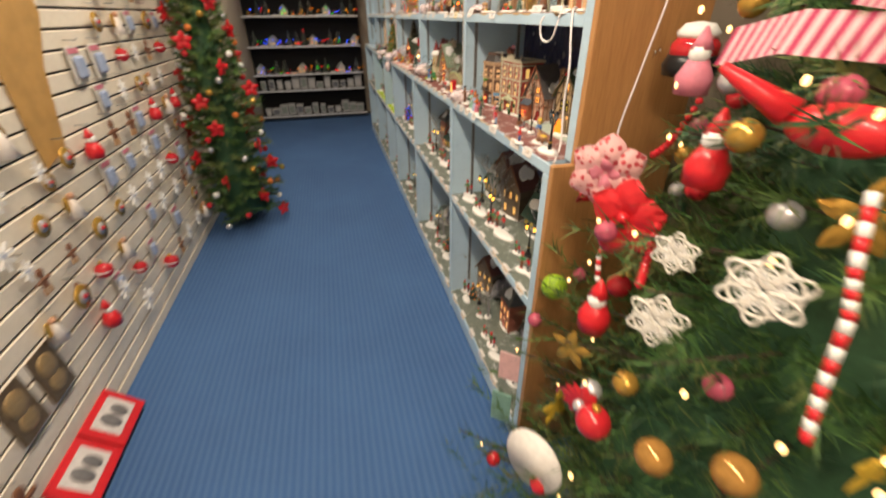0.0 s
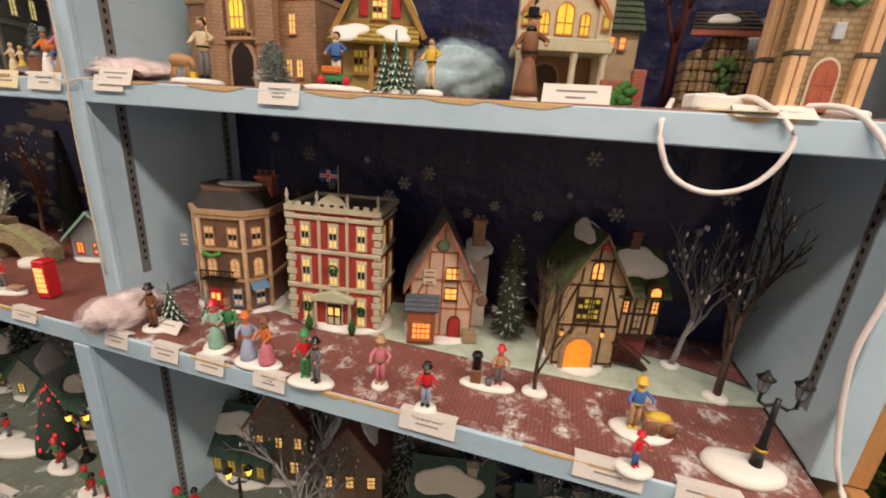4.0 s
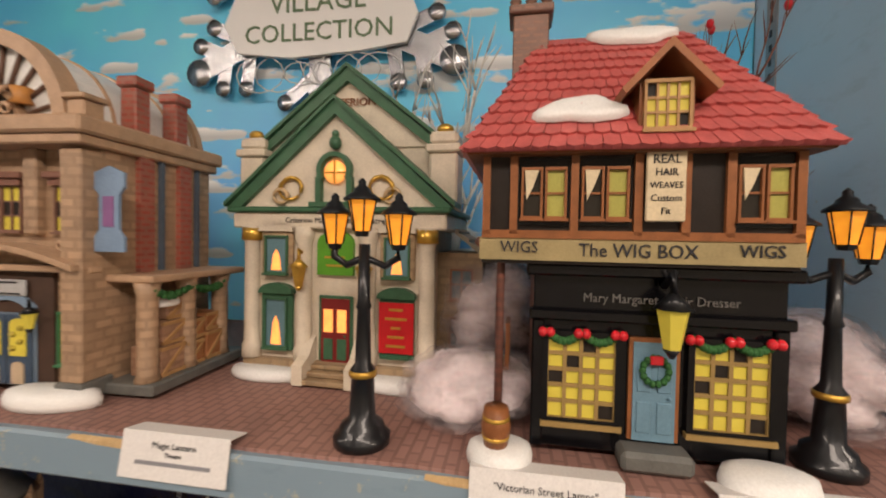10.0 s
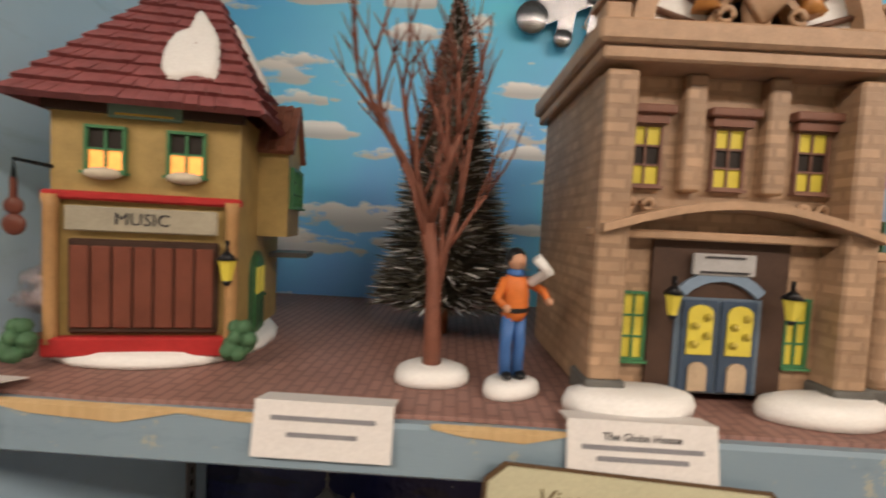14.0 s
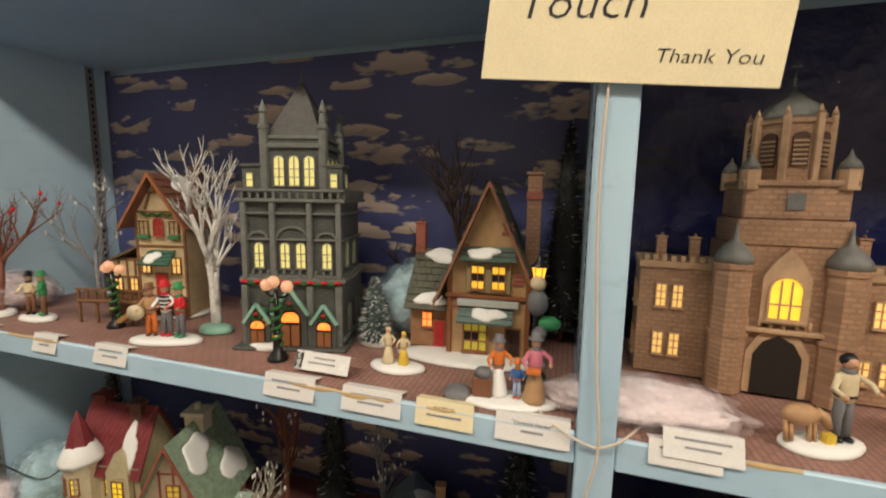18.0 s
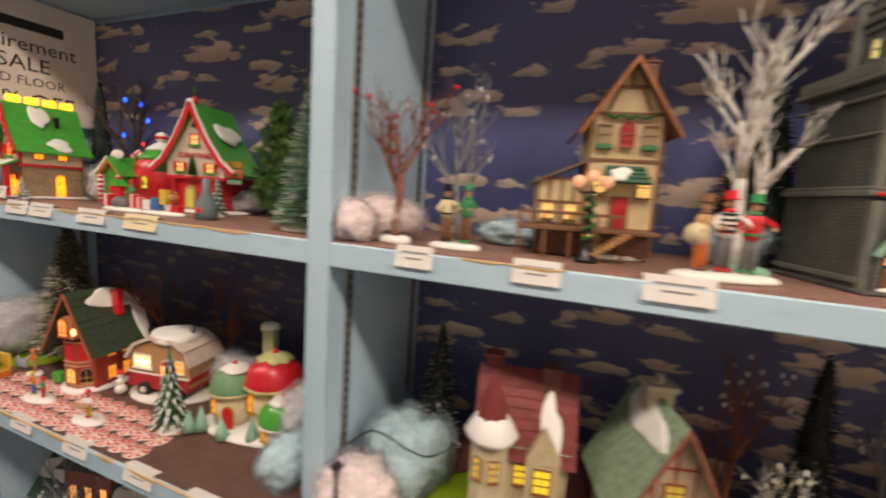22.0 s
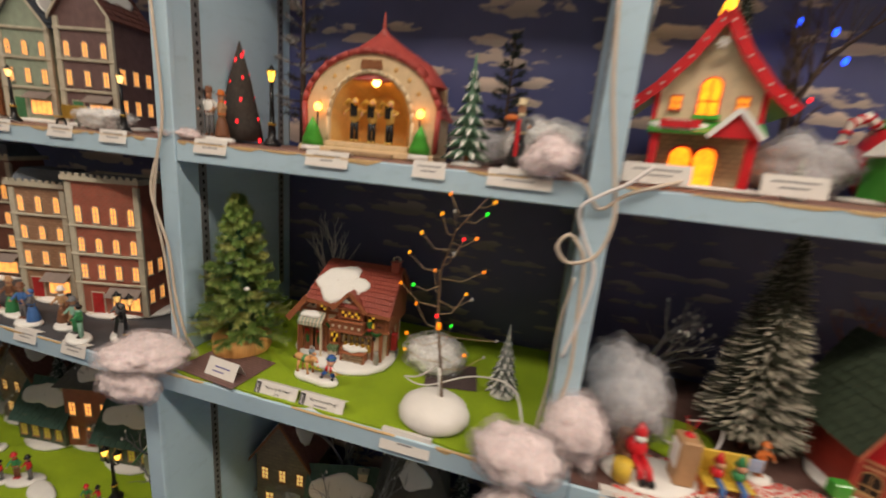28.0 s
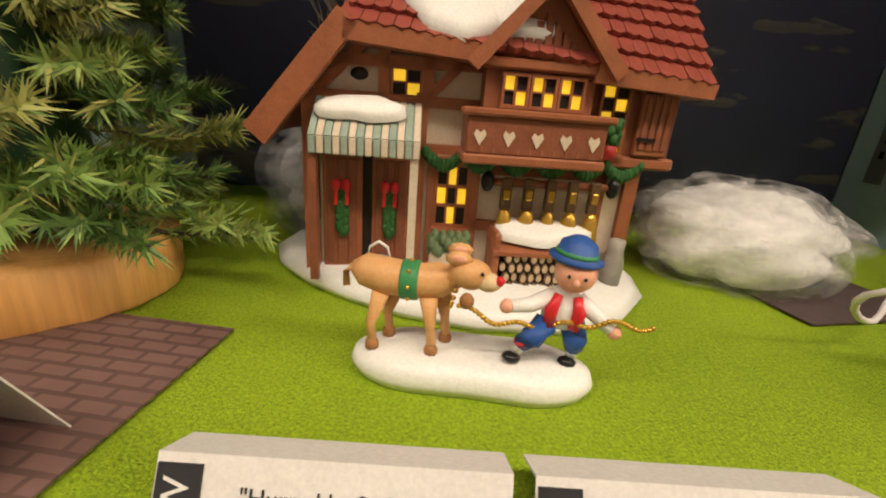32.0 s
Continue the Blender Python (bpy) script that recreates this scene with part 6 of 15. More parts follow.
    for q, nu in ((front, 22), ([(*c[2], ze), (*c[3], ze), (*a, zt), (*e, zt)], 22), ([(*c[3], ze), (*c[0], ze), (*a, zt), (a[0], a[1] + 1e-4, zt)], 14), ([(*c[1], ze), (*c[2], ze), (e[0], e[1] + 1e-4, zt), (*e, zt)], 14)):
        r = laid_tiles(t, q, 20, 11, ROSE_TILE, 0.0011, 4, "rose red tiles") if q is front else part("roof_slope", tiles(q, nu, 13, 0.0013, nu), ROSE_TILE, t, "rose red tiles")
        if q is front:
            part("roof_snow", snow_on(q, 0.33, 0.24, 0.13, 0.1, 0.004, 3), SNOW, r, SNOWY)
            part("roof_snow", snow_on(q, 0.62, 0.93, 0.25, 0.08, 0.004, 8), SNOW, r, SNOWY)
    part("eave_board", Form().box(-uw/2 - o + 0.002, uw/2 + o - 0.002, uy - o + 0.002, d + o - 0.002, 0.1375, 0.1395), TIM, t)
    # dormer
    part("dormer_wall", Form().box(0.001, 0.024, uy - 0.002, 0.03, 0.1405, 0.167), TIM, t)
    window(t, 0.0125, 0.148, 0.0175, 0.018, uy - 0.0025, 4, 3, TANWOOD, YELLOW, patchy=3)
    part("dormer_apron", Form().box(0.003, 0.022, uy - 0.0042, uy - 0.002, 0.1385, 0.1465, bev=0.0008), TIM, t)
    r = Form()
    for s in (-1, 1):
        q = [(0.0125 + s*0.0185, 0.161), (0.0125, 0.179), (0.0125, 0.183), (0.0125 + s*0.0205, 0.163)]
        r.prism(q if s < 0 else q[::-1], uy - 0.008, 0.034)
    part("dormer_roof", r, plain((0.34, 0.13, 0.05), 0.5), t)
    chimney(t, -0.047, 0.045, 0.145, 0.021, 0.08, masonry((0.30, 0.15, 0.10), (0.14, 0.09, 0.07), 0.008, 0.0035), 3)
    part("drainpipe", Form().tube([(-w/2 - 0.004, 0, 0.014), (-w/2 - 0.004, 0, 0.09), (-uw/2 - 0.002, uy, 0.1)], 0.0022, 8), BRICK_DARK, t)
    for z in (0.03, 0.11):
        window(t, -w/2 if z < 0.09 else -uw/2, z, 0.018, 0.022, 0.045, 2, 3, TIM, YELLOW, turn=-90)
    bar = part("barrel", Form().lathe([(0.0058, 0.009), (0.0072, 0.017), (0.0058, 0.026)], 14, 0, shift((-0.06, -0.014, 0))), TIM, t)
    part("hoop", Form().lathe([(0.0068, 0.0205), (0.0066, 0.0222)], 14, 0, shift((-0.06, -0.014, 0))).lathe([(0.0066, 0.0122), (0.0069, 0.0138)], 14, 0, shift((-0.06, -0.014, 0))), GOLD, bar)
    for x, s in ((-0.058, 0.017), (0.058, 0.02)):
        part("snow_drift", mound(Form(), s, 0.013, 0.009, x, -0.012, 0, 0, int(s*1e4)), SNOW, t)

wig_shop()

def music_shop():
    OCH = plain((0.38, 0.27, 0.1), 0.5, 0.3, 80)
    t = model_house("ochre model music shop with a brown tiled roof", facing(0.622, 1.762, ZE, 12) @ Matrix.Scale(1.1, 4), 0.078, 0.085, 0.112, OCH, plain((0.27, 0.09, 0.09), 0.45, 0.4, 120), DARKWOOD, "hip", 0.072, 0.012, nu=16, nv=11, snow=((0.72, 0.45, 0.16, 0.3, 0), (0.5, 0.6, 0.2, 0.2, 3)))
    part("shop_window", Form().box(-0.031, 0.031, -0.003, 0, 0.014, 0.057, bev=0.001), DARKWOOD, t)
    for i in range(7):
        x = -0.0255 + i*0.0085
        part("shutter_board", Form().box(x - 0.0038, x + 0.0038, -0.0045, -0.003, 0.017, 0.054, bev=0.0006), plain((0.17, 0.055, 0.035), 0.4, 0.35, 60), t)
    b = sign_board(t, 0, 0.066, 0.062, 0.011, -0.003, plain((0.36, 0.33, 0.25), 0.5), "MUSIC", INK, 0.0078)
    part("plinth", Form().box(-0.04, 0.04, -0.006, 0, 0.004, 0.013, bev=0.001), RED_T, t)
    part("ledge", Form().box(-0.041, 0.041, -0.004, 0, 0.074, 0.078, bev=0.001), RED_T, t)
    for x in (-0.0165, 0.0165):
        window(t, x, 0.088, 0.014, 0.018, -0.001, 2, 2, GREEN_T, LIT, patchy=True)
        part("window_box", Form().ball(0.008, x, -0.004, 0.086, 0, 8, 1, 0.6, 0.35), PALESTONE, t)
    sign_board(t, 0, 0.116, 0.03, 0.01, -0.002, plain((0.16, 0.26, 0.2), 0.5), "", GOLD, bars=2)
    for s in (-1, 1):
        part("corner_post", Form().lathe([(0.0035, 0.01), (0.0028, 0.015), (0.0028, 0.07), (0.0036, 0.076)], 8, 0, shift((s*0.037, -0.003, 0))), TANWOOD, t)
    part("side_gable", Form().prism([(-0.018, 0.06), (0.018, 0.06), (0.018, 0.108), (0, 0.134), (-0.018, 0.108)], -0.016, 0, 0, pose(0.039, 0.05, 0, 0, 0, 90)), OCH, t)
    gq = [[(0.058, 0.028, 0.106), (0.058, 0.05, 0.136), (0.03, 0.05, 0.136), (0.03, 0.028, 0.106)], [(0.058, 0.072, 0.106), (0.03, 0.072, 0.106), (0.03, 0.05, 0.136), (0.058, 0.05, 0.136)]]
    part("side_gable_roof", tiles([gq[0][0], gq[0][1], gq[0][2], gq[0][3]], 4, 6, 0.001), BROWN_TILE, t)
    part("side_gable_roof", tiles(gq[1], 4, 6, 0.001), BROWN_TILE, t)
    for y, z in ((0.042, 0.078), (0.06, 0.078)):
        window(t, 0.0555, z, 0.012, 0.02, y, 2, 3, GREEN_T, YELLOW, turn=90)
    doorway(t, 0.0395, 0.019, 0.042, plain((0.05, 0.16, 0.06), 0.4), plain((0.04, 0.1, 0.05), 0.4), 0.03, 0.008, True, 90, YELLOW)
    part("awning", Form().box(0.039, 0.062, 0.06, 0.088, 0.046, 0.049, 0, 0, shift((0, 0, 0))), GREY_T, t)
    wall_lantern(t, 0.036, 0.04, -0.006, 1.2)
    chimney(t, -0.012, 0.055, 0.15, 0.018, 0.022, OCH, 2)
    part("violin_sign", Form().ball(0.0048, 0, 0, 0, 0, 10, 1, 0.35, 1).ball(0.004, 0, 0, 0.008, 0, 10, 1, 0.35, 1).box(-0.0008, 0.0008, -0.001, 0.001, 0.01, 0.02), plain((0.14, 0.045, 0.03), 0.3), t, "brown violin shop sign", pose(-0.05, -0.004, 0.062))
    part("sign_bracket", Form().tube([(-0.038, 0, 0.088), (-0.05, -0.004, 0.09), (-0.05, -0.004, 0.082)], 0.001, 5), IRON, t)
    for x in (-0.044, 0.044):
        s, rnd = Form(), random.Random(7)
        for i in range(14):
            s.ball(0.0038, x + rnd.uniform(-1, 1)*0.006, -0.008 + rnd.uniform(-1, 1)*0.004, 0.006 + rnd.random()*0.013, 0, 6)
        part("shrub", s, plain((0.07, 0.16, 0.08), 0.6, 0.4, 300, 0.5), t)

music_shop()

street_lamp("black model street lamp with three amber lanterns", facing(0.597, 1.249, ZE), 0.137, 3)
street_lamp("black model street lamp with three amber lanterns", facing(0.616, 1.036, ZE, 8), 0.134, 3)
bare_tree("bare red-brown twig tree on a snow base", facing(0.622, 1.615, ZE, 20), 0.195, 11, BARK_RED, 0.018, spread=0.42, levels=4, r=0.0042, trunk=0.34)
brush_tree("tall frosted dark green bottle-brush tree", facing(0.715, 1.612, ZE), 0.238, 0.056, plain((0.12, 0.11, 0.085), 0.8, 0.4, 200), 7000, 2, 0.3, None, 0.017, 0.0009, 0.8, 0.1)
brush_tree("small frosted bottle-brush tree behind the theatre", facing(0.8, 1.185, ZE), 0.175, 0.028, plain((0.1, 0.12, 0.1), 0.8, 0.4, 200), 1500, 3, 0.5, None)
bare_tree("white birch twig tree", facing(0.79, 1.228, ZE, 60), 0.29, 23, BIRCH, 0, spread=0.42, levels=4, r=0.0062, trunk=0.35)
bare_tree("red-tipped bare twig tree", facing(0.79, 1.01, ZE, 10), 0.27, 31, BARK_RED, 0, BRIGHT_RED, spread=0.34, levels=4, r=0.004)

def gazing(s, slot, z):
    s.tube([(0.006, -0.003, z + 0.046), (0.011, -0.01, z + 0.052), (0.004, -0.011, z + 0.058)], 0.0026, 7, slot("white"))

figurine("painted man in blue trousers and orange waistcoat shading his eyes", facing(0.611, 1.577, ZE, 20), [(0, 0, 0.066, "orange", "blue", None, False, 0)], (0.014, 0.011), gazing)
cotton(facing(0.652, 1.2, ZE), 0.036, 0.04, 0.034, 5, COTTON_PINK, label="pinkish cotton wool drift between the model theatre and shop")
cotton(facing(0.7, 1.000, ZE), 0.04, 0.06, 0.056, 6, COTTON_PINK)
cotton(facing(0.735, 1.19, ZE), 0.036, 0.045, 0.085, 7, COTTON_PINK)
cotton(facing(0.7, 1.842, ZE), 0.032, 0.05, 0.06, 8, COTTON_PINK, "pinkish cotton wool tuft beside the music shop")
cotton(facing(0.69, 1.955, ZE), 0.055, 0.06, 0.075, 9, COTTON_PINK, "pinkish cotton wool drift under the painted clouds")
sheet("shelf_mat", XD + 0.002, XB - 0.002, UPRIGHTS[1] + 0.016, UPRIGHTS[2] - 0.016, Z_SHELVES["E"], 0.002, SNOWFIELD, "white flocked sheet on the shelf", "shelf mat", 0.001, 4)

def silver_sign():
    """The snowflake hanging sign against the painted sky."""
    t = thing("hanging_sign", "white village collection signboard over a silver snowflake", "sign", facing(0.838, 1.392, 2.285), "")
    FLAKE = plain((0.44, 0.45, 0.47), 0.22, 0.1, 40, 0.3, 1)
    for k in range(6):
        a = pi/6 + k*pi/3
        s = Form()
        c, q = cos(a), sin(a)
        tips = [(0.165*c, 0.13*q, 0.0155)]
        beams(s, [(0, 0, 0.16*c, 0.125*q)], 0.024, 0, 0.003)
        for r, b in ((0.09, 0.05), (0.125, 0.035)):
            for sd in (-0.9, 0.9):
                p = (r*c, r*0.78*q)
                tips.append((p[0] + b*cos(a + sd), p[1] + b*sin(a + sd), 0.009))
                beams(s, [(*p, *tips[-1][:2])], 0.015, 0, 0.0024)
        for x, z, k in tips:
            s.lathe([(k, -0.0004), (k, 0.002), (k*0.97, 0.0032), (0.0005, 0.0033)], 18, 0, pose(x, 0, z, 90))
        part("snowflake_arm", s, FLAKE, t, "silver snowflake arm", Matrix.Scale(1.05, 4))
    o = [(-0.095, -0.052), (-0.03, -0.06), (0.05, -0.056), (0.1, -0.05), (0.112, -0.02), (0.1, 0.01), (0.104, 0.05), (0.06, 0.068), (0, 0.062), (-0.06, 0.07), (-0.104, 0.048), (-0.098, 0.01), (-0.112, -0.02)]
    b = part("board", Form().prism(o, -0.01, -0.005), plain((0.95, 0.95, 0.94), 0.25, 0.03, 30), t, "white lobed signboard")
    INKG = plain((0.16, 0.24, 0.14), 0.5)
    lettering("VILLAGE", 0.03, pose(0, -0.0106, -0.002, 90, 0, 0), INKG, b, 0.0004)
    lettering("COLLECTION", 0.028, pose(0, -0.0106, -0.034, 90, 0, 0), INKG, b, 0.0004)
    part("name_bar", Form().box(-0.062, 0.062, -0.0108, -0.01, 0.022, 0.042), INKG, b, "green maker's name")
    w = Form()
    rnd = random.Random(2)
    for i in range(7):
        x, r = -0.07 + 0.023*i, rnd.uniform(0.016, 0.03)
        w.tube([(x + r*cos(a*0.52), -0.006, -0.075 + r*0.7*sin(a*0.52)) for a in range(13)], 0.0007, 4)
    part("wire_loops", w, WHITE, t, "white wire loops")

silver_sign()

tagsE = [(1.818, 0.056, (0.6,)), (1.655, 0.056, (0.75, 0.5)), (1.53, 0.058, ("The Globe House", 0.8, 0.6)), (1.335, 0.058, ("Magic Lantern", "Theatre", 0.7)), (1.163, 0.062, ('"Victorian Street Lamps"', 0.3)), (1.063, 0.07, ('"The Wig Box"', 0.4))]
for y, w, text in tagsE:
    price_tag(y, "E", w, 0.022, text, -10)

def old_card():
    """The cream card with written lines that hangs under the top shelf."""
    t = thing("hanging_card", "cream lettered card with cut corners hung under the shelf", "card", pose(0.5715, 1.535, 1.873, 0, 3, -90))
    w, h, k = 0.112, 0.082, 0.007
    o = [(-w/2 + k, -h/2), (w/2 - k, -h/2), (w/2, -h/2 + k), (w/2, h/2 - k), (w/2 - k, h/2), (-w/2 + k, h/2), (-w/2, h/2 - k), (-w/2, -h/2 + k)]
    part("edge", Form().prism([(x*1.03, z*1.03) for x, z in o], 0.0003, 0.001), plain((0.1, 0.06, 0.03), 0.7), t, "dark aged edge")
    part("card", Form().prism(o, -0.0006, 0.0003), plain((0.55, 0.53, 0.36), 0.75, 0.15, 18), t)
    for i, (txt, sz) in enumerate((("Victorian England", 0.0105), ("at the time of", 0.0095), ("Charles Dickens", 0.0095), ("was a center of", 0.0085))):
        l = lettering(txt, sz, pose(0, -0.0008, 0.03 - i*0.0115, 90, 0, 0), plain((0.16, 0.12, 0.06), 0.7), t, 0.0001)
        l.data.transform(Matrix(((1, 0.25, 0, 0), (0, 1, 0, 0), (0, 0, 1, 0), (0, 0, 0, 1))))
    for i, k in enumerate((0.8, 0.86, 0.62)):
        part("writing", Form().box(-w*k/2, w*k/2, -0.0009, -0.0006, -0.0165 - i*0.0085, -0.015 - i*0.0085), plain((0.25, 0.21, 0.12), 0.7), t)

old_card()

def touch_sign():
    t = thing("notice", "cream paper notice handwritten Please Do Not Touch", "notice", pose(0.569, 1.877, 1.821, 0, 5.5, -90) @ Matrix.Diagonal((1, 1, 0.93, 1)))
    part("paper", Form().box(-0.099, 0.103, -0.0004, 0.0004, -0.068, 0.068), CREAM, t)
    for txt, size, x, z in (("Please Do Not", 0.0305, 0, 0.034), ("Touch", 0.036, -0.03, -0.01), ("Thank You", 0.015, 0.058, -0.048)):
        l = lettering(txt, size, pose(x, -0.0007, z, 90, 0, 0), INK, t, 0.0001, "CENTER", size*0.01)
        l.data.transform(Matrix(((1, 0.14, 0, 0), (0, 1, 0, 0), (0, 0, 1, 0), (0, 0, 0, 1))))
    part("tape", Form().box(-0.012, 0.008, -0.0008, -0.0004, 0.056, 0.074), plain((0.75, 0.7, 0.55), 0.3), t)

touch_sign()
cord("flat beige cable hanging from the upper shelf", [(0.57, 1.858, 2.4), (0.57, 1.856, 2.1), (0.566, 1.862, 2.03), (0.556, 1.905, 2.005), (0.545, 1.955, 1.965), (0.542, 1.985, 1.93)], 0.0028, plain((0.45, 0.36, 0.26), 0.5))

# ---- first bay, shelf D: the cathedral town by night ----
ZD = Z_SHELVES["D"] + 0.0025
sheet("shelf_mat", XD + 0.001, XB - 0.002, UPRIGHTS[0] + 0.016, UPRIGHTS[1] - 0.016, Z_SHELVES["D"], 0.002, BROWN_MAT, "brown paving-stone paper laid on the shelf", "shelf mat", 0.0012, 5)
TERRA, TERRA2, LEAD = masonry((0.41, 0.245, 0.145), (0.24, 0.135, 0.085), 0.01, 0.005), plain((0.47, 0.31, 0.19), 0.5, 0.35, 60), plain((0.17, 0.17, 0.16), 0.5, 0.3, 80)

def octagon(s, r, z0, z1, x, y, r1=None, mat=0):
    return s.lathe([(r, z0), (r1 if r1 is not None else r, z1)], 8, mat, pose(x, y, 0, 0, 0, 22.5), False)

def cathedral_gate():
    t = thing("model_gatehouse", "terracotta model gatehouse with an octagonal domed tower", "model house", facing(0.697, 1.69, ZD, -4), VILLAGE)
    cx = -0.018
    for x0, x1, y0 in ((-0.142, -0.062, 0.022), (0.034, 0.1, 0.016)):
        part("wing", Form().box(x0, x1, y0, 0.088, 0.002, 0.124), TERRA, t)
        part("wing_cornice", Form().box(x0 - 0.002, x1 + 0.002, y0 - 0.003, 0.09, 0.12, 0.128, bev=0.001), TERRA2, t)
        n = max(3, int((x1 - x0)/0.008))
        for i in range(n):
            x = x0 + (x1 - x0)*(i + 0.5)/n
            part("merlon", Form().box(x - 0.0024, x + 0.0024, y0 - 0.003, y0 + 0.002, 0.128, 0.134, bev=0.0005), TERRA2, t)
    part("gate_body", Form().box(cx - 0.046, cx + 0.052, 0.004, 0.088, 0.002, 0.15), TERRA, t)
    part("gate_arch", Form().prism([(cx + a*1.3, z*1.12) for a, z in ((-0.02, 0.003), (0.02, 0.003), (0.02, 0.04), (0.013, 0.056), (0.003, 0.064), (-0.003, 0.064), (-0.013, 0.056), (-0.02, 0.04))], 0.001, 0.0042), TERRA2, t)
    part("gateway", Form().prism([(cx + a*1.35, z*1.14) for a, z in ((-0.0145, 0.003), (0.0145, 0.003), (0.0145, 0.038), (0.009, 0.05), (0, 0.056), (-0.009, 0.05), (-0.0145, 0.038))], -0.0004, 0.0035), HOLE, t, "dark arched gateway")
    part("balcony", Form().box(cx - 0.052, cx + 0.056, -0.004, 0.006, 0.066, 0.071, bev=0.001), TERRA2, t)
    for i in range(11):
        x = cx - 0.048 + i*0.01
        part("baluster", Form().lathe([(0.0013, 0.071), (0.0017, 0.075), (0.0012, 0.08)], 6, 0, shift((x, -0.001, 0))), TERRA2, t)
    part("oriel", Form().prism([(cx - 0.019, 0.076), (cx + 0.019, 0.076), (cx + 0.019, 0.122), (cx + 0.01, 0.138), (cx, 0.15), (cx - 0.01, 0.138), (cx - 0.019, 0.122)], -0.003, 0.006), TERRA2, t)
    window(t, cx, 0.082, 0.025, 0.04, -0.0032, 3, 2, TERRA2, glow((0.95, 0.62, 0.05), 0.9), True)
    for x in (cx - 0.043, cx + 0.046):
        s = octagon(Form(), 0.0165, 0.002, 0.128, x, 0.004)
        octagon(s, 0.0185, 0.128, 0.133, x, 0.004), octagon(s, 0.0182, 0.06, 0.064, x, 0.004)
        part("stair_turret", s, TERRA, t)
        part("turret_dome", Form().lathe([(0.0172, 0.133), (0.0165, 0.14), (0.01, 0.15), (0.003, 0.156), (0.0015, 0.166), (0.0004, 0.172)], 12, 0, shift((x, 0.004, 0))), LEAD, t)
    tx, ty = cx + 0.003, 0.046
    part("tower_stage", Form().box(tx - 0.046, tx + 0.046, ty - 0.04, ty + 0.04, 0.15, 0.176, bev=0.002).box(tx - 0.042, tx + 0.042, ty - 0.037, ty + 0.037, 0.176, 0.212, bev=0.002).box(tx - 0.045, tx + 0.045, ty - 0.04, ty + 0.04, 0.208, 0.214, bev=0.001), TERRA, t)
    part("clock_face", Form().box(tx - 0.007, tx + 0.007, ty - 0.0385, ty - 0.0365, 0.186, 0.202), LEAD, t)
    for sx in (-1, 1):
        for sy in (-1, 1):
            x, y = tx + sx*0.038, ty + sy*0.033
            part("corner_turret", octagon(Form(), 0.009, 0.205, 0.224, x, y), TERRA2, t)
            part("turret_dome", Form().lathe([(0.0095, 0.224), (0.007, 0.23), (0.002, 0.236), (0.0003, 0.242)], 10, 0, shift((x, y, 0))), LEAD, t)
    s = octagon(Form(), 0.04, 0.212, 0.292, tx, ty, 0.038)
    octagon(s, 0.041, 0.29, 0.296, tx, ty)
    part("lantern_tower", s, TERRA, t)
    for i in range(8):
        a = math.radians(45*i + 22.5)
        x, y = tx + 0.0395*cos(a), ty + 0.0395*sin(a)
        part("tower_buttress", Form().box(-0.0035, 0.0035, -0.004, 0.004, 0.214, 0.3, 0, 0.001, pose(x, y, 0, 0, 0, math.degrees(a))).lathe([(0.004, 0.3), (0.0005, 0.312)], 6, 0, shift((x, y, 0))), TERRA2, t)
        b = math.radians(45*i)
        M = pose(tx + 0.0362*cos(b), ty + 0.0362*sin(b), 0.232, 0, 0, math.degrees(b) + 90)
        l = part("louvre_window", Form().prism(arch(0.016, 0.046, 0.038), -0.002, 0), plain((0.09, 0.05, 0.035), 0.6), t, "", M)
        for k in range(6):
            part("louvre", Form().box(-0.007, 0.007, -0.003, -0.002, 0.003 + k*0.006, 0.0055 + k*0.006), TERRA2, l)
    part("dome", Form().lathe([(0.035, 0.296), (0.034, 0.303), (0.026, 0.316), (0.014, 0.327), (0.006, 0.336), (0.003, 0.343)], 16, 0, shift((tx, ty, 0))), LEAD, t, "grey lead dome")
    part("cross", Form().lathe([(0.002, 0.34), (0.0013, 0.352), (0.0026, 0.354), (0.0012, 0.357), (0.0011, 0.38)], 8, 0, shift((tx, ty, 0))).box(tx - 0.005, tx + 0.005, ty - 0.001, ty + 0.001, 0.369, 0.372), LEAD, t)
    for x in (0.054, 0.072):
        window(t, x, 0.022, 0.01, 0.022, 0.0158, 2, 3, TERRA2, LIT_PALE)
    window(t, 0.062, 0.078, 0.01, 0.024, 0.0158, 2, 3, TERRA2, LIT_PALE)
    for y in (0.035, 0.06):
        for z in (0.02, 0.075):
            window(t, -0.142, z, 0.01, 0.024, y, 2, 3, TERRA2, LIT_PALE, turn=-90)
    for x in (-0.12, -0.104):
        for z in (0.024, 0.078):
            window(t, x, z, 0.009, 0.024, 0.0215, 2, 3, TERRA2, LIT_PALE)
    for x, y, hh in ((-0.122, 0.035, 0.026), (-0.09, 0.035, 0.026), (0.062, 0.06, 0.03)):
        chimney(t, x, y, 0.126, 0.01, hh, TERRA, 1)
    for k in t.children:
        if k.name.split(".")[0] in ("lantern_tower", "tower_buttress", "louvre_window", "dome", "cross"):
            k.matrix_basis = shift((tx, ty, 0.0594)) @ Matrix.Diagonal((0.83, 0.85, 0.72, 1)) @ shift((-tx, -ty, 0)) @ k.matrix_basis

cathedral_gate()

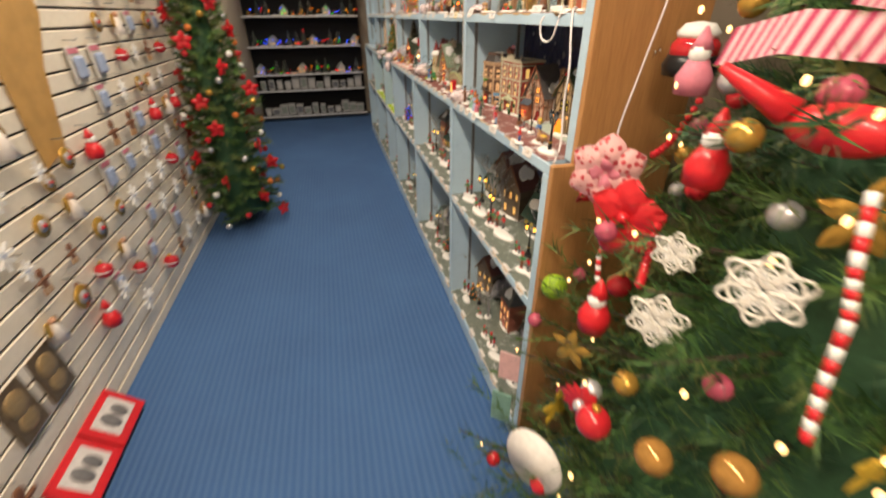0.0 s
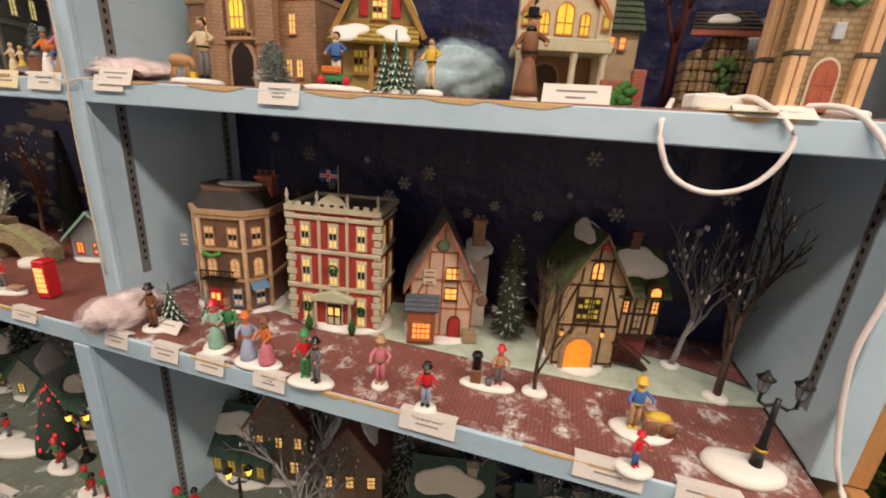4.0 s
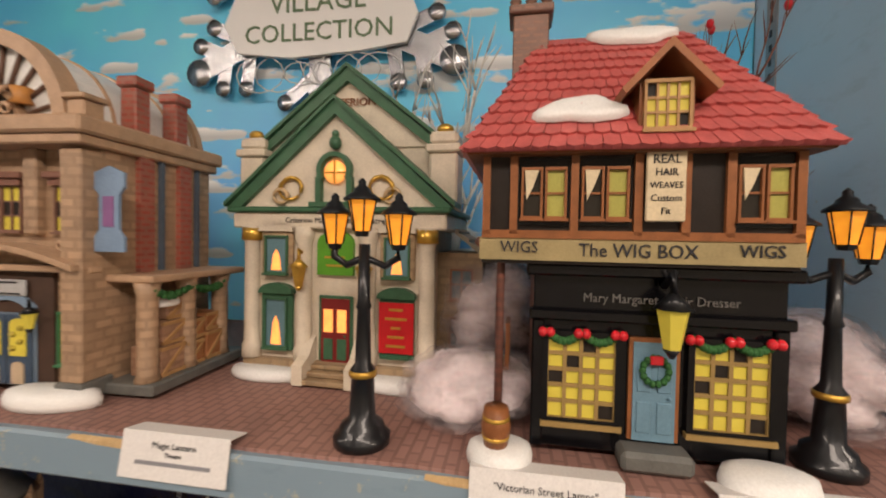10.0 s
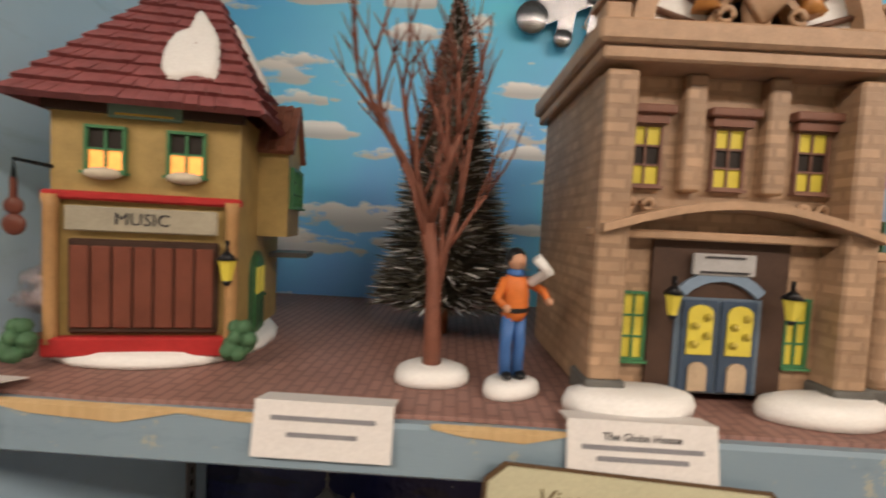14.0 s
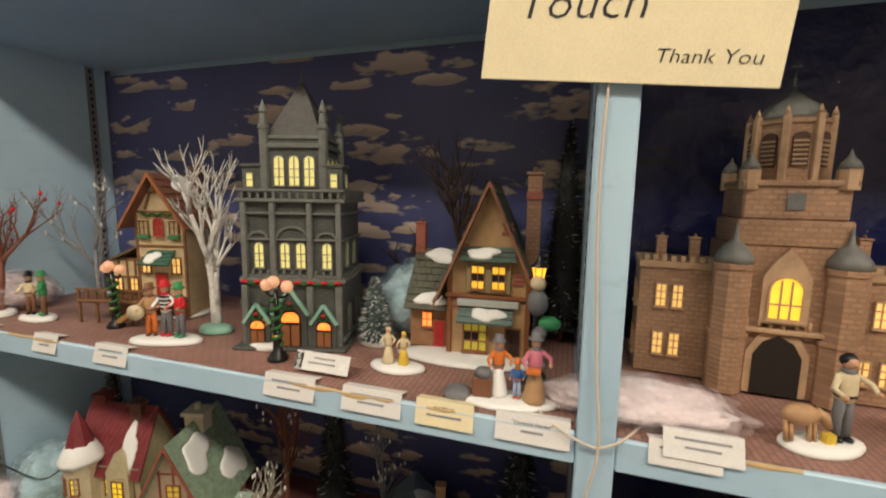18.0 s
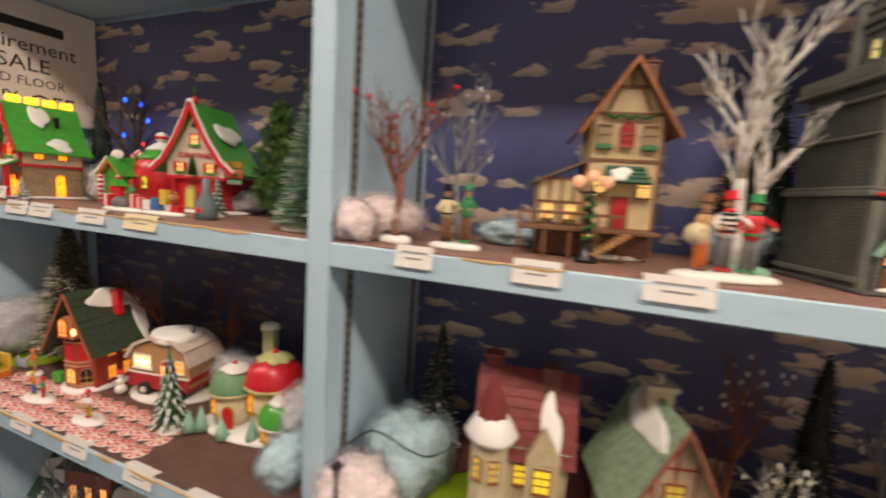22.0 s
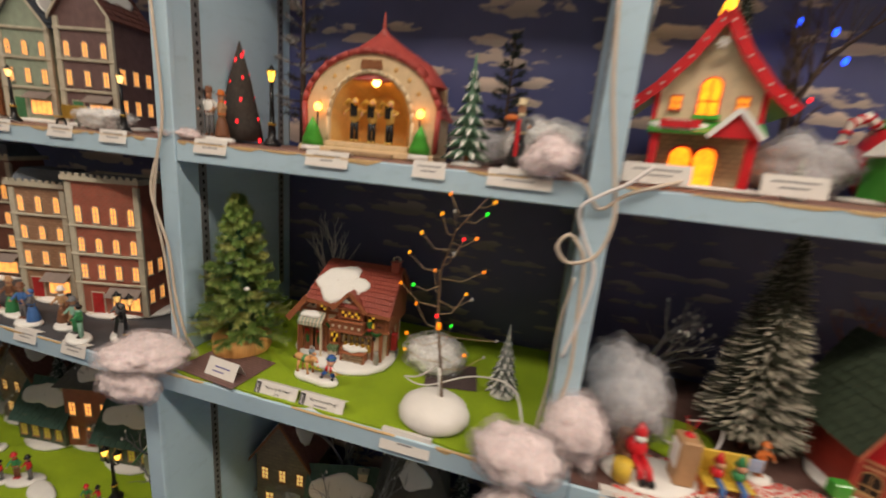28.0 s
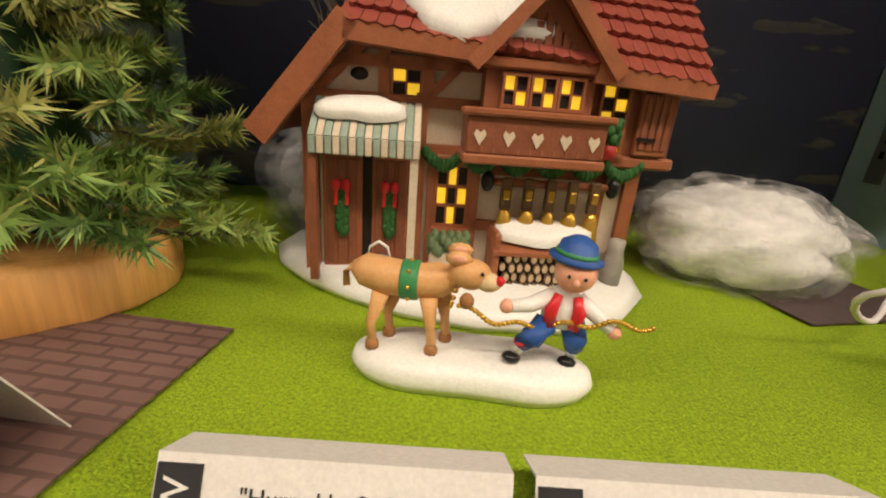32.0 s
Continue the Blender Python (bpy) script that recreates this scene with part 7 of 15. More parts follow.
def old_inn():
    OCH = plain((0.34, 0.25, 0.1), 0.5, 0.3, 80)
    SLATES, OAKY, MOSSY = plain((0.15, 0.23, 0.29), 0.4, 0.35, 80), plain((0.34, 0.19, 0.05), 0.5, 0.3, 90), plain((0.16, 0.21, 0.09), 0.5)
    t = thing("model_house", "timbered model inn with a half-hipped blue slate roof", "model house", facing(0.7, 1.49, ZD, 14), VILLAGE)
    part("snow_base", mound(Form(), 0.064, 0.06, 0.008, 0, 0.035, 0, 0, 12), SNOW, t, "white moulded snow base")
    w, d, z, m, zm, zr = 0.049, 0.085, 0.086, 0.024, 0.138, 0.187
    part("body", Form().prism([(-w, 0.006), (w, 0.006), (w, z), (m, zm), (-m, zm), (-w, z)], 0, d), OCH, t)
    for sx in (-1, 1):
        for k, q in enumerate(([(sx*(w + 0.01), -0.01, z - 0.012), (sx*(w + 0.01), d + 0.01, z - 0.012), (sx*m, d + 0.01, zm), (sx*m, -0.01, zm)], [(sx*m, -0.01, zm), (sx*m, d + 0.01, zm), (0, d + 0.01, zr), (0, 0.024, zr)])):
            roof = part("roof_slope", tiles(q if sx > 0 else [q[1], q[0], q[3], q[2]], 12, 5, 0.0011, k), SLATES, t, "blue slate roof")
            if sx > 0:
                part("roof_snow", snow_on(q, (0.45, 0.62)[k], (0.85, 0.2)[k], 0.24, (0.3, 0.22)[k], 0.003, 5), SNOW, roof, SNOWY)
        part("bargeboard", beams(Form(), [(sx*(w + 0.011), z - 0.014, sx*m, zm - 0.001)], 0.007, -0.01, 0.003), OAKY, t)
        part("hip_ridge", Form().tube([(sx*m, -0.011, zm), (0, 0.023, zr + 0.001)], 0.0022, 6), DARK_TILE, t)
        part("brace", beams(Form(), [(sx*0.044, 0.09, sx*0.013, 0.134)], 0.004), MOSSY, t)
        part("gable_post", beams(Form(), [(sx*0.011, 0.088, sx*0.011, 0.136)], 0.0035), MOSSY, t)
    part("half_hip", tiles([(-m, -0.01, zm), (m, -0.01, zm), (0.0005, 0.024, zr), (-0.0005, 0.024, zr)], 8, 5, 0.0011, 7), SLATES, t, "blue slate half-hip")
    part("roof_ridge", Form().tube([(0, 0.024, zr + 0.001), (0, d + 0.01, zr + 0.001)], 0.0026, 6), DARK_TILE, t)
    part("collar_beam", beams(Form(), [(-m, zm - 0.003, m, zm - 0.003), (-w, 0.09, w, 0.09), (-0.03, 0.124, 0.03, 0.124)], 0.0038), OAKY, t)
    doorway(t, 0.02, 0.015, 0.032, DARKWOOD, OAKY, 0, 0.006)
    window(t, 0, 0.095, 0.018, 0.026, -0.001, 3, 4, TANWOOD, LIT_PALE, patchy=True)
    for s in (-1, 1):
        part("shutter", Form().box(s*0.021 - 0.006, s*0.021 + 0.006, -0.003, 0, 0.096, 0.12, bev=0.0008), RED_T, t, "red shutter")
    window(t, -0.018, 0.03, 0.03, 0.026, -0.002, 5, 3, TANWOOD, YELLOW, patchy=True)
    q = [(-0.06, -0.03, 0.062), (0.055, -0.03, 0.062), (0.05, 0, 0.088), (-0.052, 0, 0.088)]
    a = part("porch_roof", tiles(q, 8, 4, 0.0012), plain((0.4, 0.3, 0.08), 0.5), t)
    part("roof_snow", snow_on(q, 0.2, 0.4, 0.2, 0.42, 0.004, 2), SNOW, a)
    part("roof_snow", snow_on(q, 0.72, 0.45, 0.2, 0.38, 0.004, 5), SNOW, a)
    for x in (-0.05, -0.005, 0.045):
        part("porch_post", Form().box(x - 0.0025, x + 0.0025, -0.026, -0.021, 0.003, 0.064), TANWOOD, t)
    part("side_bay", Form().box(0.045, 0.072, 0.01, 0.06, 0.004, 0.058), BRICK_RED, t)
    part("side_bay_roof", tiles([(0.078, 0.006, 0.055), (0.078, 0.064, 0.055), (0.046, 0.064, 0.075), (0.046, 0.006, 0.075)], 7, 4, 0.001), BROWN_TILE, t)
    chimney(t, -0.016, 0.045, 0.135, 0.012, 0.046, BRICK_TAN)

old_inn()

def chapel():
    TAN, TRIM = plain((0.58, 0.5, 0.36), 0.5, 0.2, 80), plain((0.46, 0.2, 0.08), 0.5, 0.3, 80)
    t = thing("model_chapel", "cream model chapel with a columned porch and bell tower", "model house", facing(0.672, 1.257, ZD, 14), VILLAGE)
    part("body", Form().prism([(-0.038, 0.058), (0.038, 0.058), (0.038, 0.095), (0, 0.15), (-0.038, 0.095)], 0.006, 0.06), TAN, t)
    part("inner_body", Form().box(-0.042, 0.042, 0.026, 0.075, 0.003, 0.058), plain((0.25, 0.12, 0.07), 0.5), t)
    part("porch_deck", Form().box(-0.052, 0.052, -0.01, 0.06, 0.055, 0.066, bev=0.001).box(-0.048, 0.048, -0.006, 0.06, 0.066, 0.07, bev=0.001), plain((0.52, 0.5, 0.36), 0.5), t)
    for x in (-0.046, 0.013, 0.046):
        part("column", Form().lathe([(0.0058, 0.002), (0.0058, 0.007), (0.0042, 0.009), (0.0036, 0.046), (0.0055, 0.053), (0.0058, 0.056)], 12, 0, shift((x, -0.003, 0))), plain((0.55, 0.52, 0.38), 0.45), t)
    doorway(t, -0.012, 0.03, 0.042, DARKWOOD, BRICK_TAN, 0.0255, 0.004, True)
    r = Form()
    for s in (-1, 1):
        q = [(s*0.046, 0.09), (0, 0.153), (0, 0.16), (s*0.05, 0.092)]
        r.prism(q if s < 0 else q[::-1], -0.002, 0.064)
    part("gable_roof", r, TRIM, t)
    for x, w, z, h in ((0, 0.017, 0.075, 0.03), (-0.022, 0.009, 0.075, 0.021), (0.022, 0.009, 0.075, 0.021)):
        window(t, x, z, w, h, 0.0055, 2, 2, TRIM, glow((0.85, 0.5, 0.05), 0.8), True)
    part("shield", Form().prism([(0, 0.11), (0.007, 0.118), (0.0075, 0.13), (0, 0.127), (-0.0075, 0.13), (-0.007, 0.118)], 0.002, 0.006), TRIM, t)
    for s in (-1, 1):
        part("side_pinnacle", Form().box(s*0.043 - 0.0075, s*0.043 + 0.0075, 0, 0.016, 0.066, 0.12, bev=0.0008), TAN, t)
        part("pinnacle_spire", Form().lathe([(0.0105, 0.12), (0.0095, 0.123), (0.0004, 0.152)], 4, 0, pose(s*0.043, 0.008, 0, 0, 0, 45), False), TRIM, t)
        window(t, s*0.043, 0.082, 0.006, 0.011, -0.0006, 1, 1, TRIM, YELLOW)
    part("tower", Form().box(-0.01, 0.036, 0.05, 0.09, 0.1, 0.198, bev=0.001), TAN, t)
    part("tower_cap", Form().box(-0.014, 0.04, 0.046, 0.094, 0.196, 0.205, bev=0.001), TRIM, t)
    for s in ((-0.012, 0.048), (0.038, 0.048), (-0.012, 0.092), (0.038, 0.092)):
        part("tower_pinnacle", Form().box(s[0] - 0.003, s[0] + 0.003, s[1] - 0.003, s[1] + 0.003, 0.205, 0.215, bev=0.001), TRIM, t)
    for i in range(4):
        window(t, -0.003 + i*0.0105, 0.16, 0.008, 0.028, 0.0495, 1, 4, TRIM, YELLOW, sill=False)
    part("hall_wing", Form().box(0.04, 0.088, 0.02, 0.09, 0.004, 0.085), plain((0.44, 0.34, 0.22), 0.5), t)
    part("hall_roof", tiles([(0.036, 0.014, 0.083), (0.092, 0.014, 0.083), (0.092, 0.055, 0.14), (0.036, 0.055, 0.14)], 10, 8, 0.0012), plain((0.09, 0.12, 0.08), 0.5, 0.3), t)
    window(t, 0.058, 0.066, 0.006, 0.011, 0.0195, 1, 2, BRICK_TAN, LIT_RED), window(t, 0.07, 0.066, 0.006, 0.011, 0.0195, 1, 2, BRICK_TAN, LIT_RED)
    part("garden_wall", Form().box(0.045, 0.078, -0.01, -0.004, 0.002, 0.03, bev=0.001).box(0.078, 0.092, -0.012, -0.002, 0.002, 0.042, bev=0.001), BRICK_RED, t)
    s, rnd = Form(), random.Random(3)
    for i in range(26):
        u = rnd.random()
        s.ball(0.0055, 0.05 + 0.03*u, -0.013, 0.006 + 0.03*u*rnd.random(), 0, 6, 1, 0.7, 0.8)
    part("ivy", s, plain((0.05, 0.2, 0.04), 0.6, 0.4, 300, 0.5), t, "green ivy")
    part("turf_base", mound(Form(), 0.085, 0.055, 0.003, 0.015, 0.035, 0, 0, 4), plain((0.25, 0.34, 0.24), 0.7, 0.4, 60), t)

chapel()

def bell_tower():
    PINK, SHADE = plain((0.68, 0.44, 0.25), 0.45, 0.25, 60), masonry((0.38, 0.27, 0.14), (0.1, 0.08, 0.05), 0.011, 0.0055)
    DARK = plain((0.1, 0.09, 0.08), 0.5)
    t = thing("model_tower", "tall pinkish stone model bell tower with four corner pinnacles", "model house", facing(0.602, 1.038, ZD, 9) @ Matrix.Diagonal((0.71, 0.75, 0.925, 1)), VILLAGE)
    part("tower_body", Form().box(-0.03, 0.03, 0.006, 0.07, 0.003, 0.205), SHADE, t)
    for sx in (-1, 1):
        for y in (0.008, 0.066):
            x = sx*0.036
            for k in (-1, 1):
                part("corner_buttress", Form().box(x + k*0.005 - 0.0042, x + k*0.005 + 0.0042, y - 0.01, y + 0.006, 0.003, 0.118, 0, 0.001), PINK, t)
                part("corner_buttress", Form().box(x + k*0.0046 - 0.0038, x + k*0.0046 + 0.0038, y - 0.008, y + 0.006, 0.118, 0.205, 0, 0.001), PINK, t)
            for z in (0.05, 0.117):
                part("string_band", Form().box(x - 0.0105, x + 0.0105, y - 0.0115, y + 0.007, z, z + 0.0045, bev=0.0008), DARK, t)
            part("pinnacle", Form().box(x - 0.0075, x + 0.0075, y - 0.0075, y + 0.0075, 0.203, 0.236, bev=0.0012).box(x - 0.0092, x + 0.0092, y - 0.0092, y + 0.0092, 0.234, 0.239, bev=0.001), PINK, t)
            part("pinnacle_spire", Form().lathe([(0.0088, 0.239), (0.007, 0.244), (0.0005, 0.272)], 4, 0, pose(x, y, 0, 0, 0, 45), False), plain((0.36, 0.24, 0.2), 0.5), t)
    part("parapet", Form().box(-0.034, 0.034, 0.002, 0.074, 0.188, 0.206, bev=0.001), PINK, t)
    for i in range(4):
        part("merlon", Form().box(-0.026 + i*0.015, -0.018 + i*0.015, 0.001, 0.008, 0.206, 0.213, bev=0.0008), PINK, t)
    for i in range(4):
        part("quatrefoil", Form().ball(0.0042, -0.018 + i*0.012, 0.004, 0.194, 0, 8, 1, 0.4, 0.9), SHADE, t)
        part("quatrefoil", Form().ball(0.004, -0.018 + i*0.012, 0.003, 0.107, 0, 8, 1, 0.4, 0.9), DARK, t)
    part("window_surround", Form().prism([(-0.019, 0.124), (0.019, 0.124), (0.019, 0.162), (0.01, 0.174), (0, 0.168), (-0.01, 0.174), (-0.019, 0.162)], 0.001, 0.007), plain((0.66, 0.6, 0.58), 0.5), t)
    part("window_glow", Form().prism([(-0.014, 0.127), (0.014, 0.127), (0.014, 0.16), (0.008, 0.168), (0, 0.16), (-0.008, 0.168), (-0.014, 0.16)], -0.0008, 0.003), glow((1, 0.26, 0.11), 0.6), t, "red-lit arched opening")
    part("bell", Form().lathe([(0.0065, 0.132), (0.005, 0.139), (0.0035, 0.148), (0.001, 0.15)], 10, 0, shift((0, -0.003, 0))), DARK, t)
    part("garland", Form().tube([(-0.018, 0.003, 0.096), (-0.009, 0.001, 0.091), (0, 0.003, 0.096), (0.009, 0.001, 0.091), (0.018, 0.003, 0.096)], 0.0025, 6), WREATH_G, t)
    part("clock", Form().box(-0.006, 0.006, 0.002, 0.007, 0.064, 0.078, bev=0.001), plain((0.45, 0.5, 0.55), 0.4), t)
    doorway(t, 0, 0.027, 0.044, plain((0.36, 0.1, 0.06), 0.45), PALESTONE, 0.006, 0.004, True)
    part("lantern_stage", Form().box(-0.014, 0.014, 0.024, 0.052, 0.205, 0.243, bev=0.001), DARK, t)
    part("lantern_light", Form().prism(arch(0.012, 0.028, 0.022, 8, 0, 0.209), 0.022, 0.0245), glow((0.6, 0.06, 0.03), 0.5), t)
    part("spire", Form().lathe([(0.021, 0.243), (0.019, 0.247), (0.0005, 0.306)], 8, 0, pose(0, 0.038, 0, 0, 0, 22.5), False), plain((0.24, 0.2, 0.19), 0.5), t, "grey-brown spire")
    for sx in (-1, 1):
        part("flying_buttress", Form().tube([(sx*0.032, 0.012, 0.218), (sx*0.024, 0.022, 0.232), (sx*0.014, 0.032, 0.236)], 0.003, 6), PINK, t)
        part("snow_drift", mound(Form(), 0.022, 0.018, 0.007, sx*0.032, -0.004, 0, 0, 3 + sx), SNOW, t)
    # ruined wall beside the tower
    w = thing("model_ruin", "mossy stone ruin wall with ivy", "model house", facing(0.724, 1.09, ZD, 6) @ Matrix.Diagonal((0.78, 1, 0.92, 1)), VILLAGE)
    rnd = random.Random(6)
    for i in range(9):
        for j in range(int(8 - abs(i - 5)*0.9 + rnd.random()*2)):
            part("stone", Form().box(-0.04 + i*0.0095, -0.0315 + i*0.0095, rnd.uniform(-0.002, 0.002), 0.03, 0.002 + j*0.0125, 0.0138 + j*0.0125, bev=0.0015), SHADE if rnd.random() < 0.6 else STONE, w)
    s = Form()
    for i in range(30):
        s.ball(0.006, 0.01 + rnd.uniform(-1, 1)*0.012, -0.003, 0.005 + rnd.random()*0.06, 0, 6, 1, 0.6, 0.8)
    part("ivy", s, plain((0.08, 0.16, 0.05), 0.7, 0.4, 300, 0.5), w)
    part("cap_roof", tiles([(-0.045, -0.006, 0.095), (0.05, -0.006, 0.095), (0.045, 0.03, 0.125), (-0.03, 0.03, 0.122)], 9, 5, 0.0012), plain((0.09, 0.075, 0.07), 0.6, 0.4, 90), w, "dark slate cap")
    part("eave_trim", beams(Form(), [(-0.046, 0.092, 0.051, 0.092)], 0.006, -0.006, 0.003), BRICK_RED, w)
    part("cap_snow", snow_on([(-0.045, -0.006, 0.095), (0.05, -0.006, 0.095), (0.045, 0.03, 0.125), (-0.03, 0.03, 0.122)], 0.45, 0.5, 0.2, 0.25, 0.003, 3), SNOW, w, SNOWY)

bell_tower()
lamp = thing("clip_lamp", "small dark brown clip lamp, unlit, under the upper shelf", "lamp", pose(0.795, 0.985, 1.852))
part("shade", Form().lathe([(0.009, 0.028), (0.016, 0.022), (0.02, -0.02), (0.018, -0.02)], 16, 0, pose(0, 0, -0.014, 28, 20, 0)), plain((0.05, 0.025, 0.018), 0.4), lamp)
part("arm", Form().tube([(0, 0, 0.004), (-0.012, 0.004, 0.024), (-0.04, 0, 0.052)], 0.003, 6), IRON, lamp)
bare_tree("bare dark twig tree dusted with frost", facing(0.8, 1.488, ZD, 0), 0.335, 41, BARK, 0, None, True, spread=0.35, levels=4, r=0.005)
bare_tree("bare red twig tree with a red bird and frost", facing(0.795, 1.125, ZD, 0), 0.335, 42, plain((0.1, 0.03, 0.03), 0.6), 0, BRIGHT_RED, True, spread=0.4, levels=4, r=0.006)
cotton(facing(0.735, 1.395, ZD), 0.06, 0.045, 0.072, 21, COTTON_BLUE, "bluish cotton wool cloud standing on the shelf", 14)
cotton(facing(0.8, 1.03, ZD) @ shift((0, 0, 0.06)), 0.05, 0.03, 0.05, 22, COTTON_SHADED, "cotton wool wisp tinted shade-grey, caught in the twigs", 8)
cotton(facing(0.622, 1.842, ZD), 0.075, 0.032, 0.03, 23, COTTON_PINK, "pinkish cotton wool drift at the shelf end")

def donkey(s, slot, z):
    g = slot("tan")
    s.ball(0.01, -0.019, 0, z + 0.021, g, 10, 1.5, 0.8, 0.85)
    for dx in (-0.03, -0.026, -0.012, -0.008):
        s.tube([(dx, 0.003 if int(dx*1e3) % 2 else -0.003, z), (dx, 0, z + 0.018)], 0.0018, 6, g)
    s.tube([(-0.008, 0, z + 0.024), (-0.002, -0.002, z + 0.02), (0.001, -0.003, z + 0.012)], [0.0045, 0.004, 0.003], 7, g)
    s.box(-0.003, 0.004, -0.008, -0.002, z, z + 0.008, slot("yellow"))

figurine("white-bearded painted man feeding a small brown donkey", facing(0.614, 1.708, ZD, 15), [(0.013, 0, 0.076, "cream", "grey", None, False, 0)], (0.034, 0.017), donkey)
brush_tree("round frosted bush on a snow base", facing(0.638, 1.608, ZD), 0.055, 0.026, plain((0.16, 0.2, 0.2), 0.8), 1500, 7, 0.5, "snow", 0.014, 0.0005, 0.35, 0.12)

def sleigh(s, slot, z):
    s.box(-0.016, 0.02, -0.01, 0.004, z + 0.004, z + 0.012, slot("green"), 0.002)
    s.box(-0.012, 0.012, -0.013, -0.009, z + 0.012, z + 0.02, slot("orange"), 0.002)
    for dx in (-0.012, 0.018):
        s.ball(0.005, dx, -0.012, z + 0.005, slot("red"), 8)
    s.ball(0.009, -0.026, 0.004, z + 0.011, slot("brown"), 8, 0.8, 0.8, 1.2)

figurine("painted children on a green and red sledge with presents", facing(0.616, 1.506, ZD, 8), [(0, 0.004, 0.062, "blue", "cream", None, False, 0)], (0.038, 0.02), sleigh)
for dx, hh in ((0, 0.068), (-0.017, 0.058), (0.012, 0.05)):
    tiered_tree("small frosted green fir on a snow base", facing(0.624 + 0.4*abs(dx), 1.434 - dx, ZD), hh, 0.015, plain((0.06, 0.16, 0.11), 0.6), 7, int(hh*1e4))
figurine("painted figure in pale robes holding a bell", facing(0.617, 1.389, ZD, -10), [(0, 0, 0.056, "yellow", "cream", None, False, 0)], (0.015, 0.011))
figurine("painted gentleman in a long brown coat and top hat", facing(0.635, 1.288, ZD, 10), [(0, 0, 0.084, "brown", "brown", "black", True, 0)], (0.014, 0.011))
part("moon", Form().lathe([(0.0225, 0), (0.0215, 0.0012)], 32), plain((0.34, 0.22, 0.13), 0.8, 0.5, 60), bpy.data.objects["display_shelf"], "printed full moon", pose(XB - 0.0045, 1.449, 1.852, 0, -90, 0))
price_tag(1.812, "D", 0.052, 0.02), price_tag(1.555, "D", 0.054, 0.024, ("Christmas Carol", "Fezziwig's Shop", 0.3)), price_tag(1.235, "D", 0.062, 0.022, (0.6, 0.3), -20, None, False, 0.25, -0.012)
price_tag(1.075, "D", 0.06, 0.02, (0.4,), -60, None, False, 0.3)
# White ribbon cable and its plug, over the shelf edge and down the end upright.
cord("white flat cable looped over the shelf edge", [(0.6, 1.15, 1.488), (0.572, 1.16, 1.462), (0.566, 1.145, 1.425), (0.566, 1.112, 1.412), (0.566, 1.078, 1.425), (0.568, 1.062, 1.462), (0.59, 1.085, 1.49), (0.602, 1.1, 1.492)], 0.0026, WCORD)
cord("white flat cable running down the end upright", [(0.61, 1.05, 1.488), (0.582, 1.02, 1.484), (0.566, 0.99, 1.44), (0.562, 0.968, 1.36), (0.562, 0.972, 1.28), (0.558, 0.955, 1.18), (0.534, 0.94, 1.125), (0.528, 0.936, 1.05), (0.528, 0.93, 0.96), (0.532, 0.917, 0.88)], 0.0026, WCORD)
pl = thing("inline_switch", "white inline cable switch lying on the shelf", "switch", facing(0.598, 1.118, ZD, 24))
part("housing", Form().box(-0.024, 0.024, -0.009, 0.009, 0, 0.013, bev=0.002), WHITE, pl)
part("rocker", Form().box(-0.008, 0.008, -0.005, 0.005, 0.013, 0.0145, bev=0.0008), CARD, pl)
tagged(part("loose_card", Form().box(-0.03, 0.03, -0.018, 0.018, 0, 0.0008), CREAM, None, "", facing(0.592, 1.1, ZD - 0.0003, -20)), "cream card lying under the cable", "card")
cord("white flat cable hanging behind the end panel", [(0.83, 0.9, 2.43), (0.8, 0.893, 2), (0.75, 0.892, 1.6), (0.7, 0.892, 1.35), (0.675, 0.892, 1.22), (0.672, 0.892, 1.05)], 0.0026, WCORD)

# ---- first bay, shelf C: the snowy street ----
ZC = Z_SHELVES["C"] + 0.0025
sheet("shelf_mat", XC + 0.001, XB - 0.002, UPRIGHTS[0] + 0.016, UPRIGHTS[1] - 0.016, Z_SHELVES["C"], 0.002, RED_MAT, "red-brown paving paper dusted with snow", "shelf mat", 0.0012, 6)
tagged(part("snow_sheet", mound(Form(), 0.42, 0.075, 0.0016, 0, 0, 0, 0, 3, 40), plain((0.5, 0.58, 0.5), 0.8, 0.35, 30, 0.5), None, "", set_down(0.715, 1.347, ZC, 0.937)), "thin greenish snow sheet under the houses", "snow sheet")

def flakes():
    rnd = random.Random(5)
    for i in range(17):
        y, z = 1 + 0.82*(i*0.618 % 1), 1.3 + 0.12*rnd.random()
        r = rnd.choice((0.006, 0.009, 0.0125))
        s = Form()
        for k in range(6):
            a = k*pi/3
            s.box(0, r, -0.0004, 0.0004, -r*0.07, r*0.07, 0, 0, pose(0, 0, 0, 0, math.degrees(a), 0))
            for b in (0.45, 0.72):
                for sd in (-1, 1):
                    s.box(0, r*0.32, -0.0004, 0.0004, -r*0.05, r*0.05, 0, 0, pose(0, 0, 0, 0, math.degrees(a), 0) @ pose(r*b, 0, 0, 0, sd*55, 0))
        part("printed_snowflake", s, plain((0.42, 0.4, 0.4), 0.6), bpy.data.objects["display_shelf"], "", facing(XB - 0.0015, y, z))

flakes()

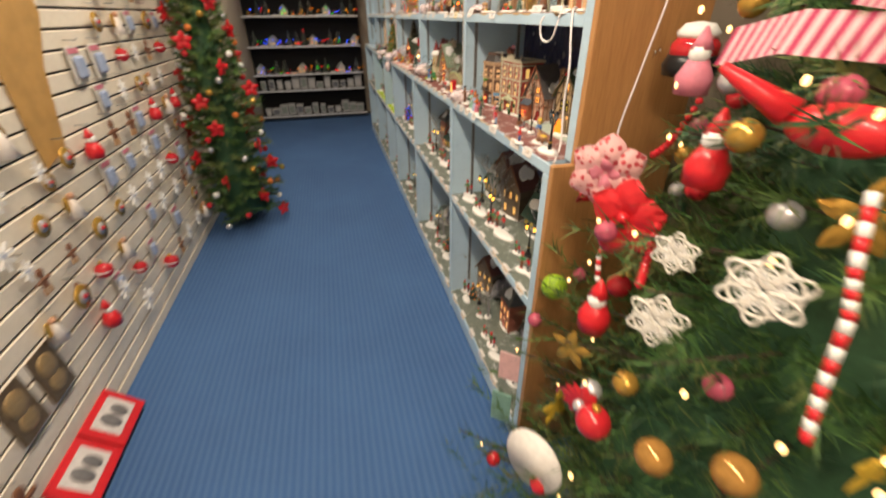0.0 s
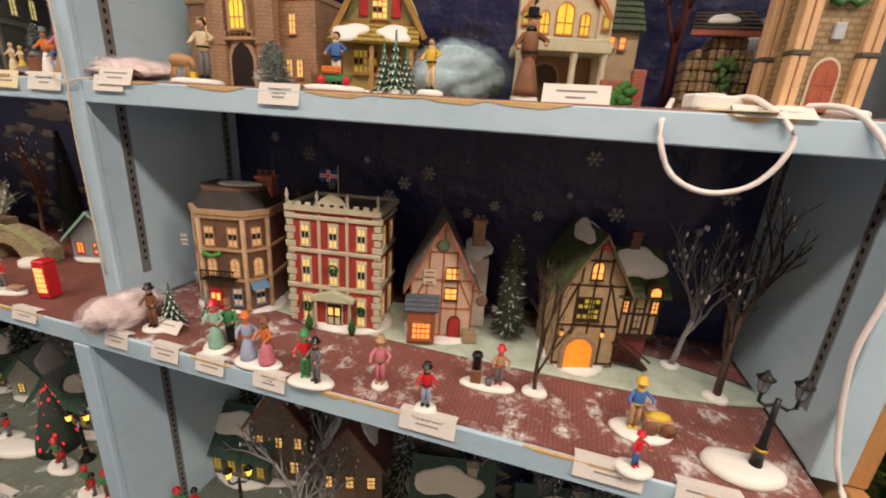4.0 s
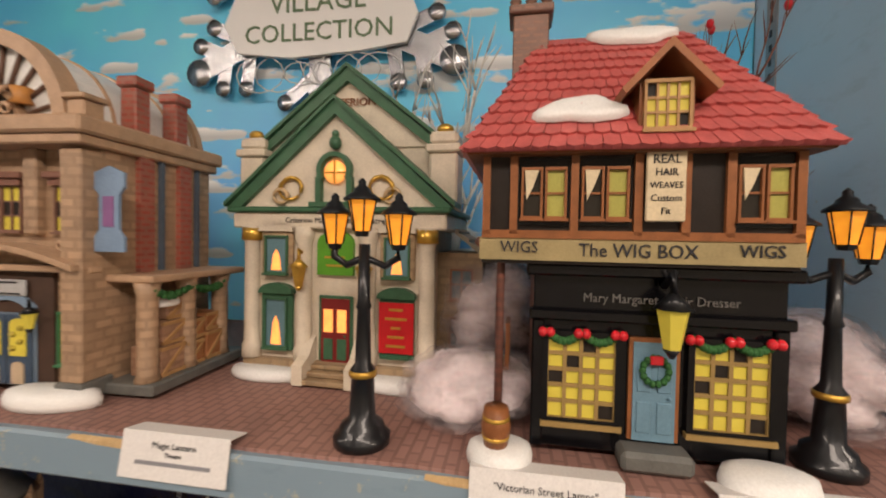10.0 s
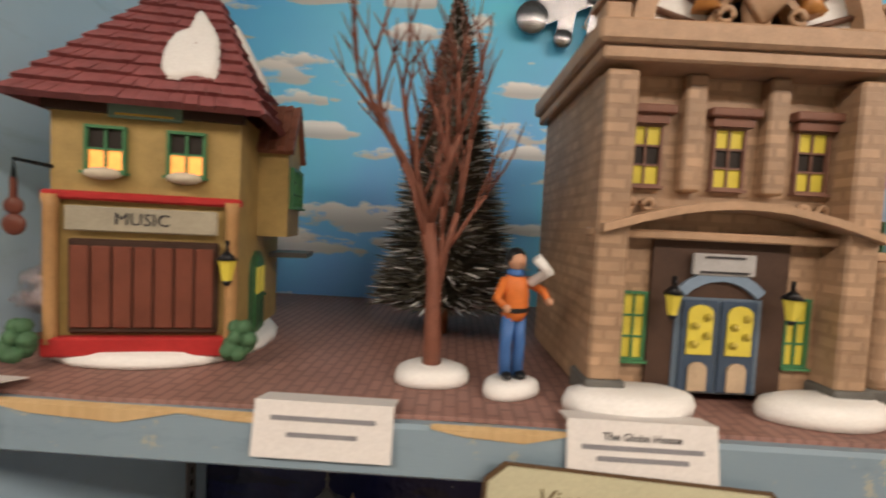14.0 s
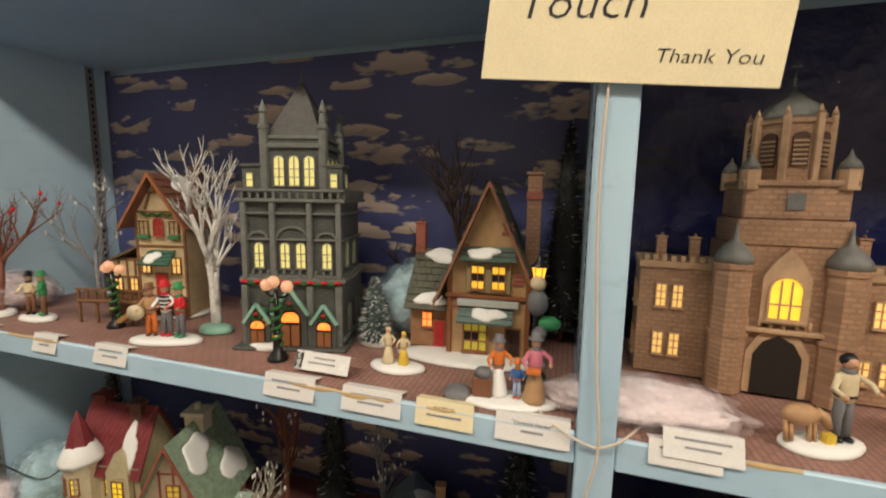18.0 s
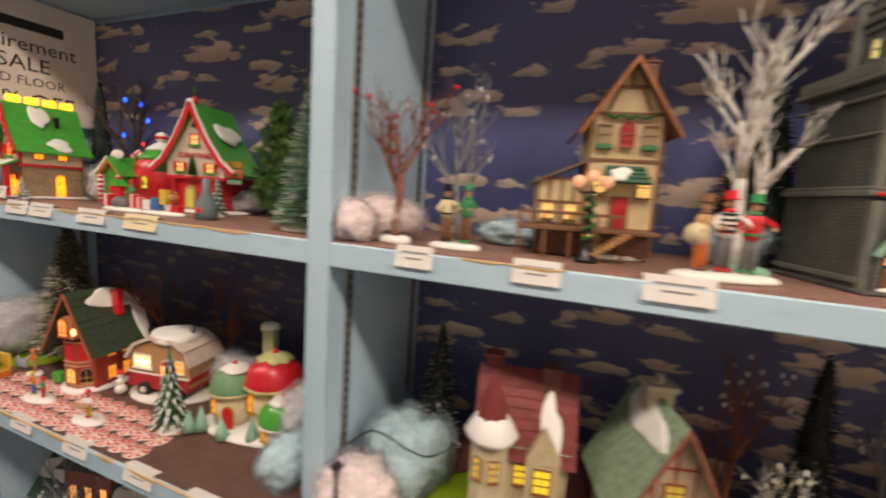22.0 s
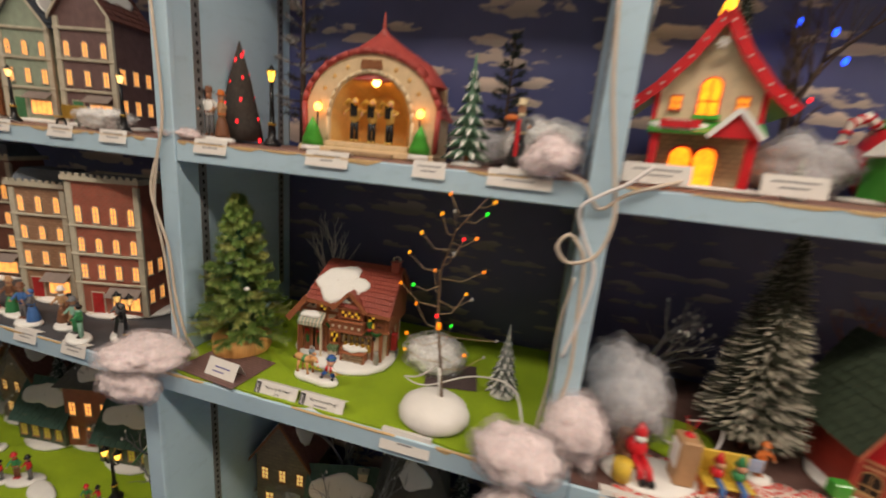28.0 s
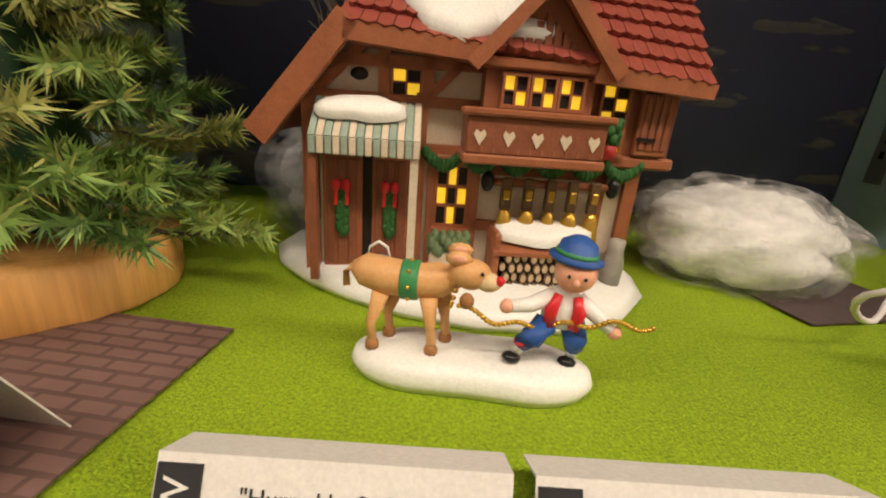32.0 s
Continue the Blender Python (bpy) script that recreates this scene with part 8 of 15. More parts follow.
def town_house():
    BR = plain((0.16, 0.09, 0.06), 0.5, 0.3, 60)
    DIM = glow((1, 0.5, 0.18), 0.55, (0.4, 0.3, 0.2))
    t = thing("model_house", "dark brown four-storey model town house with a mansard", "model house", set_down(0.634, 1.715, ZC, 0.937, 14), VILLAGE)
    o = [(-0.062, 0.03), (-0.036, 0), (0.036, 0), (0.062, 0.03), (0.062, 0.1), (-0.062, 0.1)]

    def ring(k, z0, z1, mat, name):
        c = (0, 0.05)
        v = [((x - c[0])*k + c[0], (y - c[1])*k + c[1]) for x, y in o]
        s = Form().put([(x, y, z0) for x, y in v] + [(x, y, z1) for x, y in v], [tuple(range(6))[::-1], tuple(range(6, 12))] + [(i, (i + 1) % 6, (i + 1) % 6 + 6, i + 6) for i in range(6)])
        part(name, s, mat, t)

    ring(1, 0.004, 0.172, BR, "body")
    for z in (0.058, 0.11, 0.164):
        ring(1.07, z, z + 0.005, TERRA2, "cornice")
    ring(1.1, 0.17, 0.178, TERRA2, "cornice")
    k0, k1 = 0.98, 0.78
    c = (0, 0.05)
    lo = [((x - c[0])*k0 + c[0], (y - c[1])*k0 + c[1], 0.178) for x, y in o]
    hi = [((x - c[0])*k1 + c[0], (y - c[1])*k1 + c[1], 0.206) for x, y in o]
    part("mansard_roof", Form().put(lo + hi, [(i, (i + 1) % 6, (i + 1) % 6 + 6, i + 6) for i in range(6)] + [tuple(range(6, 12))]), plain((0.05, 0.045, 0.045), 0.4, 0.4, 60), t)
    ring(0.8, 0.206, 0.211, BR, "roof_rim")
    part("roof_snow", mound(Form(), 0.035, 0.02, 0.004, 0.01, 0.05, 0.211, 0, 4), SNOW, t)
    pier = Form()
    for x, y in o[:4]:
        part("corner_column", Form().lathe([(0.005, 0.004), (0.004, 0.012), (0.004, 0.164)], 8, 0, shift((x*1, y, 0))), TERRA2, t)
    faces = [(-0.049, 0.015, -49), (0, 0, 0), (0.049, 0.015, 49)]
    for j, z in enumerate((0.016, 0.068, 0.12)):
        for x, y, a in faces:
            for d in (-1, 1) if a == 0 else (0,):
                q = shift((x, y, 0)) @ Matrix.Rotation(math.radians(a), 4, "Z") @ Vector((d*0.019, -0.001, 0))
                if j == 0 and a == 0 and d < 0:
                    continue
                window(t, q.x, z, 0.014, 0.029, q.y, 2, 3, TERRA2 if j else BLUE_T, DIM, j == 1, True, a, j != 1)
    doorway(t, -0.018, 0.018, 0.036, RED_T, RED_T, -0.001, 0.005, False, 0, LIT)
    part("awning", Form().put([(-0.014, -0.014, 0.046), (0.014, -0.014, 0.046), (0.014, 0, 0.058), (-0.014, 0, 0.058)], [(0, 1, 2, 3)], 0, False, pose(0.049, 0.012, 0, 0, 0, 49)), BLUE_T, t, "blue awning")
    rail = Form()
    for i in range(13):
        x = -0.034 + i*0.0045
        rail.box(x - 0.0005, x + 0.0005, -0.013, -0.012, 0.063, 0.079)
    rail.box(-0.035, 0.022, -0.0135, -0.0115, 0.078, 0.08).box(-0.035, 0.022, -0.0135, 0, 0.062, 0.064)
    part("iron_balcony", rail, IRON, t, "black iron balcony")
    part("garland", Form().tube([(-0.03, -0.006, 0.108), (-0.015, -0.009, 0.102), (0, -0.006, 0.108)], 0.0035, 6), plain((0.06, 0.28, 0.04), 0.5), t)
    chimney(t, 0.045, 0.075, 0.19, 0.026, 0.03, BRICK_RED, 3)
    sg = sign_board(t, -0.075, 0.118, 0.016, 0.022, 0.02, plain((0.2, 0.24, 0.26), 0.5), "", WHITE, bars=3, name="hanging_sign")
    part("snow_base", mound(Form(), 0.078, 0.06, 0.006, 0, 0.05, 0, 0, 9), SNOW, t)

town_house()

def brick_mansion():
    ST = plain((0.52, 0.48, 0.36), 0.5, 0.2, 60)
    RB = masonry((0.44, 0.03, 0.025), (0.32, 0.06, 0.05), 0.008, 0.0035)
    t = model_house("red brick model mansion with cream quoins and a flag", set_down(0.654, 1.536, ZC, 0.937, 9) @ Matrix.Diagonal((1.17, 1.05, 1.06, 1)), 0.118, 0.098, 0.178, RB, GREY_T, ST, "flat", over=0.005, base=0.006)
    for s in (-1, 1):
        for z in range(16):
            part("quoin", Form().box(s*0.059 - (0.007 if z % 2 else 0.0045), s*0.059 + (0.007 if z % 2 else 0.0045), -0.0015, 0.004, 0.008 + z*0.0108, 0.0172 + z*0.0108, bev=0.0006), ST, t)
        for k in (0.019,):
            part("pilaster", Form().box(s*k - 0.0018, s*k + 0.0018, -0.003, 0.001, 0.06, 0.178), ST, t)
    for z in (0.064, 0.12, 0.17):
        part("string_course", Form().box(-0.062, 0.062, -0.0035, 0.1, z, z + 0.006, bev=0.0008), ST, t)
    for z, h in ((0.012, 0.04), (0.074, 0.036), (0.132, 0.03)):
        for x in (-0.038, 0, 0.038):
            if z < 0.02 and x == 0:
                continue
            part("window_panel", Form().box(x - 0.0072, x + 0.0072, -0.0012, 0, z - 0.003, z + h + 0.004), ST, t)
            window(t, x, z, 0.0098, h, -0.0014, 2, 3, ST, glow((0.85, 0.62, 0.22), 0.55), patchy=True)
        for y in (0.03, 0.07):
            window(t, 0.059, z, 0.014, h, y, 2, 3, ST, LIT_PALE, turn=90)
    for x in (-0.038, 0.038):
        wreath(t, x, 0.036, 0.006, -0.005)
    wreath(t, 0, 0.098, 0.006, -0.005)
    doorway(t, 0, 0.02, 0.036, DARKWOOD, ST, -0.001, 0.006, False, 0, LIT_PALE)
    part("pediment", Form().prism([(-0.03, 0.05), (0.03, 0.05), (0.03, 0.054), (0, 0.066), (-0.03, 0.054)], -0.014, 0), plain((0.5, 0.55, 0.38), 0.5), t)
    for s in (-1, 1):
        part("porch_column", Form().lathe([(0.003, 0.006), (0.0024, 0.01), (0.0022, 0.048), (0.003, 0.05)], 8, 0, shift((s*0.024, -0.01, 0))), ST, t)
        part("topiary", Form().lathe([(0.004, 0.004), (0.0045, 0.01), (0.006, 0.012), (0.0005, 0.034)], 8, 0, shift((s*0.03, -0.018, 0))), WREATH_G, t)
        for x in (-0.06, -0.02):
            part("finial", Form().lathe([(0.003, 0.194), (0.0015, 0.199), (0.0028, 0.203), (0.0004, 0.213)], 8, 0, shift((x*s, -0.003, 0))), ST, t)
    part("crest", Form().prism([(-0.02, 0.194), (0.02, 0.194), (0.012, 0.203), (0, 0.21), (-0.012, 0.203)], -0.004, 0), ST, t)
    fl = part("flagpole", Form().lathe([(0.0008, 0.2), (0.0006, 0.246)], 6, 0, shift((0.004, 0.01, 0))), PALESTONE, t)
    f = Form().box(-0.02, 0.003, 0.0094, 0.01, 0.224, 0.24)
    fg = part("flag", f, NAVY, fl, "small blue flag with red and white cross")
    part("flag_cross", Form().box(-0.02, 0.003, 0.009, 0.0104, 0.2298, 0.2342).box(-0.0105, -0.0065, 0.009, 0.0104, 0.224, 0.24), WHITE, fg)
    part("flag_cross_red", Form().box(-0.02, 0.003, 0.0087, 0.0107, 0.2308, 0.2332).box(-0.0097, -0.0073, 0.0087, 0.0107, 0.224, 0.24), BRIGHT_RED, fg)

brick_mansion()

def tea_house():
    RD, CR = plain((0.36, 0.12, 0.06), 0.5, 0.3, 70), plain((0.6, 0.42, 0.32), 0.5, 0.2, 70)
    t = model_house("pink timbered model cottage with a steep slate roof", set_down(0.684, 1.379, ZC, 0.937, 18), 0.095, 0.085, 0.1, CR, plain((0.13, 0.12, 0.12), 0.5, 0.3, 60), RD, "front", 0.092, 0.01, nu=12, nv=12, tudor=True, bar=RD, snow=((0.6, 0.25, 0.3, 0.18, 1),))
    part("back_wing", Form().box(0.04, 0.075, 0.045, 0.085, 0.004, 0.125), plain((0.62, 0.55, 0.5), 0.5, 0.2, 70), t, "pale plaster wing")
    part("wing_snow", snow_on([(0.036, 0.04, 0.118), (0.08, 0.04, 0.118), (0.08, 0.088, 0.15), (0.036, 0.088, 0.15)], 0.5, 0.5, 0.45, 0.45, 0.005, 4), SNOW, t, SNOWY)
    chimney(t, 0.058, 0.07, 0.13, 0.02, 0.05, BRICK_TAN, 2)
    for z in (0.072, 0.105):
        window(t, 0.014, z, 0.018, 0.018, -0.001, 2, 2, DARKWOOD, LIT)
    part("shield", Form().ball(0.01, -0.002, -0.002, 0.158, 0, 12, 1, 0.3, 1), plain((0.12, 0.16, 0.1), 0.5), t)
    sign_board(t, -0.02, 0.108, 0.02, 0.024, -0.002, PALESTONE, "", WOODBROWN, bars=3)
    part("bay", Form().box(-0.05, -0.008, -0.022, 0, 0.004, 0.06, bev=0.001), RD, t)
    part("bay_roof", tiles([(-0.055, -0.026, 0.06), (-0.003, -0.026, 0.06), (-0.003, 0, 0.078), (-0.055, 0, 0.078)], 7, 4, 0.001), SLATE, t)
    window(t, -0.029, 0.014, 0.026, 0.026, -0.0225, 4, 3, RD, LIT_RED)
    doorway(t, 0.022, 0.017, 0.036, RED_T, DARKWOOD, -0.001, 0.006, True)
    sg = part("hanging_sign", Form().ball(0.009, 0.062, -0.006, 0.074, 0, 10, 1, 0.2, 1.1), plain((0.2, 0.12, 0.08), 0.5), t)
    part("sign_bracket", Form().tube([(0.048, 0, 0.088), (0.062, -0.006, 0.088), (0.062, -0.006, 0.083)], 0.001, 5), IRON, t)
    part("low_wall", Form().box(0.036, 0.058, -0.014, -0.004, 0.003, 0.024, bev=0.001), STONE, t)

tea_house()

def coach_house():
    CR, GRN = plain((0.46, 0.34, 0.2), 0.5, 0.35, 70), plain((0.075, 0.1, 0.045), 0.5, 0.4, 70)
    t = model_house("half-timbered model coach house with a mossy green roof", set_down(0.687, 1.176, ZC, 0.937, 18), 0.088, 0.095, 0.13, CR, GRN, plain((0.16, 0.11, 0.06), 0.5), "front", 0.072, 0.01, nu=11, nv=9, tudor=True, snow=((0.5, 0.86, 0.35, 0.14, 0), (0.5, 0.86, 0.35, 0.14, 1)))
    part("gable_star", Form().lathe([(0.006, 0), (0.003, 0.003)], 5, 0, pose(0, -0.014, 0.192, 90)), BRIGHT_RED, t, "red rosette on the gable")
    window(t, 0, 0.142, 0.015, 0.024, -0.001, 2, 2, DARKWOOD, LIT, True)
    window(t, -0.004, 0.082, 0.03, 0.03, -0.001, 4, 4, DARKWOOD, YELLOW, patchy=True)
    part("arch_surround", Form().prism(arch(0.05, 0.056, 0.03, 10, -0.01, 0.004), -0.008, 0), STONE, t)
    part("archway_glow", Form().prism(arch(0.038, 0.048, 0.028, 10, -0.01, 0.004), -0.0086, -0.004), glow((1, 0.25, 0.02), 0.8), t, "orange-lit archway")
    for s in (-1, 1):
        wall_lantern(t, -0.01 + s*0.029, 0.058, -0.009, 1, LIT)
    part("side_wing", Form().box(0.044, 0.104, 0.010, 0.085, 0.052, 0.122), CR, t)
    part("side_wing_frame", beams(Form(), [(0.044, 0.054, 0.104, 0.054), (0.044, 0.088, 0.104, 0.088), (0.044, 0.120, 0.104, 0.120)] + [(x, 0.054, x, 0.120) for x in (0.047, 0.059, 0.067, 0.082, 0.090, 0.102)], 0.0034, 0.010), DARKWOOD, t)
    part("green_boarding", Form().box(0.044, 0.104, 0.006, 0.0095, 0.112, 0.122, bev=0.001), GRN, t)
    part("cellar", Form().box(0.044, 0.1, 0.02, 0.085, 0.003, 0.052), plain((0.22, 0.05, 0.045), 0.5, 0.35, 70), t, "dark red ground floor")
    q = [(0.036, 0, 0.116), (0.112, 0, 0.116), (0.108, 0.048, 0.176), (0.02, 0.048, 0.176)]
    r = part("wing_roof", tiles(q, 10, 8, 0.0013), GRN, t)
    part("roof_snow", snow_on(q, 0.52, 0.66, 0.42, 0.36, 0.005, 3), SNOW, r, "thick white moulded snow")
    dm = part("wing_dormer", Form().prism([(0.074, 0.118), (0.098, 0.118), (0.098, 0.132), (0.086, 0.142), (0.074, 0.132)], -0.002, 0.03), DARKWOOD, t)
    part("dormer_light", Form().prism(arch(0.013, 0.012, 0.006, 8, 0.086, 0.121), -0.0034, -0.0018), LIT, dm, "lit dormer window")
    window(t, 0.0745, 0.066, 0.011, 0.030, 0.0095, 2, 3, DARKWOOD, plain((0.52, 0.42, 0.28), 0.5))
    window(t, 0.096, 0.090, 0.010, 0.018, 0.0095, 2, 3, DARKWOOD, LIT)
    window(t, 0.053, 0.090, 0.008, 0.018, 0.0095, 2, 3, DARKWOOD, LIT)
    chimney(t, 0.066, 0.045, 0.162, 0.014, 0.036, BRICK_DARK, 1)
    for i in range(9):
        part("stair_tread", Form().box(0.04 + i*0.006, 0.047 + i*0.006, -0.01, 0.014, 0.044 - i*0.0046, 0.047 - i*0.0046), DARKWOOD, t)
    part("stair_rail", Form().tube([(0.04, -0.01, 0.062), (0.096, -0.01, 0.02)], 0.0015, 5), DARKWOOD, t)

coach_house()
brush_tree("dark green round-topped bush tree", set_down(0.729, 1.284, ZC, 0.937), 0.175, 0.03, plain((0.05, 0.07, 0.045), 0.8, 0.4, 200), 1900, 12, 0.18, None, 0.014, 0.0006, 0.4)
bare_tree("bare brown twig tree on a snow base", set_down(0.608, 1.231, ZC, 0.937), 0.205, 51, BARK, 0.016, spread=0.33, levels=4, r=0.0035, trunk=0.4)
bare_tree("bare grey twig tree in the corner", set_down(0.743, 1.052, ZC, 0.937), 0.235, 52, BARK_GREY, 0.014, None, True, spread=0.4, levels=4, r=0.004)
bare_tree("tall bare twig tree beside the end upright", set_down(0.683, 1.011, ZC, 0.937), 0.3, 53, BARK, 0.016, None, True, spread=0.4, levels=4, r=0.004)
bare_tree("bare twig tree behind the town house", set_down(0.767, 1.712, ZC, 0.937), 0.27, 54, BARK, 0, spread=0.5, levels=4, r=0.004)
street_lamp("black model street lamp with two unlit lanterns", set_down(0.561, 1.013, ZC, 0.937), 0.132, 2, plain((0.2, 0.22, 0.24), 0.15))
tagged(part("snow_mound", mound(Form(), 0.038, 0.026, 0.012, 0, 0, 0, 0, 4), SNOW, None, "", set_down(0.559, 1.023, ZC, 0.937)), "white moulded snow base round the lamp", "snow base")
for y, x, hh, r, m in ((1.756, 0.57, 0.072, 0.022, (0.05, 0.12, 0.08)), (1.726, 0.608, 0.05, 0.018, (0.06, 0.14, 0.09)), (1.665, 0.594, 0.036, 0.011, (0.05, 0.22, 0.04))):
    tiered_tree("small snow-tipped model fir", set_down(x, y, ZC, 0.937), hh, r, plain(m, 0.6), 7, int(y*100))
PEOPLE = [
    ("painted gentleman in brown with a top hat", 0.549, 1.766, 10, [(0, 0, 0.08, "brown", "brown", "black", False, 0)], (0.022, 0.016)),
    ("painted lady in a green gown with red muff", 0.542, 1.648, 10, [(0, 0, 0.082, "mint", "mint", "red", True, 0), (0.018, 0.01, 0.082, "green", "black", "brown", False, 0)], (0.026, 0.019)),
    ("two painted ladies in blue and rose gowns", 0.534, 1.577, 8, [(-0.016, 0.003, 0.08, "pale", "pale", "orange", True, 20), (0.018, -0.002, 0.08, "orange", "pink", "brown", True, -20)], (0.039, 0.02)),
    ("two painted men leaning together over a dance", 0.526, 1.492, 8, [(-0.01, 0.004, 0.078, "red", "green", "green", False, 10), (0.01, -0.004, 0.072, "grey", "grey", "black", False, -25)], (0.034, 0.02)),
    ("small painted woman in a crimson dress", 0.55, 1.412, 8, [(0, 0, 0.078, "pink", "pink", "tan", False, 0)], (0.014, 0.012)),
    ("painted newsboy in red and yellow with a paper", 0.531, 1.347, 8, [(0, 0, 0.068, "red", "pale", "black", False, 0)], (0.016, 0.012)),
    ("painted chestnut seller beside a small stove", 0.6, 1.289, 8, [(0.016, 0, 0.066, "tan", "grey", "red", False, 0)], (0.041, 0.018)),
    ("painted farmer with a little hay cart", 0.582, 1.113, 8, [(-0.012, 0, 0.078, "blue", "tan", "yellow", False, 0)], (0.043, 0.022)),
    ("painted boy in red fishing with a rod", 0.522, 1.128, 8, [(0, 0, 0.05, "red", "blue", "red", False, 20)], (0.024, 0.014)),
]

def stove(s, slot, z):
    s.box(-0.026, -0.01, -0.008, 0.008, z, z + 0.022, slot("brown"), 0.001)
    s.lathe([(0.007, z + 0.022), (0.0065, z + 0.042), (0.009, z + 0.043), (0.007, z + 0.048)], 10, slot("black"), shift((-0.018, 0, 0)))
    s.lathe([(0.005, z), (0.006, z + 0.01)], 10, slot("grey"), shift((0.002, -0.006, 0)))

def cart(s, slot, z):
    s.box(0.000, 0.034, -0.01, 0.01, z + 0.01, z + 0.022, slot("tan"), 0.001)
    for dx in (0.006, 0.028):
        s.lathe([(0.01, -0.001), (0.01, 0.001)], 14, slot("brown"), pose(dx, -0.012, z + 0.01, 90))
    s.ball(0.012, 0.017, 0, z + 0.022, slot("yellow"), 10, 1.3, 0.8, 0.5)

def rod(s, slot, z):
    s.tube([(0.006, -0.01, z + 0.03), (0.04, -0.016, z + 0.04)], 0.0006, 5, slot("brown"))

for i, (label, x, y, a, who, base) in enumerate(PEOPLE):
    figurine(label, set_down(x, y, ZC, 0.83, a), who, base, {6: stove, 7: cart, 8: rod}.get(i))
for y, w, text in ((1.801, 0.045, ()), (1.714, 0.05, ()), (1.639, 0.048, ("Kensington Sq.", 0.6)), (1.548, 0.05, ("Ode Peartly's", "Toby Jugs", 0.4)), (1.34, 0.07, ('"Toby Street Vendor"', 0.4)), (1.15, 0.07, (0.6, 0.4)), (1.061, 0.06, ())):
    price_tag(y, "C", w, 0.024, text, -12)
price_tag(1.749, "C", 0.055, 0.02, (0.6,), -45, None, False, 0, -0.03)
cotton(set_down(0.55, 1.822, ZC, 0.937), 0.034, 0.05, 0.05, 31, COTTON_PINK, "pinkish cotton wool tuft beside the upright")
cotton(set_down(0.706, 1.779, ZC, 0.937), 0.035, 0.05, 0.075, 32)

# ---- second bay, shelf D: the grey church ----
yb0, yb1 = UPRIGHTS[1] + 0.016, UPRIGHTS[2] - 0.016
sheet("shelf_mat", XD + 0.001, XB - 0.002, yb0, yb1, Z_SHELVES["D"], 0.002, BROWN_MAT, "brown paving-stone paper laid on the shelf", "shelf mat", 0.0012, 25)

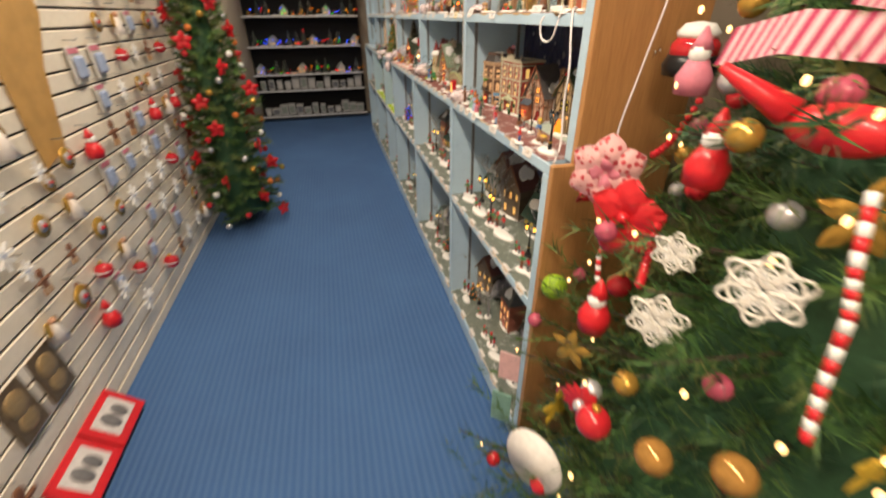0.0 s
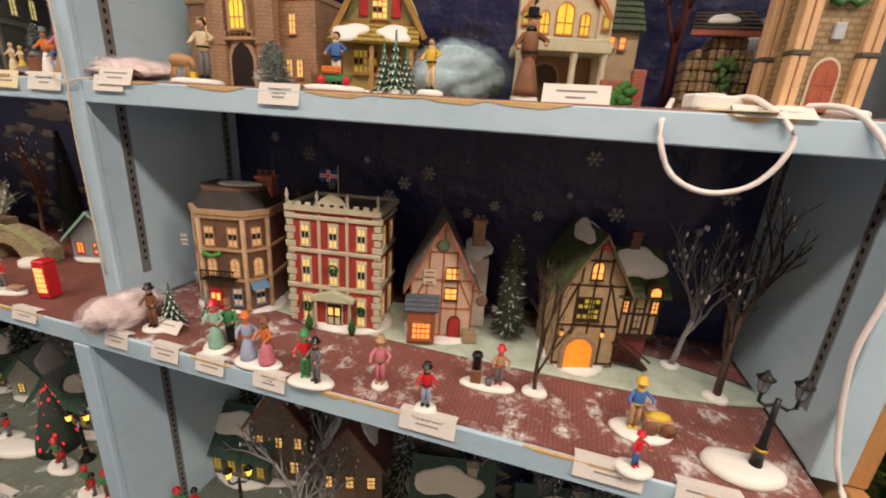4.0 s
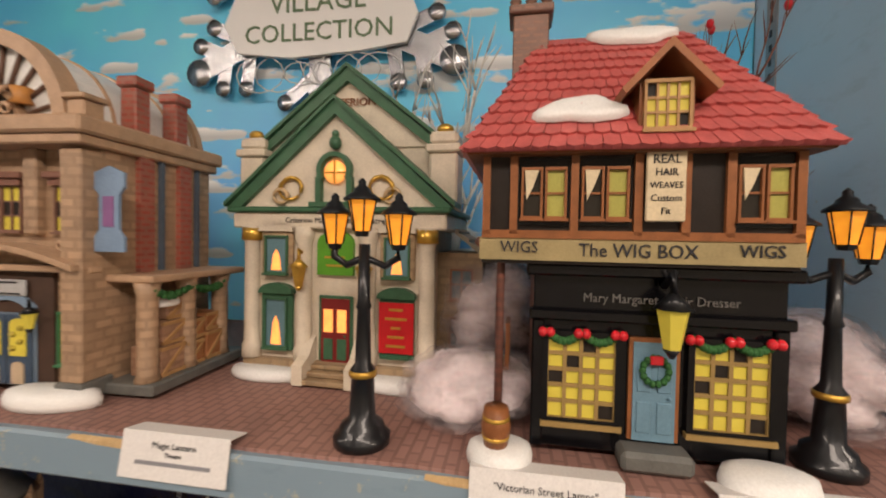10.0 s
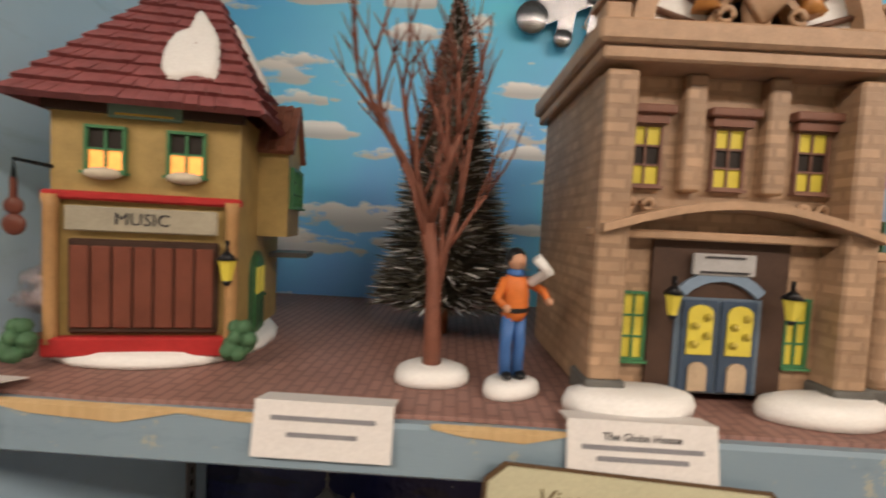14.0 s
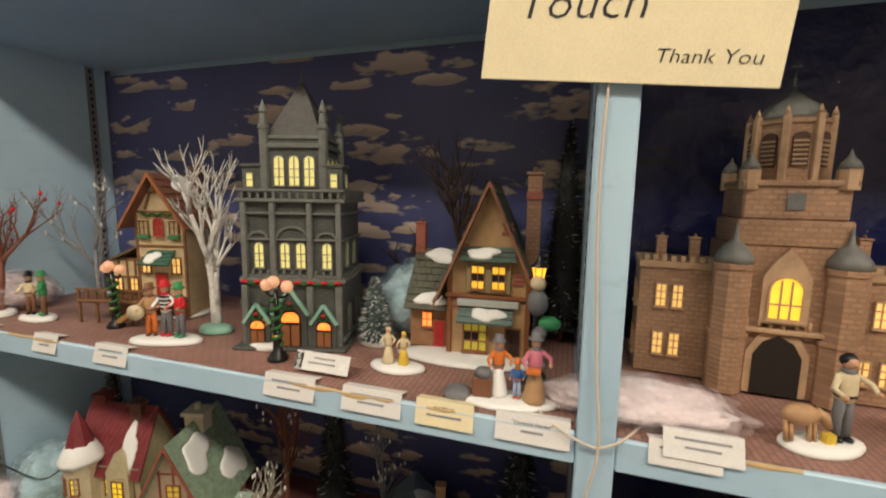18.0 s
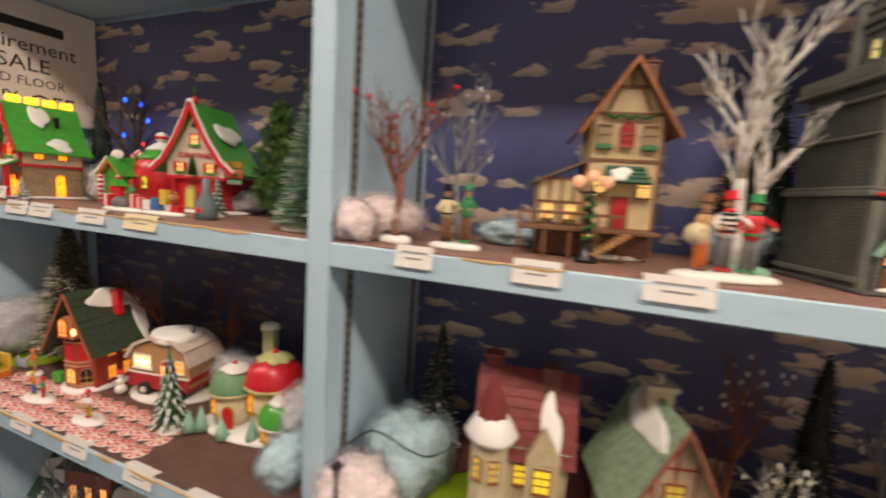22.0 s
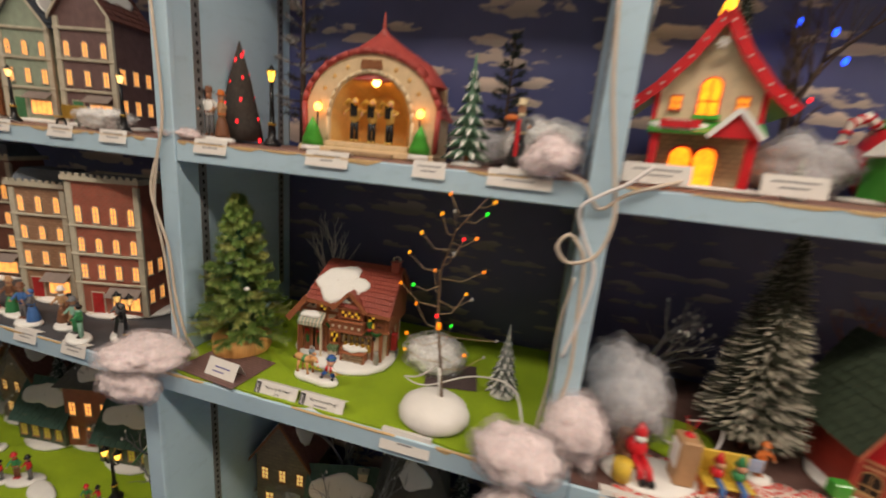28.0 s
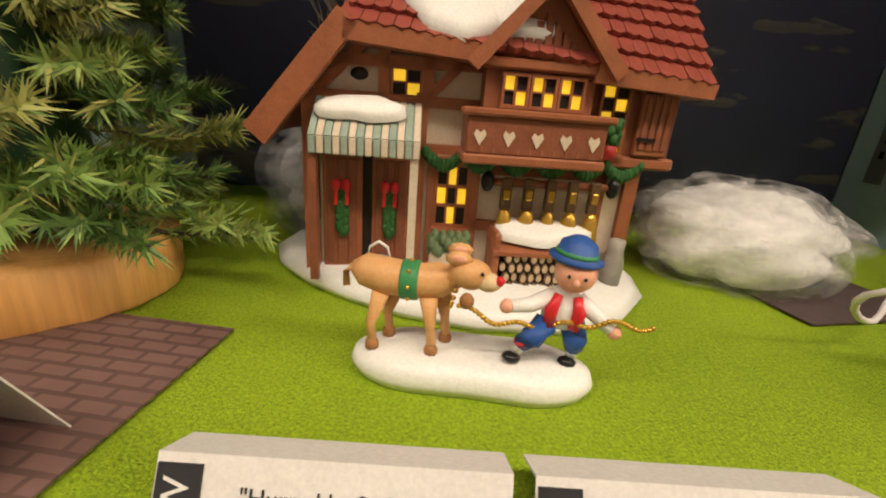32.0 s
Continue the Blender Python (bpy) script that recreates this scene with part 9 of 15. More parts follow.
def grey_church():
    GST, GTR, GRF = masonry((0.105, 0.11, 0.1), (0.05, 0.054, 0.05), 0.009, 0.004), plain((0.16, 0.165, 0.15), 0.5, 0.3, 90), plain((0.085, 0.08, 0.075), 0.5, 0.3, 150)
    PALE = glow((0.85, 0.72, 0.25), 0.8, (0.6, 0.5, 0.2))
    t = thing("model_church", "dark grey stone model church with spired square tower", "model house", facing(0.662, 2.236, ZD, 15) @ Matrix.Diagonal((1.05, 1, 0.9, 1)), VILLAGE)
    w, d = 0.06, 0.1
    part("lower_stage", Form().box(-w, w, 0, d, 0.002, 0.096), GST, t)
    part("middle_stage", Form().box(-w + 0.003, w - 0.003, 0.004, d - 0.004, 0.096, 0.205), GST, t)
    for z, o, hh in ((0.092, 0.004, 0.006), (0.098, 0.002, 0.004), (0.15, 0.001, 0.003), (0.186, 0.002, 0.003), (0.203, 0.005, 0.005), (0.008, 0.003, 0.006)):
        part("string_course", Form().box(-w - o, w + o, -o, d + o, z, z + hh, bev=0.001), GTR, t)
    for i in range(13):
        x = -w + 0.003 + i*0.0095
        part("baluster", Form().box(x - 0.0016, x + 0.0016, -0.003, 0, 0.208, 0.218, bev=0.0005), GTR, t)
        part("baluster", Form().box(x - 0.0016, x + 0.0016, -0.003, 0, 0.102, 0.109, bev=0.0005), GTR, t)
    part("parapet_rail", Form().box(-w - 0.004, w + 0.004, -0.005, 0.002, 0.217, 0.221, bev=0.001), GTR, t)
    for sx in (-1, 1):
        part("side_parapet", Form().box(sx*(w + 0.001) - 0.003, sx*(w + 0.001) + 0.003, 0.002, d, 0.208, 0.221, bev=0.001), GTR, t)
        part("turret_block", Form().box(sx*0.048 - 0.012, sx*0.048 + 0.012, 0.006, 0.034, 0.205, 0.25, bev=0.001).box(sx*0.048 - 0.014, sx*0.048 + 0.014, 0.004, 0.036, 0.25, 0.255, bev=0.001), GST, t)
        window(t, sx*0.05, 0.224, 0.008, 0.018, 0.0058, 1, 2, GTR, PALE)
        window(t, sx*0.06, 0.224, 0.008, 0.018, 0.02, 1, 2, GTR, PALE, turn=90*sx)
        for x in (0.0565, 0.022):
            part("buttress", Form().box(sx*x - 0.004, sx*x + 0.004, -0.007, 0, 0.002, 0.088, bev=0.001).box(sx*x - 0.0032, sx*x + 0.0032, -0.004, 0.004, 0.098, 0.203, bev=0.001), GTR, t)
    part("tower", Form().box(-0.032, 0.036, 0.01, 0.078, 0.205, 0.29), GST, t)
    part("tower_cornice", Form().box(-0.036, 0.04, 0.006, 0.082, 0.276, 0.283, bev=0.001).box(-0.034, 0.038, 0.008, 0.08, 0.288, 0.293, bev=0.001), GTR, t)
    part("spire", Form().lathe([(0.047, 0.292), (0.002, 0.372)], 4, 0, pose(0.002, 0.044, 0, 0, 0, 45), False), GRF, t, "slate pyramid spire")
    part("spire_tip", Form().lathe([(0.003, 0.37), (0.0012, 0.376), (0.003, 0.38), (0.0004, 0.388)], 8, 0, shift((0.002, 0.044, 0))), GTR, t)
    for x in (-0.033, 0.037):
        for y in (0.009, 0.079):
            part("pinnacle", Form().lathe([(0.0055, 0.205), (0.0055, 0.3), (0.007, 0.302), (0.007, 0.306), (0.005, 0.308), (0.0035, 0.322), (0.005, 0.324), (0.0005, 0.34)], 8, 0, shift((x, y, 0)), False), GTR, t)
    for i in range(3):
        window(t, -0.016 + i*0.018, 0.226, 0.012, 0.04, 0.0095, 2, 3, GTR, PALE, True)
        window(t, 0.036, 0.226, 0.012, 0.04, 0.026 + i*0.018, 2, 3, GTR, PALE, True, turn=90)
    for x in (-0.041, -0.0095, 0.0095, 0.041):
        window(t, x, 0.112, 0.011, 0.035, 0.0035, 2, 3, GTR, PALE, True)
    for x, w2 in ((-0.041, 0.021), (0, 0.036), (0.041, 0.021)):
        rr = Form()
        rim(rr, w2*0.5, w2*0.5 + 0.0032, 0.0005, 0.0045, 0.15, x=x)
        part("blind_arch", rr, GTR, t)
    for y in (0.03, 0.065):
        window(t, 0.057, 0.112, 0.011, 0.035, y, 2, 3, GTR, PALE, True, turn=90)
        window(t, 0.06, 0.02, 0.011, 0.035, y, 2, 3, GTR, HOLE, True, turn=90)
    for x, k in ((-0.04, 0.85), (0, 1.15), (0.04, 0.85)):
        part("door_gable", Form().prism([(x - 0.017*k, 0.004), (x + 0.017*k, 0.004), (x + 0.017*k, 0.045*k), (x, 0.072*k), (x - 0.017*k, 0.045*k)], -0.011, 0), GST, t)
        g = part("porch", Form().prism(arch(0.022*k, 0.046*k, 0.034*k, 8, x, 0.004), -0.0116, -0.006), HOLE, t, "dark porch")
        part("door_glow", Form().prism(arch(0.018*k, 0.012*k, 0.004*k, 8, x, 0.034*k), -0.0122, -0.0114), glow((1, 0.2, 0.03), 2.5), g, "orange-lit fanlight")
        for s in (-1, 1):
            part("door_leaf", Form().box(x + s*0.005*k - 0.0042*k, x + s*0.005*k + 0.0042*k, -0.0124, -0.0114, 0.005, 0.03*k), plain((0.3, 0.12, 0.05), 0.5), g)
        part("gable_coping", beams(Form(), [(x - 0.019*k, 0.043*k, x, 0.075*k), (x, 0.075*k, x + 0.019*k, 0.043*k)], 0.004, -0.011, 0.003), PAINTS["mint"], t)
        wreath(t, x, 0.054*k, 0.005, -0.0135, BRIGHT_RED)
    swag(t, -0.056, 0.056, 0.094, 7, 0.003, -0.006)
    part("church_base", Form().box(-0.068, 0.068, -0.02, 0.106, 0, 0.004, bev=0.001), GST, t)

grey_church()

def toll_house():
    OCH, RSTB, MOSS = plain((0.46, 0.3, 0.15), 0.5, 0.3, 70), plain((0.28, 0.12, 0.07), 0.5, 0.3, 70), plain((0.11, 0.11, 0.08), 0.5, 0.3, 90)
    t = model_house("tan gabled model shop with mossy roofs and tall chimneys", facing(0.7, 1.995, ZD, 4), 0.092, 0.085, 0.1, OCH, MOSS, RSTB, "front", 0.105, 0.016, nu=11, nv=11, snow=((0.2, 0.4, 0.2, 0.3, 0),), door=(0.03, 0.016, 0.034, DARKWOOD))
    for x in (-0.012, 0.012):
        window(t, x, 0.088, 0.014, 0.026, -0.006, 2, 3, RSTB, glow((0.9, 0.5, 0.04), 1), patchy=True)
    part("oriel", Form().box(-0.026, 0.026, -0.0055, 0, 0.082, 0.12, bev=0.001), plain((0.3, 0.24, 0.13), 0.5), t)
    q = [(-0.032, -0.014, 0.12), (0.032, -0.014, 0.12), (0.03, 0, 0.136), (-0.03, 0, 0.136)]
    r = part("oriel_roof", tiles(q, 8, 3, 0.001), plain((0.1, 0.14, 0.12), 0.5), t)
    part("roof_snow", snow_on(q, 0.4, 0.5, 0.3, 0.35, 0.003, 2), SNOW, r)
    part("shop_sign", Form().box(-0.036, 0.036, -0.008, 0, 0.066, 0.074, bev=0.001), plain((0.45, 0.48, 0.45), 0.5), t, "grey shop sign")
    q = [(-0.034, -0.022, 0.05), (0.03, -0.022, 0.05), (0.03, 0, 0.064), (-0.034, 0, 0.064)]
    r = part("shop_awning", tiles(q, 9, 3, 0.001), plain((0.16, 0.22, 0.2), 0.5), t)
    part("roof_snow", snow_on(q, 0.55, 0.5, 0.28, 0.4, 0.003, 4), SNOW, r)
    window(t, -0.014, 0.012, 0.026, 0.034, -0.003, 3, 3, RSTB, YELLOW, patchy=True)
    for x, z in ((-0.03, 0.125), (0.034, 0.092), (-0.036, 0.06), (0.02, 0.15)):
        for k in range(3):
            part("brick_patch", Form().box(x - 0.006 + (k % 2)*0.002, x + 0.006 + (k % 2)*0.002, -0.0016, 0, z + k*0.005, z + 0.004 + k*0.005, bev=0.0005), BRICK_RED, t)
    for sx in (-1, 1):
        part("corner_post", Form().box(sx*0.046 - 0.003, sx*0.046 + 0.003, -0.003, 0.003, 0.005, 0.108, bev=0.0006), WOODBROWN, t)
    part("floor_beam", Form().box(-0.05, 0.05, -0.005, 0, 0.075, 0.08, bev=0.0008), WOODBROWN, t)
    part("wing", Form().box(-0.1, -0.046, 0.016, 0.08, 0.004, 0.058), plain((0.32, 0.17, 0.09), 0.5, 0.3, 70), t)
    q = [(-0.106, 0.004, 0.054), (-0.044, 0.004, 0.054), (-0.044, 0.05, 0.125), (-0.1, 0.05, 0.125)]
    r = part("wing_roof", tiles(q, 8, 9, 0.0012), MOSS, t)
    part("roof_snow", snow_on(q, 0.55, 0.16, 0.3, 0.12, 0.004, 3), SNOW, r)
    part("roof_snow", snow_on(q, 0.6, 0.86, 0.36, 0.12, 0.004, 5), SNOW, r)
    window(t, -0.078, 0.03, 0.012, 0.018, 0.0155, 2, 2, RSTB, LIT_RED)
    doorway(t, -0.062, 0.013, 0.034, RED_T, RSTB, 0.0155, 0.004)
    chimney(t, -0.096, 0.05, 0.095, 0.013, 0.062, BRICK_RED), chimney(t, 0.048, 0.04, 0.11, 0.017, 0.11, BRICK_TAN)
    part("chimney_band", Form().box(0.0385, 0.0575, 0.0305, 0.0495, 0.192, 0.2), BRICK_RED, t)
    part("snow_front", mound(Form(), 0.085, 0.03, 0.006, -0.02, -0.006, 0, 0, 8), SNOW, t)

toll_house()
INN, BEAM = plain((0.6, 0.47, 0.28), 0.5, 0.25, 70), plain((0.2, 0.1, 0.05), 0.5, 0.3, 80)
cot = model_house("tall cream timbered model inn with a raised veranda", facing(0.694, 2.492, ZD, 12), 0.076, 0.066, 0.158, INN, plain((0.2, 0.09, 0.06), 0.5, 0.35, 90), plain((0.32, 0.12, 0.05), 0.5), "front", 0.058, 0.015, nu=9, nv=8, snow=((0.6, 0.75, 0.3, 0.2, 1),), base=0.004, chims=((0.03, 0.045, 0.19, 0.014, 0.04, BRICK_DARK, 1),))
for x0, z0, x1, z1 in ((-0.038, 0.112, 0.038, 0.112), (-0.038, 0.163, 0.038, 0.163), (-0.038, 0.004, -0.038, 0.163), (0.038, 0.004, 0.038, 0.163), (-0.022, 0.166, -0.012, 0.192), (0.022, 0.166, 0.012, 0.192), (-0.018, 0.192, 0.018, 0.192), (0, 0.192, 0, 0.212)):
    part("timber", beams(Form(), [(x0, z0, x1, z1)], 0.0036), BEAM, cot)
swag(cot, -0.024, 0.024, 0.161, 3, 0.003, -0.004, False)
window(cot, 0, 0.128, 0.014, 0.026, -0.003, 2, 3, BRICK_RED, RED_T, True)
for x in (-0.024, 0.024):
    part("flower_box", Form().box(x - 0.009, x + 0.009, -0.007, 0, 0.123, 0.129, bev=0.001), GREEN_T, cot)
    window(cot, x, 0.13, 0.013, 0.019, -0.002, 2, 2, BEAM, plain((0.42, 0.34, 0.2), 0.4))
    window(cot, x, 0.072, 0.013, 0.022, -0.002, 2, 2, BEAM, LIT_PALE)
doorway(cot, 0, 0.016, 0.034, RED_T, BEAM, -0.002, 0.036)
q = [(-0.022, -0.022, 0.086), (0.026, -0.022, 0.086), (0.022, 0, 0.106), (-0.018, 0, 0.106)]
r = part("porch_roof", tiles(q, 7, 4, 0.001), plain((0.06, 0.14, 0.1), 0.5), cot)
part("roof_snow", snow_on(q, 0.35, 0.45, 0.25, 0.35, 0.003, 2), SNOW, r)
part("wing", Form().box(-0.092, -0.034, 0.006, 0.062, 0.034, 0.09), INN, cot)
part("wing_timber", beams(Form(), [(-0.092, z, -0.036, z) for z in (0.036, 0.062, 0.089)] + [(-0.0905 + 0.0135*i, 0.034, -0.0905 + 0.0135*i, 0.09) for i in range(5)], 0.0028, 0.006), BEAM, cot)
part("wing_roof", tiles([(-0.1, -0.002, 0.082), (-0.1, 0.068, 0.082), (-0.034, 0.068, 0.112), (-0.034, -0.002, 0.112)][::-1], 9, 6, 0.001), plain((0.16, 0.11, 0.07), 0.5, 0.3), cot)
for x in (-0.078, -0.052):
    window(cot, x, 0.042, 0.012, 0.018, 0.0045, 2, 2, BEAM, LIT_PALE)
part("veranda", Form().box(-0.112, 0.038, -0.034, 0.006, 0.03, 0.035, bev=0.001), BEAM, cot)
part("under_wall", Form().box(-0.09, 0.036, -0.004, 0.06, 0.002, 0.036), BRICK_DARK, cot)
part("veranda_rail", Form().box(-0.112, 0, -0.034, -0.031, 0.048, 0.051), BEAM, cot)
for i in range(9):
    part("veranda_post", Form().box(-0.111 + i*0.0138, -0.108 + i*0.0138, -0.033, -0.03, 0 if i % 2 == 0 else 0.034, 0.049), BEAM, cot)
for i in range(8):
    part("stair_tread", Form().box(-0.006 - i*0.005, 0.004 - i*0.005, -0.052, -0.034, 0.0285 - i*0.0035, 0.0315 - i*0.0035), TANWOOD, cot)
bare_tree("bare red-brown twig tree with red berries", facing(0.621, 2.736, ZD), 0.2, 71, BARK_RED, 0.02, BRIGHT_RED, spread=0.5, levels=4, r=0.005, trunk=0.35)
bare_tree("bare lilac-grey twig tree", facing(0.736, 2.696, ZD), 0.24, 72, BARK_GREY, 0, None, True, spread=0.42, levels=4, r=0.004)
bare_tree("white birch with peeling bark on a mint base", facing(0.679, 2.377, ZD), 0.262, 73, BIRCH, 0, spread=0.42, levels=4, r=0.0072, trunk=0.32)
tagged(part("mint_mound", mound(Form(), 0.024, 0.018, 0.01, 0, 0, 0, 0, 4), PAINTS["mint"], None, "", facing(0.672, 2.374, ZD)), "mint green moulded base of the birch", "snow base")
bare_tree("dark bare twig tree behind the shop", facing(0.8, 2.06, ZD), 0.28, 74, BARK, 0, spread=0.4, levels=4, r=0.006)
bare_tree("small dark twig tree at the backdrop", facing(0.8, 2.14, ZD), 0.15, 75, BARK, 0, spread=0.5, levels=3, r=0.003)
brush_tree("snow-topped round bush tree", facing(0.706, 2.144, ZD), 0.088, 0.026, plain((0.09, 0.13, 0.13), 0.8), 1700, 13, 0.4, "snow", 0.013, 0.0006, 0.5)
brush_tree("tall dark cone tree beside the upright", facing(0.8, 1.912, ZD), 0.29, 0.042, plain((0.035, 0.035, 0.035), 0.8, 0.4, 200), 2600, 14, 0.1, None, 0.015, 0.0007, 0.6)
brush_tree("tall dark cone tree behind the birch", facing(0.785, 2.338, ZD), 0.275, 0.068, plain((0.022, 0.04, 0.032), 0.8, 0.4, 200), 2600, 15, 0.05, None, 0.015, 0.0007)
GLOBE = glow((1, 0.42, 0.2), 0.6, (0.6, 0.36, 0.26))
street_lamp("black model lamp with three pink globes and a garland", facing(0.619, 2.227, ZD), 0.118, 3, GLOBE, "model street lamps", True, True)
street_lamp("black model lamp with three pink globes and a garland", facing(0.64, 2.52, ZD), 0.113, 3, GLOBE, "model street lamps", True, True)
figurine("two painted men shaking hands in winter hats", facing(0.627, 2.662, ZD, 6), [(-0.012, 0, 0.066, "cream", "brown", "black", False, 25), (0.012, 0, 0.068, "green", "brown", "green", False, -25)], (0.03, 0.018))
figurine("three painted street musicians in stripes and red", facing(0.621, 2.401, ZD, 12), [(-0.02, 0, 0.07, "tan", "orange", "brown", False, 20), (0, 0.002, 0.074, "white", "grey", "red", False, 0), (0.02, 0, 0.072, "red", "grey", "green", False, -15)], (0.046, 0.022), lambda s, slot, z: (s.lathe([(0.01, -0.003), (0.01, 0.003)], 14, slot("cream"), pose(-0.03, -0.012, z + 0.034, 90)), [s.lathe([(0.0083, 0.04*0.925 + z + k*0.005), (0.0083, 0.04*0.925 + z + k*0.005 + 0.0022)], 10, slot("black"), shift((0, 0.002, 0)), True, 1, 0.8) for k in range(4)]))

def vendor(s, slot, z):
    s.box(-0.045, -0.02, -0.01, 0.01, z, z + 0.026, slot("brown"), 0.002)
    s.lathe([(0.012, z + 0.026), (0.009, z + 0.034), (0.002, z + 0.036)], 12, slot("grey"), shift((-0.032, 0, 0)))
    s.box(0.02, 0.038, -0.018, -0.008, z + 0.04, z + 0.046, slot("orange"), 0.001)
    s.ball(0.02, -0.064, 0, 0.004, slot("grey"), 12, 1, 0.9, 0.6)

figurine("painted chestnut vendor, woman in pink and small child", facing(0.605, 1.955, ZD, 4) @ Matrix.Scale(0.76, 4), [(-0.014, 0.006, 0.078, "orange", "white", "grey", True, 10), (0.01, 0, 0.052, "blue", "pale", "orange", False, -10), (0.031, 0, 0.088, "pink", "tan", "grey", True, 10)], (0.062, 0.024), vendor)
figurine("painted woman in yellow with snowy flowers", facing(0.64, 2.085, ZD, 4), [(-0.01, 0, 0.044, "cream", "cream", None, True, 0), (0.008, 0, 0.04, "cream", "yellow", None, True, 0)], (0.034, 0.016))
figurine("painted boy and dog beside the lamp", facing(0.645, 2.268, ZD, 4), [(0, 0, 0.044, "yellow", "red", "green", False, 0)], (0.022, 0.013))
sl = street_lamp("black model lamp post climbed by a small Santa", facing(0.655, 1.935, ZD), 0.15, 1, glow((1, 0.4, 0.03), 3))
part("climber", Form().ball(0.012, 0, -0.004, 0.088, 0, 10, 0.9, 0.9, 1.2).ball(0.008, 0, -0.006, 0.108, 1, 10).ball(0.01, 0.012, 0, 0.066, 2, 10, 1.2, 0.8, 0.8).ball(0.007, 0.004, -0.008, 0.058, 0, 8), [PAINTS["grey"], PAINTS["cream"], PAINTS["green"]], sl)
cotton(facing(0.765, 2.105, ZD), 0.05, 0.04, 0.11, 91, COTTON_BLUE, "bluish cotton wool cloud behind the shop")
cotton(facing(0.765, 2.36, ZD), 0.04, 0.03, 0.06, 92, COTTON_BLUE, "bluish cotton wool cloud behind the birch")
cotton(facing(0.655, 2.775, ZD), 0.045, 0.05, 0.055, 93, COTTON_PINK, "white cotton wool against the upright")
cotton(facing(0.6, 2.78, ZD), 0.022, 0.024, 0.05, 94, COTTON_PINK, "white cotton wool tuft at the shelf edge", 10)
cotton(facing(0.735, 2.62, ZD), 0.045, 0.03, 0.035, 95, COTTON_BLUE, "bluish cotton wool drift behind the figurines")
for y, w, text in ((2.69, 0.044, ()), (2.56, 0.046, ()), (2.44, 0.056, ()), (2.18, 0.062, ()), (2.085, 0.064, ()), (2.01, 0.056, ("NATEY 35", 0.6)), (1.93, 0.064, ('"Chestnut Vendor"', 0.3))):
    price_tag(y, "D", w, 0.024, text, -14, CREAM if "NATEY 35" in text else None)
price_tag(2.155, "D", 0.066, 0.02, ("A Relaxing Stroll", 0.5), -25, None, True, -0.15, -0.022)
price_tag(1.8, "D", 0.056, 0.022, (), -20, None, False, 0.4)
cord("thin beige wire down the upright", [(0.573, 1.884, 2.2), (0.573, 1.88, 1.9), (0.572, 1.888, 1.7), (0.572, 1.882, 1.55), (0.57, 1.876, 1.47), (0.572, 1.885, 1.4), (0.573, 1.88, 1.2)], 0.0013, BEIGE)
cord("thin beige wire along the shelf edge", [(0.6, 1.84, 1.482), (0.574, 1.86, 1.478), (0.57, 1.88, 1.472), (0.573, 1.905, 1.48), (0.6, 1.93, 1.483)], 0.0012, BEIGE)

# ---- second bay, shelf C: the park ----
sheet("shelf_mat", XC + 0.001, XB - 0.002, yb0, yb1, Z_SHELVES["C"], 0.002, plain((0.2, 0.075, 0.065), 0.8, 0.35, 30, 0.3), "dull red felt mat laid on the shelf", "shelf mat", 0.0012, 26)
tagged(part("turf_patch", mound(Form(), 0.09, 0.1, 0.004, 0, 0, 0, 0, 2), TURF, None, "", set_down(0.654, 2.603, ZC - 0.0004, 0.946)), "yellow-green turf patch under the houses", "turf mat")

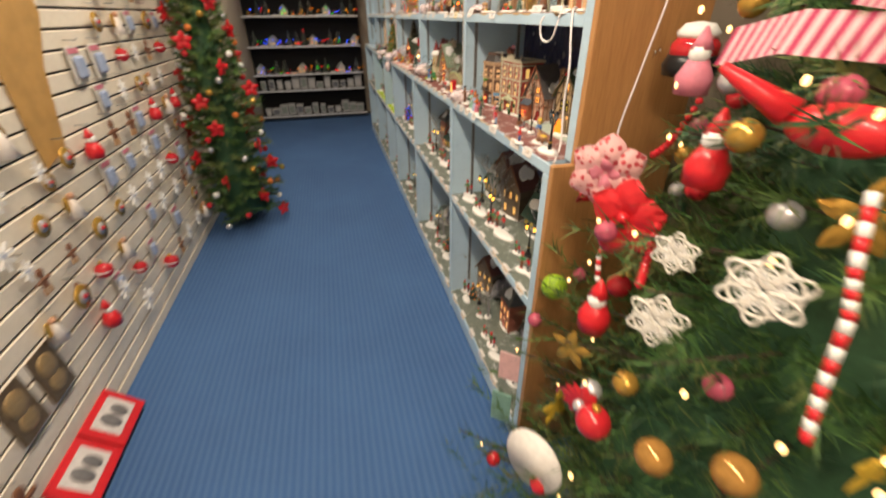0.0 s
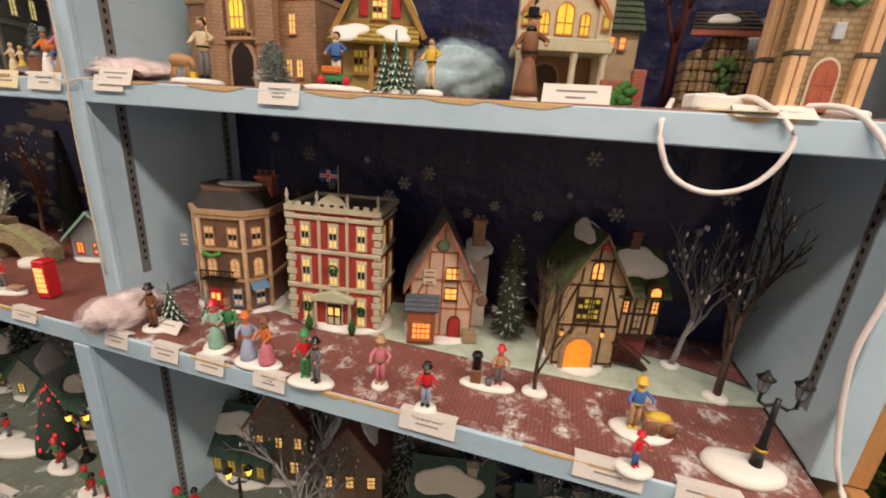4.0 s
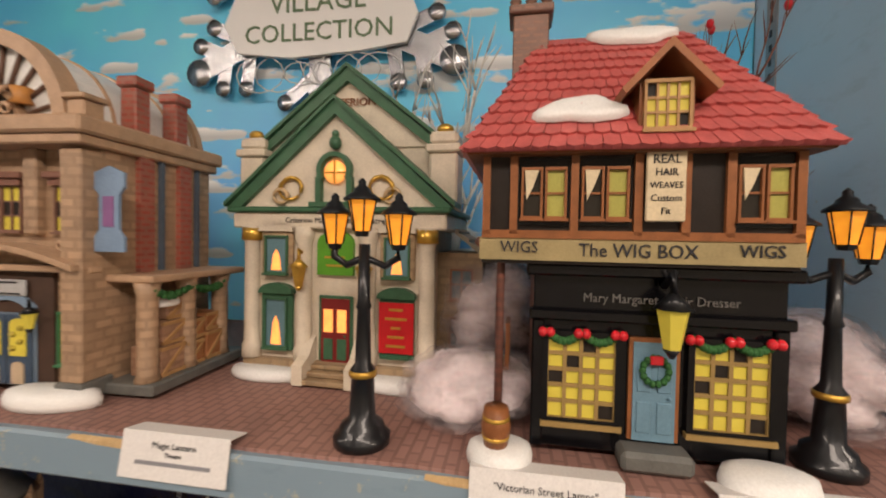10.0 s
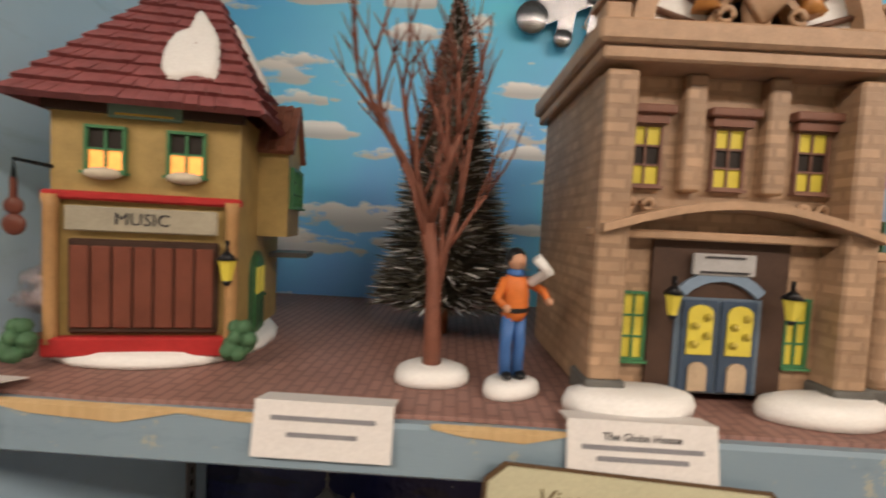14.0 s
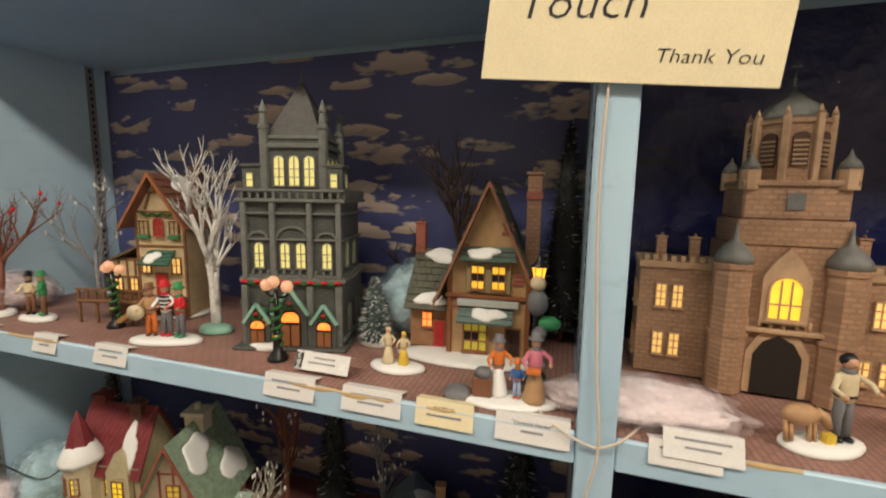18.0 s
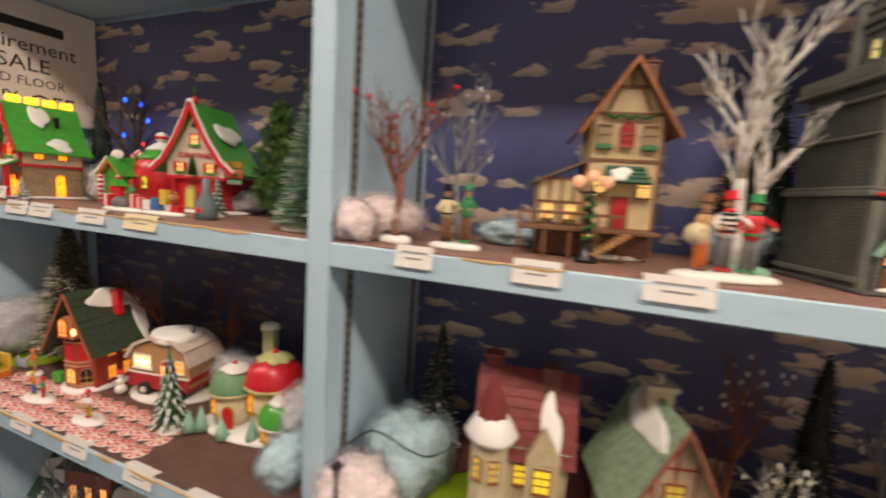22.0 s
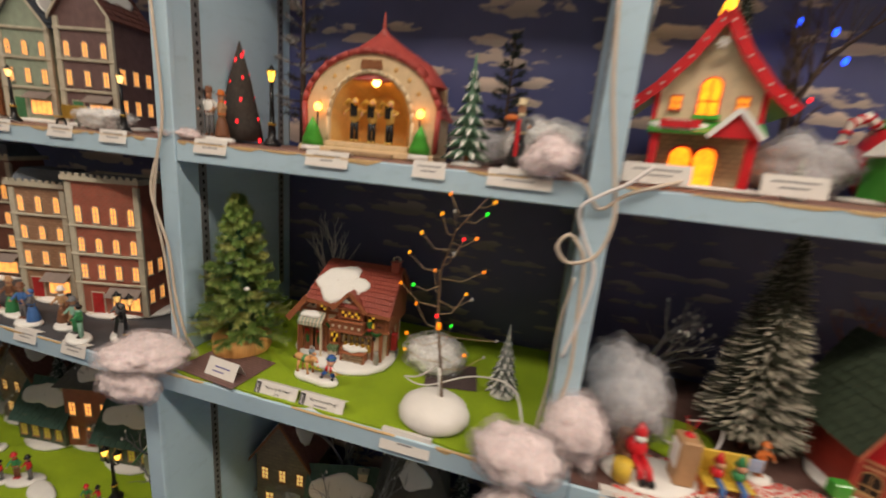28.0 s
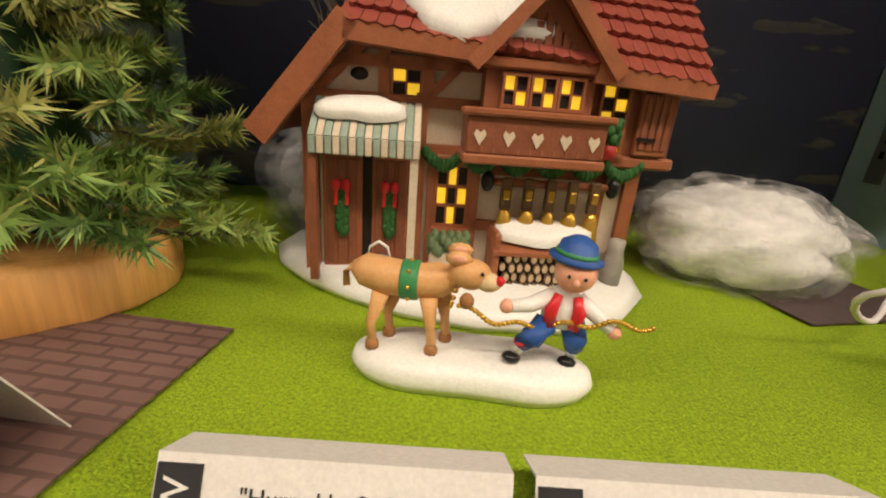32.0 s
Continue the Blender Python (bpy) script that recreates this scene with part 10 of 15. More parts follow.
def maroon_mansion():
    t = model_house("cream model mansion with maroon roofs and a snowy turret", set_down(0.64, 2.565, ZC, 0.946, 10), 0.11, 0.08, 0.115, plain((0.56, 0.48, 0.3), 0.5, 0.25, 70), plain((0.2, 0.035, 0.04), 0.45, 0.3, 110), PAINTS["mint"], "side", 0.085, 0.008, rows=((0.07, 3, 0.015, 0.026), (0.018, 3, 0.016, 0.03)), nu=14, nv=9, snow=((0.75, 0.4, 0.1, 0.35, 0),), pane=glow((0.9, 0.62, 0.04), 0.8), frame=WOODBROWN, chims=((0.03, 0.035, 0.165, 0.02, 0.045, BRICK_DARK, 2), (-0.045, 0.045, 0.165, 0.022, 0.05, plain((0.22, 0.05, 0.045), 0.5), 1)))
    part("turret", Form().lathe([(0.024, 0.004), (0.024, 0.128), (0.027, 0.13)], 8, 0, pose(-0.04, -0.006, 0, 0, 0, 22.5), False), plain((0.58, 0.5, 0.34), 0.5), t)
    part("turret_roof", Form().lathe([(0.03, 0.13), (0.022, 0.15), (0.01, 0.19), (0.0005, 0.215)], 8, 0, pose(-0.04, -0.006, 0, 0, 0, 22.5), False), plain((0.2, 0.035, 0.04), 0.45), t, "maroon cone roof")
    part("turret_snow", Form().lathe([(0.0305, 0.131), (0.031, 0.138), (0.02, 0.158), (0.012, 0.165)], 12, 0, shift((-0.04, -0.006, 0)), True, wob=0.2), SNOW, t)
    for a in (-30, 20):
        window(t, -0.04 + 0.0225*sin(math.radians(a)), 0.085, 0.01, 0.026, -0.006 - 0.0225*cos(math.radians(a)), 2, 3, WOODBROWN, glow((0.9, 0.62, 0.04), 0.8), turn=a)
    part("bay_gable", Form().prism([(0.005, 0.005), (0.045, 0.005), (0.045, 0.115), (0.025, 0.15), (0.005, 0.115)], -0.01, 0.004), plain((0.56, 0.48, 0.3), 0.5), t)
    window(t, 0.025, 0.07, 0.018, 0.03, -0.0105, 2, 3, WOODBROWN, glow((0.9, 0.62, 0.04), 0.8)), window(t, 0.025, 0.02, 0.018, 0.03, -0.0105, 2, 3, WOODBROWN, glow((0.9, 0.62, 0.04), 0.8))
    for i, (x, hh) in enumerate(((-0.06, 0.05), (-0.03, 0.035), (0.052, 0.03))):
        part("shrub", mound(Form(), 0.014, 0.012, hh, x, -0.028, 0, 0, i, 12), PAINTS["green"], t)

maroon_mansion()

def mint_roof_house():
    RD = plain((0.3, 0.09, 0.06), 0.5, 0.3, 80)
    t = model_house("timbered model house with a snowy mint green roof", set_down(0.624, 2.412, ZC, 0.946, 16), 0.095, 0.105, 0.105, plain((0.48, 0.38, 0.26), 0.5, 0.25, 70), plain((0.27, 0.36, 0.26), 0.5, 0.45, 110), RD, "front", 0.095, 0.014, nu=10, nv=9, tudor=True, bar=RD, snow=((0.3, 0.7, 0.2, 0.2, 1), (0.7, 0.3, 0.2, 0.2, 1), (0.5, 0.8, 0.4, 0.16, 0)), chims=((0, 0.065, 0.185, 0.03, 0.028, PALESTONE, 1),))
    for z in (0.022, 0.07):
        window(t, 0.002, z, 0.024, 0.03, -0.002, 3, 3, RD, LIT, patchy=True)
    window(t, 0, 0.118, 0.018, 0.018, -0.002, 2, 2, RD, YELLOW)
    window(t, 0.0475, 0.03, 0.018, 0.026, 0.03, 3, 2, RD, LIT, turn=90), window(t, 0.0475, 0.03, 0.018, 0.026, 0.075, 3, 2, RD, LIT_PALE, turn=90)
    part("side_wing", Form().box(0.048, 0.085, 0.02, 0.09, 0.004, 0.058), plain((0.48, 0.38, 0.26), 0.5), t)
    part("wing_roof", tiles([(0.046, 0.012, 0.056), (0.092, 0.012, 0.056), (0.088, 0.055, 0.085), (0.046, 0.055, 0.085)], 7, 5, 0.001), plain((0.36, 0.46, 0.37), 0.5), t)
    for i in range(4):
        part("shrub", mound(Form(), 0.01, 0.009, 0.022 + 0.006*(i % 2), -0.045 + i*0.03, -0.014, 0, 0, i, 12), PAINTS["green"] if i % 2 else SNOW, t)

mint_roof_house()

def stone_bridge():
    t = thing("model_bridge", "mossy stone arch bridge with snow drifts", "model bridge", set_down(0.635, 2.239, ZC, 0.946, 12))
    n, L = 12, 0.085
    top = [(-L + 2*L*i/n, 0.03 + 0.04*sin(pi*i/n)) for i in range(n + 1)]
    hole = [(0.034*cos(pi*i/n), 0.002 + 0.038*sin(pi*i/n)) for i in range(n + 1)]
    s = Form()
    outer = [(L, 0)] + top[::-1] + [(-L, 0)]
    inner = [(0.034, 0)] + hole + [(-0.034, 0)]
    m = len(outer)
    s.put([(x, y, z) for y in (0, 0.04) for x, z in outer + inner], [(i, i + m, i + m + 1, i + 1) for i in range(m - 1)] + [(i + 2*m, i + 2*m + 1, i + 3*m + 1, i + 3*m) for i in range(m - 1)] + [(i, i + 1, i + 2*m + 1, i + 2*m) for i in range(m - 1)] + [(i + m, i + 3*m, i + 3*m + 1, i + m + 1) for i in range(m - 1)])
    part("arch", s, masonry((0.42, 0.36, 0.22), (0.22, 0.19, 0.12), 0.014, 0.008), t)
    p = Form()
    for i in range(n):
        (x0, z0), (x1, z1) = top[i], top[i + 1]
        p.slab([(x0, -0.003, z0), (x1, -0.003, z1), (x1, 0.005, z1), (x0, 0.005, z0)], 0.008)
    part("parapet", p, plain((0.4, 0.42, 0.22), 0.6, 0.4, 60), t)
    part("snow_drift", mound(Form(), 0.03, 0.022, 0.02, -0.07, -0.01, 0, 0, 5), SNOW, t)
    part("snow_drift", mound(Form(), 0.026, 0.02, 0.016, 0.068, -0.01, 0, 0, 6), SNOW, t)

stone_bridge()
ch = model_house("bluish grey model boathouse with a striped roof", set_down(0.706, 2.097, ZC, 0.946, 14), 0.11, 0.08, 0.05, plain((0.3, 0.33, 0.36), 0.5, 0.25, 70), plain((0.16, 0.22, 0.26), 0.5, 0.3, 90), PAINTS["mint"], "front", 0.055, 0.01, nu=8, nv=12, snow=((0.6, 0.5, 0.3, 0.4, 1),), rows=((0.018, 3, 0.014, 0.022),), pane=LIT_RED, frame=RED_T, chims=((0.045, 0.04, 0.07, 0.014, 0.055, PAINTS["tan"], 0),))
sb = model_house("small cream model cottage with snow drifts", set_down(0.673, 1.983, ZC, 0.946, 10), 0.085, 0.07, 0.06, CREAMY, plain((0.14, 0.12, 0.11), 0.5, 0.3, 90), WOODBROWN, "side", 0.06, 0.008, rows=((0.022, 3, 0.013, 0.022),), snow=((0.4, 0.5, 0.35, 0.35, 0),), chims=((0.025, 0.03, 0.08, 0.014, 0.05, BRICK_RED),))
for label, x, y, hh, seed, mat, sp in (("silvery bare twig tree", 0.663, 2.305, 0.17, 81, plain((0.42, 0.4, 0.33), 0.4, 0.4, 200), 0.55), ("tall bare brown tree at the backdrop", 0.753, 2.328, 0.27, 82, BARK_RED, 0.4), ("silvery bare twig tree", 0.616, 2.3, 0.1, 83, plain((0.42, 0.4, 0.33), 0.4, 0.4, 200), 0.7), ("dark bare tree at the backdrop", 0.768, 2.168, 0.2, 84, BARK_GREY, 0.4), ("bare frosted shrub with orange leaves", 0.588, 2.343, 0.075, 85, plain((0.4, 0.2, 0.12), 0.5), 0.7)):
    bare_tree(label, set_down(x, y, ZC, 0.946), hh, seed, mat, 0.012, None, True, spread=sp, levels=4, r=0.004)
brush_tree("dark frosted cone tree in the corner", set_down(0.753, 2.716, ZC, 0.946), 0.22, 0.045, plain((0.05, 0.06, 0.06), 0.8, 0.4, 200), 2200, 16, 0.3, None, 0.015, 0.0007, 0.7)
brush_tree("tall dark cone tree at the backdrop", set_down(0.768, 2.248, ZC, 0.946), 0.26, 0.038, plain((0.03, 0.035, 0.035), 0.8, 0.4, 200), 2000, 17, 0.05, None, 0.015, 0.0007, 0.6)
brush_tree("dark cone tree beside the upright", set_down(0.758, 1.955, ZC, 0.946), 0.25, 0.045, plain((0.03, 0.035, 0.035), 0.8, 0.4, 200), 2000, 18, 0.08, None, 0.015, 0.0007, 0.6)
street_lamp("black model street lamp with one lantern", set_down(0.537, 2.75, ZC, 0.946), 0.12, 1, plain((0.2, 0.2, 0.2), 0.2))
street_lamp("black model street lamp with two lanterns", set_down(0.564, 2.456, ZC, 0.946), 0.105, 2, plain((0.2, 0.2, 0.2), 0.2))
figurine("painted couple in navy and mint on a snow base", set_down(0.574, 2.532, ZC, 0.946, 10), [(-0.014, 0, 0.074, "blue", "blue", "grey", True, 10), (0.014, 0, 0.058, "red", "mint", "green", True, -10)], (0.034, 0.02))
figurine("painted skater in an orange coat", set_down(0.559, 2.158, ZC, 0.946, 10), [(0, 0, 0.07, "orange", "grey", "red", False, 10)], (0.02, 0.014))
figurine("painted girl in red with a small sledge", set_down(0.55, 2.073, ZC, 0.946, 10), [(-0.01, 0, 0.058, "red", "grey", "white", False, 10)], (0.03, 0.016), lambda s, slot, z: s.box(0.002, 0.026, -0.008, 0.006, z + 0.004, z + 0.008, slot("tan"), 0.001))
box = thing("model_phone_box", "red model telephone box", "model phone box", set_down(0.555, 2.002, ZC, 0.946, 12))
part("cabinet", Form().box(-0.011, 0.011, 0, 0.022, 0.002, 0.062, bev=0.001), BRIGHT_RED, box)
part("dome", Form().box(-0.012, 0.012, -0.001, 0.023, 0.062, 0.068, bev=0.003), BRIGHT_RED, box)
for j in range(5):
    for i in range(3):
        part("pane", Form().box(-0.008 + i*0.0056, -0.0032 + i*0.0056, -0.0008, 0, 0.012 + j*0.009, 0.0195 + j*0.009), LIT_PALE, box)
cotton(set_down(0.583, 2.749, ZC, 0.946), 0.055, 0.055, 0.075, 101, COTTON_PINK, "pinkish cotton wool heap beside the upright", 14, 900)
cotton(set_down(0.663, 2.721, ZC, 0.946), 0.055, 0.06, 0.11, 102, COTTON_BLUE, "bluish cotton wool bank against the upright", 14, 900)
cord("thin black cable over the cotton wool", [(0.578, 2.763, 1.236), (0.59, 2.735, 1.255), (0.607, 2.693, 1.231), (0.616, 2.669, 1.226), (0.626, 2.641, 1.245)], 0.0012, IRON)
for y in (2.697, 2.584, 2.442, 2.319, 2.205, 2.092, 1.988):
    price_tag(y, "C", 0.056, 0.022)

# ---- third bay, shelf D: the candy village ----
yb0, yb1 = UPRIGHTS[2] + 0.016, UPRIGHTS[3] - 0.016
sheet("shelf_mat", XD + 0.001, XB - 0.002, yb0, yb1, Z_SHELVES["D"], 0.002, BROWN_MAT, "brown paving-stone paper laid on the shelf", "shelf mat", 0.0012, 35)
CREAMW, ELF_GREEN = plain((0.74, 0.62, 0.42), 0.45, 0.2, 70), plain((0.07, 0.36, 0.05), 0.35, 0.2, 60, coat=0.3)
FIRE = glow((1, 0.24, 0.008), 2.6)
CANDY = plain((0.8, 0.75, 0.7), 0.35, 0.1, 60)

def candy_stick(parent, pts, r, name="candy_cane", bands=9):
    """A white stick with red rings along its bend."""
    p = [Vector(q) for q in pts]
    c = part(name, Form().tube(p, r, 10), CANDY, parent, "white stick with red stripes")
    for i in range(bands):
        u = (i + 0.5)/bands*(len(p) - 1)
        k = min(int(u), len(p) - 2)
        a, b = p[k].lerp(p[k + 1], u - k), p[k + 1] - p[k]
        b.normalize()
        s = (p[-1] - p[0]).length/bands*0.28
        part("stripe", Form().tube([a - b*s, a + b*s], r*1.07, 10), BRIGHT_RED, c)

def elf_house():
    t = thing("model_elf_house", "red and green elf model house with glowing windows", "model house", facing(0.652, 3.64, ZD, -10) @ Matrix.Scale(0.92, 4), VILLAGE)
    w, d = 0.058, 0.105
    part("snow_base", Form().box(-0.075, 0.075, -0.03, d + 0.012, 0, 0.006, bev=0.003), SNOW, t)
    part("ground_floor", Form().box(-w + 0.008, w - 0.004, 0.004, d, 0.005, 0.075), STONE, t)
    part("upper_floor", Form().prism([(-w, 0.072), (w, 0.072), (w, 0.118), (0, 0.196), (-w, 0.118)], 0, d), CREAMW, t)
    part("floor_beam", Form().box(-w - 0.003, w + 0.003, -0.003, d + 0.003, 0.07, 0.076, bev=0.001), BRIGHT_RED, t)
    for s in (-1, 1):
        # concave roof in three bent strips
        edge = [(s*0.088, 0.098), (s*0.058, 0.124), (s*0.028, 0.16), (0, 0.206)]
        for (x0, z0), (x1, z1) in zip(edge, edge[1:]):
            q = [(x0, -0.014, z0), (x0, d + 0.012, z0), (x1, d + 0.012, z1), (x1, -0.014, z1)]
            part("roof_slope", Form().slab(q if s > 0 else [q[1], q[0], q[3], q[2]], 0.004), ELF_GREEN, t, "glossy green roof")
        br = Form()
        beams(br, [(x0, z0, x1, z1) for (x0, z0), (x1, z1) in zip(edge, edge[1:])], 0.013, -0.0135, 0.004)
        part("bargeboard", br, BRIGHT_RED, t, "red bargeboard")
        for i in range(7):
            u = (i + 0.5)/7*3
            k = min(int(u), 2)
            a = lerp((*edge[k], 0), (*edge[k + 1], 0), u - k)
            part("dot", Form().ball(0.0018, a.x, -0.018, a.y, 0, 6), CANDY, t)
        part("corner_post", Form().box(s*w - 0.003, s*w + 0.003, -0.003, 0.003, 0.072, 0.12), BRIGHT_RED, t)
        part("porch_post", Form().box(s*0.052 - 0.005, s*0.052 + 0.005, -0.026, -0.016, 0.005, 0.07, bev=0.001), BRIGHT_RED, t)
        window(t, s*0.036, 0.098, 0.012, 0.016, -0.001, 2, 2, BRIGHT_RED, AMBER)
    for y in (0.03, 0.07):
        window(t, w, 0.088, 0.014, 0.02, y, 2, 2, BRIGHT_RED, FIRE, turn=90)
        window(t, -w, 0.088, 0.014, 0.02, y, 2, 2, BRIGHT_RED, FIRE, turn=-90)
    q = [(0.086, 0.02, 0.104), (0.086, 0.09, 0.104), (0.002, 0.09, 0.209), (0.002, 0.02, 0.209)]
    part("roof_snow", snow_on(q, 0.3, 0.72, 0.22, 0.24, 0.004, 4), SNOW, t), part("roof_snow", snow_on(q, 0.6, 0.14, 0.3, 0.12, 0.004, 5), SNOW, t)
    window(t, 0, 0.092, 0.022, 0.044, -0.002, 2, 2, BRIGHT_RED, FIRE, True)
    part("snowflake", beams(Form(), [(-0.007, 0.172, 0.007, 0.172), (-0.0035, 0.166, 0.0035, 0.178), (-0.0035, 0.178, 0.0035, 0.166)], 0.0022, -0.016, 0.003), CANDY, t)
    part("flower_box", Form().box(-0.015, 0.015, -0.009, 0, 0.086, 0.092, bev=0.001), BRIGHT_GREEN, t)
    for s, x0, x1 in ((1, -0.062, 0.004), (-1, 0.004, 0.062)):
        q = [(x0, -0.032, 0.066), (x1, -0.032, 0.066), (x1, 0, 0.082), (x0, 0, 0.082)]
        part("porch_roof", Form().slab(q, 0.003), ELF_GREEN, t)
        part("roof_snow", snow_on(q, 0.5, 0.45, 0.42, 0.36, 0.005, 7 + s), SNOW, t)
    part("porch_gable", Form().prism([(0.006, 0.064), (0.056, 0.064), (0.031, 0.092)], -0.036, -0.03), BRIGHT_RED, t)
    part("gable_snow", beams(Form(), [(0.003, 0.064, 0.031, 0.096), (0.031, 0.096, 0.059, 0.064)], 0.006, -0.036, 0.005), SNOW, t)
    sign_board(t, -0.028, 0.078, 0.044, 0.01, -0.034, BRIGHT_RED, "", CANDY, bars=1)
    for x in (-0.018, 0.01):
        part("arched_opening", Form().prism(arch(0.024, 0.046, 0.034, 8, x, 0.006), 0.0005, 0.0045), FIRE, t, "bright orange-lit window")
        rr = Form()
        rim(rr, 0.012, 0.015, -0.001, 0.004, 0.04, x=x)
        part("arch_frame", rr, BRIGHT_RED, t)
    part("side_opening", Form().prism(arch(0.016, 0.048, 0.04, 8, 0.066, 0.006), -0.001, 0.001, 0, pose(w - 0.004, 0, 0, 0, 0, 90)), FIRE, t)
    chimney(t, 0.03, 0.07, 0.16, 0.01, 0.022, IRON, 0)
    for i in range(4):
        y = -0.004 + i*0.03
        part("ridge_light", Form().box(-0.006, 0.006, y, y + 0.024, 0.208, 0.224, bev=0.003), glow((1, 0.45, 0.02), 3), t, "lit yellow ridge lantern")

elf_house()

def teapot_house():
    t = thing("model_teapot_house", "red teapot model house with candy-striped handle and spout", "model house", facing(0.72, 3.375, ZD, 6), VILLAGE)
    T = shift((0.014, 0.052, 0))
    part("snow_base", mound(Form(), 0.075, 0.055, 0.007, 0.006, 0.03, 0, 0, 2), SNOW, t)
    part("pot", Form().lathe([(0.036, 0.004), (0.048, 0.02), (0.0545, 0.045), (0.052, 0.072), (0.042, 0.094), (0.03, 0.104)], 30, 0, T), BRIGHT_RED, t, "glossy red round body")
    part("lid", Form().lathe([(0.043, 0.094), (0.041, 0.099), (0.03, 0.111), (0.016, 0.119), (0.004, 0.122)], 30, 0, T), ELF_GREEN, t, "green lid")
    part("lid_snow", Form().lathe([(0.028, 0.1135), (0.024, 0.1185), (0.012, 0.128), (0.003, 0.133)], 20, 0, T, True, wob=0.25), SNOW, t)
    part("knob", Form().ball(0.012, 0.014, 0.052, 0.14, 0, 16), CANDY, t)
    part("knob_band", Form().lathe([(0.0122, 0.137), (0.0124, 0.14), (0.0122, 0.143)], 16, 0, T), BRIGHT_RED, t)
    candy_stick(t, [(-0.036, 0.05, 0.036), (-0.058, 0.05, 0.05), (-0.068, 0.05, 0.075), (-0.062, 0.05, 0.098), (-0.046, 0.05, 0.108), (-0.03, 0.05, 0.096)], 0.0065, "handle", 9)
    candy_stick(t, [(0.058, 0.046, 0.038), (0.078, 0.042, 0.06), (0.088, 0.04, 0.085), (0.098, 0.038, 0.104)], 0.0105, "spout", 5)
    part("porch", Form().prism([(-0.046, 0.005), (-0.002, 0.005), (-0.002, 0.062), (-0.024, 0.08), (-0.046, 0.062)], -0.02, 0.03), ELF_GREEN, t)
    doorway(t, -0.022, 0.017, 0.04, BRIGHT_RED, WOODBROWN, -0.0205, 0.006, True)
    part("porch_gable", beams(Form(), [(-0.056, 0.056, -0.024, 0.088), (-0.024, 0.088, 0.008, 0.056)], 0.006, -0.022, 0.008), plain((0.6, 0.28, 0.06), 0.45), t)
    for s in (-1, 1):
        x = -0.024 + s*0.028
        q = [(x + s*0.006, -0.032, 0.056), (x + s*0.006, 0.02, 0.056), (-0.024, 0.02, 0.092), (-0.024, -0.032, 0.092)]
        part("porch_roof", Form().slab(q if s > 0 else [q[1], q[0], q[3], q[2]], 0.003), ELF_GREEN if s > 0 else SNOW, t)
        candy_stick(t, [(x*1 - s*0.005, -0.027, 0.004), (x - s*0.005, -0.027, 0.058)], 0.0042, "porch_column", 6)
    part("oval_sign", Form().ball(0.013, -0.02, -0.014, 0.098, 0, 16, 1.25, 0.25, 0.75), CANDY, t, "cream oval sign")
    window(t, 0.03, 0.038, 0.012, 0.022, 0.000, 2, 2, BRIGHT_GREEN, glow((1, 0.6, 0.05), 1.2), True)

teapot_house()

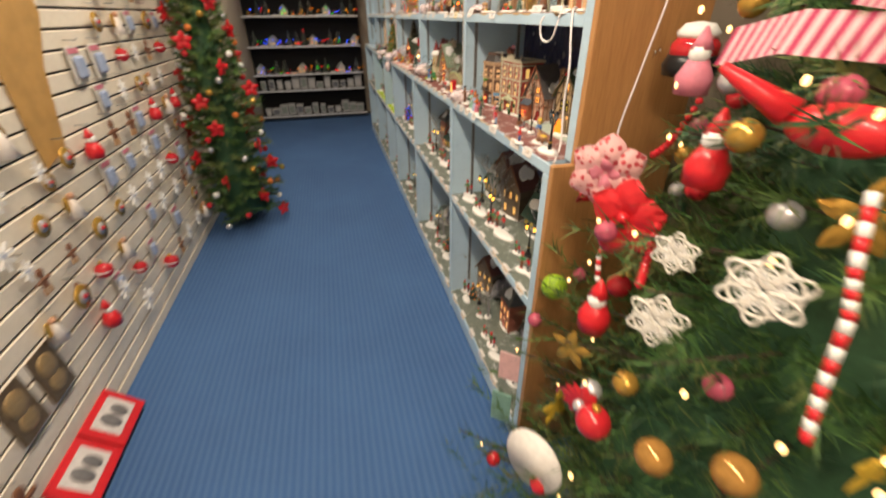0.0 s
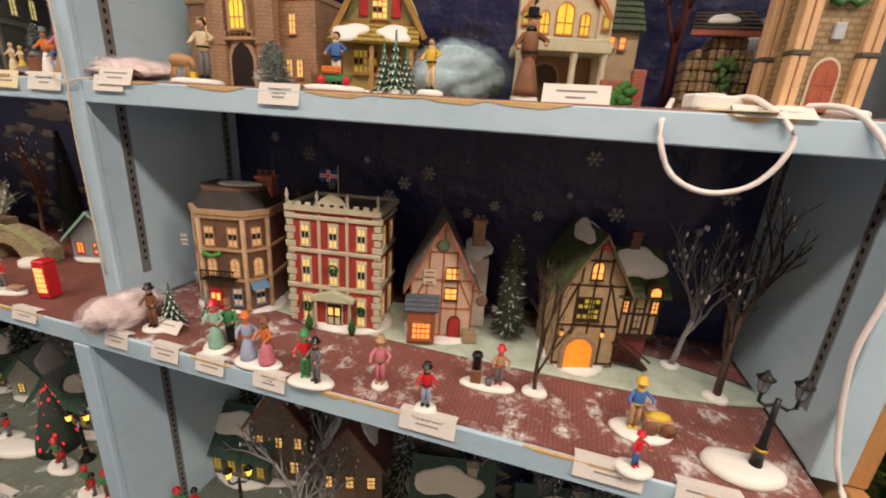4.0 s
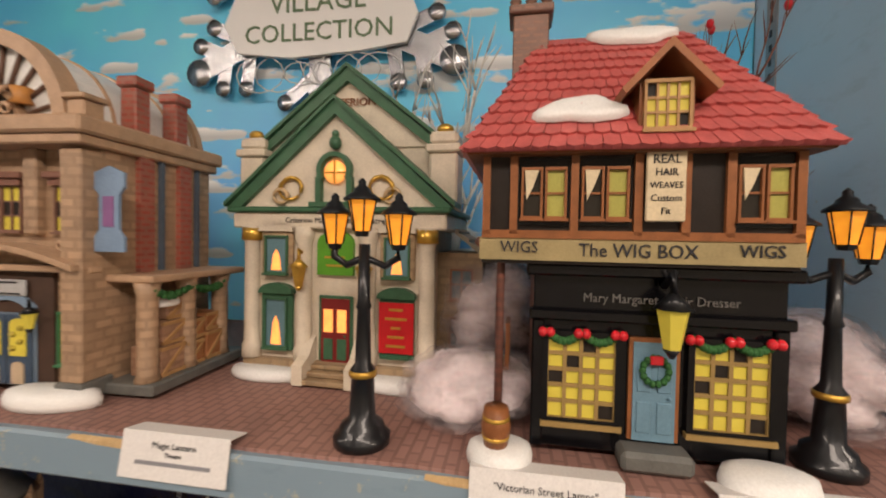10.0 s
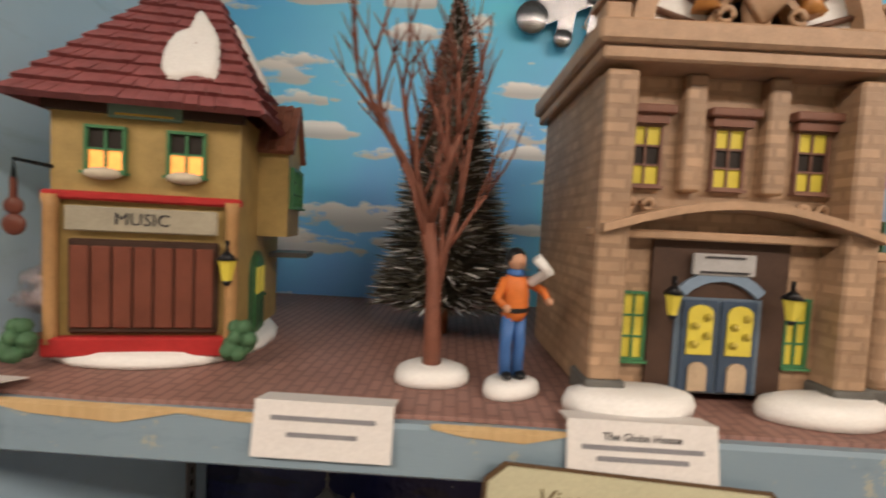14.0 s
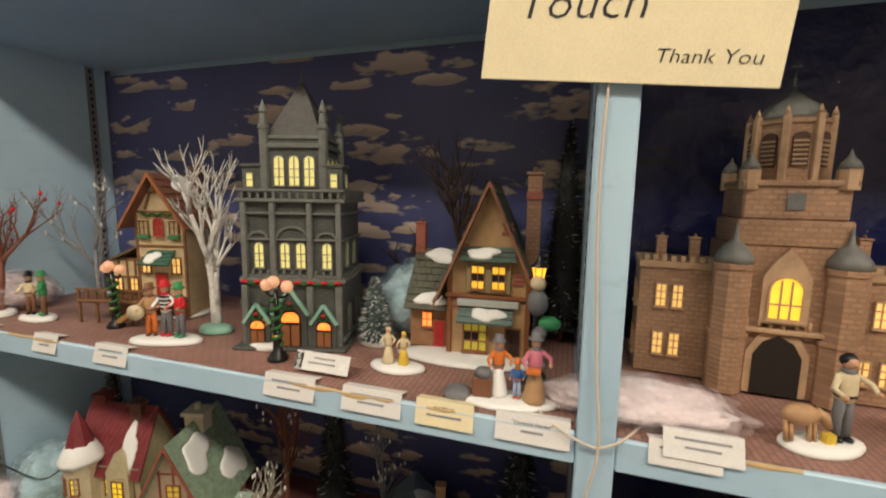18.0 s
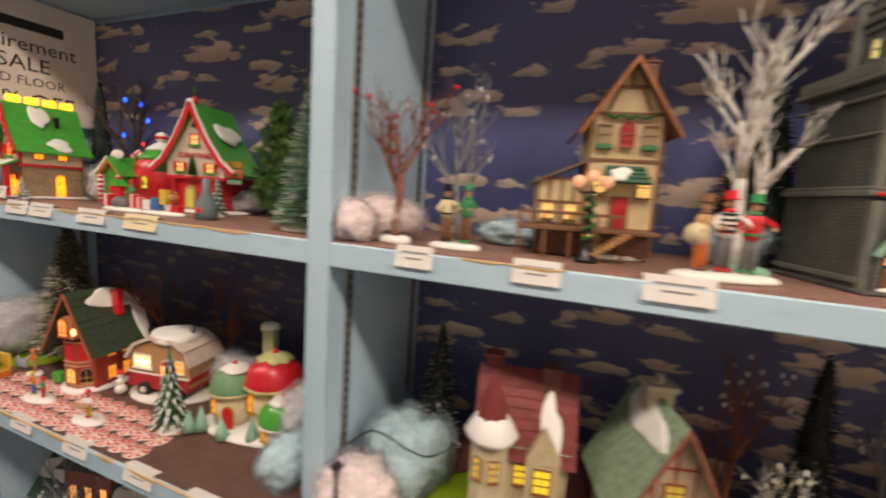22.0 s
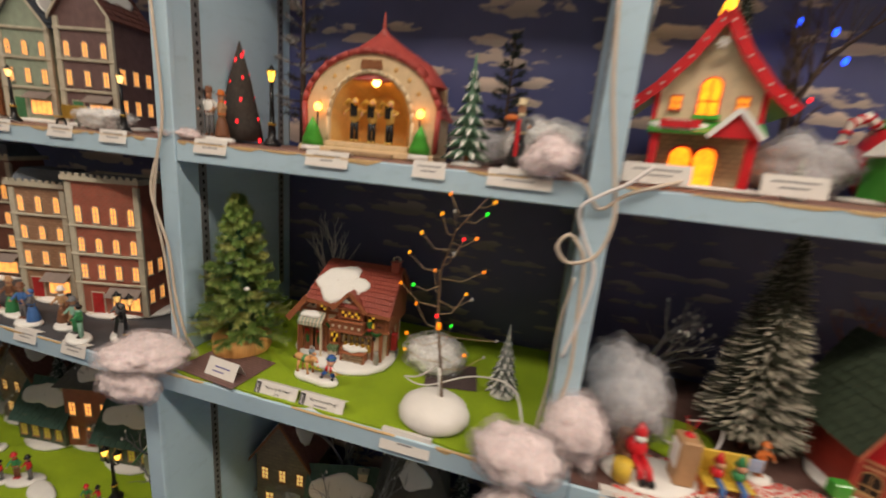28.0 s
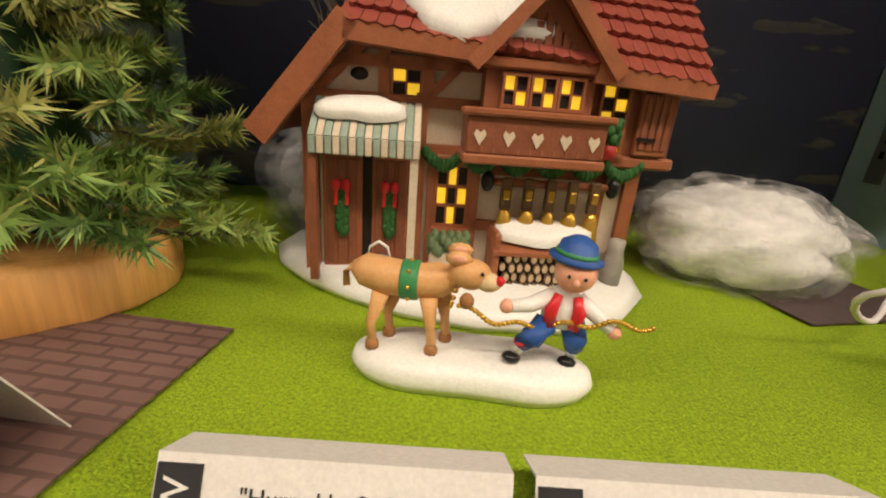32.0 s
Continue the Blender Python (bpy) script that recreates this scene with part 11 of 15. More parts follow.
def christmas_shop():
    WHT = plain((0.72, 0.62, 0.5), 0.45, 0.15, 70)
    t = thing("model_shop", "red and white model shop with a steep snow-edged gable", "model house", facing(0.715, 3.195, ZD, 12), VILLAGE)
    w, d = 0.058, 0.085
    part("snow_base", mound(Form(), 0.078, 0.06, 0.006, 0, 0.04, 0, 0, 3), SNOW, t)
    part("ground_floor", Form().box(-w + 0.01, w - 0.01, 0.004, d, 0.004, 0.062), BRIGHT_RED, t)
    part("jetty", Form().box(-w - 0.002, w + 0.002, -0.004, d, 0.06, 0.066, bev=0.001), BRIGHT_RED, t)
    part("gable_body", Form().prism([(-w, 0.066), (w, 0.066), (w, 0.095), (0.03, 0.13), (0, 0.178), (-0.03, 0.13), (-w, 0.095)], 0, d), WHT, t)
    for s in (-1, 1):
        edge = [(s*0.082, 0.07), (s*0.056, 0.092), (s*0.03, 0.13), (s*0.01, 0.168), (0, 0.192)]
        for (x0, z0), (x1, z1) in zip(edge, edge[1:]):
            q = [(x0, -0.012, z0), (x0, d + 0.01, z0), (x1, d + 0.01, z1), (x1, -0.012, z1)]
            part("roof_slope", Form().slab(q if s > 0 else [q[1], q[0], q[3], q[2]], 0.0035), ELF_GREEN, t)
        part("bargeboard", beams(Form(), [(x0, z0, x1, z1) for (x0, z0), (x1, z1) in zip(edge, edge[1:])], 0.008, -0.0115, 0.003), BRIGHT_RED, t, "red bargeboard")
        part("edge_snow", beams(Form(), [(x0 + s*0.002, z0 + 0.006, x1 + s*0.001, z1 + 0.006) for (x0, z0), (x1, z1) in zip(edge, edge[1:])], 0.004, -0.01, 0.004), SNOW, t)
        part("post", Form().box(s*0.044 - 0.004, s*0.044 + 0.004, -0.003, 0.005, 0.004, 0.062), plain((0.45, 0.02, 0.03), 0.4), t)
        window(t, s*0.03, 0.074, 0.014, 0.015, -0.001, 2, 2, BRIGHT_RED, LIT_PALE)
        part("window_garland", Form().box(s*0.03 - 0.011, s*0.03 + 0.011, -0.005, 0, 0.07, 0.074, bev=0.001), BRIGHT_GREEN, t)
        for k in (-1, 1):
            part("shutter", Form().box(s*0.03 + k*0.01 - 0.0025, s*0.03 + k*0.01 + 0.0025, -0.003, 0, 0.074, 0.09, bev=0.0005), BRIGHT_RED, t)
    q = [(0.08, 0.01, 0.073), (0.08, 0.08, 0.073), (0.012, 0.08, 0.168), (0.012, 0.01, 0.168)]
    part("roof_snow", snow_on(q, 0.5, 0.75, 0.4, 0.2, 0.004, 4), SNOW, t)
    window(t, 0, 0.122, 0.014, 0.017, -0.001, 2, 2, BRIGHT_RED, LIT_PALE)
    part("window_garland", Form().box(-0.011, 0.011, -0.005, 0, 0.118, 0.122, bev=0.001), BRIGHT_GREEN, t)
    lettering("CHRISTMAS", 0.0125, pose(0, -0.002, 0.102, 90, 0, 0), BRIGHT_RED, t, 0.0008)
    part("peak_opening", Form().prism([(-0.006, 0.152), (0.006, 0.152), (0, 0.168)], -0.003, 0), HOLE, t)
    part("finial", Form().lathe([(0.006, 0.192), (0.005, 0.2), (0.002, 0.204), (0.0006, 0.218)], 10, 0, shift((0, 0, 0))), BRIGHT_RED, t)
    part("finial_tree", Form().lathe([(0.004, 0.206), (0.002, 0.216), (0.0005, 0.226)], 8, 0, shift((0, 0, 0))), WREATH_G, t)
    part("door_arch", Form().prism(arch(0.022, 0.044, 0.032, 8, -0.012, 0.006), 0, 0.0045), plain((0.4, 0.32, 0.16), 0.5), t)
    part("door_window", Form().prism(arch(0.014, 0.034, 0.026, 8, -0.012, 0.01), -0.001, 0.001), glow((0.5, 0.42, 0.08), 0.4), t)
    part("tree_panel", Form().prism([(0.012, 0.006), (0.036, 0.006), (0.024, 0.056)], -0.001, 0.004), CANDY, t)
    part("tree_shape", Form().prism([(0.016, 0.008), (0.032, 0.008), (0.024, 0.046)], -0.003, -0.001), BRIGHT_GREEN, t)
    tb = part("tabletop_tree", Form().lathe([(0.008, 0.068), (0.005, 0.085), (0.006, 0.085), (0.0006, 0.104)], 10, 0, shift((0, -0.008, 0))), WREATH_G, t)
    chimney(t, -0.045, 0.05, 0.105, 0.012, 0.048, DARKWOOD, 0)
    sg = part("hanging_sign", Form().box(0.06, 0.092, 0.000, 0.003, 0.084, 0.096, bev=0.001), GOLD, t)
    part("sign_panel", Form().box(0.06, 0.092, 0.000, 0.003, 0.066, 0.082, bev=0.001), plain((0.6, 0.14, 0.06), 0.45), sg)
    part("sign_panel", Form().box(0.062, 0.09, 0.000, 0.003, 0.056, 0.064, bev=0.001), PAINTS["mint"], sg)

christmas_shop()
pine("bushy green model fir", facing(0.775, 3.055, ZD), 0.195, 0.055, [PINE_A, PINE_B], 60, 21, 0.014, 40, 0.0012, 0.08, 0.003, 0.6, core=0.55, group="green firs", name="fir_tree")
tiered_tree("dark brown glossy fir with frosted tips", facing(0.72, 2.955, ZD), 0.225, 0.045, plain((0.05, 0.022, 0.016), 0.35, 0.3, 200, coat=0.4), 12, 5, True, False, plain((0.35, 0.24, 0.18), 0.4))
brush_tree("full green bottle-brush fir dusted with snow", facing(0.655, 2.875, ZD), 0.242, 0.066, plain((0.2, 0.36, 0.25), 0.6, 0.4, 200), 5200, 22, 0.4, "snow", 0.026, 0.0014, 0.72, 0.04, plain((0.58, 0.64, 0.56), 0.6))
brush_tree("dark frosted tree behind the elf house", facing(0.785, 3.585, ZD), 0.275, 0.04, plain((0.03, 0.04, 0.035), 0.8, 0.4, 200), 2200, 23, 0.22, None, 0.016, 0.0007, 0.8)
bl = bare_tree("bare dark tree hung with blue lights", facing(0.805, 3.485, ZD), 0.29, 91, BARK, 0, None, False, spread=0.42, levels=4, r=0.006)
for p in ((0.015, -0.006, 0.215), (-0.03, -0.01, 0.225), (0.035, -0.005, 0.18), (-0.055, 0, 0.15)):
    lit_bulb(bl, p, 0.004, BULBS["blue"])
lit_bulb(bl, (0.01, 0, 0.13), 0.003, BULBS["red"])
brush_tree("dark green fir behind the teapot", facing(0.8, 3.275, ZD), 0.175, 0.045, plain((0.025, 0.05, 0.035), 0.8, 0.4, 200), 1800, 24, 0.02, None, 0.018, 0.001, 0.7)
bare_tree("bare pale twig tree in the corner", facing(0.81, 2.92, ZD), 0.25, 92, BIRCH, 0, spread=0.42, levels=4, r=0.004)
cotton(facing(0.755, 3.49, ZD), 0.055, 0.04, 0.08, 111, COTTON_SHADED, "cotton wool cloud tinted shade-grey between the houses")
cotton(facing(0.79, 3.16, ZD), 0.04, 0.03, 0.05, 112, COTTON_SHADED, "cotton wool tinted shade-grey behind the shop")
tiered_tree("tiny silvery fir beside a card", facing(0.625, 3.545, ZD), 0.045, 0.018, plain((0.4, 0.42, 0.4), 0.5), 6, 4)
tiered_tree("small dark fir beside the shop", facing(0.685, 3.105, ZD), 0.075, 0.018, plain((0.1, 0.16, 0.14), 0.6), 8, 8)

def gifts(s, slot, z):
    for x, c, e, hh in ((-0.036, "red", "white", 0.02), (0.024, "red", "white", 0.022), (0.038, "red", "white", 0.018)):
        s.box(x - 0.007, x + 0.007, -0.006, 0.006, z, z + hh, slot(c), 0.001)
        s.box(x - 0.0018, x + 0.0018, -0.0066, 0.0066, z, z + hh + 0.0006, slot(e))
    s.ball(0.016, -0.008, 0, z + 0.006, slot("grey"), 12, 1.1, 0.8, 0.75)

figurine("painted elf among red and white presents", facing(0.628, 3.248, ZD, 4), [(0.012, 0.004, 0.046, "green", "red", "red", False, 0)], (0.05, 0.016), gifts)

def toys(s, slot, z):
    for x, c, hh in ((-0.03, "white", 0.016), (-0.014, "blue", 0.012), (0.03, "red", 0.01)):
        s.box(x - 0.008, x + 0.008, -0.007, 0.006, z, z + hh, slot(c), 0.001)
    s.box(-0.005, 0.009, -0.004, 0.006, z + 0.01, z + 0.034, slot("yellow"), 0.001)
    s.ball(0.006, 0.022, -0.004, z + 0.022, slot("tan"), 10)
    s.box(-0.022, -0.008, -0.006, 0.004, z + 0.012, z + 0.02, slot("blue"), 0.001)

figurine("painted elf with bright toys and parcels", facing(0.632, 3.16, ZD, 4), [(0.022, 0.004, 0.036, "orange", "brown", None, False, 0)], (0.046, 0.015), toys)
mb = thing("model_mailbox", "red and white model letterbox with snow", "model letterbox", facing(0.655, 3.308, ZD, 8))
part("box", Form().box(-0.009, 0.009, -0.006, 0.006, 0.006, 0.04, bev=0.002), BRIGHT_RED, mb)
part("snow_base", mound(Form(), 0.022, 0.014, 0.007, 0, 0, 0, 0, 3), SNOW, mb)
part("roof", Form().prism([(-0.013, 0.04), (0.013, 0.04), (0, 0.052)], -0.008, 0.008), BRIGHT_GREEN, mb)
ball = thing("glass_cone", "clear glass cone ornament with a red centre", "ornament", facing(0.64, 3.075, ZD))
part("cone", Form().lathe([(0.016, 0), (0.015, 0.022), (0.006, 0.044), (0.005, 0.062), (0.001, 0.063)], 20), plain((0.16, 0.22, 0.24), 0.08, 0.1), ball)
part("centre", Form().ball(0.008, 0, -0.0095, 0.014, 0, 10), BRIGHT_RED, ball)
for y, w in ((3.69, 0.07), (3.56, 0.06)):
    price_tag(y, "D", w, 0.022, (), -10, None, False, -0.1, -0.02)
for y, w in ((3.452, 0.064), (3.38, 0.064), (3.245, 0.07), (3.13, 0.072)):
    price_tag(y, "D", w, 0.023, (), -14, CREAM if y == 3.13 else None)

def sale_sign():
    t = thing("sale_sign", "large white sale notice fixed to the upright", "notice", pose(0.712, 3.712, 1.648, 0, 0, -5.5))
    part("sheet", Form().box(-0.132, 0.132, -0.0012, 0, 0, 0.256), plain((0.76, 0.7, 0.66), 0.5, 0.05, 20), t)
    part("maker_name", Form().box(-0.07, 0.07, -0.0018, -0.0012, 0.19, 0.21), INK, t, "dark bar of lettering")
    for text, size, x, z, m in (("Retirement", 0.04, 0, 0.158, INK), ("SALE", 0.042, 0, 0.118, INK), ("3RD FLOOR", 0.026, 0, 0.082, plain((0.06, 0.06, 0.1), 0.6)), ("25% OFF", 0.046, 0, 0.04, INK)):
        lettering(text, size, pose(x, -0.0016, z, 90, 0, 0), m, t, 0.0002)

sale_sign()
cord("white lead looped beside the sale notice", [(0.562, 3.7, 1.502), (0.56, 3.722, 1.482), (0.562, 3.745, 1.468), (0.56, 3.765, 1.45), (0.566, 3.755, 1.418), (0.568, 3.738, 1.38), (0.568, 3.745, 1.32), (0.57, 3.757, 1.27)], 0.0022, WCORD)

# ---- third bay, shelf C: the peppermint street ----
sheet("shelf_mat", XC + 0.001, XB - 0.002, yb0, yb1, Z_SHELVES["C"], 0.002, plain((0.13, 0.07, 0.06), 0.8, 0.35, 30, 0.3), "dark brown felt mat laid on the shelf", "shelf mat", 0.0012, 36)
runner = thing("peppermint_runner", "red and white peppermint-print runner with scalloped edge", "runner", set_down(0.57, 3.385, ZC + 0.0004, 0.938, 2))
SWIRL_R, SWIRL_W = plain((0.62, 0.07, 0.06), 0.7, 0.2, 100), plain((0.78, 0.66, 0.6), 0.7, 0.15, 100)
for i in range(19):
    for j in range(3):
        x, y = -0.3 + i*0.0335, -0.036 + j*0.034
        s = Form().lathe([(0.0185, 0), (0.0185, 0.0009 + 0.0003*((i + j) % 2))], 18)
        z = 0.001 + 0.0003*((i + j) % 2)
        for k in range(8):
            a, b = 0.785*k, 0.785*k + 0.42
            s.put([(0.002*cos(a), 0.002*sin(a), z), (0.0172*cos(a), 0.0172*sin(a), z), (0.0172*cos(b), 0.0172*sin(b), z)], [(0, 1, 2)], 1)
        part("peppermint_disc", s, [SWIRL_W, SWIRL_R], runner, "", shift((x, y, 0)))
tagged(part("turf_patch", mound(Form(), 0.06, 0.05, 0.004, 0, 0, 0, 0, 2), TURF, None, "", set_down(0.658, 3.591, ZC, 0.938)), "green turf patch on the felt", "turf mat")

def bakery():
    RD = plain((0.36, 0.05, 0.035), 0.45, 0.25, 80)
    t = model_house("tall red model bakery with a dark snowy gable roof", set_down(0.62, 3.377, ZC, 0.938, 8), 0.082, 0.085, 0.112, RD, plain((0.055, 0.075, 0.05), 0.45, 0.3, 100), plain((0.5, 0.14, 0.08), 0.45), "front", 0.078, 0.022, nu=10, nv=9, snow=((0.6, 0.8, 0.36, 0.16, 1), (0.9, 0.4, 0.1, 0.4, 1)), chims=((0.03, 0.055, 0.14, 0.016, 0.048, BRIGHT_RED, 1),))
    part("bay", Form().lathe([(0.036, 0.006), (0.036, 0.1), (0.04, 0.102)], 8, 0, pose(0, 0.018, 0, 0, 0, 22.5), False), RD, t)
    for z in (0.01, 0.05, 0.058, 0.098):
        part("band", Form().lathe([(0.0385, z), (0.0385, z + 0.004)], 8, 0, pose(0, 0.018, 0, 0, 0, 22.5), False), plain((0.55, 0.25, 0.14), 0.5), t)
    for a in (-45, 0, 45):
        x, y = 0.0335*sin(math.radians(a)), 0.018 - 0.0335*cos(math.radians(a))
        window(t, x, 0.018, 0.019, 0.028, y, 2, 2, plain((0.5, 0.3, 0.14), 0.5), LIT if a == 0 else HOLE, True, turn=a)
        part("panel", Form().box(-0.01, 0.01, -0.0012, 0, 0.062, 0.094, bev=0.001), BRIGHT_RED, t, "", pose(x, y, 0, 0, 0, a))
    part("balcony_window", Form().prism(arch(0.034, 0.044, 0.024, 10, 0, 0.108), -0.022, 0.002), plain((0.5, 0.2, 0.1), 0.5), t)
    window(t, -0.006, 0.112, 0.02, 0.034, -0.0225, 3, 3, RD, LIT, True)
    part("heart_light", Form().ball(0.006, 0.022, -0.024, 0.124, 0, 10, 0.8, 0.5, 1.3), glow((1, 0.45, 0.15), 4), t)
    for y in (0.03, 0.06):
        window(t, 0.041, 0.064, 0.014, 0.026, y, 2, 2, plain((0.5, 0.3, 0.14), 0.5), AMBER, turn=90), window(t, 0.041, 0.016, 0.014, 0.026, y, 2, 2, plain((0.5, 0.3, 0.14), 0.5), AMBER, turn=90)
    part("snow_skirt", mound(Form(), 0.06, 0.055, 0.008, 0, 0.03, 0, 0, 6), SNOW, t)
    part("wagon", Form().box(-0.062, -0.04, -0.01, 0.006, 0.006, 0.026, bev=0.002), ELF_GREEN, t)

bakery()

def camper():
    t = thing("model_camper", "gingerbread model camper van with snowy roof and lit window", "model camper", set_down(0.658, 3.218, ZC, 0.938, 10), VILLAGE)
    GB, RD = plain((0.48, 0.27, 0.13), 0.5, 0.3, 70), plain((0.45, 0.03, 0.04), 0.4, 0.2, 70)
    o = [(-0.066, 0.02), (0.06, 0.02), (0.066, 0.03), (0.068, 0.07), (0.058, 0.096), (0.03, 0.112), (-0.015, 0.114), (-0.05, 0.098), (-0.068, 0.07), (-0.07, 0.034)]
    part("snow_base", mound(Form(), 0.085, 0.055, 0.009, 0, 0.03, 0, 0, 4), SNOW, t)
    part("body", Form().prism(o, 0, 0.075), GB, t)
    part("lower_panel", Form().prism([(-0.069, 0.02), (0.064, 0.02), (0.068, 0.05), (-0.069, 0.05)], -0.002, 0.077), RD, t)
    part("trim", Form().box(-0.07, 0.069, -0.0035, -0.0018, 0.048, 0.052), CANDY, t)
    v = []
    ridge = [(x*1.03, z + 0.004) for x, z in o[3:9]]
    s = Form()
    for (x0, z0), (x1, z1) in zip(ridge, ridge[1:]):
        s.slab([(x1, -0.006, z1), (x0, -0.006, z0), (x0, 0.081, z0), (x1, 0.081, z1)], 0.006)
    part("roof_icing", s, plain((0.66, 0.55, 0.48), 0.5, 0.2, 60), t, "cream icing roof")
    part("roof_snow", mound(Form(), 0.05, 0.042, 0.016, 0.004, 0.036, 0.112, 0, 5), SNOW, t)
    window(t, -0.036, 0.062, 0.036, 0.022, -0.001, 3, 1, CANDY, glow((1, 0.62, 0.2), 1.6))
    part("serving_glow", Form().ball(0.01, -0.034, -0.004, 0.072, 0, 10, 1.5, 0.2, 0.5), glow((1, 0.72, 0.35), 6), t, "bright lamp")
    doorway(t, 0.018, 0.02, 0.058, RD, CANDY, -0.002, 0.022, True, 0, LIT)
    window(t, 0.048, 0.06, 0.018, 0.022, -0.001, 2, 2, CANDY, AMBER)
    for x in (-0.03, 0.046):
        wl = part("wheel", Form().lathe([(0.014, -0.004), (0.0145, 0), (0.014, 0.003)], 18, 0, pose(x, -0.004, 0.018, 90)), IRON, t)
        part("hubcap", Form().lathe([(0.007, 0.003), (0.005, 0.006)], 14, 0, pose(x, -0.004, 0.018, 90)), CANDY, wl)
    part("flue", Form().lathe([(0.004, 0.112), (0.004, 0.132), (0.006, 0.133), (0.002, 0.138)], 10, 0, shift((0.04, 0.04, 0))), PAINTS["grey"], t)
    part("step", Form().box(0.008, 0.03, -0.018, -0.004, 0.009, 0.015, bev=0.001), CANDY, t)
    sm = part("snowman", Form().ball(0.01, -0.074, -0.014, 0.016, 0, 12).ball(0.0075, -0.074, -0.014, 0.031, 0, 12).ball(0.0058, -0.074, -0.014, 0.043, 0, 12), SNOW, t)
    part("snowman_hat", Form().lathe([(0.007, 0.047), (0.005, 0.048), (0.0045, 0.055)], 10, 0, shift((-0.074, -0.014, 0))), BRIGHT_RED, sm)

camper()

def dome_houses():
    t = thing("model_dome_houses", "round cream model cottages with red and green domes", "model house", set_down(0.644, 2.995, ZC, 0.938, 8), VILLAGE)
    part("snow_base", mound(Form(), 0.11, 0.07, 0.01, 0, 0.04, 0, 0, 9), SNOW, t)
    for x, y, r, h, m, lab in ((-0.048, 0.03, 0.038, 0.07, plain((0.16, 0.3, 0.16), 0.45, 0.25, 60), "green dome roof"), (0.018, 0.05, 0.046, 0.085, BRIGHT_RED, "red dome roof"), (0.07, 0.000, 0.036, 0.048, ELF_GREEN, "green and white dome roof")):
        T = shift((x, y, 0))
        c = part("cottage_wall", Form().lathe([(r*0.86, 0.006), (r*0.92, h*0.5), (r*0.86, h)], 20, 0, T), CREAMW, t)
        part("dome", Form().lathe([(r*1.08, h*0.9), (r*1.1, h), (r*0.95, h + r*0.45), (r*0.6, h + r*0.82), (r*0.2, h + r*0.98), (0.002, h + r)], 26, 0, T), m, c, lab)
        part("icing", Form().lathe([(r*0.66, h + r*0.8), (r*0.55, h + r*0.89), (r*0.2, h + r*1.04), (0.002, h + r*1.05)], 18, 0, T, True, wob=0.35, seed=int(r*1e4)), SNOW if x > 0.03 or x < 0 else plain((0.55, 0.55, 0.25), 0.5), c)
        part("cherry", Form().ball(r*0.12, x, y, h + r*1.08, 0, 10), BRIGHT_RED if x < 0.05 else PAINTS["orange"], c)
        wy = y - r*0.9
        window(t, x - r*0.35, h*0.45, r*0.36, h*0.36, wy + 0.003, 2, 2, GOLD, glow((0.9, 0.4, 0.04), 0.7), True)
        doorway(t, x + r*0.35, r*0.5, h*0.55, BRIGHT_RED, GOLD, wy + 0.001, 0.008, True)
        part("eave_roll", Form().lathe([(r*1.06, h*0.88), (r*1.15, h*0.94), (r*1.06, h)], 24, 0, T), SNOW if x > 0.05 else plain((0.6, 0.5, 0.25), 0.5), c)
    chimney(t, -0.01, 0.075, 0.09, 0.022, 0.072, plain((0.5, 0.52, 0.3), 0.5), 1)
    part("chimney_snow", mound(Form(), 0.016, 0.014, 0.01, -0.01, 0.075, 0.165, 0, 3), SNOW, t)
    for i, x in enumerate((-0.095, -0.08, -0.03, 0.02)):
        part("shrub", Form().lathe([(0.012, 0.004), (0.008, 0.02), (0.0005, 0.04 + 0.006*(i % 2))], 10, 0, shift((x, -0.022 + 0.01*(i % 2), 0))), PAINTS["mint"], t)

dome_houses()
brush_tree("tall frosted cone tree on a wooden trunk", set_down(0.672, 3.502, ZC, 0.938), 0.315, 0.07, plain((0.06, 0.065, 0.045), 0.7, 0.4, 200), 5200, 25, 0.5, None, 0.026, 0.0013, 0.62, 0.13, plain((0.62, 0.58, 0.48), 0.6))
tiered_tree("snow-laden fir beside the camper", set_down(0.603, 3.111, ZC, 0.938), 0.15, 0.034, plain((0.06, 0.13, 0.08), 0.55), 9, 6)
bare_tree("bare dark tree at the backdrop", set_down(0.761, 3.347, ZC, 0.938), 0.24, 101, BARK_RED, 0, spread=0.45, levels=4, r=0.004)
bare_tree("bare brown tree at the backdrop", set_down(0.761, 3.188, ZC, 0.938), 0.24, 102, BARK_RED, 0, spread=0.42, levels=4, r=0.004)
bare_tree("bare grey twig tree in the corner", set_down(0.752, 3.628, ZC, 0.938), 0.2, 103, BARK_GREY, 0, None, True, spread=0.5, levels=4, r=0.004)

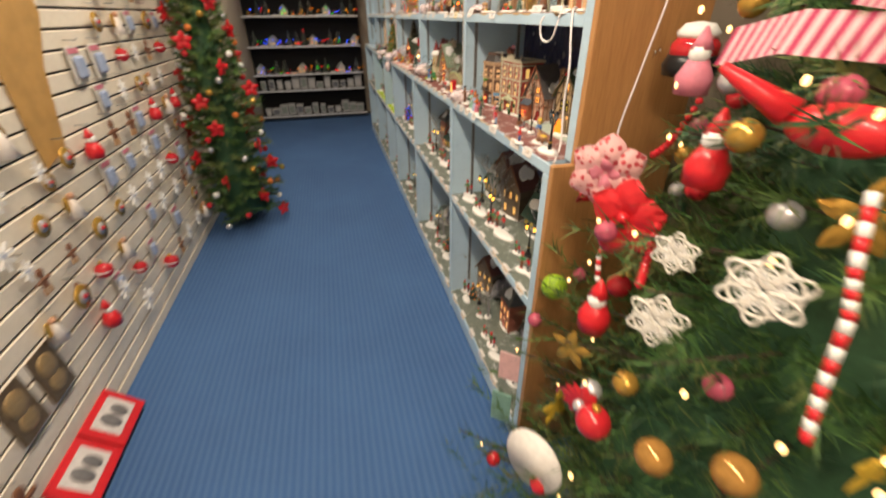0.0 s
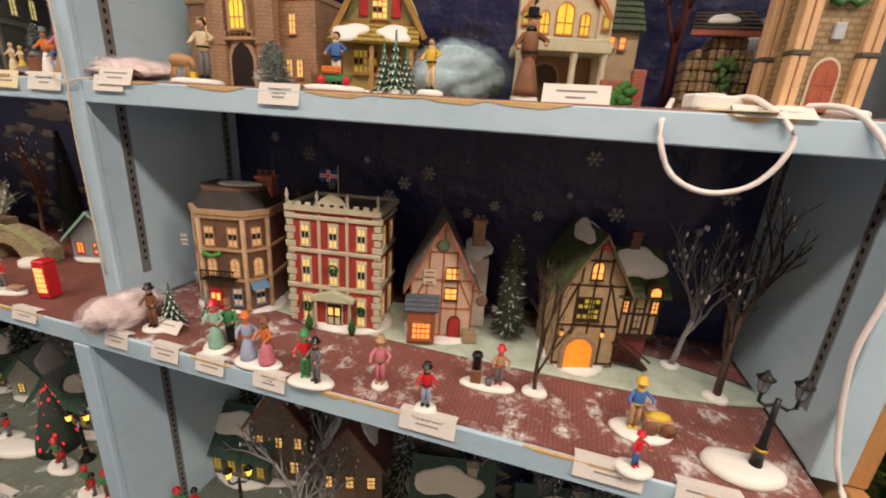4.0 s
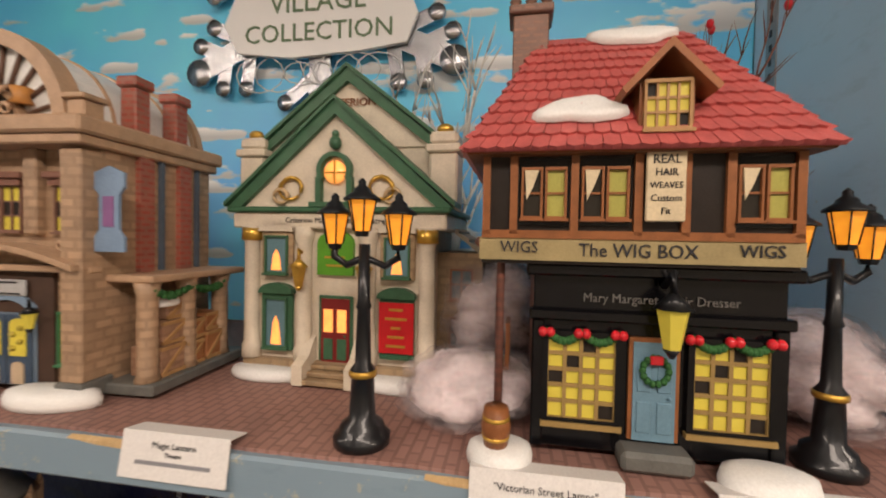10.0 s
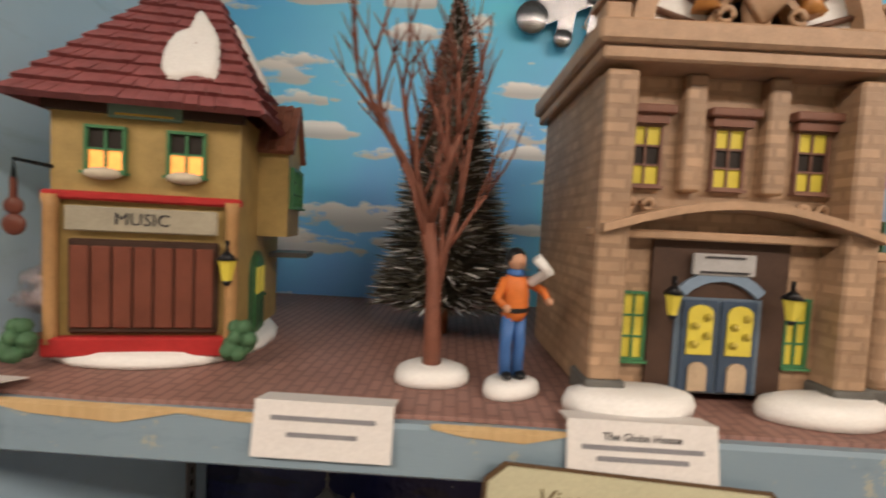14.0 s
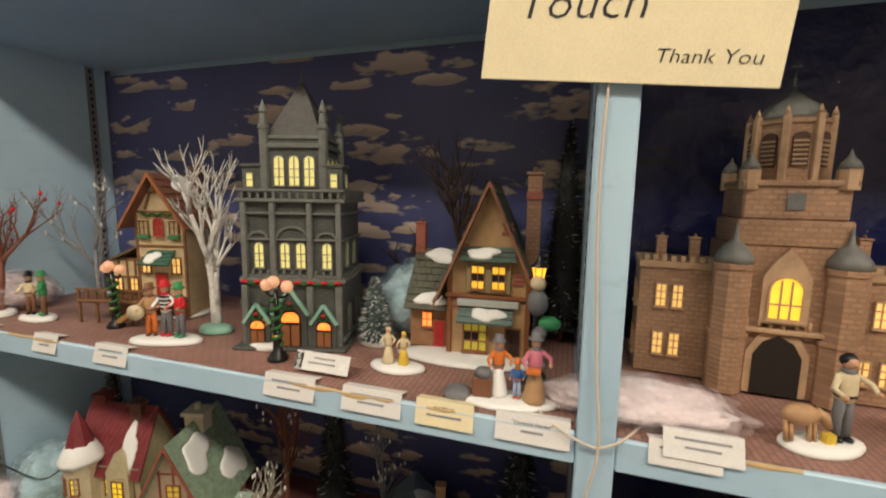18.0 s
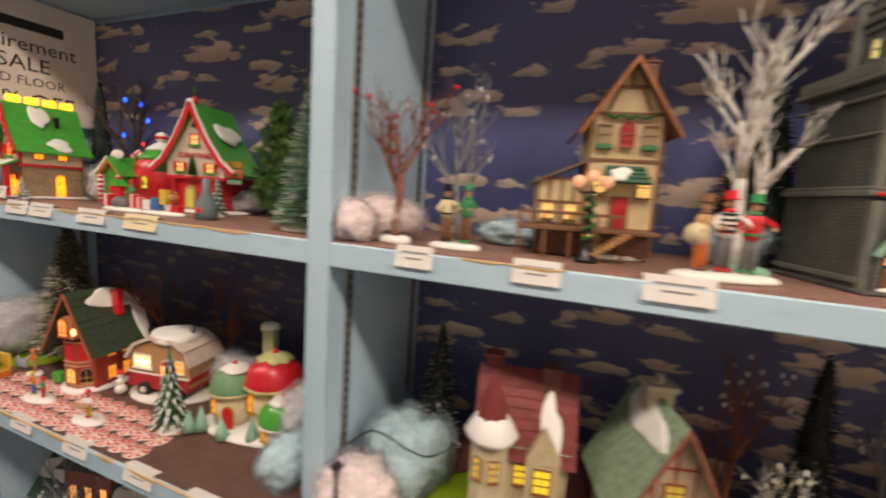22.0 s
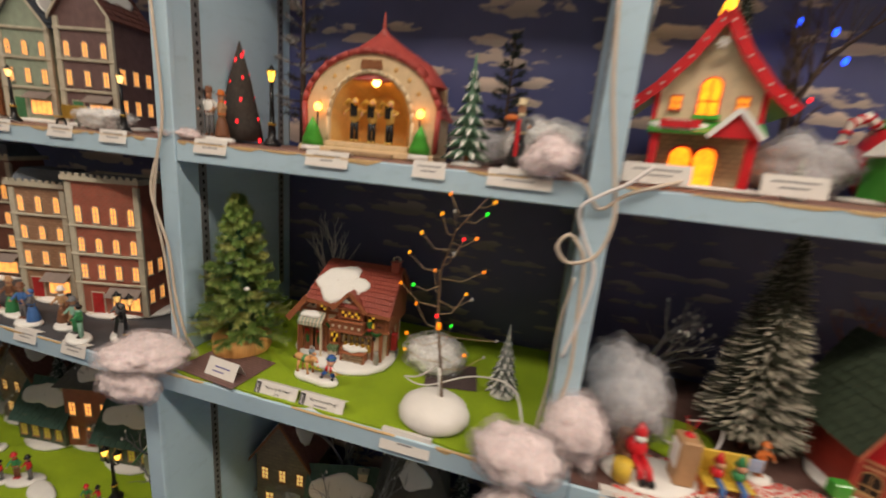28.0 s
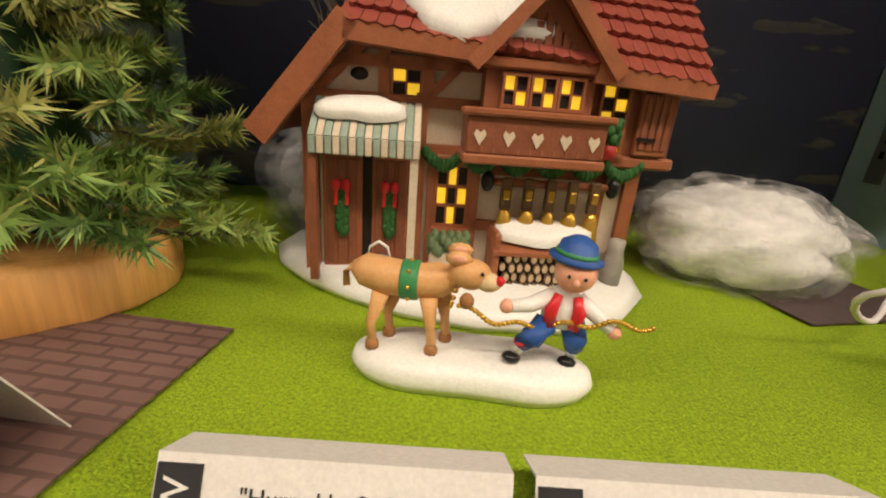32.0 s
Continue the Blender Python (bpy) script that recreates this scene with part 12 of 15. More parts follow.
def armchair_santa(s, slot, z):
    s.box(-0.036, -0.008, -0.004, 0.022, z, z + 0.02, slot("brown"), 0.003)
    s.box(-0.04, -0.01, 0.014, 0.024, z, z + 0.044, slot("brown"), 0.004)
    s.ball(0.013, -0.02, 0.004, z + 0.03, slot("red"), 12, 1, 0.9, 1.1)
    s.ball(0.0075, -0.02, -0.002, z + 0.048, slot("white"), 10)
    s.lathe([(0.0085, z + 0.05), (0.007, z + 0.058), (0.001, z + 0.068)], 10, slot("red"), shift((-0.02, 0, 0)))
    for x in (-0.024, -0.014):
        s.tube([(x, -0.006, z + 0.022), (x + 0.004, -0.022, z + 0.018), (x + 0.006, -0.028, z + 0.006)], 0.0045, 8, slot("red"))
        s.ball(0.005, x + 0.007, -0.03, z + 0.006, slot("black"), 8)
    s.lathe([(0.011, z), (0.011, z + 0.024), (0.0005, z + 0.025)], 14, slot("yellow"), shift((-0.04, -0.022, 0)))
    s.box(0.022, 0.046, -0.016, 0.012, z, z + 0.062, slot("tan"), 0.002)
    s.box(0.02, 0.0225, -0.012, 0.008, z + 0.022, z + 0.054, slot("white"))
    s.ball(0.006, 0.034, 0, z + 0.063, slot("red"), 10, 1, 1, 0.5)
    for a in (-8, 8):
        s.tube([(0.034, 0, z + 0.064), (0.034 + a*0.001, 0, z + 0.088)], 0.0007, 5, slot("red"))

figurine("painted Santa in a brown armchair watching a television", set_down(0.566, 3.636, ZC, 0.938, 4), [], (0.058, 0.036), armchair_santa)

def wagon(s, slot, z):
    s.box(-0.028, 0.028, 0.012, 0.016, 0.018, 0.048, slot("yellow"), 0.001)
    s.box(-0.028, 0.028, -0.014, 0.014, 0.014, 0.018, slot("yellow"), 0.001)
    for x in (-0.026, 0.026):
        s.box(x - 0.002, x + 0.002, -0.012, 0.014, 0, 0.016, slot("orange"))
    for x, c in ((-0.012, "red"), (0.012, "green")):
        s.ball(0.008, x, 0, 0.028, slot(c), 10), s.ball(0.006, x, -0.002, 0.04, 1, 10)
        s.lathe([(0.007, 0.042), (0.001, 0.056)], 10, slot("red" if x < 0 else "green"), shift((x, 0, 0)))
        s.tube([(x, -0.004, 0.022), (x, -0.02, 0.02), (x, -0.022, 0.006)], 0.0035, 7, slot("blue"))

figurine("two painted elves on a yellow bench", set_down(0.571, 3.556, ZC, 0.938, 6), [], None, wagon)
figurine("painted elf holding a sign", set_down(0.611, 3.506, ZC, 0.938, 6), [(0, 0, 0.05, "orange", "tan", "orange", False, 0)], (0.018, 0.012), lambda s, slot, z: s.box(-0.034, -0.004, -0.012, -0.01, z + 0.012, z + 0.03, slot("pale"), 0.0005))
figurine("painted elves with bright parcels on snow", set_down(0.564, 3.388, ZC, 0.938, 6), [(-0.014, 0, 0.046, "orange", "blue", "yellow", False, 0), (0.012, 0, 0.04, "green", "red", "red", False, 0)], (0.036, 0.018))
figurine("painted gingerbread baker with a tray on snow", set_down(0.562, 3.244, ZC, 0.938, 6), [(0, 0, 0.05, "white", "yellow", "red", False, 0)], (0.03, 0.02), lambda s, slot, z: s.box(-0.014, 0.014, -0.016, -0.004, z + 0.024, z + 0.027, slot("tan"), 0.001))
cotton(set_down(0.658, 3.661, ZC, 0.938), 0.05, 0.085, 0.13, 121, COTTON_SHADED, "cotton wool bank tinted shade-grey against the upright", 16, 900)
cotton(set_down(0.738, 3.422, ZC, 0.938), 0.06, 0.04, 0.08, 122, COTTON_SHADED, "cotton wool tinted shade-grey behind the bakery")
cotton(set_down(0.747, 3.131, ZC, 0.938), 0.07, 0.035, 0.085, 123, COTTON_SHADED, "cotton wool tinted shade-grey behind the camper")
cotton(set_down(0.667, 2.892, ZC, 0.938), 0.048, 0.055, 0.105, 124, COTTON_SHADED, "cotton wool tinted shade-grey against the upright", 14, 800)
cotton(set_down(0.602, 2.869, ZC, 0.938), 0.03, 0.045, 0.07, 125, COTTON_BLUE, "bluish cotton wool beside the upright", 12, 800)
cord("white lead curling over the turf", [(0.667, 3.572, 1.169), (0.648, 3.544, 1.184), (0.63, 3.544, 1.174), (0.616, 3.563, 1.157), (0.63, 3.61, 1.154)], 0.0014, WCORD)
for y in (3.666, 3.535, 3.338, 3.197, 3.056, 2.934):
    price_tag(y, "C", 0.062, 0.024)

# ---- fourth bay, shelf C: the alpine forge ----
ZC4 = ZC + 0.0015
yb0, yb1 = UPRIGHTS[3] + 0.016, UPRIGHTS[4] - 0.016
sheet("turf_mat", XC + 0.002, XB - 0.002, yb0, yb1, Z_SHELVES["C"], 0.0035, TURF, "bright green artificial turf mat on the shelf", "turf mat", 0.003, 8)
tagged(part("paper_patch", Form().box(-0.062, 0.062, -0.03, 0.062, 0, 0.0008), PLANK_MAT, None, "", set_down(0.549, 4.245, ZC4 + 0.0006, 0.919, -6)), "brown plank-print paper lying on the turf", "paper patch")
tagged(part("paper_patch", Form().box(-0.045, 0.045, -0.03, 0.05, 0, 0.0008), plain((0.1, 0.07, 0.07), 0.8), None, "", set_down(0.672, 3.91, ZC4 + 0.0006, 0.919, 12)), "dark brown paper lying on the turf", "paper patch")

def alpine_forge():
    BRN, BRN2 = plain((0.33, 0.115, 0.055), 0.45, 0.25, 120, 0.3), plain((0.25, 0.085, 0.045), 0.5, 0.3, 120, 0.3)
    PLASTER, TILE = plain((0.66, 0.56, 0.44), 0.5, 0.2, 80), plain((0.31, 0.075, 0.055), 0.38, 0.25, 150, 0.2)
    SAGE = plain((0.3, 0.38, 0.32), 0.5, 0.25, 120)
    PANE = glow((0.85, 0.5, 0.03), 0.75, (0.6, 0.42, 0.04))
    t = thing("model_alpine_house", "brown timbered alpine model house with snowy red tiled roof", "model house", facing(0.655, 4.099, ZC4, 4), VILLAGE)
    part("snow_base", mound(Form(), 0.096, 0.076, 0.0065, 0.000, 0.034, 0, 0, 5), SNOW, t, "white moulded snow base")
    part("body", Form().prism([(-0.072, 0.004), (0.072, 0.004), (0.072, 0.084), (-0.05, 0.09), (-0.072, 0.06)], 0, 0.095), PLASTER, t, "cream plaster walls")
    # timbers of the front, one by one
    for x0, z0, x1, z1, b in ((-0.0695, 0.004, -0.0695, 0.06, 0.006), (-0.0245, 0.004, -0.0245, 0.062, 0.005), (-0.0185, 0.004, -0.0185, 0.04, 0.004), (-0.0005, 0.004, -0.0005, 0.04, 0.005), (0.0695, 0.004, 0.0695, 0.084, 0.006), (0.056, 0.006, 0.056, 0.04, 0.004), (-0.072, 0.0575, 0.072, 0.0575, 0.006), (-0.072, 0.0405, 0.072, 0.0405, 0.005), (-0.06, 0.076, 0.072, 0.08, 0.005), (-0.04, 0.058, -0.04, 0.084, 0.0045), (-0.0225, 0.058, -0.0225, 0.084, 0.0045), (-0.022, 0.06, -0.006, 0.082, 0.004), (-0.066, 0.06, -0.045, 0.086, 0.004), (0.044, 0.058, 0.044, 0.082, 0.005), (0.0435, 0.082, 0.052, 0.062, 0.003), (0, 0.02, 0.056, 0.02, 0.003), (0, 0.0365, 0.058, 0.0365, 0.003)):
        part("timber", beams(Form(), [(x0, z0, x1, z1)], b, 0, 0.003), BRN, t)
    for x in (0.025, 0.05, 0.075):
        part("side_timber", beams(Form(), [(x, 0.004, x, 0.08)], 0.005, 0, 0.003), BRN, t, "", pose(0.072, 0, 0, 0, 0, 90))
        # roof
    q = [(-0.054, -0.014, 0.088), (0.087, -0.014, 0.076), (0.087, 0.045, 0.158), (-0.04, 0.045, 0.158)]
    f = laid_tiles(t, q, 24, 11, TILE, 0.0017, 3, "red scalloped roof tiles")
    part("roof_snow", snow_on(q, 0.26, 0.45, 0.27, 0.36, 0.0045, 6), SNOW, f, "thick white moulded snow")
    part("roof_snow", snow_on(q, 0.48, 0.34, 0.17, 0.26, 0.0046, 2), SNOW, f, "thick white moulded snow")
    part("roof_slope", tiles([(0.087, 0.105, 0.076), (-0.054, 0.105, 0.088), (-0.04, 0.045, 0.158), (0.087, 0.045, 0.158)], 20, 8, 0.0011, 4), TILE, t)
    part("roof_end", tiles([(-0.086, 0.105, 0.044), (-0.086, -0.014, 0.044), (-0.0535, -0.014, 0.09), (-0.0535, 0.105, 0.09)], 14, 6, 0.0011, 5), TILE, t)
    part("roof_end", tiles([(-0.0535, 0.105, 0.09), (-0.0535, -0.014, 0.09), (-0.04, 0.044, 0.158), (-0.04, 0.046, 0.158)], 10, 6, 0.0011, 6), TILE, t)
    part("bargeboard", beams(Form(), [(-0.087, 0.043, -0.052, 0.0905)], 0.009, -0.012, 0.004), BRN, t)
    part("eave_board", beams(Form(), [(-0.054, 0.0855, 0.000, 0.081)], 0.007, -0.012, 0.004), BRN, t)
    part("eave_board", beams(Form(), [(0.04, 0.0775, 0.088, 0.0735)], 0.007, -0.012, 0.004), BRN, t)
    part("eave_soffit", Form().prism([(-0.052, 0.082), (0.088, 0.07), (0.088, 0.073), (-0.052, 0.085)], -0.012, 0.002), BRN2, t)
    for x in (0.085, 0.0862):
        part("gable_board", Form().put([(x, -0.014, 0.07), (x, 0.045, 0.15), (x, 0.105, 0.07), (x, -0.014, 0.074), (x, 0.045, 0.157), (x, 0.105, 0.074)], [(0, 1, 4, 3), (1, 2, 5, 4), (3, 4, 1, 0), (4, 5, 2, 1)]), BRN, t)
    part("gable_wall", Form().prism([(0.002, 0.082), (0.045, 0.148), (0.092, 0.082)], -0.002, 0, 0, pose(0.08, 0, 0, 0, 0, 90)), BRN2, t)
    # dormer with its balcony
    d = part("dormer", Form().prism([(-0.001, 0.054), (0.042, 0.054), (0.042, 0.082), (0.0205, 0.108), (-0.001, 0.082)], -0.011, 0.03), BRN, t)
    for s in (-1, 1):
        e = [(0.0205 + s*0.027, -0.0165, 0.078), (0.0205 + s*0.027, 0.035, 0.078), (0.0205, 0.035, 0.111), (0.0205, -0.0165, 0.111)]
        part("dormer_roof", tiles(e if s > 0 else [e[1], e[0], e[3], e[2]], 6, 5, 0.001), TILE, d)
        part("dormer_barge", beams(Form(), [(0.0205 + s*0.028, 0.0765, 0.0205, 0.1105)], 0.0055, -0.0165, 0.003), BRN, d)
    for i in range(9):
        x = 0.0065 + i*0.0035
        part("board", Form().box(x - 0.0013, x + 0.0013, -0.0126, -0.0108, 0.081, 0.0835 + 0.0145*(1 - abs(i - 4)/4.6)), BRN2, d)
    part("dormer_beam", Form().box(-0.003, 0.044, -0.015, -0.01, 0.0765, 0.0808, bev=0.0008), BRN, d)
    for x in (0.0105, 0.0215, 0.0325):
        window(t, x, 0.0592, 0.0085, 0.015, -0.0115, 2, 2, BRN, PANE, patchy=2)
    part("balcony", Form().box(-0.009, 0.046, -0.024, -0.001, 0.0395, 0.0425, bev=0.0006), BRN, t)
    part("balcony_panel", Form().box(-0.008, 0.045, -0.0235, -0.0205, 0.0425, 0.0535, bev=0.0005), BRN2, t)
    for x in (-0.0075, 0.0425):
        part("balcony_side", Form().box(x, x + 0.002, -0.0205, -0.001, 0.0425, 0.0535), BRN2, t)
    part("balcony_rail", Form().box(-0.0105, 0.0475, -0.0255, -0.019, 0.0535, 0.0565, bev=0.0008), BRN, t)
    for i in range(5):
        x = -0.003 + i*0.0108
        part("heart", Form().prism([(x, 0.045), (x + 0.0023, 0.0482), (x + 0.0015, 0.0497), (x, 0.0488), (x - 0.0015, 0.0497), (x - 0.0023, 0.0482)], -0.024, -0.0233), PLASTER, t, "pale heart cut-out")
    for i in range(12):
        x = -0.0065 + i*0.0046
        part("board_joint", Form().box(x - 0.0003, x + 0.0003, -0.0238, -0.0234, 0.043, 0.0447), BRN, t)
    # upper windows and the boarded corner that juts out over the ground floor
    part("corner_jetty", Form().box(0.0425, 0.082, -0.004, 0.091, 0.0405, 0.084, bev=0.0008), BRN2, t)
    part("jetty_beam", Form().box(0.0425, 0.084, -0.0065, 0, 0.0395, 0.0435, bev=0.0008), BRN, t)
    window(t, -0.0312, 0.0605, 0.0105, 0.0135, -0.001, 2, 2, BRN, PANE, patchy=2)
    part("round_vent", Form().lathe([(0.0036, 0), (0.0032, 0.001)], 16, 0, pose(-0.05, -0.0005, 0.07, 90)), HOLE, t)
    window(t, 0.0535, 0.045, 0.0105, 0.03, -0.0048, 2, 4, BRN, PANE, patchy=2)
    sh = part("shutter", Form().box(0.0645, 0.0785, -0.0075, -0.004, 0.044, 0.0755, bev=0.0006), BRN, t, "brown boarded shutter")
    for i in range(4):
        part("shutter_board", Form().box(0.0658 + i*0.0032, 0.0684 + i*0.0032, -0.0083, -0.0075, 0.046, 0.0735, bev=0.0004), BRN2, sh)
    for z in (0.049, 0.071):
        part("hinge", Form().box(0.0642, 0.072, -0.009, -0.0082, z, z + 0.0012), IRON, sh)
    part("flower_pot", Form().lathe([(0.0028, 0.0425), (0.0034, 0.047)], 10, 0, shift((0.0525, -0.01, 0))), RED_T, t)
    b = Form()
    for i in range(14):
        a = i*2.4
        b.ball(0.0022, 0.0525 + 0.0025*cos(a), -0.01 + 0.002*sin(a), 0.048 + 0.0005*i, 0, 6)
    part("pot_plant", b, WREATH_G, t)
    # door, awning and bucket
    part("door_opening", Form().box(-0.065, -0.028, -0.0012, 0.0005, 0.004, 0.0395), HOLE, t)
    for x0, x1, a in ((-0.0645, -0.048, -8), (-0.044, -0.0285, 10)):
        lf = part("door_leaf", Form().box(x0, x1, -0.0035, -0.0012, 0.005, 0.0385, bev=0.0006), BRN, t, "brown panelled door leaf")
        xm = (x0 + x1)/2
        for k in range(3):
            part("door_board", Form().box(x0 + 0.0015 + k*0.0046, x0 + 0.0052 + k*0.0046, -0.0042, -0.0035, 0.0065, 0.037, bev=0.0003), BRN2, lf)
        g = Form()
        for i in range(16):
            g.ball(0.002, xm + 0.0014*sin(i*2.1), -0.0052, 0.0165 + 0.0008*i, 0, 6, 1, 0.7, 1)
        part("door_swag", g, WREATH_G, lf, "green door swag")
        part("bow", Form().ball(0.0022, xm - 0.002, -0.0068, 0.03, 0, 8, 1, 0.6, 0.8).ball(0.0022, xm + 0.002, -0.0068, 0.03, 0, 8, 1, 0.6, 0.8).box(xm - 0.003, xm - 0.0016, -0.0072, -0.0062, 0.0245, 0.0295).box(xm + 0.0016, xm + 0.003, -0.0072, -0.0062, 0.0245, 0.0295), BRIGHT_RED, lf, "red bow")
    aw = part("awning", Form().slab([(-0.0665, -0.019, 0.043), (-0.0245, -0.019, 0.043), (-0.0245, -0.002, 0.0545), (-0.0665, -0.002, 0.0545)], 0.0012), SAGE, t, "sage striped awning")
    for i in range(14):
        x = -0.065 + i*0.003
        m = PLASTER if i % 2 else SAGE
        part("stripe", Form().slab([(x - 0.0012, -0.0195, 0.0438), (x + 0.0012, -0.0195, 0.0438), (x + 0.0012, -0.0025, 0.0553), (x - 0.0012, -0.0025, 0.0553)], 0.001), m, aw)
        part("valance", Form().box(x - 0.0013, x + 0.0013, -0.02, -0.0188, 0.039, 0.0445, bev=0.0004), m, aw)
    part("roof_snow", snow_on([(-0.0665, -0.019, 0.0445), (-0.0245, -0.019, 0.0445), (-0.0245, -0.002, 0.056), (-0.0665, -0.002, 0.056)], 0.45, 0.58, 0.34, 0.38, 0.0035, 3), SNOW, aw)
    for x in (-0.0655, -0.0265):
        part("awning_post", Form().box(x - 0.0016, x + 0.0016, -0.0185, -0.0155, 0.005, 0.0425), BRN2 if x < -0.05 else PLASTER, t)
    part("bucket", Form().lathe([(0.004, 0.006), (0.005, 0.0125), (0.005, 0.0128), (0.0046, 0.0122), (0.004, 0.011)], 14, 0, shift((-0.039, -0.0215, 0))), plain((0.25, 0.33, 0.42), 0.4), t, "blue pail")
    part("bucket_handle", Form().tube([(-0.0438, -0.0215, 0.0125), (-0.0425, -0.0215, 0.016), (-0.039, -0.0215, 0.0175), (-0.0355, -0.0215, 0.016), (-0.0342, -0.0215, 0.0125)], 0.0005, 5), WHITE, t)
    # ground floor window, flower box, bells, log store
    window(t, -0.0098, 0.02, 0.0125, 0.0165, -0.002, 3, 3, BRN, PANE, patchy=2)
    part("window_lintel", Form().box(-0.0175, -0.002, -0.006, 0, 0.0372, 0.04, bev=0.0006), BRN, t)
    part("flower_box", Form().box(-0.018, -0.002, -0.01, -0.001, 0.007, 0.0125, bev=0.0008), PLASTER, t)
    b = Form()
    for i in range(40):
        b.ball(0.0021, -0.0175 + 0.0155*(i % 10)/9, -0.0075 + 0.003*sin(i*1.7), 0.013 + 0.0013*(i % 4), 0, 6)
    part("box_greenery", b, plain((0.14, 0.2, 0.1), 0.6, 0.5, 300), t)
    part("box_base", Form().box(-0.015, -0.004, -0.009, -0.001, 0.004, 0.007), RED_T, t)
    swag(t, -0.022, 0.07, 0.0405, 6, 0.0035, -0.0055, False)
    part("bell_rail", Form().tube([(0.006, -0.006, 0.0335), (0.059, -0.006, 0.0335)], 0.0011, 8), BRN2, t)
    for x in (0.0048, 0.0598):
        part("bell_rail_end", Form().ball(0.003, x, -0.006, 0.0335, 0, 8), IRON, t)
    for i, k in enumerate((0.9, 1.05, 0.85, 1.1, 1)):
        x = 0.013 + i*0.0096
        bl = part("cowbell", Form().lathe([(0.004*k, 0), (0.0044*k, 0.0006), (0.0041*k, 0.003), (0.0032*k, 0.0068), (0.0022*k, 0.0084), (0.0006, 0.0088)], 12, 0, None, True, 1, 0.75), GOLD, t, "gold cowbell", shift((x, -0.0085, 0.0175)))
        part("bell_strap", Form().box(-0.0022, 0.0022, -0.0006, 0.0022, 0.0085, 0.0175, bev=0.0004), plain((0.13, 0.075, 0.04), 0.5), bl)
        part("strap_buckle", Form().box(-0.0014, 0.0014, -0.0012, -0.0005, 0.0115, 0.0145, bev=0.0003), GOLD, bl)
    part("log_store", Form().box(0.008, 0.0108, -0.02, -0.001, 0.004, 0.021, bev=0.0006).box(0.0462, 0.049, -0.02, -0.001, 0.004, 0.017, bev=0.0006).slab([(0.0075, -0.021, 0.015), (0.0495, -0.021, 0.015), (0.0495, -0.001, 0.0195), (0.0075, -0.001, 0.0195)], 0.0012), BRN, t)
    part("store_snow", snow_on([(0.0075, -0.021, 0.0158), (0.0495, -0.021, 0.0158), (0.0495, -0.001, 0.0203), (0.0075, -0.001, 0.0203)], 0.5, 0.5, 0.44, 0.44, 0.003, 4), SNOW, t)
    LOG, CUT = plain((0.16, 0.1, 0.06), 0.7, 0.4, 300), plain((0.52, 0.38, 0.24), 0.6, 0.3, 300)
    for j in range(4):
        for i in range(10 - (j % 2)):
            x = 0.0128 + i*0.0036 + (j % 2)*0.0018
            z = 0.0056 + j*0.0029
            part("log", Form().lathe([(0.0016, -0.016), (0.0016, -0.0002), (0.0013, 0)], 8, 0, pose(x, -0.0205 + 0.0008*((i*7 + j) % 3), z, 90), False).lathe([(0.0012, 0), (0.0011, 0.0002)], 8, 1, pose(x, -0.0206 + 0.0008*((i*7 + j) % 3), z, 90), False), [LOG, CUT], t)
    part("milk_churn", Form().lathe([(0.0045, 0.005), (0.0048, 0.012), (0.0035, 0.016), (0.0038, 0.019), (0.001, 0.0195)], 12, 0, shift((0.0655, -0.009, 0))), plain((0.35, 0.33, 0.3), 0.4), t)
    part("side_lantern", Form().box(0.076, 0.086, 0.03, 0.04, 0.01, 0.03, bev=0.001), RED_T, t)
    c = chimney(t, 0.075, 0.04, 0.135, 0.014, 0.04, plain((0.36, 0.09, 0.07), 0.5), 0)
    part("chimney_hood", Form().tube([(-0.006, 0, 0.042), (-0.005, 0, 0.052), (0, 0, 0.057), (0.005, 0, 0.052), (0.006, 0, 0.042)], 0.0016, 6), PLASTER, c)
    stretch(t, t, Matrix.Identity(4))

STOREYS = ((0, 0), (0.039, 0.06), (0.055, 0.08), (0.074, 0.093), (0.088, 0.106), (0.108, 0.125), (0.158, 0.16), (0.2, 0.184))

def storey(z):
    for (a, b), (c, d) in zip(STOREYS, STOREYS[1:]):
        if z <= c or c == 0.2:
            return b + (z - a)*(d - b)/(c - a)

def stretch(ob, root, M):
    """Gives the storeys of the forge their heights, in the meshes themselves."""
    for k in ob.children:
        T = M @ k.matrix_basis
        me = k.data.copy()
        for v in me.vertices:
            p = T @ v.co
            v.co = (p.x*1.01, p.y*1.01, storey(p.z))
        k.data = me
        k.matrix_basis = Matrix.Identity(4)
        stretch(k, root, T)

alpine_forge()

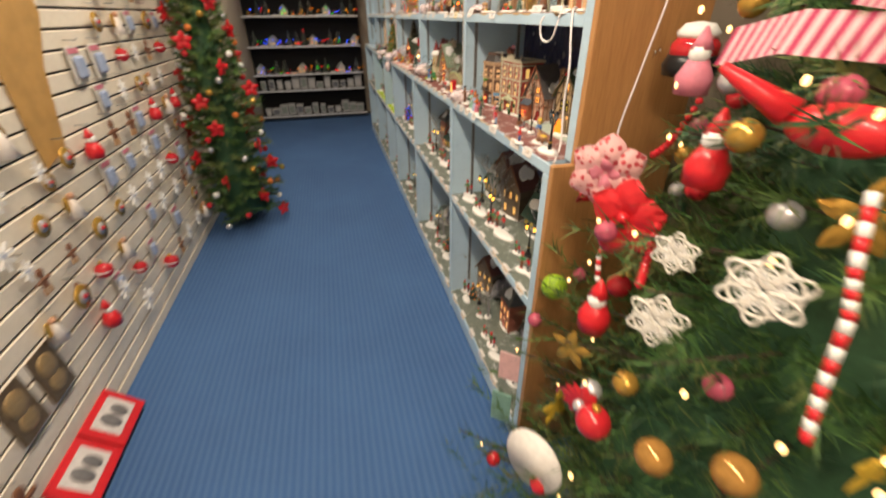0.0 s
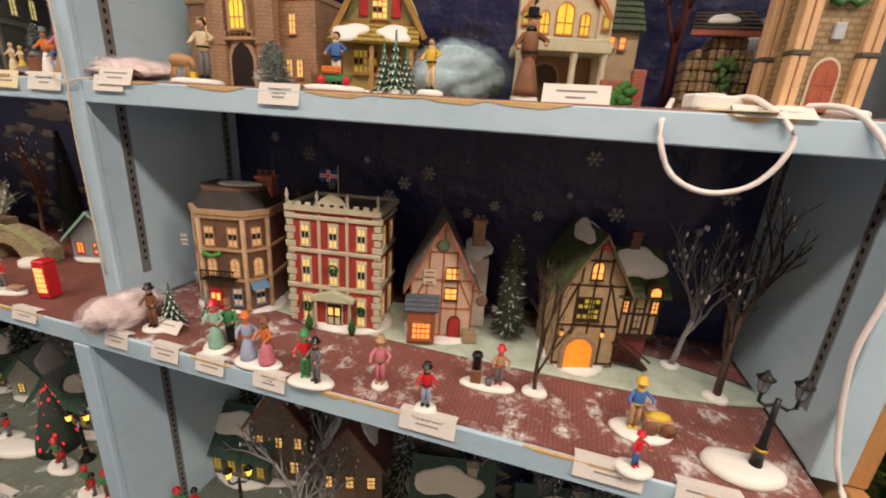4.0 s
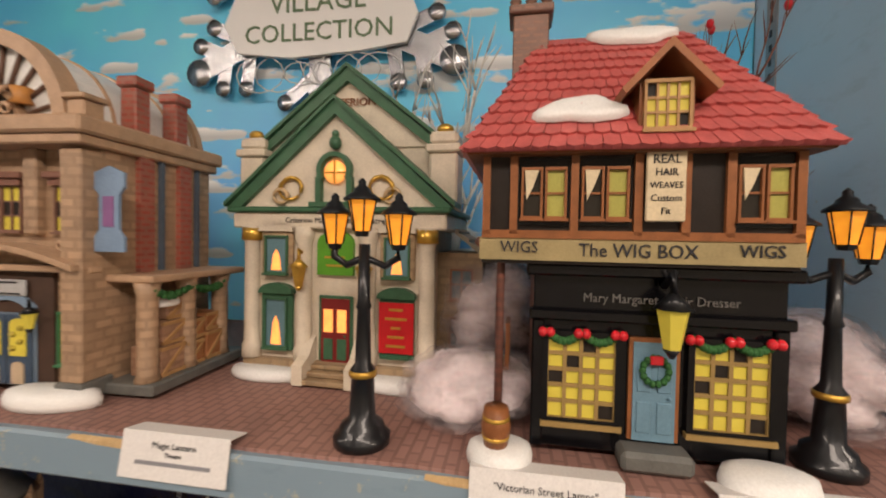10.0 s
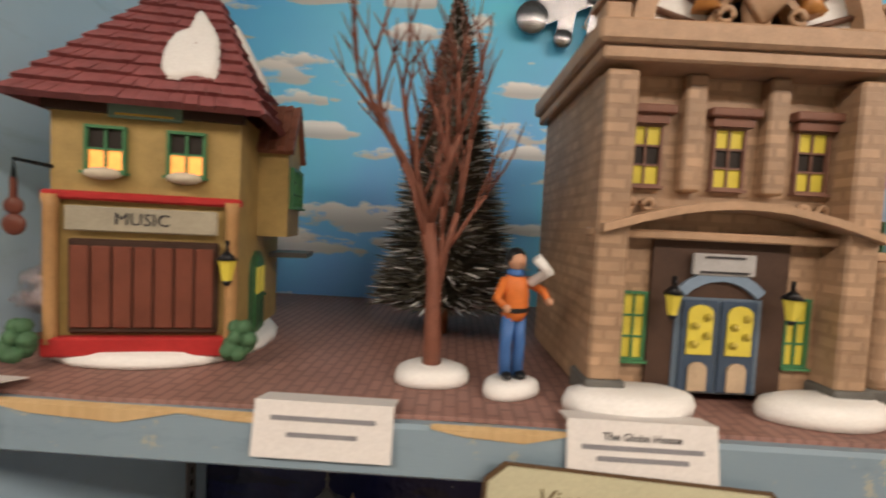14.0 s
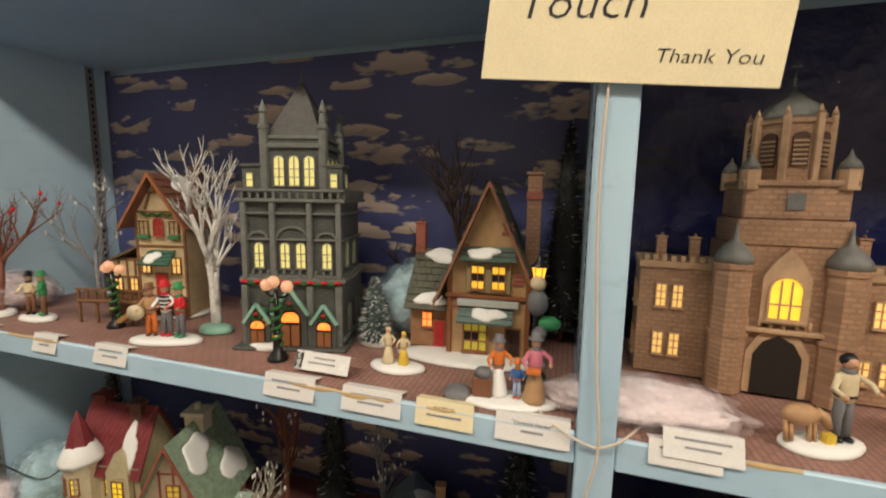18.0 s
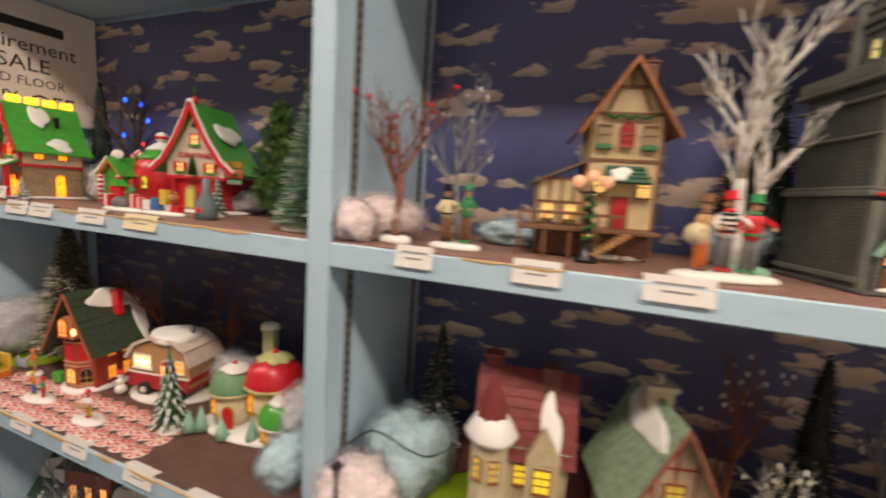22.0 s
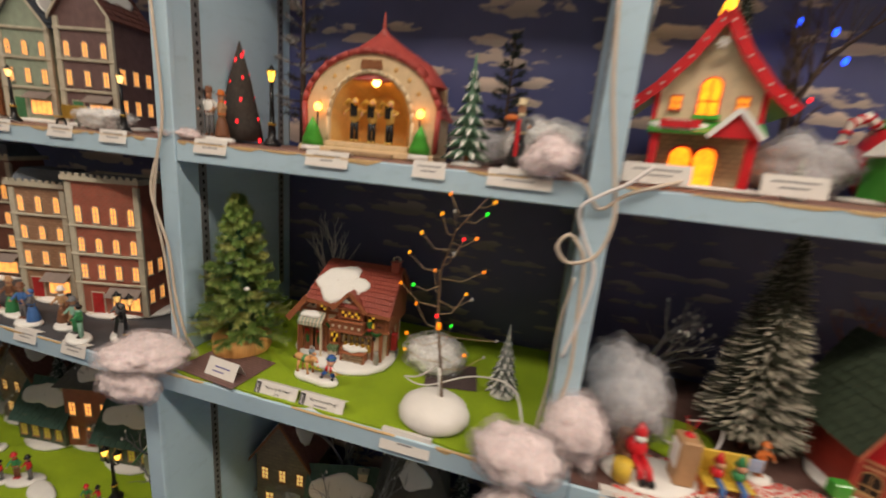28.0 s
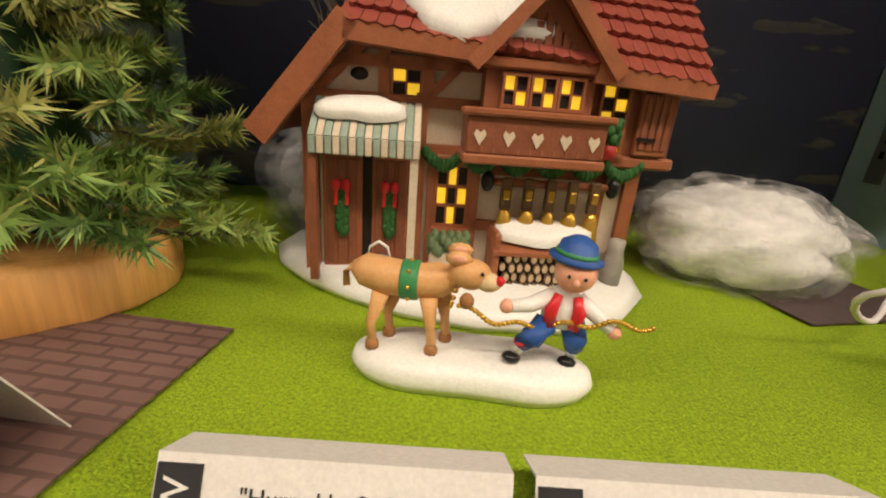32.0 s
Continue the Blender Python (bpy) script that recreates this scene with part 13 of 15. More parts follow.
def calf_and_boy():
    s, slots = Form(), [SNOW, plain((0.66, 0.36, 0.15), 0.45, 0.15, 100), plain((0.8, 0.4, 0.27), 0.45, 0.1, 100), plain((0.03, 0.1, 0.36), 0.45), BRIGHT_RED, SNOW, PAINTS["brown"], GOLD, PAINTS["green"], plain((0.7, 0.52, 0.3), 0.45), PAINTS["black"], plain((0.35, 0.16, 0.06), 0.5)]
    # moulded base, pinched in the middle
    seg, v = 36, []
    for r, k in ((0.96, 0), (1, 0.35), (0.97, 0.7), (0.86, 0.94), (0.6, 1), (0.01, 1)):
        for i in range(seg):
            a = 6.28319*i/seg
            c = cos(a)
            v.append((0.0375*r*math.copysign(abs(c) ** 0.75, c), 0.015*r*sin(a)*(1 - 0.16*math.exp(-(c/0.35) ** 2)), 0.0085*k))
    s.put(v, [(j*seg + i, j*seg + (i + 1) % seg, (j + 1)*seg + (i + 1) % seg, (j + 1)*seg + i) for j in range(5) for i in range(seg)] + [tuple(range(seg))[::-1]], 0, True)
    z = 0.0083
    # calf
    for x, y in ((-0.03, -0.004), (-0.0265, 0.004), (-0.012, -0.004), (-0.0085, 0.004)):
        s.tube([(x, y, z), (x - 0.0008, y, z + 0.008), (x + (0.002 if x < -0.02 else -0.002), y*0.8, z + 0.018)], [0.0015, 0.0014, 0.0028], 8, 1)
        s.lathe([(0.0021, z), (0.0021, z + 0.0016), (0.0014, z + 0.003)], 8, 11, shift((x - 0.0003, y, 0)))
    z += 0.004
    s.tube([(-0.0375, 0, z + 0.02), (-0.034, 0, z + 0.0195), (-0.027, 0, z + 0.018), (-0.018, 0, z + 0.0175), (-0.011, 0, z + 0.0185), (-0.006, 0, z + 0.02)], [0.0018, 0.005, 0.0057, 0.0053, 0.0053, 0.003], 12, 1)
    s.tube([(-0.009, 0, z + 0.019), (-0.005, -0.001, z + 0.0215), (-0.002, -0.002, z + 0.0225)], [0.0042, 0.0034, 0.004], 10, 1)
    s.ball(0.0052, -0.0025, -0.003, z + 0.0225, 1, 12, 1.15, 0.9, 0.85)
    s.ball(0.0034, 0.0025, -0.0045, z + 0.0212, 9, 10, 1.15, 0.9, 0.8)
    s.ball(0.0015, 0.0055, -0.0055, z + 0.0222, 4, 8)
    s.ball(0.0006, 0.0005, -0.0075, z + 0.0245, 10, 6)
    for y, a in ((-0.0045, -25), (0.003, 20)):
        s.ball(0.0026, -0.0062, y, z + 0.0272, 1, 8, 1.5, 0.5, 0.9)
        s.ball(0.0016, -0.0062, y - 0.0008, z + 0.0274, 2, 8, 1.5, 0.4, 0.8)
    s.tube([(-0.0375, 0, z + 0.02), (-0.0395, 0, z + 0.018), (-0.039, -0.001, z + 0.014)], [0.0012, 0.001, 0.0012], 6, 1)
    s.lathe([(0.0058, -0.0026), (0.006, -0.002), (0.006, 0.002), (0.0058, 0.0026)], 16, 8, pose(-0.02, 0, z + 0.0176, 0, 90, 0))
    for k in range(8):
        a = 6.28319*k/8
        s.ball(0.0007, -0.02, 0.006*cos(a), z + 0.0176 + 0.006*sin(a), 7, 6)
    s.ball(0.0022, -0.003, -0.006, z + 0.0155, 11, 8, 1, 1, 1.1)
    z -= 0.004
    # boy, leaning back on the rope
    B = pose(0.023, 0, z, 0, 5, 0) @ Matrix.Scale(1.1, 4)
    for x, y, fx in ((-0.0035, -0.002, -0.0095), (0.004, 0.001, 0.0035)):
        s.tube([(x, y, 0.012), (x + fx*0.35, y - 0.003, 0.0085), (x + fx*0.5, y - 0.001, 0.0058)], [0.0034, 0.0032, 0.0026], 9, 3, B)
        s.tube([(x + fx*0.5, y - 0.001, 0.0062), (x + fx*0.62, y, 0.0018)], [0.0017, 0.0015], 8, 5, B)
        s.ball(0.002, x + fx*0.62 - 0.001, y - 0.0015, 0.0009, 10, 8, 1.35, 1.1, 0.7, B)
        s.lathe([(0.0025, 0.0052), (0.0025, 0.0064)], 8, 4, B @ shift((x + fx*0.5, y - 0.001, 0)))
    s.lathe([(0.0042, 0.0115), (0.005, 0.014), (0.005, 0.0185), (0.003, 0.022)], 14, 5, B, True, 1, 0.8)
    for sx in (-1, 1):
        s.tube([(sx*0.0032, -0.0036, 0.0125), (sx*0.0036, -0.004, 0.017), (sx*0.0024, -0.003, 0.0212)], [0.0016, 0.0018, 0.0012], 7, 4, B)
    s.tube([(-0.003, -0.001, 0.02), (-0.009, -0.0035, 0.017), (-0.014, -0.0055, 0.0165)], [0.0022, 0.0021, 0.0017], 8, 5, B)
    s.tube([(0.003, -0.001, 0.02), (0.008, -0.0035, 0.0175), (0.012, -0.005, 0.015)], [0.0022, 0.0021, 0.0017], 8, 5, B)
    s.ball(0.0019, -0.015, -0.0058, 0.0165, 2, 8, M=B), s.ball(0.0019, 0.0128, -0.0053, 0.0146, 2, 8, M=B)
    s.ball(0.0053, 0.0005, -0.0015, 0.027, 2, 16, 1, 0.95, 0.95, B)
    s.ball(0.005, 0.0008, 0.0008, 0.0282, 11, 12, 1.05, 0.95, 0.95, B)
    s.ball(0.001, -0.0002, -0.007, 0.0262, 2, 6, M=B), s.ball(0.0005, -0.0022, -0.0066, 0.0275, 10, 6, M=B), s.ball(0.0005, 0.0018, -0.0068, 0.0275, 10, 6, M=B)
    s.lathe([(0.0066, 0.03), (0.007, 0.0308), (0.0052, 0.0316), (0.0046, 0.0345), (0.002, 0.0362), (0.0004, 0.0364)], 16, 3, B)
    s.lathe([(0.0055, 0.0314), (0.0053, 0.0326)], 16, 8, B)
    # gold chain from the neck through both hands
    n = 46
    for k in range(n):
        u = k/(n - 1)
        x = -0.005 + 0.053*u
        s.ball(0.00075, x, -0.006 - 0.0012*sin(u*9), z + 0.0178 - 0.004*sin(pi*min(1, u*1.3)) + 0.001*sin(u*25), 7, 5, 1.4, 1, 1)
    for k in range(14):
        a = 6.28319*k/14
        s.ball(0.0008, -0.0068 + 0.001*sin(a), 0.0048*cos(a), z + 0.0195 + 0.0046*sin(a), 7, 5)
    ob = part("figurine", s, slots, None, "", facing(0.585, 4.1, ZC4, -5) @ Matrix.Scale(1.02, 4))
    tagged(ob, "painted boy pulling a brown calf on a gold chain", "figurine", "painted figurines")

calf_and_boy()

# Fir on a slice of wood.
fir, _ = pine("bushy green model fir on a slice of wood", set_down(0.625, 4.268, ZC4, 0.945), 0.266, 0.085, [plain((0.19, 0.31, 0.07), 0.5), plain((0.28, 0.38, 0.1), 0.5), PINE_B, plain((0.42, 0.44, 0.14), 0.5)], 105, 5, 0.0095, 130, 0.0008, 0.13, 0.0035, 0.8, 0.16, core=0.26)
part("wood_slice", Form().lathe([(0.047, 0), (0.0488, 0.002), (0.0488, 0.022), (0.046, 0.024), (0.001, 0.024)], 40, 0, None, True, wob=0.05), SLICE, fir, "pale wooden slice stand with bark rim")
part("frost_tip", Form().ball(0.006, 0.012, -0.018, 0.17, 0, 8, 1, 1, 0.8).ball(0.005, 0.03, -0.02, 0.12, 0, 8).ball(0.004, -0.03, -0.03, 0.08, 0, 8), SNOW, fir)

def twinkle_tree():
    t = thing("wire_light_tree", "brown wire tree with coloured lit bulbs on white foam", "model tree", set_down(0.566, 3.907, ZC4, 0.919))
    part("foam_base", Form().lathe([(0.046, 0), (0.052, 0.006), (0.0525, 0.014), (0.047, 0.026), (0.033, 0.036), (0.014, 0.04), (0.001, 0.0405)], 36, 0, None, True, 1, 0.85, 0.02), plain((0.8, 0.78, 0.76), 0.6, 0.08, 30, 0.4), t, "white foam dome")
    rnd = random.Random(12)
    trunk = [(0.01, 0, 0.03), (0.003, 0, 0.09), (-0.008, 0.001, 0.16), (-0.01, 0, 0.225), (0.006, 0, 0.285), (0.042, 0, 0.332)]
    part("trunk", Form().tube(trunk, [0.0022, 0.002, 0.0018, 0.0014, 0.001, 0.0007], 8), plain((0.16, 0.1, 0.06), 0.5, 0.4, 200, 0.5), t)
    part("wire_sleeve", Form().tube([(0.006, 0, 0.034), (0.004, 0, 0.06), (0.0025, -0.003, 0.085)], 0.0022, 7), WHITE, t)
    kinds = ["amber", "yellow", "amber", "green", "amber", "yellow", "amber", "red", "yellow"]
    for i in range(24):
        u = 0.25 + 0.72*i/23
        z = 0.33*u
        x0 = next(p[0] + (q[0] - p[0])*(z - p[2])/(q[2] - p[2]) for p, q in zip(trunk, trunk[1:]) if z <= q[2])
        a = i*2.4 + 0.6
        ln = (0.076 if u < 0.6 else 0.052*(1.35 - u)/0.6)*rnd.uniform(0.7, 1.1)
        e = (x0 + ln*cos(a), ln*0.6*sin(a), z + rnd.uniform(0.006, 0.028))
        m = (x0 + ln*0.5*cos(a), ln*0.3*sin(a), z + rnd.uniform(-0.006, 0.004))
        w = part("wire_branch", Form().tube([(x0, 0, z), m, e], [0.0008, 0.0005, 0.0004], 5), plain((0.34, 0.24, 0.14), 0.4), t)
        lit_bulb(w, e, 0.0021, BULBS[kinds[i % 9]] if i % 5 else plain((0.5, 0.5, 0.48), 0.2))
    lit_bulb(t, (-0.004, -0.006, 0.15), 0.0045, BULBS["amber"])
    cord("white lead of the wire tree trailing behind it", [(0.57, 3.905, ZC4 + 0.082), (0.58, 3.937, ZC4 + 0.05), (0.603, 3.965, ZC4 + 0.03), (0.621, 3.937, ZC4 + 0.012), (0.658, 3.873, ZC4 + 0.022), (0.603, 3.809, ZC4 + 0.05), (0.543, 3.786, ZC4 + 0.02)], 0.0013, WCORD)

twinkle_tree()
tiered_tree("small frosted grey fir", set_down(0.66, 3.827, ZC4, 0.919), 0.127, 0.03, plain((0.2, 0.23, 0.22), 0.6, 0.4, 200), 9, 3)
bare_tree("white-barked bare birch behind the forge", set_down(0.75, 4.162, ZC4, 0.919), 0.245, 61, BIRCH, 0, spread=0.38, levels=4, r=0.0045, trunk=0.36)
cotton(set_down(0.699, 3.944, ZC4, 0.919), 0.05, 0.042, 0.058, 61, COTTON, "white cotton wool cloud behind the wire tree")
cotton(set_down(0.727, 4.149, ZC4, 0.919), 0.06, 0.045, 0.085, 62, COTTON_SHADED, "cotton wool tinted shade-grey behind the fir")
cotton(set_down(0.525, 4.355, ZC, 0.919), 0.062, 0.05, 0.045, 63, COTTON_PINK, "pinkish cotton wool spread over the shelf edge", 16, 1100)
cotton(set_down(0.492, 4.355, ZC - 0.04, 0.919), 0.05, 0.022, 0.05, 64, COTTON_PINK, "pinkish cotton wool hanging over the shelf edge", 10)
cotton(set_down(0.515, 3.795, ZC, 0.919), 0.052, 0.04, 0.06, 65, COTTON_PINK, "pinkish cotton wool tuft beside the upright", 14, 1000)
cotton(set_down(0.492, 3.79, ZC - 0.085, 0.919), 0.036, 0.022, 0.085, 66, COTTON_PINK, "pinkish cotton wool hanging down the upright", 10, 800)
cotton(set_down(0.566, 3.726, ZC, 0.919), 0.045, 0.045, 0.085, 67, COTTON_PINK, "pinkish cotton wool piled against the upright", 14, 900)
cotton(facing(0.585, 3.806, ZD), 0.03, 0.03, 0.045, 68, COTTON_PINK, "white cotton wool tuft on the shelf edge", 12, 900)
cotton(facing(0.6, 4.35, ZD), 0.03, 0.025, 0.018, 69, COTTON_PINK, "pinkish cotton wool tuft in front of the upright", 8)
price_tag(4.129, "C", 0.072, 0.026, ('"Hurry Up Or Wait?"', "$27.50"), -27, None, True, 0.28, -0.007)
price_tag(4.057, "C", 0.072, 0.026, ('"Alpine Cowbell Forge"', 0.3), -27, None, True, 0.28, -0.007)
price_tag(3.93, "C", 0.072, 0.028, ("Twinkle Tree", 0.3), -16)
tent = thing("price_tag", "white folded price card standing on brown paper", "price tag", set_down(0.541, 4.227, ZC4 + 0.0016, 0.919, -6) @ Matrix.Scale(1.2, 4), "price tags on the shelf edges")
part("card", Form().box(-0.026, 0.026, -0.0004, 0, 0, 0.023, 0, 0, pose(0, -0.009, 0, -28)), CARD, tent)
part("card_back", Form().box(-0.026, 0.026, -0.0004, 0, 0, 0.0225, 0, 0, pose(0, 0.012, 0, 25)), CARD, tent)
part("writing", Form().box(-0.012, 0.014, -0.0008, -0.0004, 0.012, 0.0135, 0, 0, pose(0, -0.009, 0, -28)), plain((0.1, 0.1, 0.35), 0.6), tent)
part("writing", Form().box(-0.014, 0.006, -0.0008, -0.0004, 0.006, 0.0075, 0, 0, pose(0, -0.009, 0, -28)), plain((0.1, 0.1, 0.35), 0.6), tent)
# Beige leads down the two uprights.
cord("beige lead twisted down the upright", [(0.572, 4.365, 1.93), (0.572, 4.362, 1.8), (0.571, 4.352, 1.66), (0.571, 4.345, 1.52), (0.57, 4.36, 1.45), (0.571, 4.372, 1.38), (0.57, 4.358, 1.3), (0.571, 4.352, 1.22), (0.566, 4.34, 1.16), (0.53, 4.35, 1.12), (0.525, 4.362, 1.05), (0.527, 4.352, 0.95), (0.527, 4.347, 0.8), (0.528, 4.35, 0.5), (0.53, 4.35, 0.02)], 0.0023, BEIGE)
cord("second beige lead beside the first", [(0.571, 4.358, 1.46), (0.567, 4.372, 1.4), (0.568, 4.348, 1.32), (0.568, 4.34, 1.24), (0.572, 4.328, 1.17), (0.6, 4.335, 1.128)], 0.0022, BEIGE)
cord("beige lead draped over the upright", [(0.6, 3.66, 1.49), (0.574, 3.69, 1.482), (0.57, 3.72, 1.47), (0.569, 3.745, 1.452), (0.57, 3.765, 1.478), (0.58, 3.8, 1.488), (0.62, 3.83, 1.487)], 0.0022, BEIGE)
cord("white lead looped and knotted on the upright", [(0.572, 3.762, 1.95), (0.571, 3.765, 1.75), (0.571, 3.755, 1.6), (0.569, 3.735, 1.49), (0.566, 3.728, 1.44), (0.565, 3.74, 1.4), (0.566, 3.768, 1.388), (0.565, 3.782, 1.405), (0.566, 3.77, 1.42), (0.567, 3.752, 1.395), (0.569, 3.748, 1.34), (0.57, 3.745, 1.25), (0.569, 3.756, 1.17), (0.54, 3.75, 1.13)], 0.0023, BEIGE)
cord("thin beige lead on the inner side of the upright", [(0.571, 3.758, 1.37), (0.585, 3.765, 1.3), (0.6, 3.765, 1.22), (0.6, 3.775, 1.13)], 0.0016, BEIGE)

# ---- fourth bay, shelf D: the concert park ----
sheet("shelf_mat", XD + 0.001, XB - 0.002, yb0, yb1, Z_SHELVES["D"], 0.002, BROWN_MAT, "brown paving-stone paper laid on the shelf", "shelf mat", 0.0012, 15)

def bandshell():
    CRM, RST, INNER = plain((0.68, 0.52, 0.32), 0.45, 0.2, 80), plain((0.4, 0.07, 0.06), 0.4, 0.3, 90), plain((0.7, 0.42, 0.14), 0.5, 0.2, 80)
    t = thing("model_bandshell", "cream arched model bandshell with a red roof and lit stage", "model house", facing(0.65, 4.062, ZD, 4), VILLAGE)
    part("stage", Form().box(-0.1, 0.1, -0.02, 0.08, 0, 0.01, bev=0.002).box(-0.062, 0.062, -0.014, 0, 0.01, 0.018, bev=0.001), CRM, t)
    part("steps", Form().box(-0.045, 0.045, -0.03, -0.018, 0, 0.006, bev=0.001), STONE, t)
    n = 16
    inner = [(0.06*cos(pi*i/n), 0.05 + 0.062*sin(pi*i/n)) for i in range(n + 1)]
    inner = [(0.06, 0.012)] + inner + [(-0.06, 0.012)]
    outer = [(0.1*cos(pi*i/n)*(1 - 0.1*sin(pi*i/n)), 0.07 + 0.072*sin(pi*i/n)) for i in range(n + 1)]
    outer = [(0.098, 0.012)] + outer + [(-0.098, 0.012)]
    f = Form()
    m = len(inner)
    f.put([(x, 0, z) for x, z in inner + outer] + [(x, 0.006, z) for x, z in inner + outer], [(i, i + m, i + m + 1, i + 1) for i in range(m - 1)] + [(i + 2*m, i + 2*m + 1, i + 3*m + 1, i + 3*m) for i in range(m - 1)] + [(i, i + 1, i + 2*m + 1, i + 2*m) for i in range(m - 1)])
    part("front_arch", f, CRM, t, "cream arched front")
    rim_s = Form()
    for i in range(m - 1):
        (x0, z0), (x1, z1) = outer[i], outer[i + 1]
        rim_s.tube([(x0, -0.001, z0), (x1, -0.001, z1)], 0.0042, 6)
    part("arch_moulding", rim_s, RST, t, "red moulding")
    r2 = Form()
    for i in range(m - 1):
        (x0, z0), (x1, z1) = inner[i], inner[i + 1]
        r2.tube([(x0*1.06, -0.001, z0*1.03), (x1*1.06, -0.001, z1*1.03)], 0.0024, 6)
    part("arch_moulding", r2, plain((0.72, 0.6, 0.4), 0.5), t)
    v = Form()
    v.put([(x, 0.003, z) for x, z in inner] + [(x*0.62, 0.06, 0.012 + (z - 0.012)*0.8) for x, z in inner], [(i, i + m, i + m + 1, i + 1) for i in range(m - 1)] + [tuple(range(m, 2*m))])
    part("shell", v, INNER, t, "golden inner shell")
    part("shell_back", Form().box(-0.094, 0.094, 0.062, 0.078, 0.01, 0.11), CRM, t)
    rr = Form().lathe([(0.1, 0), (0.075, 0.03), (0.035, 0.052), (0.01, 0.068), (0.003, 0.076), (0.0012, 0.098)], 16, 0, shift((0, 0.042, 0.104)), False, 1, 0.44)
    part("roof", rr, RST, t, "dark red pointed roof")
    for s in (-1, 1):
        part("side_roof", tiles([(s*0.104, 0, 0.06), (s*0.104, 0.08, 0.06), (s*0.068, 0.08, 0.128), (s*0.068, 0, 0.128)] if s > 0 else [(s*0.104, 0.08, 0.06), (s*0.104, 0, 0.06), (s*0.068, 0, 0.128), (s*0.068, 0.08, 0.128)], 7, 7, 0.0012), RST, t)
        part("side_wall", Form().box(s*0.095 - 0.004, s*0.095 + 0.004, 0.002, 0.075, 0.01, 0.072), CRM, t)
        g = part("cone_shrub", Form().lathe([(0.0155, 0.01), (0.014, 0.016), (0.015, 0.017), (0.009, 0.03), (0.01, 0.031), (0.0006, 0.048)], 12, 0, shift((s*0.08, -0.014, 0))), BRIGHT_GREEN, t, "green cone shrub")
        part("shrub_snow", Form().lathe([(0.0165, 0.002), (0.016, 0.008), (0.01, 0.012)], 12, 0, shift((s*0.08, -0.014, 0))), SNOW, g)
        lp = part("lamp_post", Form().tube([(s*0.076, -0.008, 0.01), (s*0.076, -0.008, 0.058)], 0.0014, 6), IRON, t)
        part("lamp_globe", Form().ball(0.0058, s*0.076, -0.008, 0.063, 0, 10), glow((1, 0.34, 0.05), 9), lp, "lit amber globe")
    part("stage_lamp", Form().ball(0.0056, 0.004, 0.01, 0.103, 0, 10), glow((1, 0.5, 0.08), 30.0), t, "lit bulb under the arch")
    part("emblem", Form().prism([(-0.016, 0.118), (0.016, 0.118), (0.014, 0.13), (-0.014, 0.13)], -0.003, 0), WOODBROWN, t)
    for i in range(10):
        a = pi*(i + 0.5)/10
        part("rosette", Form().ball(0.003, 0.078*cos(a), -0.0006, 0.06 + 0.066*sin(a), 0, 8, 1, 0.4, 1), INNER, t)
    for i in range(3):
        s = Form()
        figure_shape(s, 0.066, 0, 1, 0, 0, 0, 0, False, 0, (60, 80))
        s.m = [{0: 0, 1: 1, 3: 2, 4: 0}.get(k, 0) for k in s.m]
        s.tube([(0.004, -0.01, 0.052), (-0.006, -0.013, 0.058), (-0.01, -0.014, 0.05)], [0.0016, 0.0022, 0.0045], 8, 3)
        s.box(-0.005, 0.005, -0.0085, -0.006, 0.036, 0.054, 1, 0.001)
        part("musician", s, [plain((0.66, 0.45, 0.12), 0.5), IRON, SKIN, GOLD], t, "small musician in black and gold", pose(-0.027 + 0.027*i, 0.01, 0.0178, 0, 0, (10, 0, -14)[i]))

bandshell()
tiered_tree("small snow-laden fir on a snow base", facing(0.64, 3.914, ZD), 0.14, 0.036, plain((0.1, 0.2, 0.13), 0.55), 8, 6)
tree, _ = pine("dark sparse spruce behind the bandshell", facing(0.8, 3.89, ZD), 0.205, 0.05, [plain((0.02, 0.03, 0.025), 0.7)], 30, 8, 0.008, 24, 0.0006, 0.2, 0.003, 0.8, group="dark spruces", name="spruce_tree")
tree, _ = pine("dark pole spruce with snow on its boughs", facing(0.745, 4.235, ZD), 0.3, 0.05, [plain((0.03, 0.03, 0.025), 0.7), plain((0.3, 0.3, 0.3), 0.6)], 34, 9, 0.008, 26, 0.0006, 0.15, 0.0055, 0.5, group="dark spruces", name="spruce_tree")
figurine("painted lady violinist in a dark dress and red sash", facing(0.63, 3.847, ZD, -10), [(0, 0, 0.082, "grey", "black", "cream", True, 0)], (0.018, 0.012), lambda s, slot, z: (s.box(-0.002, 0.003, -0.0115, -0.0095, z + 0.012, z + 0.056, slot("red"), 0.0005), s.ball(0.006, -0.01, -0.01, z + 0.058, slot("orange"), 8, 1.5, 0.5, 0.7)))
cone = thing("light_cone_tree", "dark cone tree wound with lit red bulbs", "model tree", facing(0.69, 4.315, ZD))
part("cone", Form().lathe([(0.034, 0.004), (0.03, 0.03), (0.016, 0.1), (0.001, 0.158)], 16, 0, None, True, wob=0.15), plain((0.06, 0.05, 0.045), 0.8, 0.5, 200, 0.8), cone)
for i in range(22):
    u = i/22
    lit_bulb(cone, ((0.035 - 0.034*u)*cos(i*1.3), (0.035 - 0.034*u)*sin(i*1.3), 0.006 + 0.15*u), 0.003, BULBS["red"])
